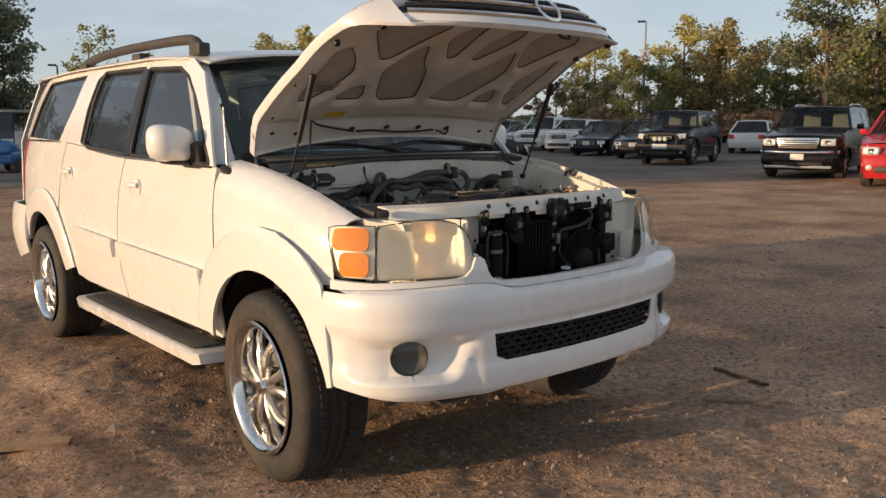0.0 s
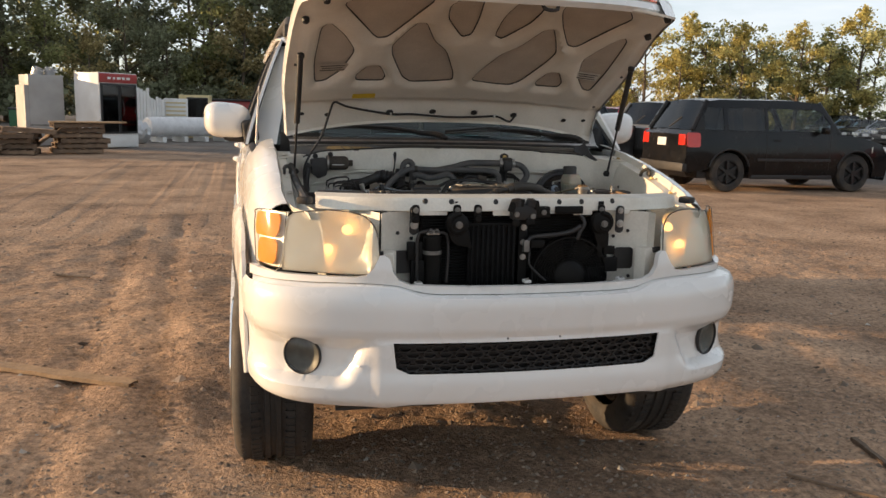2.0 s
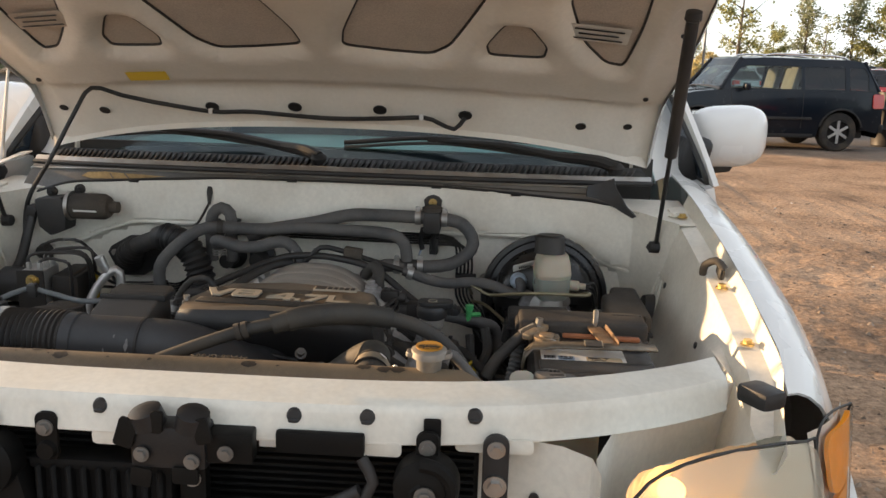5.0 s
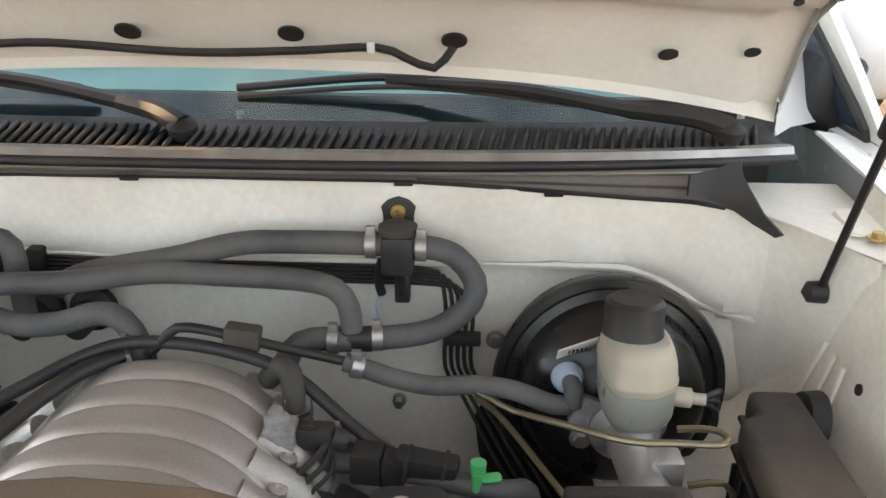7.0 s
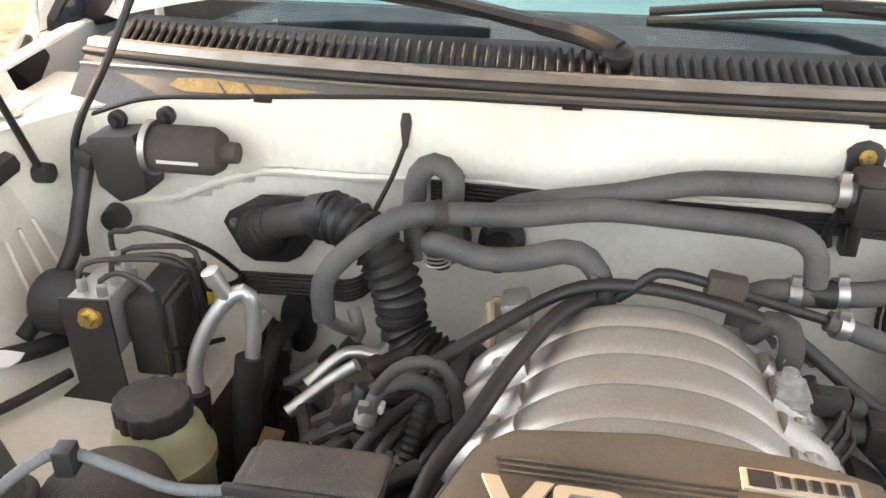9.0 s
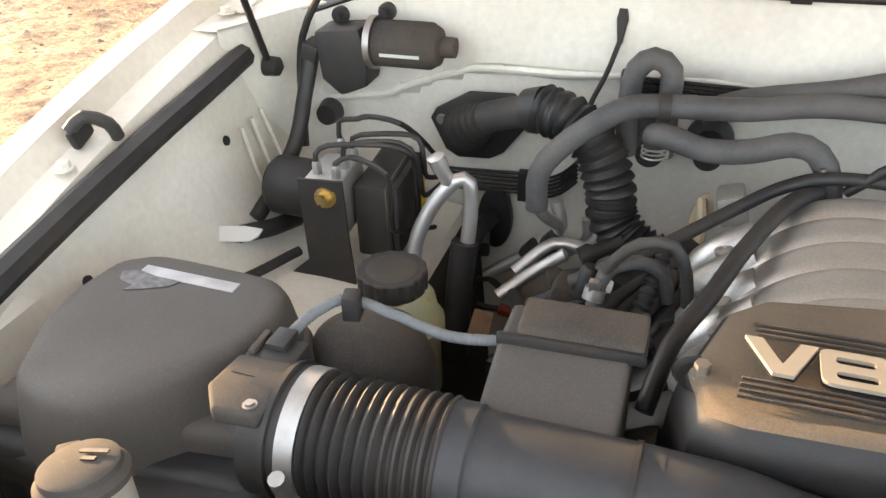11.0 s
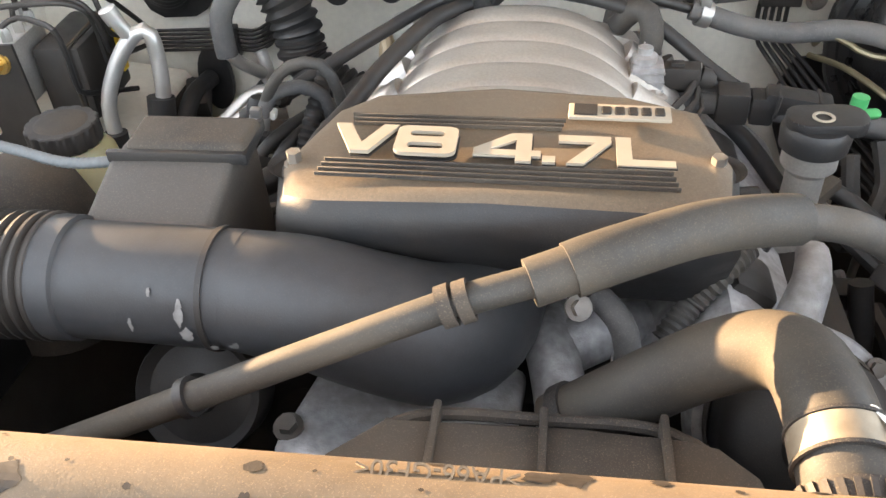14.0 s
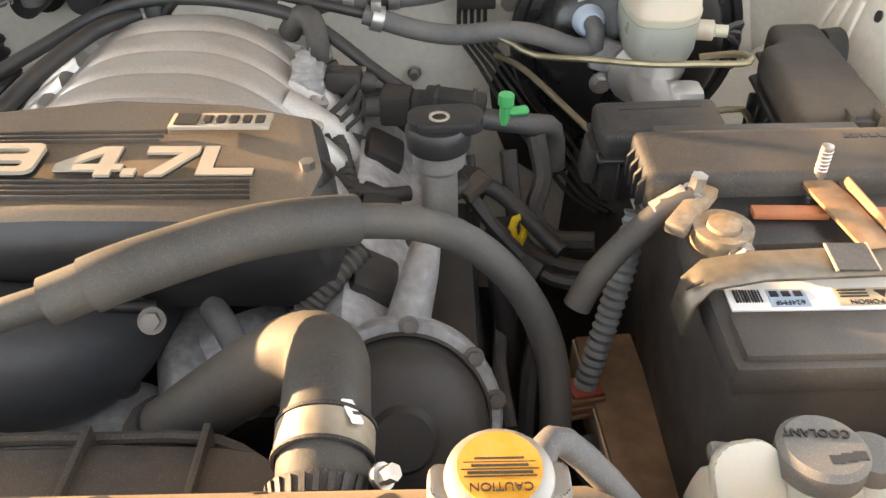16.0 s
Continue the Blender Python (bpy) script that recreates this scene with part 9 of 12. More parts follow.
wcl = part("worm_clamp", lathe([(0.0242, -0.006), (0.0268, -0.006), (0.0268, 0.006), (0.0242, 0.006)], (0.194, 0.322, 1.040), (0, -1, -0.3), 32), DUSTBLK, uh)
for k in range(11):
    a = radians(20 + 14 * k)
    part("clamp_tooth", box((0.003, 0.009, 0.002), (0.194 + 0.0272 * math.cos(a), 0.322 - 0.3 * 0.0272 * math.sin(a), 1.040 + 0.0262 * math.sin(a)), (17, 90 - math.degrees(a), 0)), BLACK, wcl)
part("clamp_bolt", bolt((0.222, 0.321, 1.058), (0.6, -0.2, 0.6), 0.0045, 0.011), STEEL, uh)
stk = part("hose_sticker", prism(rounded(0.007, 0.016, 0.001), 0.001, (0.2075, 0.352, 1.0685), (4, 37, 28)), BAT_LABEL, uh)
for k in range(3):
    part("print_bar", box((0.0045, 0.0022, 0.0006), (0.2085 + 0.0012 * k, 0.3475 + 0.0040 * k, 1.0690 - 0.0008 * k), (4, 37, 28)), BLACK, stk)
part("worm_clamp", lathe([(0.0228, -0.005), (0.0255, -0.005), (0.0255, 0.005), (0.0228, 0.005)], (0.066, 0.442, 0.947), (1, 0, 0.8), 28), DUSTBLK, uh)
shr = part("fan_shroud", sheet([(-0.075, 0), (0.185, 0), (0.165, 0.7), (0.12, 1), (-0.03, 1), (-0.075, 0.55)], lambda x, v: (x, 0.298 + 0.10 * v, 1.004 - 0.006 * v - 0.9 * max(0.0, x - 0.10) ** 2 * 3 - 0.35 * max(0.0, -0.10 - x) - 0.02 * max(0.0, v - 0.85) / 0.15), cuts=(0.03, 0.2), thick=0.006), DUSTBLK, suv, "dusty black fan shroud")
for x in (-0.016, 0.047, 0.116):
    part("shroud_rib", box((0.005, 0.095, 0.016), (x, 0.35, 1.004), (-3, 0, 0), 0.002), DUSTBLK, shr)
part("shroud_lip", tube([(-0.075, 0.352, 0.999), (-0.03, 0.394, 0.996), (0.05, 0.398, 0.996), (0.12, 0.396, 0.994), (0.168, 0.368, 0.985)], 0.004, 8), DUSTBLK, shr)
part("shroud_face", sheet([(-0.10, 0.60), (0.22, 0.60), (0.18, 0.92), (0.10, 0.985), (-0.03, 0.985), (-0.08, 0.92)], lambda x, z: (x, 0.392, z), cuts=(0.2, 0.2), thick=0.004), BLACK, shr)
DULLBOLT = mat("dull_bolt_steel", (0.14, 0.13, 0.12), 0.55, 0.6, var=0.2, scale=40, dirt=0.4, dirt_col=(0.1, 0.08, 0.06))
idl = part("idler_pulley", lathe([(0, 0.030), (0.014, 0.030), (0.016, 0.022), (0.040, 0.018), (0.048, 0.026), (0.050, 0.022), (0.050, -0.01), (0, -0.01)], (-0.2148, 0.4851, 0.905), (0.05, -0.80, 0.55), 36), BLACK, suv, "dark belt idler pulley")
part("idler_bolt", bolt((-0.2148, 0.4611, 0.921), (0.05, -0.80, 0.55), 0.007, 0.010), DULLBOLT, idl)
# castings at the engine's front
part("water_outlet", prism([(-0.15, 0.42), (-0.06, 0.40), (0.02, 0.44), (0.03, 0.53), (-0.05, 0.55), (-0.13, 0.52)], 0.05, (0, 0.0, 0.855), (0, 6, 0), 0.012, 3), CAST, suv, "rough grey aluminium casting")
for x, y in ((0.007, 0.522), (-0.135, 0.44), (-0.07, 0.41)):
    part("casting_bolt", bolt((x, y, 0.905 if x > 0 else 0.918), (0, -0.2, 1), 0.0075, 0.010), DULLBOLT, suv)
part("bypass_pipe", tube([(0.046, 0.60, 0.90), (0.050, 0.545, 0.915), (0.058, 0.51, 0.905), (0.066, 0.47, 0.87), (0.07, 0.45, 0.83)], 0.021, 18), CAST, suv, "rough cast coolant pipe")
part("bypass_pipe", tube([(0.05, 0.54, 0.905), (0.09, 0.56, 0.915), (0.12, 0.58, 0.91)], 0.022, 16), CAST, suv)
hose("bypass_hose", [(0.084, 0.535, 0.975), (0.098, 0.515, 0.972), (0.106, 0.505, 0.95), (0.105, 0.50, 0.90)], 0.010, HOSE)
part("spring_band", lathe([(0.0105, -0.008), (0.012, -0.008), (0.012, 0.008), (0.0105, 0.008)], (0.106, 0.504, 0.935), (0, 0, 1), 16), CAST, suv)
hose("ribbed_loom", [(0.1329, 0.5240, 0.9450), (0.1519, 0.5432, 0.9650), (0.1718, 0.5549, 0.9850), (0.1923, 0.5756, 0.9950)], 0.0105, RUBBER, ripple=0.0018, pitch=0.006)
drum = part("fan_clutch", lathe([(0.0, 0.060), (0.020, 0.060), (0.024, 0.054), (0.048, 0.050), (0.057, 0.042), (0.060, 0.032), (0.060, 0.012), (0.063, 0.008), (0.063, -0.02), (0, -0.02)], (0.222, 0.480, 0.912), (0.05, -0.80, 0.55), 48), BLACK, suv, "dusty black fan clutch drum")
part("clutch_ring", lathe([(0.0635, 0.006), (0.071, 0.007), (0.0735, 0.002), (0.0735, -0.016), (0.066, -0.022), (0, -0.022)], (0.222, 0.482, 0.911), (0.05, -0.80, 0.55), 48), CAST, drum, "rough cast aluminium ring")
part("clutch_ring", lathe([(0.0605, 0.010), (0.0625, 0.014), (0.0645, 0.010)], (0.222, 0.481, 0.912), (0.05, -0.80, 0.55), 48), DUSTBLK, drum)
part("ring_neck", tube([(0.226, 0.535, 0.955), (0.236, 0.555, 0.985), (0.240, 0.58, 0.99)], (0.017, 0.012), 12), CAST, drum)
for a in (40, 85, 130, 10):
    part("housing_bolt", bolt((0.222 + 0.0685 * math.cos(radians(a)), 0.478 + 0.0377 * math.sin(radians(a)), 0.916 + 0.0548 * math.sin(radians(a))), (0.05, -0.80, 0.55), 0.0050, 0.006), DULLBOLT, suv)
part("stud_nut", bolt((0.066, 0.475, 1.018), (0.2, -0.7, 0.6), 0.006, 0.014), DULLBOLT, suv)
hose("front_loom", [(-0.07, 0.51, 0.995), (-0.03, 0.507, 1.006), (0.01, 0.508, 1.002), (0.05, 0.52, 0.99)], 0.0045, BLACK)

# wiring and small hoses down between the engine and the battery, and beside the plenum
for pts, r, m in (
    ([(0.345, 0.772, 0.975), (0.352, 0.752, 0.94), (0.342, 0.728, 0.915), (0.356, 0.700, 0.905), (0.395, 0.690, 0.908)], 0.0095, RUBBER),
    ([(0.318, 0.762, 0.965), (0.322, 0.742, 0.93), (0.330, 0.706, 0.895), (0.372, 0.672, 0.892), (0.41, 0.662, 0.90)], 0.0085, RUBBER),
    ([(0.272, 0.722, 0.955), (0.292, 0.700, 0.935), (0.322, 0.668, 0.915), (0.352, 0.640, 0.905), (0.40, 0.626, 0.91)], 0.0070, BLACK),
    ([(0.282, 0.762, 0.96), (0.286, 0.730, 0.925), (0.284, 0.690, 0.885), (0.276, 0.650, 0.86)], 0.0040, BLACK),
    ([(0.300, 0.668, 0.90), (0.304, 0.620, 0.885), (0.300, 0.570, 0.87), (0.306, 0.52, 0.85)], 0.0060, HOSE),
    ([(0.326, 0.640, 0.885), (0.334, 0.600, 0.875), (0.324, 0.560, 0.868), (0.318, 0.52, 0.84)], 0.0090, BLACK),
    ([(0.348, 0.600, 0.87), (0.352, 0.560, 0.875), (0.346, 0.50, 0.865), (0.336, 0.45, 0.84)], 0.0050, RUBBER),
):
    hose("engine_wiring", pts, r, m, seg=8)
for pts, r, m in (
    ([(-0.262, 0.690, 0.945), (-0.236, 0.676, 0.968), (-0.205, 0.690, 0.972), (-0.178, 0.720, 0.955)], 0.0075, BLACK),
    ([(-0.255, 0.660, 0.930), (-0.225, 0.650, 0.952), (-0.190, 0.662, 0.956), (-0.165, 0.700, 0.935)], 0.0060, RUBBER),
    ([(-0.300, 0.780, 0.925), (-0.268, 0.776, 0.948), (-0.236, 0.790, 0.955), (-0.206, 0.815, 0.935)], 0.0055, BLACK),
    ([(-0.318, 0.830, 0.905), (-0.280, 0.835, 0.925), (-0.246, 0.850, 0.930), (-0.215, 0.880, 0.91)], 0.0080, RUBBER),
    ([(-0.330, 0.720, 0.90), (-0.312, 0.760, 0.905), (-0.318, 0.81, 0.90), (-0.340, 0.86, 0.895)], 0.0100, BLACK),
):
    hose("engine_wiring", pts, r, m, seg=8)
for x, y, z, a in ((0.312, 0.700, 0.915, 20), (0.292, 0.640, 0.900, -15), (0.336, 0.655, 0.905, 40), (-0.236, 0.720, 0.955, 25), (-0.268, 0.755, 0.940, -30), (-0.215, 0.760, 0.950, 60)):
    part("wiring_plug", box((0.030, 0.022, 0.020), (x, y, z), (10, a, a * 1.4), 0.004), BLACK, suv)
part("heat_shield", box((0.024, 0.05, 0.005), (-0.372, 0.83, 0.868), (0, 12, 6), 0.002), RUST, suv)

# ---- behind the grille opening ----
beam = part("radiator_support", sheet([(-0.66, 0), (0.66, 0), (0.66, 1), (-0.66, 1)], lambda x, v: (x, 0.150 + 0.012 * v + 0.055 * max(0.0, (v - 0.72) / 0.28) + 0.18 * (abs(x) / 0.66) ** 3, 1.037 + 0.037 * min(1.0, v / 0.72) + 0.006 * max(0.0, (v - 0.72) / 0.28) - 0.012 * (abs(x) / 0.66) ** 2), cuts=(0.04, 0.1), thick=0.006), WHITE_BAY, suv, "white radiator support beam")
for k, (x, z) in enumerate(((-0.323, 1.066), (-0.238, 1.066), (-0.090, 1.066), (0.133, 1.066), (0.215, 1.066), (0.336, 1.066))):
    y = 0.152 + 0.18 * (abs(x) / 0.66) ** 3
    part("beam_plug", lathe([(0, 0.004), (0.007, 0.004), (0.0095, 0.0), (0.0095, -0.004), (0, -0.004)], (x, y, z), (0, -1, 0.2), 14), BLACK, beam)
    part("beam_plug", box((0.012, 0.006, 0.005), (x, y - 0.004, z - 0.004), (0, 0, 0), 0.0015, 1), BLACK, beam)
part("beam_fold", tube([(x, 0.149 + 0.18 * (abs(x) / 0.66) ** 3, 1.040 - 0.012 * (abs(x) / 0.66) ** 2) for x in [-0.6 + 0.05 * k for k in range(25)]], 0.0045, 8, 0.04), WHITE_BAY, beam)
part("beam_fold", tube([(x, 0.158 + 0.18 * (abs(x) / 0.66) ** 3, 1.068 - 0.012 * (abs(x) / 0.66) ** 2 + 0.002 * math.sin(x * 21)) for x in [-0.6 + 0.05 * k for k in range(25)]], 0.0035, 8, 0.04), WHITE_BAY, beam)
for x, w in ((-0.30, 0.10), (-0.02, 0.16), (0.22, 0.07), (0.36, 0.09)):
    part("beam_tab", prism(rounded(w, 0.018, 0.006), 0.003, (x, 0.150 + 0.18 * (abs(x) / 0.66) ** 3, 1.030), (90, 0, 0), 0.001), WHITE_BAY, beam)
for s in (-1, 1):
    sp = part("side_panel", strip([[(s * 0.335, 0.215, z), (s * 0.38, 0.205, z), (s * 0.44, 0.185, z), (s * 0.47, 0.16, z), (s * 0.475, 0.12, z)] for z in (0.78, 0.86, 0.94, 1.03)], flip=s > 0), WHITE_BAY, suv, "white pressed panel beside the radiator")
    for x, y, z in ((0.362, 0.205, 0.94), (0.41, 0.192, 0.96), (0.45, 0.172, 0.87), (0.46, 0.165, 0.82), (0.42, 0.188, 0.80)):
        part("panel_hole", lathe([(0, 0), (0.006, 0), (0.006, 0.004), (0, 0.004)], (s * x, y, z), (-s * 0.3, -1, 0), 12), BLACK, sp)
    part("panel_bracket", box((0.05, 0.05, 0.12), (s * 0.452, 0.135, 0.85), (0, 0, s * 20), 0.004), WHITE_BAY, sp)
    part("lamp_side", strip([[(s * 0.475, 0.16, z), (s * 0.51, 0.25, z), (s * 0.62, 0.36, z), (s * 0.70, 0.42, z)] for z in (0.80, 0.92, 1.03)], flip=s > 0), WHITE_BAY, sp)
    part("lamp_adjuster", lathe([(0, 0), (0.010, 0), (0.010, 0.04), (0, 0.04)], (s * 0.47, 0.11, 0.905), (s * 1, 0.4, 0), 12), BLACK, sp)
    part("duct_hole", prism(rounded(0.07, 0.075, 0.012), 0.006, (s * 0.395, 0.188, 0.865), (90, 0, 0)), BLACK, sp)
    bk = part("mount_bracket", prism(rounded(0.030, 0.095, 0.014), 0.006, (s * 0.362, 0.165, 1.005), (90, 0, 0), 0.002), BLACK, suv)
    part("mount_bolt", bolt((s * 0.362, 0.158, 1.035), (0, -1, 0), 0.007, 0.008), STEEL, bk)
    part("mount_bolt", bolt((s * 0.362, 0.158, 0.990), (0, -1, 0), 0.009, 0.009), STEEL, bk)
DULLSTEEL = mat("dull_zinc_bolt", (0.22, 0.21, 0.195), 0.5, 0.7, var=0.15, scale=40, dirt=0.3, dirt_col=(0.12, 0.1, 0.08))
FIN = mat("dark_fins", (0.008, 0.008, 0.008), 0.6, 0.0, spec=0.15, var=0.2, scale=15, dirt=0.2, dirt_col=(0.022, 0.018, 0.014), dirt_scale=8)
# deeper copy of the black, with the dimness behind the grille opening in it
NOSEBLK = mat("dim_recess_black", (0.0055, 0.0055, 0.0055), 0.5, spec=0.14, var=0.2, scale=12, dirt=0.25, dirt_col=(0.03, 0.024, 0.018), dirt_scale=9, bump=0.0004)
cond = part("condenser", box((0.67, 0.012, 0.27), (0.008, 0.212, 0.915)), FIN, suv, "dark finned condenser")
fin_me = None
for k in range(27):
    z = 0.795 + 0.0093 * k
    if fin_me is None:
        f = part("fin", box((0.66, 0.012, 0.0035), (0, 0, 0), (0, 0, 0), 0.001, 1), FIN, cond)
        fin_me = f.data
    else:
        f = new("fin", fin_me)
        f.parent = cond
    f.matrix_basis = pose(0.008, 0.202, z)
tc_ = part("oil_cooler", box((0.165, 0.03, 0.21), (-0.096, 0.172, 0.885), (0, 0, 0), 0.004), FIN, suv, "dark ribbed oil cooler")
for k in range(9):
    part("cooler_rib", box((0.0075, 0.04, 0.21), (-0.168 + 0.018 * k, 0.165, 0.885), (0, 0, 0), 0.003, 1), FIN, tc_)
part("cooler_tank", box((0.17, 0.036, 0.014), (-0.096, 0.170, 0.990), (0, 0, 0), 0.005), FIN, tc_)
dr = part("drier", lathe([(0, 0.0), (0.028, 0.002), (0.030, 0.01), (0.030, 0.165), (0.024, 0.172), (0.012, 0.175), (0, 0.175)], (-0.298, 0.168, 0.785), (0, 0, 1), 24), NOSEBLK, suv, "black receiver drier bottle")
part("drier_band", lathe([(0.030, -0.006), (0.0325, -0.006), (0.0325, 0.006), (0.030, 0.006)], (-0.298, 0.168, 0.90), (0, 0, 1), 24), DULLSTEEL, dr)
for q in (-0.010, 0.010):
    part("drier_nut", bolt((-0.298 + q, 0.150, 0.968), (0, -0.6, 1), 0.006, 0.010), DULLSTEEL, dr)
part("drier_top", box((0.042, 0.03, 0.014), (-0.298, 0.165, 0.965), (0, 0, 0), 0.003), ALU, dr)
hose("condenser_pipe", [(-0.298, 0.16, 0.97), (-0.335, 0.15, 0.968), (-0.352, 0.15, 0.945), (-0.352, 0.15, 0.80)], 0.006, DARKMETAL)
hose("condenser_pipe", [(-0.280, 0.155, 0.965), (-0.255, 0.15, 0.96), (-0.248, 0.15, 0.90), (-0.252, 0.15, 0.80)], 0.005, DARKMETAL)
part("condenser_mount", box((0.05, 0.02, 0.06), (-0.358, 0.165, 0.905), (0, 0, 0), 0.004), NOSEBLK, suv)
part("condenser_mount", box((0.045, 0.02, 0.08), (-0.348, 0.165, 0.835), (0, 0, 0), 0.004), NOSEBLK, suv)
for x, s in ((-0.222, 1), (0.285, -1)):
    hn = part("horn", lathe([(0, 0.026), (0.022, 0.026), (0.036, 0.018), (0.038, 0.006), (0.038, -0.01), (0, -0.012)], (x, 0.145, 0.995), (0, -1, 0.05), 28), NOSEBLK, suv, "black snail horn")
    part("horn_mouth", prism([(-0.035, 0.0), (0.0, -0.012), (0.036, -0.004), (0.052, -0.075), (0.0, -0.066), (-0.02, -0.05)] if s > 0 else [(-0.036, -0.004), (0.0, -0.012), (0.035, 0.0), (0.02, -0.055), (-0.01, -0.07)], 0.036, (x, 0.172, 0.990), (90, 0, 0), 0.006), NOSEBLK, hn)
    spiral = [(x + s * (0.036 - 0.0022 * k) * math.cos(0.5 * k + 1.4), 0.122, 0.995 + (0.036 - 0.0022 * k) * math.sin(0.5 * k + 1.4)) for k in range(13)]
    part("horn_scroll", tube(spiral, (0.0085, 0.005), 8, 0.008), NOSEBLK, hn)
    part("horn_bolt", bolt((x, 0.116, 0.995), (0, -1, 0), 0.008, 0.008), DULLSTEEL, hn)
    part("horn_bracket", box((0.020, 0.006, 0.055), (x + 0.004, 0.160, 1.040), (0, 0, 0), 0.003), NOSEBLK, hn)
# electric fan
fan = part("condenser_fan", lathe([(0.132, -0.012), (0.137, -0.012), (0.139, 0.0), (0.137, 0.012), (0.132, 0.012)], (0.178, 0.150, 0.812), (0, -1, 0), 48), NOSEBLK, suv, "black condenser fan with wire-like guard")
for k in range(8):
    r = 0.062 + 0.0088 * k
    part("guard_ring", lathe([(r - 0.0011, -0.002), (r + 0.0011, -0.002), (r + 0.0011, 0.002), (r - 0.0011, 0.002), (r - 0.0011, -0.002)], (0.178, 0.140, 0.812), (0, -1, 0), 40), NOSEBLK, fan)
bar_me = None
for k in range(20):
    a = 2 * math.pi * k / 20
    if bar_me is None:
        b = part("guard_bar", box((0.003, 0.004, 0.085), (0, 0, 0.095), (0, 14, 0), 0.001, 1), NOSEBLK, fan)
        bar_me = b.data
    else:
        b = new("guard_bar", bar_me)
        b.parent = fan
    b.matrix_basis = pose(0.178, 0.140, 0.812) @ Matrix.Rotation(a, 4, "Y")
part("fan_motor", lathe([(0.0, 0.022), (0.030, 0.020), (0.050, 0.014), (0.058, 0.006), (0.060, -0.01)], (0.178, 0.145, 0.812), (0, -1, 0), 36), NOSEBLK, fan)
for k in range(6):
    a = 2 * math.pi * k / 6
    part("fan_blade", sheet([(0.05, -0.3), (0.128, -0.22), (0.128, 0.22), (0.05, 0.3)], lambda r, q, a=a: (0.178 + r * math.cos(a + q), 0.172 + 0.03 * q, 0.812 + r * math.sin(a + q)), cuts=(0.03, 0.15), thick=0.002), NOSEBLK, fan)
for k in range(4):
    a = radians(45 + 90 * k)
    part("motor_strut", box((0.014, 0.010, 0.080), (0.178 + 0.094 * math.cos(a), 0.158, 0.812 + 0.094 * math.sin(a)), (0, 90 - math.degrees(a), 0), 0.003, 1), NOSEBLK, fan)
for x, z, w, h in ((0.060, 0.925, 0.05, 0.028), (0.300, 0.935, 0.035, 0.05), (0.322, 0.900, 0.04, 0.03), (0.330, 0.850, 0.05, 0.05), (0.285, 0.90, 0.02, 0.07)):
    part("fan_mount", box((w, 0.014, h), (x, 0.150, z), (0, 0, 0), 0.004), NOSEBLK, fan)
hose("fan_wire", [(0.02, 0.14, 0.93), (0.03, 0.14, 0.90), (0.03, 0.14, 0.86), (0.055, 0.138, 0.83), (0.09, 0.136, 0.80)], 0.0042, BLACK)
hose("fan_wire", [(0.21, 0.14, 0.985), (0.17, 0.14, 0.965), (0.10, 0.14, 0.955), (0.04, 0.142, 0.950), (0.022, 0.142, 0.935)], 0.008, BLACK)
part("fan_plug", box((0.02, 0.016, 0.04), (0.018, 0.142, 0.920), (0, 0, 0), 0.003), DULLSTEEL, suv)
hose("fan_wire", [(0.21, 0.15, 1.02), (0.225, 0.142, 0.995), (0.21, 0.14, 0.97), (0.20, 0.142, 0.94)], 0.007, BLACK)
# latch and brackets
la = part("hood_latch", box((0.085, 0.036, 0.050), (0.0, 0.135, 1.035), (0, 0, 0), 0.006), DARKMETAL, suv, "dark steel hood latch")
for s in (-1, 1):
    part("latch_horn", lathe([(0, 0), (0.020, 0.0), (0.018, 0.018), (0, 0.024)], (s * 0.024, 0.130, 1.058), (s * 0.2, -0.2, 1), 14), DARKMETAL, la)
part("latch_box", box((0.052, 0.03, 0.036), (0.066, 0.138, 1.035), (0, 0, 4), 0.004), NOSEBLK, la)
for dx, dz, w, h, a in ((-0.045, 0.018, 0.022, 0.034, 18), (0.040, 0.024, 0.018, 0.030, -14), (-0.010, 0.032, 0.014, 0.026, 6), (0.020, -0.030, 0.030, 0.020, 0), (-0.030, -0.034, 0.024, 0.022, 8)):
    part("latch_plate", prism(rounded(w, h, 0.004), 0.005, (dx, 0.118, 1.035 + dz), (90, a, 0), 0.001), NOSEBLK, la)
for dx, dz in ((-0.028, -0.006), (0.028, -0.012), (0.066, 0.0)):
    part("latch_bolt", bolt((dx, 0.114, 1.035 + dz), (0, -1, 0), 0.006, 0.006), DULLSTEEL, la)
part("latch_lever", box((0.10, 0.012, 0.026), (0.165, 0.142, 1.040), (0, 0, 0), 0.004), NOSEBLK, la)
part("beam_sticker", box((0.03, 0.002, 0.026), (0.108, 0.152, 1.040)), BAT_LABEL, beam)
vp = part("latch_post", box((0.032, 0.018, 0.25), (0.012, 0.165, 0.905), (0, 0, 0), 0.004), NOSEBLK, suv)
for z in (0.98, 0.93, 0.88):
    part("post_bolt", bolt((0.012, 0.156, z), (0, -1, 0), 0.007, 0.007), STEEL, vp)
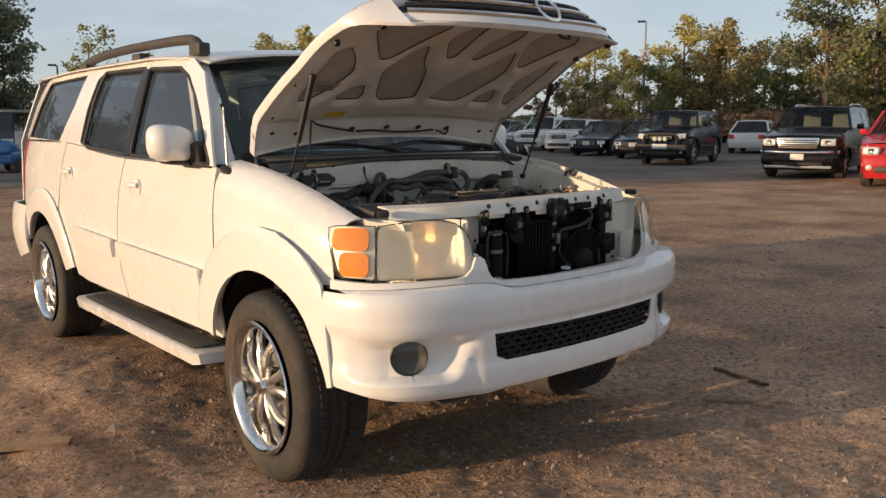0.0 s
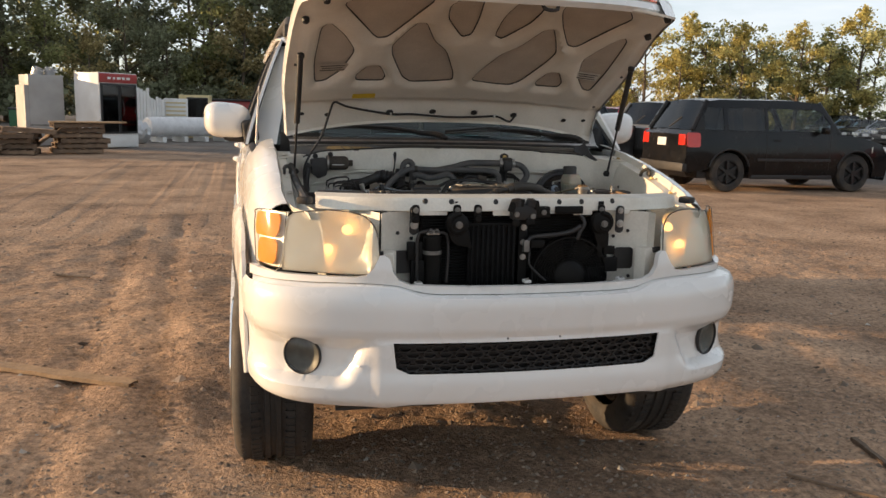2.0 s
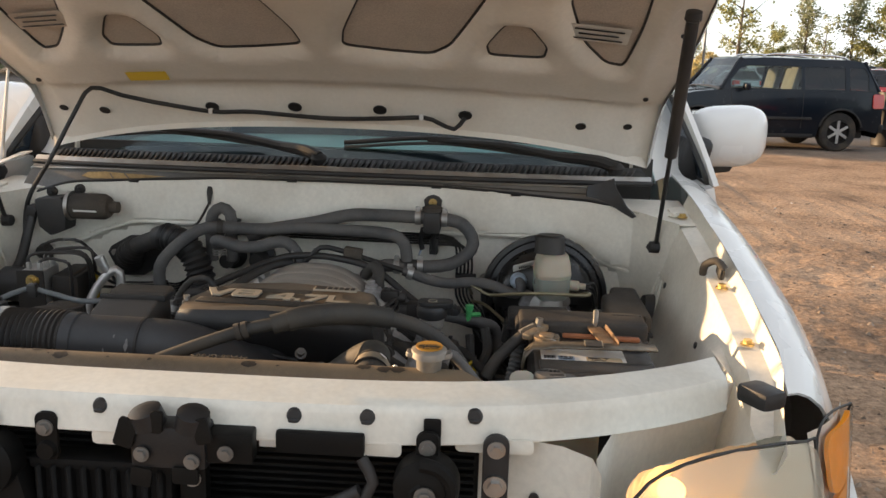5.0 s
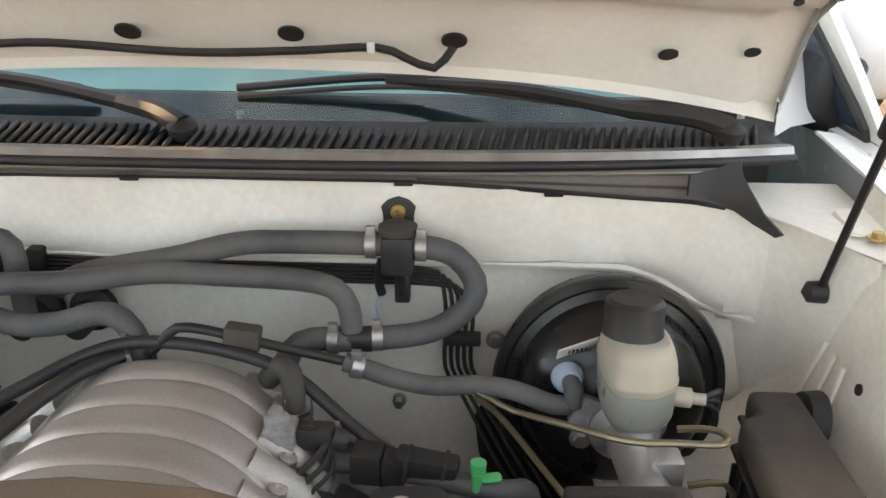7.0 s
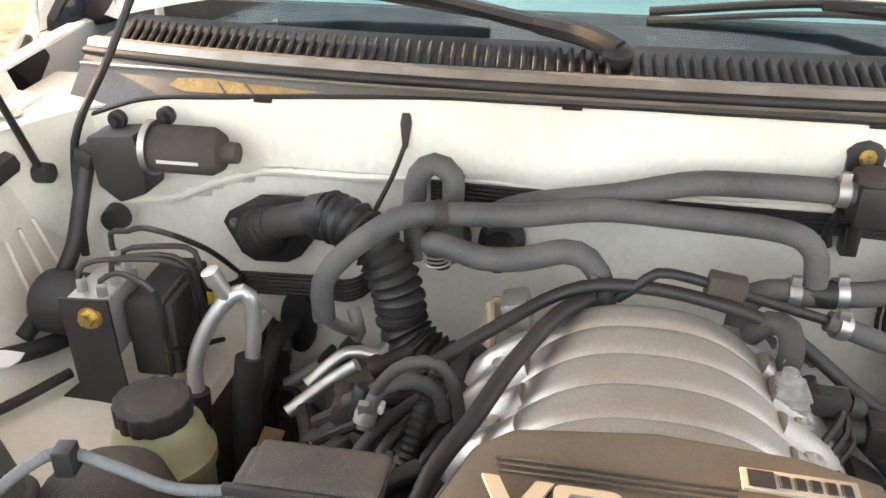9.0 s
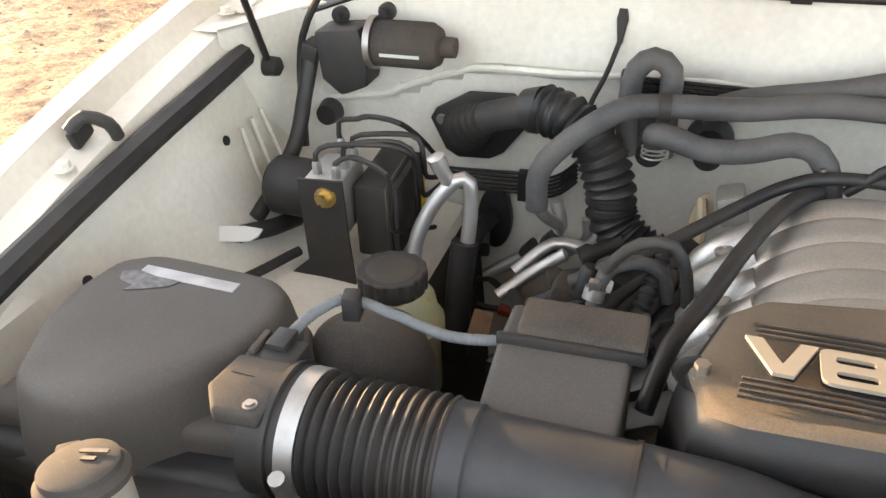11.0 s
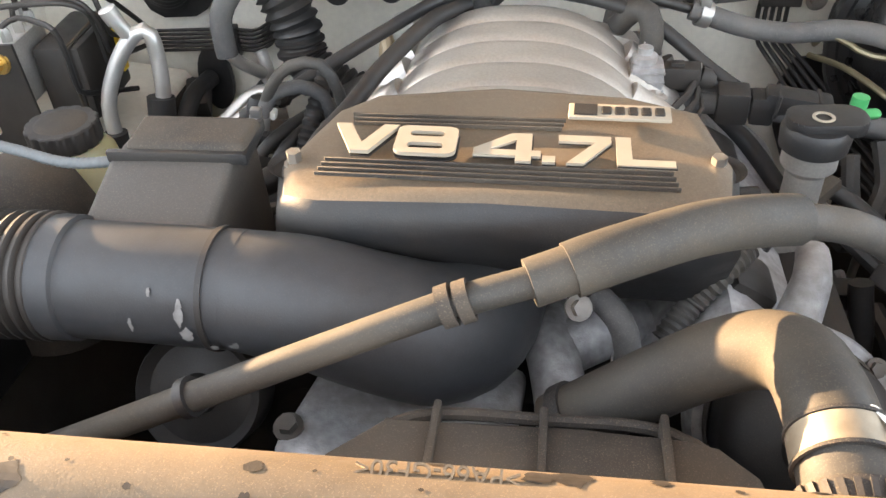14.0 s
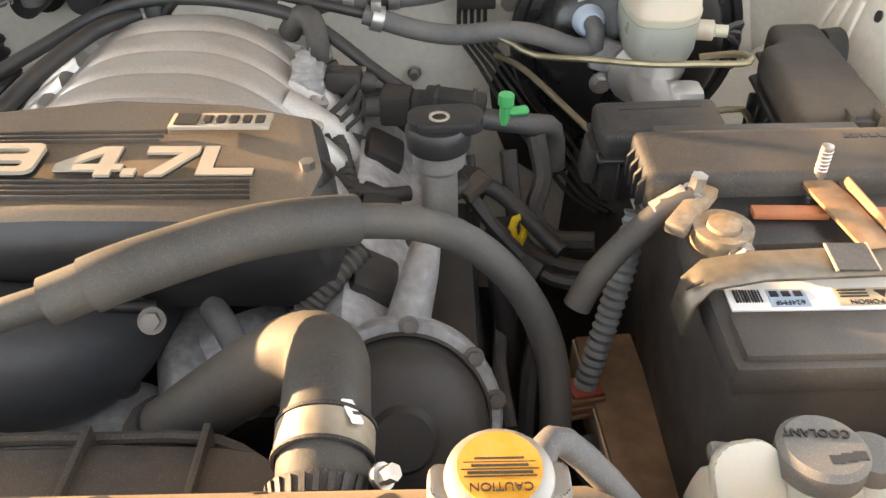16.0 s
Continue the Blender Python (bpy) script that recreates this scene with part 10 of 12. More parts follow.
for x in (-0.152, -0.222, 0.285, -0.36):
    hg = part("hanger", prism(rounded(0.026, 0.06, 0.010), 0.006, (x, 0.150, 1.028), (90, 0, 0), 0.002), NOSEBLK, suv)
    part("hanger_bolt", bolt((x, 0.143, 1.040), (0, -1, 0), 0.0065, 0.008), DULLSTEEL, hg)
    part("hanger_boss", lathe([(0, 0.006), (0.010, 0.006), (0.012, 0.0), (0, 0)], (x, 0.144, 1.012), (0, -1, 0), 14), NOSEBLK, hg)
part("lower_rail", sheet([(-0.44, 0), (0.44, 0), (0.44, 1), (-0.44, 1)], lambda x, v: (x, 0.06 + 0.035 * v + 0.06 * (abs(x) / 0.44) ** 2.5, 0.802 - 0.006 * v), cuts=(0.06, 0.3), thick=0.004), WHITE, suv)
# black sheet added behind the rail, standing in for the shade there
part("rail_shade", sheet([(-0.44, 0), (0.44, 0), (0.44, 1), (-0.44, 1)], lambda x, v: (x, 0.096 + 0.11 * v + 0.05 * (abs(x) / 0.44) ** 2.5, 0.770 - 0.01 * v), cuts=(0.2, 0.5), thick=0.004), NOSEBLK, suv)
for x in (-0.36, 0.005, 0.34):
    cp = part("rail_clip", box((0.024, 0.030, 0.010), (x, 0.085, 0.812), (0, 0, 0), 0.003), BAT_LABEL, suv)
    part("clip_bolt", bolt((x, 0.08, 0.817), (0, 0, 1), 0.005, 0.006), STEEL, cp)

# ---- parked cars ----
def paint(name, col, metal=0.0):
    return mat(name, col, 0.22, metal, var=0.04, scale=3, coat=0.15, spec=0.22, rough_var=0.05, dirt=0.05, dirt_col=(0.16, 0.125, 0.09), dirt_scale=2.0)


P_BLACK = paint("black_paint", (0.005, 0.0055, 0.007))
P_NAVY = paint("dark_blue_paint", (0.006, 0.010, 0.017))
P_GREY = paint("grey_paint", (0.16, 0.155, 0.15), 0.4)
P_SILVER = paint("silver_paint", (0.42, 0.44, 0.46), 0.5)
P_WHITE = paint("white_paint", (0.72, 0.71, 0.67))
P_RED = paint("red_paint", (0.42, 0.02, 0.025))
P_BLUE = paint("pale_blue_paint", (0.26, 0.38, 0.48), 0.3)
P_BROWN = paint("brown_grey_paint", (0.12, 0.09, 0.075), 0.3)
CAR_GLASS = glass("car_window_glass", (0.10, 0.11, 0.115), 0.02)
CLEAR_CAR_GLASS = glass("clear_car_glass", (0.62, 0.70, 0.68), 0.02)
CAR_SEATS = mat("grey_car_upholstery", (0.22, 0.20, 0.175), 0.85)
CAR_TYRE = mat("parked_tyre", (0.022, 0.021, 0.02), 0.8, dirt=0.4, dirt_col=(0.14, 0.11, 0.08))
RIM = mat("alloy_rim", (0.56, 0.56, 0.55), 0.35, 0.4, dirt=0.2)
BLACK_RIM = mat("black_rim", (0.02, 0.02, 0.02), 0.4, 0.3)
LAMP = mat("clear_lamp", (0.72, 0.70, 0.64), 0.12, 0.3, var=0.08, coat=0.8)
PLATE = mat("pale_plate", (0.6, 0.6, 0.58), 0.5)


def car_wheel(parent, x, y, r, s, rim_mat, wide=0.20):
    w = new("wheel")
    w.parent = parent
    w.matrix_basis = pose(x, y, r)
    part("tyre", lathe([(r * 0.62, 0.0), (r * 0.66, 0.012), (r * 0.92, 0.010), (r, -0.02), (r, -wide + 0.02), (r * 0.9, -wide), (0, -wide)], (0, 0, 0), (s, 0, 0), 28), CAR_TYRE, w)
    rim = part("rim", lathe([(r * 0.64, 0.0), (r * 0.60, 0.004), (r * 0.57, -0.05), (0.0, -0.05)], (0, 0, 0), (s, 0, 0), 28), BLACK_RIM, w)
    for k in range(6):
        a = 2 * math.pi * k / 6
        part("spoke", box((0.02, r * 0.14, r * 0.50), (s * -0.012, r * 0.34 * math.sin(a), r * 0.34 * math.cos(a)), (-math.degrees(a), 0, 0), 0.006, 1), rim_mat, rim)
    part("hub", lathe([(0, 0.0), (r * 0.16, 0.0), (r * 0.17, -0.03), (0, -0.03)], (0, 0, 0), (s, 0, 0), 16), rim_mat, rim)
    return w


def parked_car(name, label, at, heading, body, L=4.5, W=1.82, H=1.72, style="suv", rim=None, rails=False, group="", hood_z=None, belt=None, lamp_on=False, boxy=0.0, r=0.36):
    """A parked car; heading: degrees from +x of the way that it faces."""
    rim = rim or RIM
    c = thing(name, label, "car", at, heading + 90, group)
    F, B, w2 = -L / 2, L / 2, W / 2
    zb = belt or (1.09 if style == "suv" else 0.93)
    zh = hood_z or (zb - 0.08 if style == "suv" else zb - 0.12)
    sedan = style == "sedan"
    yw0, yw1 = F + 0.29 * L - 0.1 * boxy, F + (0.42 - 0.09 * boxy if not sedan else 0.46) * L
    yr1, yr0 = (B - 0.10 * L, B - 0.03 * L) if not sedan else (B - 0.30 * L, B - 0.14 * L)
    ya, yb = F + 0.185 * L, B - 0.195 * L
    R = r + 0.065

    def wid(y, z):
        e = max(0.0, (abs(y) - L * 0.33) / (L * 0.17))
        k = 1 - (0.16 - 0.08 * boxy) * e ** 2.2
        tz = spl([0.2, 0.45, 0.7, zb, H], [0.94, 0.985, 1.0, 0.955, 0.955 - (0.25 - 0.13 * boxy)], z)
        return w2 * k * tz

    def arch(cy):
        return arc(cy, r, R, 8, 172, 14)
    zr = zb + (0.02 if not sedan else 0.0)
    low_o = [(F + 0.06, 0.30), (ya - R, 0.30)] + [(2 * ya - y, z) for y, z in arch(ya)] + [(ya + R, 0.28), (yb - R, 0.28)] + [(2 * yb - y, z) for y, z in arch(yb)] + [(B - 0.06, 0.34), (B - 0.015, 0.55), (B - 0.03, zr - 0.08), (yr0, zr), (yw0, zb), (F + 0.16 * L, (zb + zh) / 2 - 0.01), (F + 0.05 * L, zh - 0.09), (F + 0.02, 0.66), (F + 0.0, 0.5)]
    up_o = [(yw0, zb + 0.004), (yw1, H - 0.07), (yw1 + 0.12 * L, H - 0.03), (yr1 - 0.05 * L, H - 0.045), (yr1, H - 0.08), (yr0, zr + 0.004)]

    def pane(y0, y1):
        def lim(y):
            f = (y - yw0) / (yw1 - yw0) if y < yw1 else 1.0
            g = (yr0 - y) / (yr0 - yr1) if y > yr1 else 1.0
            return zb + (H - 0.12 - zb) * max(0.0, min(f - 0.12, g - 0.08, 1.0))
        n = 8
        o = [(y0, zb + 0.04), (y1, zb + 0.04)]
        for k in range(n + 1):
            y = y1 + (y0 - y1) * k / n
            if lim(y) > zb + 0.06:
                o.append((y, lim(y)))
        return o
    mid = (yw1 + yr1) / 2 + 0.02
    cabin0, cabin1 = yw0 + 0.16 * (yw1 - yw0) + 0.12, yr0 - 0.10
    splits = [(cabin0, mid - 0.06), (mid, (mid + yr1 + 0.1) / 2 + (0.35 if sedan else 0.15))]
    if not sedan:
        splits.append((splits[1][1] + 0.09, cabin1 - 0.12))
    panes = [pane(a, b_) for a, b_ in splits]
    for s in (-1, 1):
        part("body_side", sheet(low_o, lambda y, z, s=s: (s * wid(y, z), y, z), cuts=(0.22, 0.14), thick=0.02, flip=s > 0), body, c)
        part("window_frame", sheet(up_o, lambda y, z, s=s: (s * wid(y, z), y, z), panes, cuts=(0.3, 0.15), thick=0.02, flip=s > 0), body, c)
        for k_, p in enumerate(panes):
            part("side_window", sheet(p, lambda y, z, s=s: (s * (wid(y, z) - 0.008), y, z), cuts=(0.4, 0.2), flip=s > 0), CAR_GLASS if k_ else CLEAR_CAR_GLASS, c)
        for y in (ya, yb):
            car_wheel(c, s * (w2 * 0.955), y, r, s, rim)
            part("wheel_house", strip([[(s * w2 * 0.93, y + R * math.cos(q), r + R * math.sin(q)), (s * w2 * 0.55, y + R * math.cos(q), r + R * math.sin(q))] for q in [k * math.pi / 10 for k in range(11)]], flip=s > 0), BLACK, c)
        part("sill", box((0.06, L * 0.40, 0.10), (s * w2 * 0.93, (ya + yb) / 2, 0.29), (0, 0, 0), 0.02), BLACK, c)
        m_ = part("door_mirror", box((0.17, 0.10, 0.13), (s * (w2 + 0.09), yw0 + 0.42, zb + 0.07), (0, 0, 0), 0.04, 3), body, c)
        part("door_handle", box((0.02, 0.16, 0.03), (s * (wid(0, zb - 0.12) + 0.008), mid - 0.25, zb - 0.13), (0, 0, 0), 0.008), body, c)
        part("headlamp", sheet(rounded(0.34, 0.17, 0.06, F + 0.075 * L - 0.02, zh - 0.20), lambda y, z, s=s: (s * (wid(y, z) + 0.006 - 0.28 * max(0.0, (F + 0.11 * L - y))), y - 0.01, z), cuts=(0.05, 0.05), thick=0.02, flip=s > 0), LAMP, c, "clear headlamp")
        part("tail_lamp", sheet(rounded(0.24, 0.26, 0.04, B - 0.14, zr - 0.17), lambda y, z, s=s: (s * (wid(y, z) + 0.006), y, z), cuts=(0.08, 0.1), thick=0.02, flip=s > 0), RED_LENS, c, "red tail lamp")
        part("tail_lamp", box((0.22, 0.03, 0.20), (s * (wid(B, zr) - 0.10), B - 0.006, zr - 0.17), (0, 0, 0), 0.012), RED_LENS, c)

    def across(pts, crown=0.02, n=9):
        rows = []
        for y, z in pts:
            w = wid(y, min(max(z, 0.3), H))
            rows.append([(w * q, y - (0.07 * (1 - q * q) - 0.0) * (1 if y < F + 0.10 * L else (-0.6 if y > B - 0.06 * L else 0)), z + crown * (1 - q * q)) for q in [-1 + 2 * k / (n - 1) for k in range(n)]])
        return rows
    part("hood", strip(across([(F + 0.05 * L, zh - 0.09), (F + 0.09 * L, zh - 0.05), (F + 0.16 * L, zh + 0.0), (yw0, zb)], 0.035), flip=True), body, c)
    part("front_face", strip(across([(F + 0.05, 0.22), (F + 0.01, 0.32), (F, 0.5), (F + 0.01, 0.62), (F + 0.035, 0.70), (F + 0.05 * L, zh - 0.09)], 0.0), flip=True), body, c)
    part("windshield", strip(across([(yw0 - 0.01, zb), (yw1, H - 0.055)], 0.03), flip=True), CLEAR_CAR_GLASS, c)
    for s in (-1, 1):
        part("front_pillar", tube([(s * (wid(yw0, zb) - 0.02), yw0 - 0.01, zb + 0.01), (s * (wid(yw1, H - 0.06) - 0.03), yw1, H - 0.05)], 0.035, 8, 0.2), body, c)
        part("rear_pillar", tube([(s * (wid(yr0, zr) - 0.02), yr0 + 0.005, zr + 0.01), (s * (wid(yr1, H - 0.08) - 0.03), yr1 + 0.01, H - 0.07)], 0.045, 8, 0.2), body, c)
    part("scuttle", strip(across([(yw0 - 0.06, zb + 0.004), (yw0 + 0.02, zb + 0.035)], 0.036), flip=True), BLACK, c)
    part("roof", strip(across([(yw1, H - 0.06), (yw1 + 0.12 * L, H - 0.03), (yr1 - 0.05 * L, H - 0.045), (yr1, H - 0.08)], 0.03), flip=True), body, c)
    part("rear_window", strip(across([(yr1, H - 0.08), (yr0, zr)], 0.025), flip=True), CAR_GLASS, c)
    part("tail_panel", strip(across([(yr0, zr), (B - 0.03, zr - 0.08), (B - 0.015, 0.62), (B, 0.56), (B, 0.40), (B - 0.08, 0.26)], 0.01), flip=True), body, c)
    g = part("front_grille", box((W * 0.42, 0.05, 0.20), (0, F - 0.062 + 0.03, zh - 0.24), (-4, 0, 0), 0.02), BLACK, c)
    for k in range(3):
        part("grille_bar", box((W * 0.42, 0.02, 0.018), (0, F - 0.068 + 0.008 * k, zh - 0.30 + 0.06 * k), (0, 0, 0), 0.006, 1), CHROME, g)
    part("lower_intake", box((W * 0.60, 0.04, 0.13), (0, F - 0.058, 0.40), (0, 0, 0), 0.02), BLACK, c)
    part("front_plate", box((0.31, 0.012, 0.15), (0, F - 0.085, 0.55), (0, 0, 0), 0.004), PLATE, c)
    for s in (-1, 1):
        hd_ = part("headlamp_unit", box((0.34, 0.16, 0.17), (s * W * 0.345, F + 0.045, zh - 0.235), (-8, 0, s * 16), 0.05, 3), LAMP, c, "clear headlamp")
        part("lamp_bowl", lathe([(0, 0.0), (0.035, 0.004), (0.06, 0.018)], (s * W * 0.345, F - 0.045, zh - 0.235), (s * 0.2, -1, 0), 16), CHROME, hd_)
        part("hood_crease", tube([(s * W * 0.20, F + 0.055 * L, zh - 0.050), (s * W * 0.24, F + 0.16 * L, zh + 0.034), (s * W * 0.27, yw0 - 0.06, zb + 0.024)], 0.008, 6, 0.15), body, c)
        part("wheel_lip", tube([(s * (wid(ya, r + R) + 0.004), ya + R * math.cos(q), r + R * math.sin(q)) for q in [0.25 + k * 0.264 for k in range(11)]], 0.018, 6, 0.1), BLACK if not sedan else body, c)
        part("wheel_lip", tube([(s * (wid(yb, r + R) + 0.004), yb + R * math.cos(q), r + R * math.sin(q)) for q in [0.25 + k * 0.264 for k in range(11)]], 0.018, 6, 0.1), BLACK if not sedan else body, c)
        for yd in (mid - 0.02, cabin0 + 0.02):
            part("door_gap", tube([(s * (wid(yd, z) + 0.001), yd, z) for z in (0.42, 0.6, 0.8, zb - 0.02)], 0.005, 5, 0.2), BLACK, c)
        part("side_trim", box((0.022, L * 0.36, 0.05), (s * (wid(0, 0.62) + 0.004), (ya + yb) / 2, 0.60), (0, 0, 0), 0.008), BLACK if not sedan else body, c)
        part("fog_lamp", lathe([(0, 0.01), (0.05, 0.008), (0.06, 0.0)], (s * W * 0.36, F - 0.018, 0.44), (0, -1, 0), 16), LAMP, c)
    part("underbody", box((W * 0.80, L * 0.86, 0.16), (0, 0, 0.32), (0, 0, 0), 0.03), BLACK, c)
    part("cabin", box((W * 0.70, (yr0 - yw0) * 0.75, 0.30), (0, (yw0 + yr0) / 2 + 0.15, zb - 0.12), (0, 0, 0), 0.08), INTERIOR, c)
    for x in (-0.37, 0.37):
        part("seat_back", box((0.46, 0.14, 0.60), (x, mid - 0.05, zb + 0.12), (-12, 0, 0), 0.06), CAR_SEATS, c)
        part("headrest", box((0.26, 0.10, 0.18), (x, mid + 0.05, zb + 0.46), (-10, 0, 0), 0.04), CAR_SEATS, c)
    if not sedan:
        part("bumper_cladding", box((W * 0.90, 0.10, 0.16), (0, B + 0.0, 0.44), (0, 0, 0), 0.03), BLACK, c)
        part("rear_plate", box((0.31, 0.012, 0.15), (0, B + 0.03, zr - 0.22), (0, 0, 0), 0.004), PLATE, c)
        part("rear_wiper", tube([(0.0, yr0 + 0.02, zr + 0.05), (-0.22, (yr0 * 0.6 + yr1 * 0.4) + 0.03, zr + 0.24)], 0.012, 6), BLACK, c)
    if rails:
        for s in (-1, 1):
            part("roof_rail", tube([(s * w2 * 0.70, yw1 + 0.10 * L, H - 0.02), (s * w2 * 0.70, yw1 + 0.15 * L, H + 0.035), (s * w2 * 0.70, yr1 - 0.12 * L, H + 0.025), (s * w2 * 0.70, yr1 - 0.06 * L, H - 0.04)], 0.020, 8, 0.1), CHROME, c)
    return c


parked_car("black_suv", "black SUV with black wheels parked on the dirt", (9.15, 11.95, 0), 1, P_BLACK, 4.44, 1.80, 1.72, rim=BLACK_RIM, boxy=0.6, group="cars standing on the dirt")
parked_car("dark_blue_suv", "dark blue SUV with alloy wheels and chrome roof rails", (5.40, 16.0, 0), 188, P_NAVY, 4.44, 1.80, 1.72, rails=True, boxy=0.6, group="cars standing on the dirt")
parked_car("grey_suv", "grey SUV parked beyond the black one", (11.2, 17.6, 0), 10, P_GREY, 4.7, 1.86, 1.74, boxy=0.7, group="cars standing on the dirt")
parked_car("red_suv", "red hatchback with sloping tail", (12.2, 23.0, 0), 20, P_RED, 4.4, 1.80, 1.60, boxy=0.3, group="cars standing on the dirt")
parked_car("red_suv", "bright red car parked in a row", (12.6, 26.3, 0), 20, P_RED, 4.3, 1.78, 1.55, boxy=0.2, group="cars standing on the dirt")
parked_car("dark_suv", "black SUV at the end of the row", (13.2, 30.5, 0), 20, P_BLACK, 4.7, 1.86, 1.74, boxy=0.5, group="cars standing on the dirt")
ROW = "cars parked in the first row"
parked_car("red_car", "red crossover at the end of the row", (17.75, 5.35, 0), 196, P_RED, 4.5, 1.82, 1.66, group=ROW)
ch = parked_car("black_suv", "large black SUV with broad chrome grille", (19.75, 8.45, 0), 194, P_BLACK, 5.0, 1.93, 1.80, boxy=0.4, group=ROW, rails=True, belt=1.20, hood_z=1.12)
part("chrome_grille", prism([(-0.50, 0.13), (0.50, 0.13), (0.44, -0.13), (-0.44, -0.13)], 0.06, (0, -2.53, 0.87), (86, 0, 0), 0.02), CHROME, ch)
for k in range(4):
    part("grille_gap", box((0.80 + 0.03 * k, 0.02, 0.030), (0, -2.586, 0.795 + 0.050 * k), (-4, 0, 0), 0.006, 1), BLACK, ch)
part("bumper_bar", tube([(-0.90, -2.34, 0.66), (-0.70, -2.50, 0.655), (-0.35, -2.585, 0.65), (0.35, -2.585, 0.65), (0.70, -2.50, 0.655), (0.90, -2.34, 0.66)], 0.040, 10, 0.06), CHROME, ch)
part("lower_bumper", box((1.70, 0.16, 0.22), (0, -2.50, 0.48), (0, 0, 0), 0.05, 3), P_BLACK, ch)
for x in (-0.72, 0.72):
    part("round_fog_lamp", lathe([(0, 0.02), (0.05, 0.018), (0.07, 0.0), (0.075, -0.02)], (x, -2.53, 0.50), (x * 0.2, -1, 0), 18), LAMP, ch)
part("valance", box((1.55, 0.05, 0.07), (0, -2.53, 0.30), (0, 0, 0), 0.02), P_SILVER, ch)
jeep = parked_car("off_roader", "dark blue boxy off-road car with bull bar and round lamps", (22.95, 14.9, 0), 197, P_NAVY, 4.4, 1.80, 1.82, boxy=1.2, belt=1.24, hood_z=1.18, r=0.41, group=ROW)
part("bull_bar", tube([(-0.55, -2.28, 0.60), (-0.50, -2.34, 0.98), (0, -2.36, 1.02), (0.50, -2.34, 0.98), (0.55, -2.28, 0.60)], 0.045, 10, 0.05), BLACK, jeep)
part("winch_bumper", box((1.70, 0.22, 0.20), (0, -2.26, 0.58), (0, 0, 0), 0.03), BLACK, jeep)
part("spare_plate", box((0.50, 0.02, 0.15), (0, -2.375, 0.62), (0, 0, 0), 0.005), PLATE, jeep)
for x, z, rr in ((-0.58, 0.92, 0.10), (0.58, 0.92, 0.10), (-0.17, 0.86, 0.075), (0.0, 0.86, 0.075), (0.17, 0.86, 0.075)):
    part("round_lamp", lathe([(0, 0.03), (rr * 0.7, 0.025), (rr, 0.0), (rr * 0.9, -0.04)], (x, -2.36 if abs(x) < 0.5 else -2.25, z), (0, -1, 0), 20), LAMP, jeep)
for s in (-1, 1):
    part("fender_flare", box((0.22, 0.95, 0.07), (s * 0.90, -1.38, 0.90), (0, 0, 0), 0.03), BLACK, jeep)
    part("fender_flare", box((0.22, 0.95, 0.07), (s * 0.90, 1.34, 0.92), (0, 0, 0), 0.03), BLACK, jeep)
specs = [("sedan", "dark crossover with wide lamps", P_NAVY, "sedan", 4.5, 1.50, 26.3, 18.6), ("sedan", "dark grey-blue sedan with gold badge", P_NAVY, "sedan", 4.7, 1.52, 27.4, 21.8), ("white_car", "white crossover in the row", P_WHITE, "suv", 4.5, 1.60, 29.4, 25.2), ("white_suv", "white SUV with black cladding", P_WHITE, "suv", 4.8, 1.76, 31.0, 28.7), ("silver_sedan", "silver sedan in the row", P_SILVER, "sedan", 4.5, 1.42, 33.0, 32.2), ("grey_car", "grey crossover in the row", P_GREY, "suv", 4.7, 1.66, 34.6, 35.6), ("silver_car", "silver sedan in the row", P_SILVER, "sedan", 4.6, 1.44, 36.3, 39.0), ("dark_car", "dark sedan in the row", P_BLACK, "sedan", 4.7, 1.46, 37.8, 42.5), ("blue_car", "blue-grey sedan in the row", P_BLUE, "sedan", 4.6, 1.45, 39.4, 46.0), ("dark_car", "dark SUV in the row", P_BLACK, "suv", 4.7, 1.74, 41.0, 49.5)]
for n_, lab, pm, stl, L_, H_, x_, y_ in specs:
    parked_car(n_, lab, (x_, y_, 0), 199, pm, L_, 1.80, H_, stl, group=ROW)
ROW2 = "cars parked in the second row"
specs = [("brown_sedan", "brown-grey sedan seen from behind", P_BROWN, "sedan", 1.46, 33.0, 14.5, 20), ("white_car", "white hatchback in the second row", P_WHITE, "sedan", 1.50, 34.2, 18.4, 20), ("dark_suv", "dark SUV in the second row", P_BLACK, "suv", 1.80, 33.0, 9.0, 200), ("grey_suv", "grey SUV in the second row", P_GREY, "suv", 1.78, 39.0, 16.5, 200), ("yellow_truck", "yellow van at the far side", paint("yellow_paint", (0.45, 0.27, 0.03)), "suv", 2.3, 33.5, 4.5, 200), ("dark_suv", "black SUV in the second row", P_BLACK, "suv", 1.85, 37.0, 24.5, 20), ("silver_car", "silver SUV in the second row", P_SILVER, "suv", 1.7, 40.5, 28.5, 20), ("dark_car", "dark sedan in the second row", P_BLACK, "sedan", 1.5, 42.5, 32.5, 20), ("grey_car", "grey car in the second row", P_GREY, "suv", 1.7, 45.0, 37.0, 20), ("dark_car", "dark car in the second row", P_NAVY, "suv", 1.7, 47.5, 42.0, 20)]
for n_, lab, pm, stl, H_, x_, y_, hd in specs:
    parked_car(n_, lab, (x_, y_, 0), hd, pm, 4.6, 1.82, H_, stl, group=ROW2)
ROW3 = "cars along the far left side"
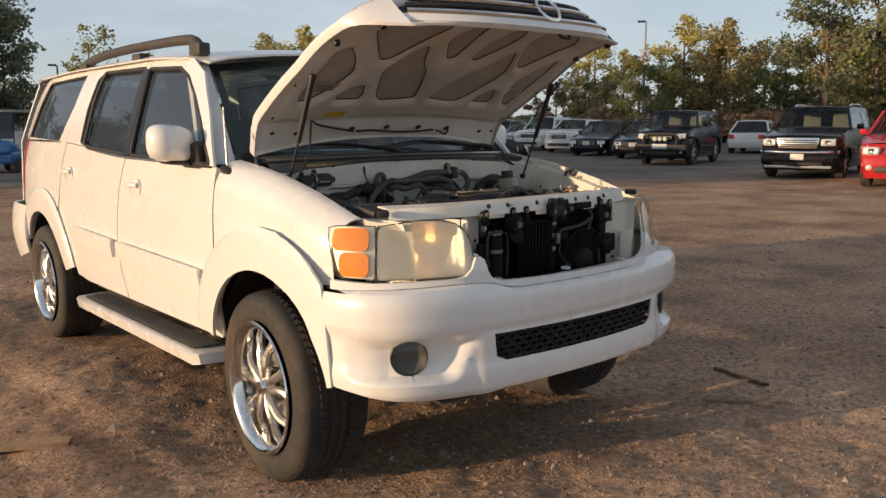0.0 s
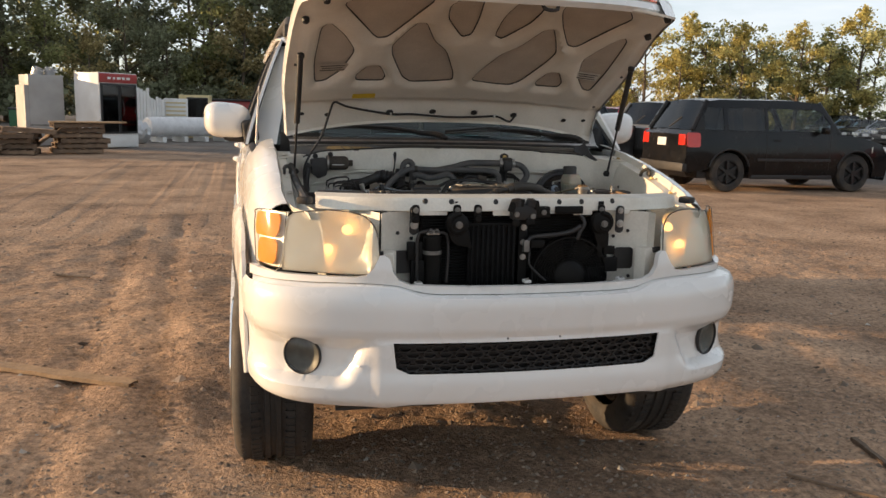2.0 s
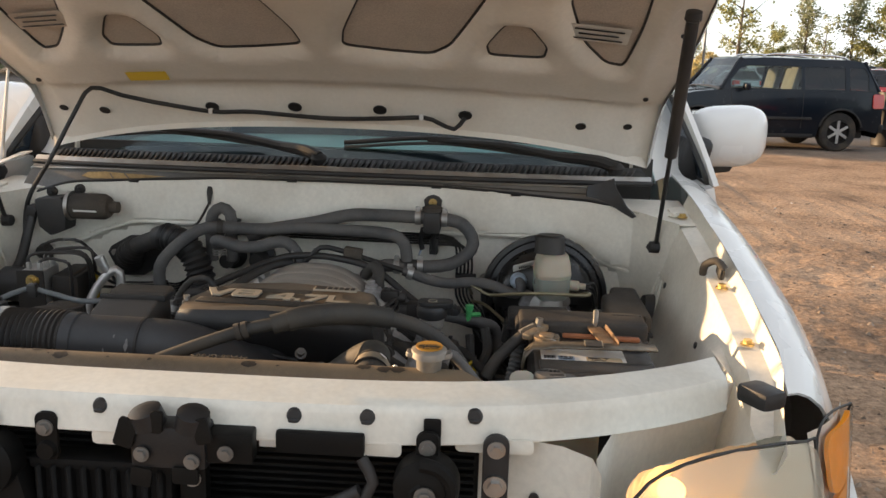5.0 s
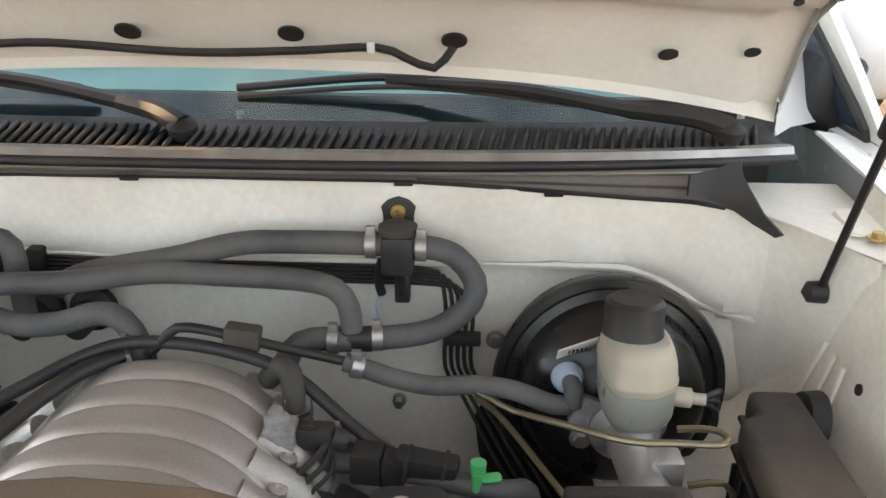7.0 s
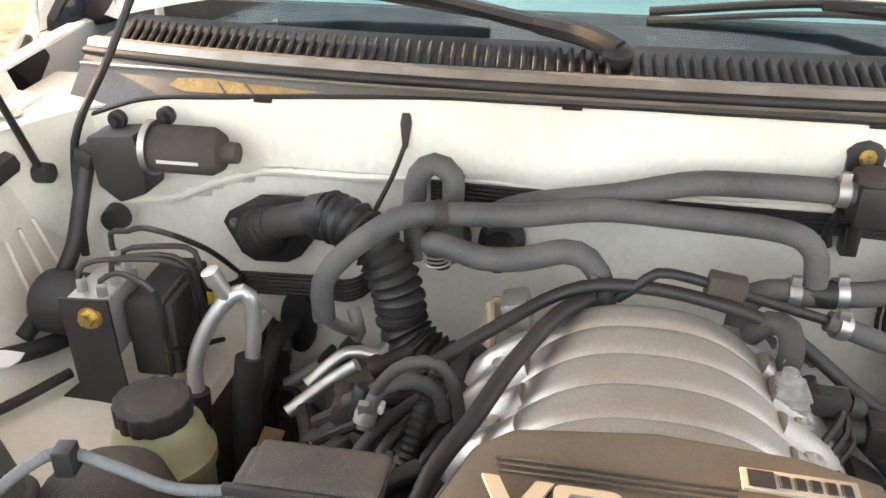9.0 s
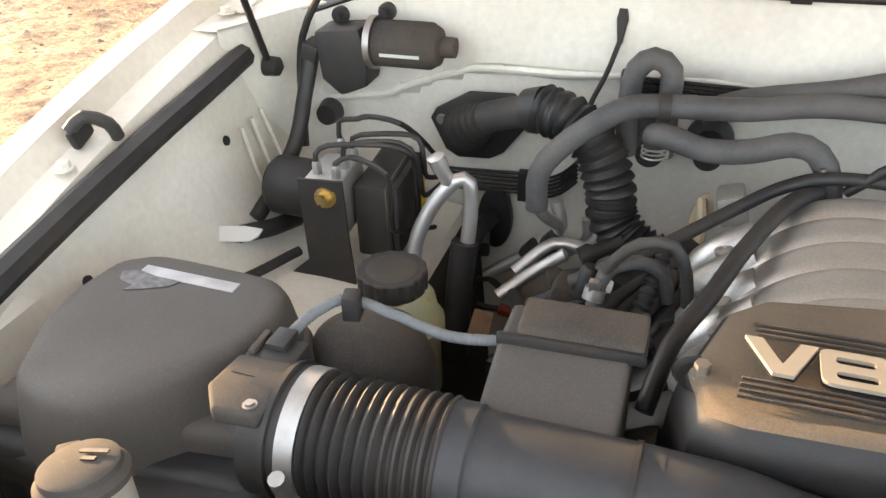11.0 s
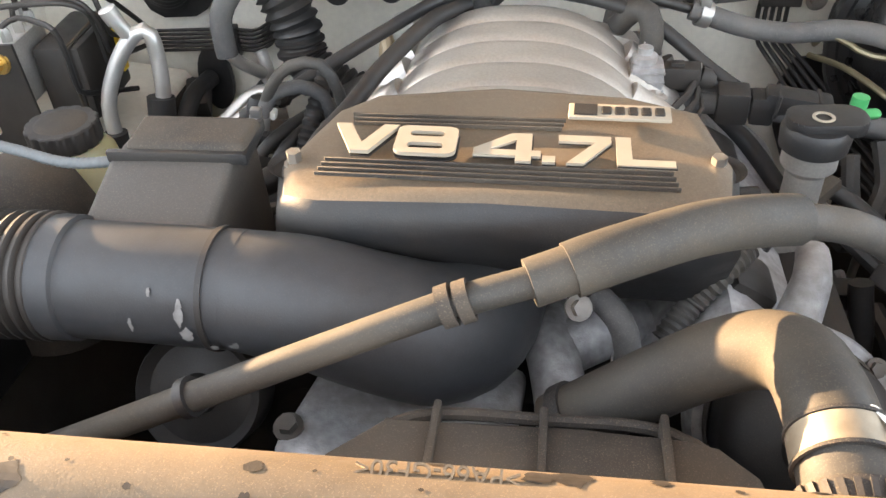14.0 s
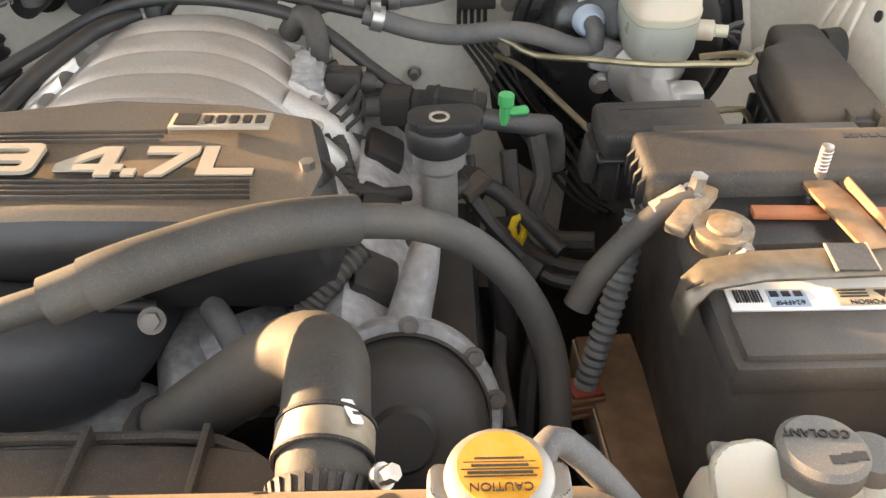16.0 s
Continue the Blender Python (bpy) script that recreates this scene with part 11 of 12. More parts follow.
specs = [("blue_sedan", "pale blue sedan in the far row", P_BLUE, "sedan", 1.45, 2.7, 42.6, 5), ("white_car", "white crossover in the far row", P_WHITE, "suv", 1.62, 6.6, 48.0, 5), ("dark_car", "dark sedan in the far row", P_BLACK, "sedan", 1.45, 7.6, 53.0, 5), ("white_truck", "white van in the far row", P_WHITE, "suv", 1.95, 8.8, 58.0, 5), ("silver_car", "silver car in the far row", P_SILVER, "suv", 1.65, 11.5, 60.0, 5), ("red_pickup", "dark red SUV beyond the scrap", P_RED, "suv", 1.75, -5.2, 52.0, 180), ("silver_car", "silver car on the far lot", P_SILVER, "sedan", 1.45, 14.2, 48.0, 90), ("dark_car", "dark car on the far lot", P_BLACK, "suv", 1.7, 15.5, 56.0, 100), ("silver_car", "silver car on the far lot", P_SILVER, "suv", 1.7, 18.5, 60.0, 100)]
for n_, lab, pm, stl, H_, x_, y_, hd in specs:
    parked_car(n_, lab, (x_, y_, 0), hd, pm, 4.6, 1.82, H_, stl, group=ROW3)

# ---- trees ----
def leaf_mat(name, col):
    m = mat(name, col, 0.7, var=0.25, scale=0.5, island=0.45, per_object=0.15, spec=0.25)
    b = m.node_tree.nodes["Principled BSDF"]
    n, l = m.node_tree.nodes, m.node_tree.links
    thru, mixed = n.new("ShaderNodeBsdfTranslucent"), n.new("ShaderNodeMixShader")
    mixed.inputs[0].default_value = 0.55
    l.new(b.inputs["Base Color"].links[0].from_socket, thru.inputs["Color"])
    l.new(b.outputs[0], mixed.inputs[1])
    l.new(thru.outputs[0], mixed.inputs[2])
    l.new(mixed.outputs[0], n["Material Output"].inputs["Surface"])
    return m


BARK = mat("grey_brown_bark", (0.13, 0.10, 0.075), 0.9, var=0.25, scale=3, fine=0.15, fine_scale=20, bump=0.02, bump_scale=12)
LEAVES = {"green": leaf_mat("dark_green_leaves", (0.25, 0.265, 0.165)), "olive": leaf_mat("olive_leaves", (0.30, 0.305, 0.135)), "yellow": leaf_mat("yellow_leaves", (0.52, 0.46, 0.18)), "gold": leaf_mat("golden_brown_leaves", (0.40, 0.335, 0.165)), "brown": leaf_mat("brown_leaves", (0.31, 0.215, 0.135))}


def crown_mesh(rng, H, spread, bare, n_clump, per, leaf, shape):
    """Clumps of leaves along limbs; returns trunk bmesh and the crown's vertices and faces."""
    tips = []
    trunk = bmesh.new()
    lean = (rng.uniform(-0.04, 0.04) * H, rng.uniform(-0.04, 0.04) * H)
    top = (lean[0], lean[1], H * 0.86)
    trunk = tube([(0, 0, -0.1), (lean[0] * 0.3, lean[1] * 0.3, H * 0.35), top], (0.022 * H, 0.004 * H), 7, H * 0.12, bm=trunk)
    n_limb = 9 if shape != "slim" else 12
    for k in range(n_limb):
        z0 = H * (bare + (0.84 - bare) * k / n_limb)
        a = k * 2.4 + rng.uniform(-0.4, 0.4)
        f = (z0 / H - bare) / (1 - bare)
        reach = spread * H * (math.sin(math.pi * min(0.95, 0.28 + 0.70 * f)) if shape == "round" else (1.0 - 0.8 * f)) * rng.uniform(0.7, 1.15)
        p0 = (lean[0] * z0 / H, lean[1] * z0 / H, z0)
        p1 = (p0[0] + reach * 0.5 * math.cos(a), p0[1] + reach * 0.5 * math.sin(a), z0 + 0.10 * H * rng.uniform(0.5, 1.0))
        p2 = (p0[0] + reach * math.cos(a), p0[1] + reach * math.sin(a), z0 + 0.15 * H * rng.uniform(0.4, 1.1))
        tube([p0, p1, p2], (0.007 * H, 0.0018 * H), 5, H * 0.1, bm=trunk)
        tips += [(p1, 0.75), (p2, 1.0), (tuple((np.array(p1) + np.array(p2)) / 2), 0.9)]
    tips += [((top[0], top[1], H * 0.9), 0.8), ((top[0], top[1], H * 0.97), 0.5)]
    vs, fs = [], []
    for k in range(n_clump):
        c, sz = rng.choice(tips)
        c = np.array(c) + np.array([rng.gauss(0, 0.035), rng.gauss(0, 0.035), rng.gauss(0, 0.035)]) * H
        rad = H * 0.058 * sz * rng.uniform(0.6, 1.4)
        for q in range(per):
            d = np.array([rng.gauss(0, 1), rng.gauss(0, 1), rng.gauss(0, 0.75)])
            p = c + d * rad * 0.62
            u = np.array([rng.gauss(0, 1), rng.gauss(0, 1), rng.gauss(0, 0.7)])
            u /= np.linalg.norm(u)
            w = np.cross(u, [rng.gauss(0, 1), rng.gauss(0, 1), rng.gauss(0, 1)])
            w /= np.linalg.norm(w) + 1e-9
            s = leaf * rng.uniform(0.6, 1.3)
            i = len(vs)
            vs += [tuple(p + u * s), tuple(p + w * s * 0.6), tuple(p - u * s), tuple(p - w * s * 0.6)]
            fs.append((i, i + 1, i + 2, i + 3))
    return trunk, vs, fs


def make_tree(name, label, seed, H, spread, bare, n_clump, per, leaf, shape, foliage):
    rng = random.Random(seed)
    trunk, vs, fs = crown_mesh(rng, H, spread, bare, n_clump, per, leaf, shape)
    t = thing(name, label, "tree", (0, 0, 0), 0, "trees round the yard")
    part("trunk", trunk, BARK, t)
    me = bpy.data.meshes.new("crown")
    me.from_pydata(vs, [], fs)
    me.materials.append(LEAVES[foliage])
    cr_ = new("crown", me)
    cr_.parent = t
    return t


def spot(az, dist, jit=0.0):
    return (-0.5 + dist * math.sin(radians(az)), -1.5 + dist * math.cos(radians(az)), 0)


KINDS = {
    "big_green": make_tree("tree", "tall dense dark green tree", 1, 13.0, 0.30, 0.12, 150, 46, 0.17, "round", "green"),
    "big_olive": make_tree("tree", "tall olive green tree in early autumn", 2, 12.5, 0.28, 0.14, 130, 42, 0.17, "round", "olive"),
    "mid_yellow": make_tree("tree", "autumn tree with yellow leaves", 3, 9.0, 0.27, 0.15, 105, 40, 0.14, "round", "yellow"),
    "mid_gold": make_tree("tree", "autumn tree with golden brown leaves", 4, 8.5, 0.28, 0.12, 110, 38, 0.14, "round", "gold"),
    "mid_green": make_tree("tree", "green tree of middle height", 5, 9.0, 0.30, 0.10, 120, 40, 0.14, "round", "green"),
    "thin_yellow": make_tree("tree", "sparse yellowing tree with open crown", 6, 8.0, 0.22, 0.28, 60, 22, 0.13, "round", "olive"),
    "slim": make_tree("tree", "slim pointed green tree", 7, 7.5, 0.15, 0.12, 80, 30, 0.12, "slim", "green"),
    "low_brown": make_tree("tree", "low reddish brown tree", 8, 5.0, 0.38, 0.08, 90, 36, 0.13, "round", "brown"),
    "mid_olive": make_tree("tree", "olive tree of middle height", 9, 8.5, 0.30, 0.12, 110, 38, 0.14, "round", "olive"),
}
plan = []
rng_t = random.Random(11)
for k in range(26):                       # dense tall belt beyond the scrap
    az = -43 + 52 * k / 25
    plan.append((("big_green", "big_olive", "big_green", "mid_green", "big_green")[k % 5], az + rng_t.uniform(-0.6, 0.6), rng_t.uniform(56, 64), rng_t.uniform(0.85, 1.12)))
for k in range(22):
    az = -43 + 50 * k / 21
    plan.append((("mid_green", "mid_olive", "mid_gold", "mid_green")[k % 4], az, rng_t.uniform(52, 55), rng_t.uniform(0.6, 0.85)))
plan += [("mid_gold", -23.0, 51, 1.15), ("mid_yellow", -20.5, 52, 1.1), ("thin_yellow", 6.3, 50, 1.45), ("thin_yellow", 7.8, 52, 1.35), ("big_green", 9.2, 58, 0.85), ("mid_green", 11.0, 56, 0.8)]
plan += [("mid_green", 12.6, 82, 0.62), ("thin_yellow", 13.4, 84, 0.62), ("thin_yellow", 16.2, 70, 1.12), ("mid_olive", 18.2, 76, 0.62), ("slim", 20.0, 74, 1.0), ("thin_yellow", 21.1, 80, 0.75), ("slim", 22.7, 74, 1.0), ("mid_olive", 24.6, 72, 0.85), ("thin_yellow", 25.2, 70, 0.9), ("mid_yellow", 27.3, 68, 0.95), ("mid_green", 25.9, 80, 0.55), ("low_brown", 26.4, 76, 0.7), ("mid_yellow", 29.5, 66, 0.72)]
for k in range(14):                       # yellow-green belt behind the parked cars
    az = 30 + 11 * k / 13
    plan.append((("mid_yellow", "thin_yellow", "mid_olive", "thin_yellow")[k % 4], az, rng_t.uniform(66, 76), rng_t.uniform(0.85, 1.1)))
plan += [("slim", 43.2, 70, 0.85), ("thin_yellow", 42.4, 72, 0.9), ("low_brown", 46.0, 78, 0.75), ("low_brown", 47.3, 74, 1.0), ("mid_gold", 48.6, 72, 0.7), ("mid_yellow", 50.0, 70, 0.95)]
for k in range(22):
    az = 49.5 + 24 * k / 21
    plan.append((("mid_olive", "mid_gold", "mid_yellow", "mid_green", "mid_olive", "mid_olive")[k % 6], az, rng_t.uniform(60, 72), (0.62 + 0.45 * k / 21) * rng_t.uniform(0.88, 1.12)))
plan += [("mid_yellow", 55.8, 62, 1.0), ("mid_gold", 58.5, 61, 1.0), ("big_green", 64.6, 60, 0.86), ("big_olive", 67.5, 60, 0.9), ("big_green", 70.5, 62, 0.9)]
used = set()
for kind, az, dist, sc in plan:
    src = KINDS[kind]
    m = Matrix.Translation(spot(az, dist)) @ Matrix.Rotation(rng_t.uniform(0, 6.28), 4, "Z")
    if kind not in used:
        used.add(kind)
        src.matrix_basis = m @ Matrix.Scale(sc, 4)
    else:
        t = copy_thing(src, m)
        t.scale = (sc, sc, sc)

# undergrowth at the foot of the belts
def brush(name, label, az0, az1, dist, h, n, leaf, foliage, seed):
    rng = random.Random(seed)
    vs, fs = [], []
    for k in range(n):
        az = rng.uniform(az0, az1)
        d = dist + rng.gauss(0, 2.0)
        x, y, _ = spot(az, d)
        hh = h * (0.55 + 0.45 * noise.noise(Vector((az * 0.45, 0, seed)))) * rng.uniform(0.2, 1.0)
        z = hh
        u = np.array([rng.gauss(0, 1), rng.gauss(0, 1), rng.gauss(0, 0.7)])
        u /= np.linalg.norm(u)
        w = np.cross(u, [rng.gauss(0, 1), rng.gauss(0, 1), rng.gauss(0, 1)])
        w /= np.linalg.norm(w) + 1e-9
        s = leaf * rng.uniform(0.6, 1.3)
        p = np.array((x, y, z))
        i = len(vs)
        vs += [tuple(p + u * s), tuple(p + w * s * 0.6), tuple(p - u * s), tuple(p - w * s * 0.6)]
        fs.append((i, i + 1, i + 2, i + 3))
    me = bpy.data.meshes.new(name)
    me.from_pydata(vs, [], fs)
    me.materials.append(LEAVES[foliage])
    tagged(new(name, me), label, "undergrowth", kind="stuff")


brush("undergrowth", "dark green undergrowth under the tall trees", -46, 11, 54, 4.5, 17000, 0.22, "green", 21)
brush("undergrowth", "brown and olive scrub along the lot's edge", 11, 50, 72, 3.2, 12000, 0.20, "gold", 22)
brush("undergrowth", "olive scrub along the lot's edge", 9, 75, 76, 3.4, 14000, 0.22, "olive", 23)
brush("undergrowth", "brown scrub under the autumn trees", 46, 76, 60, 3.6, 12000, 0.19, "brown", 24)

# ---- scrap and goods at the yard's edge ----
GALV = mat("galvanised_sheet", (0.55, 0.56, 0.57), 0.38, 0.7, var=0.15, scale=3, dirt=0.3, dirt_col=(0.35, 0.32, 0.28), dirt_scale=2.0)
ENAMEL = mat("white_enamel", (0.74, 0.74, 0.72), 0.4, var=0.06, scale=2, dirt=0.3, dirt_col=(0.45, 0.40, 0.33), dirt_scale=1.5)
GREYBOX = mat("grey_painted_steel", (0.36, 0.36, 0.35), 0.5, var=0.1, scale=2, dirt=0.35, dirt_col=(0.22, 0.19, 0.15), dirt_scale=1.2)
OLDWOOD = mat("weathered_board", (0.17, 0.115, 0.075), 0.9, var=0.25, scale=3, fine=0.2, fine_scale=40, per_object=0.35, bump=0.003, bump_scale=60)
TANWOOD = mat("tan_board", (0.36, 0.235, 0.13), 0.85, var=0.2, scale=6, fine=0.15, fine_scale=60, per_object=0.2, bump=0.002, bump_scale=90)
WRAP = mat("white_plastic_wrap", (0.70, 0.70, 0.70), 0.3, var=0.08, scale=4, bump=0.01, bump_scale=6)
REDPAINT = mat("red_painted_steel", (0.34, 0.03, 0.028), 0.45, var=0.15, scale=1.5, dirt=0.3, dirt_col=(0.2, 0.1, 0.07))
CREAM = mat("cream_painted_wood", (0.62, 0.50, 0.26), 0.6, var=0.1, scale=3)
PANE = glass("dark_pane", (0.25, 0.28, 0.28))
BAG = mat("woven_bag", (0.55, 0.52, 0.47), 0.8, var=0.2, scale=4, bump=0.02, bump_scale=9)
POLE = mat("grey_lamp_pole", (0.22, 0.22, 0.22), 0.5, 0.3, var=0.1)


def pallet(at, rz, tilt=(0, 0), group="pallets", label="weathered wooden pallet on the dirt", w=1.2, d=1.0):
    """Top boards, three bearers and bottom boards."""
    p = thing("pallet", label, "pallet", group=group)
    p.matrix_basis = pose(*at, tilt[0], tilt[1], rz)
    for y in (-d / 2 + 0.05, 0, d / 2 - 0.05):
        part("bearer", box((w, 0.08, 0.085), (0, y, 0.065), (0, 0, 0), 0.004, 1), OLDWOOD, p)
    for k in range(7):
        part("deck_board", box((0.115, d, 0.02), (-w / 2 + 0.06 + k * (w - 0.12) / 6, 0, 0.118), (0, 0, 0.8 * math.sin(k * 3 + at[0])), 0.003, 1), OLDWOOD, p)
    for k in range(3):
        part("base_board", box((0.115, d, 0.02), (-w / 2 + 0.06 + k * (w - 0.12) / 2, 0, 0.011), (0, 0, 0), 0.003, 1), OLDWOOD, p)
    return p


pal = pallet((-5.0, 20.9, 0.0), 16)
rng_y = random.Random(5)
for k in range(1, 6):
    copy_thing(pal, pose(-4.98 + rng_y.uniform(-0.08, 0.12), 20.95 + rng_y.uniform(-0.06, 0.1), 0.130 * k, 0, 0, 16 + rng_y.uniform(-6, 6)))
for k in range(4):
    copy_thing(pal, pose(-6.35 + rng_y.uniform(-0.1, 0.1), 20.1 + rng_y.uniform(-0.1, 0.1), 0.130 * k, 0, 0, 8 + rng_y.uniform(-8, 8)))
for k in range(2):
    copy_thing(pal, pose(-7.1 + 0.1 * k, 19.6 + 0.15 * k, 0.130 * k, 0, 0, -6 + 9 * k))
copy_thing(pal, pose(-6.0, 20.15, 0.52, 0, 4, 20))
copy_thing(pal, pose(-8.2, 19.9, 0.0, 0, 0, 4))
lean = thing("plywood_board", "weathered plywood board leaning on the pallets", "board")
lean.matrix_basis = pose(-5.72, 20.55, 0.33, 0, -40, 20)
part("sheet", box((1.05, 0.7, 0.02), (0, 0, 0), (0, 0, 0), 0.002, 1), OLDWOOD, lean)
crate = thing("timber_board", "orange-brown boards lying on the pallets", "board", (-4.75, 20.75, 0.785), 14)
for k in range(3):
    part("plank", box((1.7, 0.2, 0.035), (0.1 * k, -0.25 + 0.24 * k, 0.018), (0, 0, 3 * k), 0.003, 1), TANWOOD, crate)

# drinks refrigerator with two glass doors
fr = thing("drinks_refrigerator", "white glass-door drinks refrigerator with red header", "refrigerator", (-4.62, 23.75, 0), 45)
part("body", box((1.30, 1.10, 2.12), (0, 0, 1.09), (0, 0, 0), 0.02), ENAMEL, fr)
part("header", box((1.26, 0.03, 0.26), (0, -0.565, 2.0), (0, 0, 0), 0.008), REDPAINT, fr, "red header panel")
for k, w in enumerate((0.11, 0.07, 0.13, 0.09, 0.12)):
    part("print_bar", box((w, 0.006, 0.07), (-0.32 + 0.16 * k, -0.583, 2.0)), ENAMEL, fr)
for s in (-1, 1):
    d_ = part("door_frame", prism(rounded(0.60, 1.42, 0.02), 0.03, (s * 0.31, -0.55, 1.14), (90, 0, 0), 0.004), DARKMETAL, fr)
    part("door_pane", box((0.50, 0.008, 1.30), (s * 0.31, -0.588, 1.14)), PANE, d_)
    part("door_handle", tube([(s * 0.06, -0.60, 0.95), (s * 0.075, -0.66, 1.0), (s * 0.075, -0.66, 1.3), (s * 0.06, -0.60, 1.35)], 0.014, 8), BLACK, d_)
part("kick_grille", box((1.2, 0.02, 0.30), (0, -0.56, 0.22), (0, 0, 0), 0.004), ENAMEL, fr)

# grey ventilation cabinet with bent ducts on top
cab = thing("ventilation_unit", "grey sheet-metal ventilation cabinet with ducts on top", "cabinet", (-6.45, 24.2, 0), 28)
part("body", box((0.95, 0.9, 2.02), (0, 0, 1.04), (0, 0, 0), 0.012), GREYBOX, cab)
part("side_panel", box((0.12, 0.86, 1.6), (-0.53, 0, 0.95), (0, 0, 0), 0.01), GREYBOX, cab)
part("seam", box((0.94, 0.012, 0.02), (0, -0.455, 0.62)), DARKMETAL, cab)
for x in (-0.12, 0.22):
    part("duct_stub", lathe([(0.15, 0), (0.15, 0.16), (0.165, 0.17), (0.165, 0.20), (0.14, 0.20), (0.14, 0.02)], (x, 0.0, 2.05), (0.25, -0.4, 1), 24), GALV, cab)

# long wrapped pipes on sleepers
def long_pipe(a, b, r, label, n=8):
    t = thing("wrapped_pipe", label, "pipe", group="wrapped pipes")
    a, b = Vector(a), Vector(b)
    d = (b - a).normalized()
    part("pipe", lathe([(0.0, 0.0), (r * 0.86, 0.0), (r, 0.06), (r, (b - a).length - 0.06), (r * 0.86, (b - a).length), (0, (b - a).length)], tuple(a), tuple(d), 36), WRAP, t)
    ang = math.degrees(math.atan2(d.y, d.x))
    for k in range(n):
        p = a.lerp(b, (k + 0.5) / n)
        part("sleeper", box((0.16, r * 2.1, a.z - r), (p.x, p.y, (a.z - r) / 2), (0, 0, ang), 0.008, 1), ENAMEL, t)
    return t


long_pipe((-3.9, 27.6, 0.52), (2.2, 32.6, 0.52), 0.34, "long white wrapped pipe lying on sleepers", 9)
long_pipe((-16.6, 31.4, 0.47), (-13.6, 36.6, 0.47), 0.33, "long silvery wrapped pipe lying on sleepers", 9)
sack = thing("bundle", "crumpled silver insulation bundle", "bundle", (-3.98, 26.5, 0))
bm = bmesh.new()
bmesh.ops.create_icosphere(bm, subdivisions=4, radius=1.0)
for v in bm.verts:
    q = v.co.normalized()
    v.co = Vector((q.x * 0.30, q.y * 0.28, 0.34 + q.z * 0.36)) * (1 + 0.18 * noise.noise(q * 2.3) + 0.08 * noise.noise(q * 6))
    v.co.z = max(0.0, v.co.z)
part("wrapping", bm, GALV, sack)

# stacked white panels, cream shelf unit and display cabinet
for x, y, w, h, nm in ((-4.4, 29.9, 0.75, 1.85, 7), (-3.8, 29.9, 0.55, 1.55, 6)):
    st_p = thing("panel_stack", "stack of white foam panels standing upright", "panels", (x, y, 0), 6)
    for k in range(nm):
        part("panel", box((w / nm * 0.9, 1.0, h - 0.05 * (k % 3)), (-w / 2 + (k + 0.5) * w / nm, 0, (h - 0.05 * (k % 3)) / 2), (0, 0, 0), 0.006, 1), ENAMEL, st_p)
shelf = thing("shelf_unit", "cream slatted shelf unit in the yard", "shelf", (-3.15, 30.6, 0), 3)
part("frame", box((0.85, 0.5, 1.5), (0, 0, 0.76), (0, 0, 0), 0.01), ENAMEL, shelf)
for k in range(8):
    part("slat", box((0.7, 0.02, 0.05), (0, -0.262, 0.3 + 0.15 * k)), CREAM, shelf)
disp = thing("display_cabinet", "cream wooden display cabinet with dark glass front", "cabinet", (-2.5, 31.9, 0), -10)
part("body", box((1.15, 0.6, 1.66), (0, 0, 0.84), (0, 0, 0), 0.015), CREAM, disp)
part("front_frame", prism(rounded(0.82, 0.95, 0.01), 0.02, (0.14, -0.31, 1.1), (90, 0, 0), 0.003), DARKMETAL, disp)
part("front_pane", box((0.72, 0.008, 0.85), (0.14, -0.336, 1.1)), PANE, disp)
skip = thing("waste_skip", "dark red steel waste skip", "skip", (-1.1, 37.8, 0), 4)
part("tub", box((2.6, 1.6, 1.5), (0, 0, 0.78), (0, 0, 0), 0.03, 2), REDPAINT, skip)
part("rim", tube([(-1.3, -0.8, 1.53), (1.3, -0.8, 1.53), (1.3, 0.8, 1.53), (-1.3, 0.8, 1.53), (-1.3, -0.8, 1.53)], 0.05, 8, 0.4), DARKMETAL, skip)
for x in (-0.8, 0, 0.8):
    part("stiffener", box((0.08, 0.06, 1.3), (x, -0.825, 0.75), (0, 0, 0), 0.008, 1), REDPAINT, skip)

# further left: cabinets, containers, roll
def plain_cabinet(at, size, rz, material, label, name="steel_cabinet", cat="cabinet", panels=2):
    t = thing(name, label, cat, at, rz)
    w, d, h = size
    part("body", box((w, d, h - 0.1), (0, 0, h / 2 + 0.05), (0, 0, 0), 0.015), material, t)
    for k in range(panels):
        part("door", box((w / panels - 0.05, 0.02, h - 0.25), (-w / 2 + (k + 0.5) * w / panels, -d / 2 - 0.011, h / 2 + 0.05), (0, 0, 0), 0.006), material, t)
        part("latch", box((0.03, 0.02, 0.14), (-w / 2 + (k + 0.85) * w / panels, -d / 2 - 0.03, h / 2), (0, 0, 0), 0.004), DARKMETAL, t)
    for sx in (-1, 1):
        part("foot", box((0.1, d, 0.1), (sx * (w / 2 - 0.1), 0, 0.05)), DARKMETAL, t)
    return t


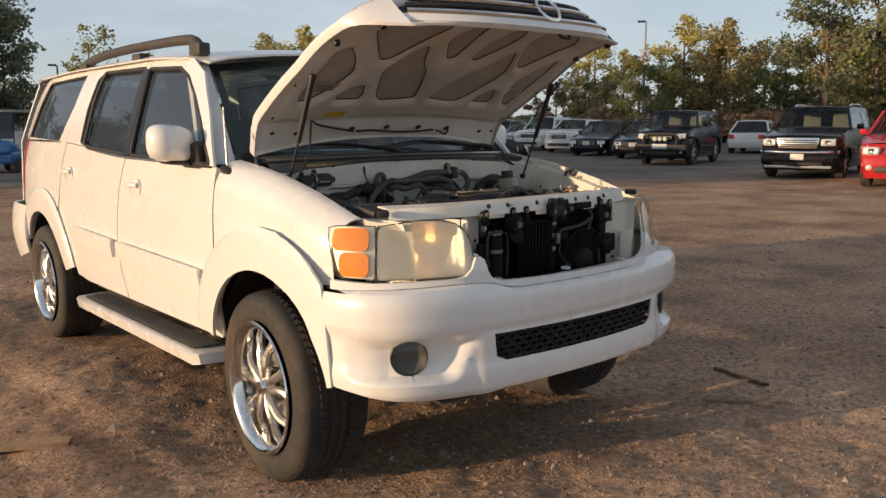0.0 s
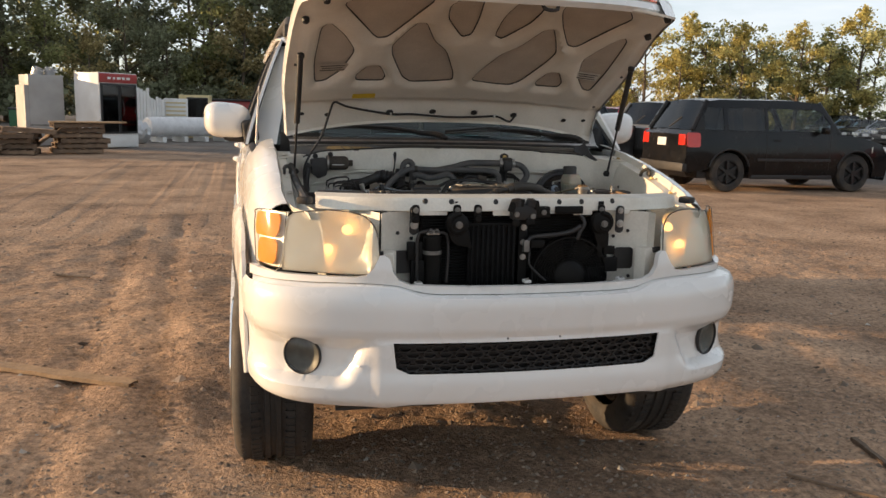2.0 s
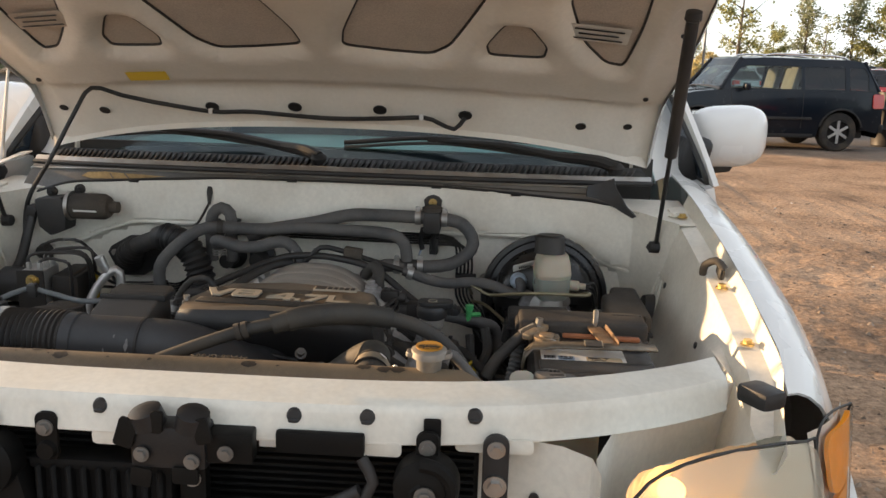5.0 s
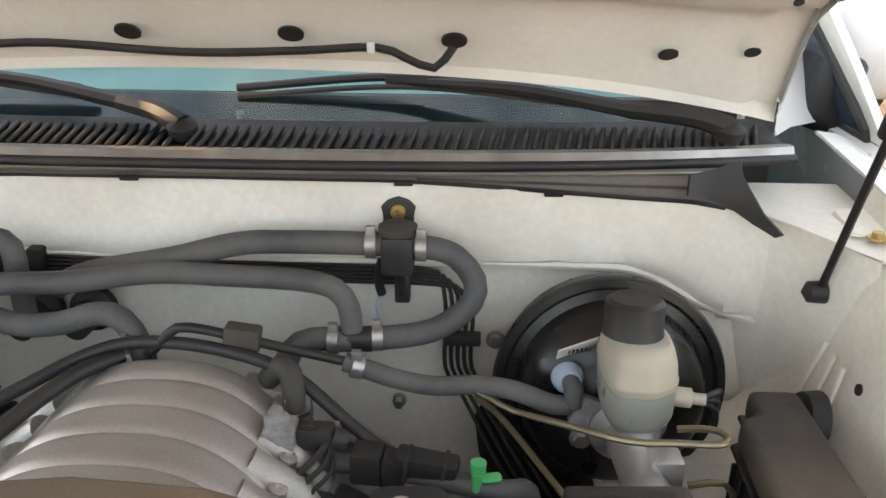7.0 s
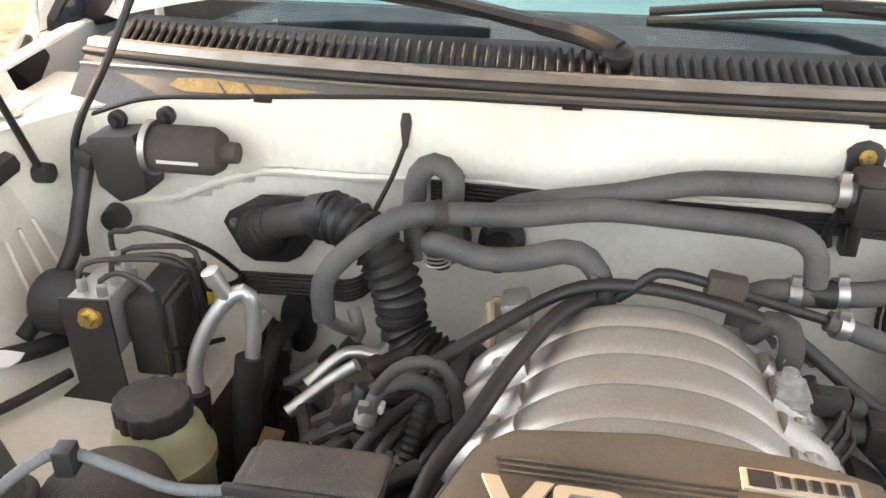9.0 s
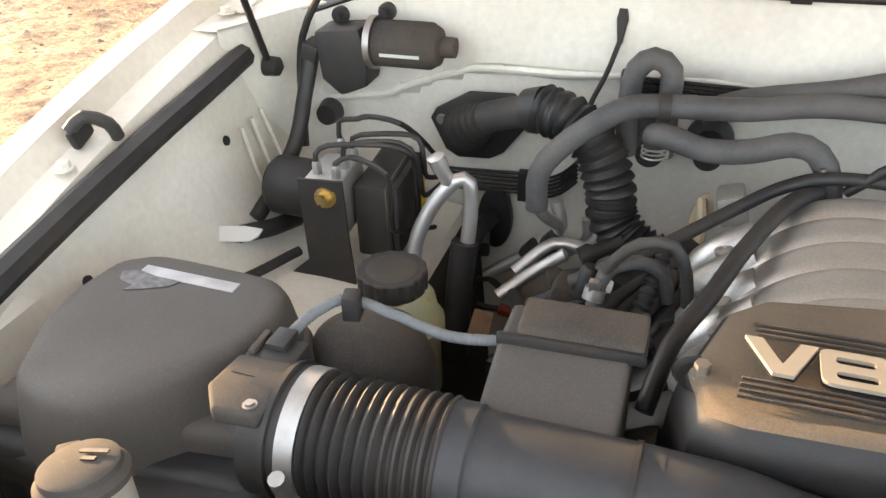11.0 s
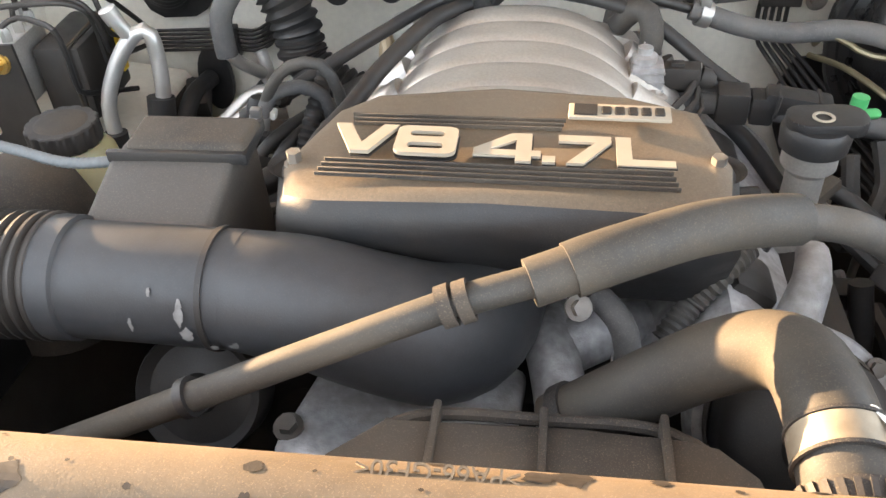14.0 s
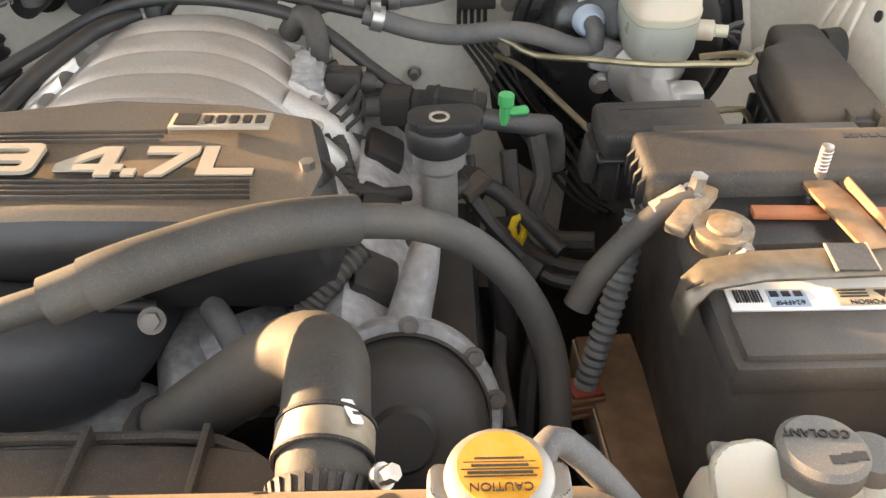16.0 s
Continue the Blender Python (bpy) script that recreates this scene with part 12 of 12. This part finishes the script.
plain_cabinet((-15.3, 29.4, 0), (0.95, 0.7, 0.97), 28, GREYBOX, "low grey metal cabinet on the dirt", panels=1)
plain_cabinet((-17.6, 34.4, 0), (1.05, 0.8, 1.40), 26, ENAMEL, "white metal cabinet behind the pipe", panels=1)
plain_cabinet((-16.1, 37.2, 0), (0.85, 0.8, 1.83), 22, GREYBOX, "tall plain grey steel cabinet", panels=1)
plain_cabinet((-15.1, 37.6, 0), (1.3, 0.8, 1.78), 22, GREYBOX, "tall grey steel cabinet with two doors", panels=3)
plain_cabinet((-19.3, 40.2, 0), (1.9, 1.4, 1.78), 25, REDPAINT, "red steel container beyond the pipes", "container", "container", 2)
plain_cabinet((-22.3, 41.2, 0), (2.6, 1.8, 1.72), 25, REDPAINT, "red steel container with grey lid", "container", "container", 3)
plain_cabinet((-22.6, 41.4, 1.78), (1.6, 1.4, 0.42), 25, GREYBOX, "grey plant unit on the container", "plant_unit", "unit", 1)
plain_cabinet((-17.2, 45.5, 0), (2.6, 1.6, 1.5), 20, GREYBOX, "grey steel storage box far off", "storage_box", "box", 3)
drum_c = thing("drum", "cream plastic drum beside the cabinets", "drum", (-16.7, 36.6, 0))
part("barrel", lathe([(0, 0), (0.29, 0), (0.30, 0.5), (0.31, 0.55), (0.30, 0.6), (0.31, 1.1), (0.29, 1.48), (0, 1.5)], (0, 0, 0), (0, 0, 1), 24), CREAM, drum_c)
roll = thing("plastic_roll", "big white roll of plastic film", "roll", (-11.85, 33.3, 0.95), 18)
part("film", lathe([(0.10, -0.5), (0.42, -0.5), (0.44, -0.46), (0.44, 0.46), (0.42, 0.5), (0.10, 0.5)], (0, 0, 0), (0.3, -1, 0), 40), WRAP, roll)
part("core", lathe([(0.07, -0.52), (0.10, -0.52), (0.10, 0.52), (0.07, 0.52)], (0, 0, 0), (0.3, -1, 0), 20), OLDWOOD, roll)
for k, (x, y, r) in enumerate(((-12.4, 33.1, 0.42), (-11.7, 33.0, 0.46), (-11.2, 33.4, 0.40), (-13.0, 33.6, 0.36), (-10.7, 34.0, 0.34))):
    b_ = thing("sack", "pale crumpled sack on the ground", "sack", (x, y, 0), 40 * k, "sacks")
    bm = bmesh.new()
    bmesh.ops.create_icosphere(bm, subdivisions=4, radius=1.0)
    for v in bm.verts:
        q = v.co.normalized()
        v.co = Vector((q.x * r * 1.2, q.y * r, r * 0.55 + q.z * r * 0.62)) * (1 + 0.2 * noise.noise(q * 2.1 + Vector((k, 0, 0))) + 0.07 * noise.noise(q * 7))
        v.co.z = max(0.0, v.co.z)
    part("sacking", bm, BAG, b_)
bin_ = thing("waste_bin", "green plastic waste bin with black lid", "bin", (-9.9, 36.0, 0), 12)
part("tub", box((0.6, 0.6, 0.85), (0, 0, 0.48), (0, 0, 0), 0.03, 2), mat("green_plastic", (0.03, 0.12, 0.05), 0.5), bin_)
part("lid", box((0.66, 0.68, 0.07), (0, 0, 0.94), (3, 0, 0), 0.025), BLACK, bin_)

# lattice mast with ladder-like stays
mast = thing("lattice_mast", "dark steel lattice mast with slanting stays", "mast")
for dx in (-0.16, 0.16):
    part("upright", tube([(-17.2 + dx, 53.6, 0), (-17.2 + dx, 53.6, 5.3)], 0.035, 6, 2.0), DARKMETAL, mast)
for k in range(14):
    part("brace", tube([(-17.36, 53.6, 0.2 + 0.36 * k), (-17.04, 53.6, 0.56 + 0.36 * k)], 0.018, 6, 1.0), DARKMETAL, mast)
for off in (0.0, 1.6):
    for q in (0.0, 0.28):
        part("stay", tube([(-21.2 + off * 0.9 + q, 52.6, 0.2), (-17.4 - off * 0.1 + q * 0.3, 53.5, 5.2 - off)], 0.03, 6, 3.0), DARKMETAL, mast)

# litter, drum, golf cart, light poles
rng_y = random.Random(8)
deb = thing("rubbish_heap", "flattened white plastic rubbish on the dirt", "rubbish", (-5.55, 9.1, 0))
for k in range(9):
    x, y, a = rng_y.uniform(-0.45, 0.45), rng_y.uniform(-0.25, 0.25), rng_y.uniform(0, 360)
    part("scrap", sheet(rounded(rng_y.uniform(0.25, 0.5), rng_y.uniform(0.12, 0.3), 0.04), lambda u, v, x=x, y=y, a=a, k=k: Matrix.Rotation(radians(a), 3, "Z") @ Vector((u, v, 0.05 + 0.05 * math.sin(u * 14 + k) + 0.03 * math.cos(v * 17))) + Vector((x, y, 0.012 * k)), cuts=(0.05, 0.05), thick=0.006), ENAMEL if k % 3 else OLDWOOD, deb)
keg = thing("steel_drum", "black steel drum standing in the lot", "drum", (8.55, 17.0, 0))
part("barrel", lathe([(0, 0), (0.29, 0), (0.31, 0.02), (0.30, 0.32), (0.32, 0.35), (0.30, 0.38), (0.30, 0.72), (0.32, 0.75), (0.30, 0.78), (0.31, 1.06), (0.28, 1.08), (0, 1.07)], (0, 0, 0), (0, 0, 1), 28), BLACK, keg)
part("lid_ring", lathe([(0.30, 1.05), (0.325, 1.06), (0.325, 1.09), (0.29, 1.09)], (0, 0, 0), (0, 0, 1), 28), DARKMETAL, keg)
BLUE = mat("blue_plastic_body", (0.03, 0.13, 0.32), 0.3, var=0.08, coat=0.4)
cart = thing("golf_cart", "blue golf cart with a pale roof", "golf cart", (4.0, 25.9, 0), -40)
part("body", box((1.15, 2.2, 0.36), (0, 0, 0.46), (0, 0, 0), 0.10, 3), BLUE, cart)
part("cowl", box((1.1, 0.55, 0.42), (0, -0.9, 0.72), (-14, 0, 0), 0.12, 3), BLUE, cart)
part("seat", box((1.0, 0.45, 0.16), (0, 0.25, 0.76), (0, 0, 0), 0.05), ENAMEL, cart)
part("seat_back", box((1.0, 0.12, 0.42), (0, 0.5, 1.0), (-10, 0, 0), 0.05), ENAMEL, cart)
part("roof", box((1.2, 1.9, 0.07), (0, 0.05, 1.82), (0, 0, 0), 0.03), GREYBOX, cart)
for sx in (-0.52, 0.52):
    part("roof_post", tube([(sx, -0.85, 0.85), (sx, -0.72, 1.8)], 0.02, 8, 0.3), BLACK, cart)
    part("roof_post", tube([(sx, 0.72, 0.7), (sx, 0.82, 1.8)], 0.02, 8, 0.3), BLACK, cart)
    for sy in (-0.8, 0.8):
        part("wheel", lathe([(0, -0.09), (0.18, -0.09), (0.23, -0.06), (0.23, 0.06), (0.18, 0.09), (0, 0.07)], (sx, sy, 0.23), (1, 0, 0), 20), TYRE, cart)
part("windscreen", box((1.0, 0.01, 0.75), (0, -0.80, 1.38), (-8, 0, 0)), PANE, cart)


def light_pole(at, h, rz, sign):
    t = thing("light_pole", "grey lot light pole with white sign" if sign else "slim grey lot light pole", "lamp post", at, rz, "light poles")
    part("shaft", tube([(0, 0, 0), (0, 0, h)], (0.10, 0.06), 10, 2.0), POLE, t)
    part("base", lathe([(0, 0), (0.25, 0), (0.25, 0.6), (0.0, 0.62)], (0, 0, 0), (0, 0, 1), 16), GREYBOX, t)
    part("lamp_head", box((0.55, 0.28, 0.12), (-0.30, 0, h + 0.02), (0, 0, 0), 0.03), DARKMETAL, t)
    if sign:
        s_ = part("sign", box((0.62, 0.03, 1.12), (0, -0.11, 6.0), (0, 0, 0), 0.01, 1), ENAMEL, t, "white sign plate with a letter A")
        words("A", 0.62, BLACK, s_, pose(0, -0.13, 6.15, 90, 0, 0), 0.004, label="black letter A")
    return t


light_pole((47.6, 34.6, 0), 8.5, -54, True)
light_pole((37.5, 40.5, 0), 8.3, -42, False)
light_pole((14.9, 59.2, 0), 5.5, -14, False)
light_pole((11.8, 56.3, 0), 5.1, -12, False)

# ---- on the dirt round the car ----
def lying(points, w, h, name, label, material, cat, seed):
    t = thing(name, label, cat, group="")
    rows = []
    P = glide([Vector(p) for p in points], 0.06)
    rng = random.Random(seed)
    for i, p in enumerate(P):
        d = (P[min(i + 1, len(P) - 1)] - P[max(i - 1, 0)]).normalized()
        s_ = Vector((-d.y, d.x, 0)) * w / 2 * rng.uniform(0.85, 1.1)
        g = Vector((p.x, p.y, max(ground_height(p.x, p.y), 0.0) + 0.002))
        rows.append([g - s_, g - s_ * 0.96 + Vector((0, 0, h)), g + s_ * 0.96 + Vector((0, 0, h)), g + s_])
    part("wood", strip(rows), material, t)
    return t


lying([(-1.42, 1.64, 0), (-1.80, 1.86, 0), (-2.2, 2.10, 0), (-2.75, 2.40, 0)], 0.085, 0.020, "plank", "thin tan board lying on the dirt", TANWOOD, "board", 1)
lying([(1.64, 0.41, 0), (1.60, 0.22, 0), (1.55, 0.05, 0)], 0.022, 0.016, "stick", "dark broken stick on the dirt", OLDWOOD, "stick", 2)
lying([(1.13, 0.16, 0), (1.25, 0.02, 0), (1.38, -0.12, 0)], 0.014, 0.010, "stick", "thin dark stick on the dirt", OLDWOOD, "stick", 3)
lying([(-2.04, 4.3, 0), (-2.3, 4.42, 0)], 0.02, 0.012, "stick", "short twig on the dirt", OLDWOOD, "stick", 4)
lying([(-6.35, 13.7, 0), (-5.5, 13.82, 0)], 0.05, 0.03, "plank", "narrow board lying far out on the dirt", OLDWOOD, "board", 5)

# gravel and bits of wood scattered round the car
def scatter(name, label, cat, n, size, region, materials, seed, flat=0.6):
    rng = random.Random(seed)
    vs, fs = [], []
    for _ in range(n):
        x, y = region(rng)
        z = ground_height(x, y)
        s_ = size * rng.lognormvariate(0, 0.45)
        a = rng.uniform(0, 6.28)
        i = len(vs)
        for k in range(5):
            b = a + k * 2 * math.pi / 5
            r = s_ * rng.uniform(0.7, 1.2)
            vs.append((x + r * math.cos(b), y + r * math.sin(b) * 0.8, z - s_ * 0.15))
        vs.append((x + rng.uniform(-0.3, 0.3) * s_, y + rng.uniform(-0.3, 0.3) * s_, z + s_ * flat * rng.uniform(0.6, 1.2)))
        fs += [(i + k, i + (k + 1) % 5, i + 5) for k in range(5)]
    me = bpy.data.meshes.new(name)
    me.from_pydata(vs, [], fs)
    me.materials.append(materials)
    tagged(new(name, me), label, cat, kind="stuff")


PEBBLE = mat("brown_gravel", (0.23, 0.175, 0.13), 0.9, var=0.2, scale=10, island=0.5)
CHIP = mat("dark_wood_chips", (0.075, 0.05, 0.033), 0.9, var=0.2, scale=10, island=0.6)
PALEBIT = mat("pale_stones", (0.42, 0.38, 0.33), 0.85, var=0.15, scale=10, island=0.3)
near_ = lambda r: (r.gauss(0.2, 1.9), r.gauss(-0.3, 1.5))
wide_ = lambda r: (r.uniform(-6, 9), r.uniform(-2.5, 9))
scatter("gravel", "small brown gravel over the dirt", "gravel", 26000, 0.0062, near_, PEBBLE, 31)
scatter("gravel", "coarse brown stones over the dirt", "gravel", 6000, 0.012, wide_, PEBBLE, 32)
scatter("wood_chips", "dark chips and leaves over the dirt", "debris", 5000, 0.011, wide_, CHIP, 33, 0.25)
scatter("stones", "few pale stones on the dirt", "gravel", 700, 0.010, wide_, PALEBIT, 34)
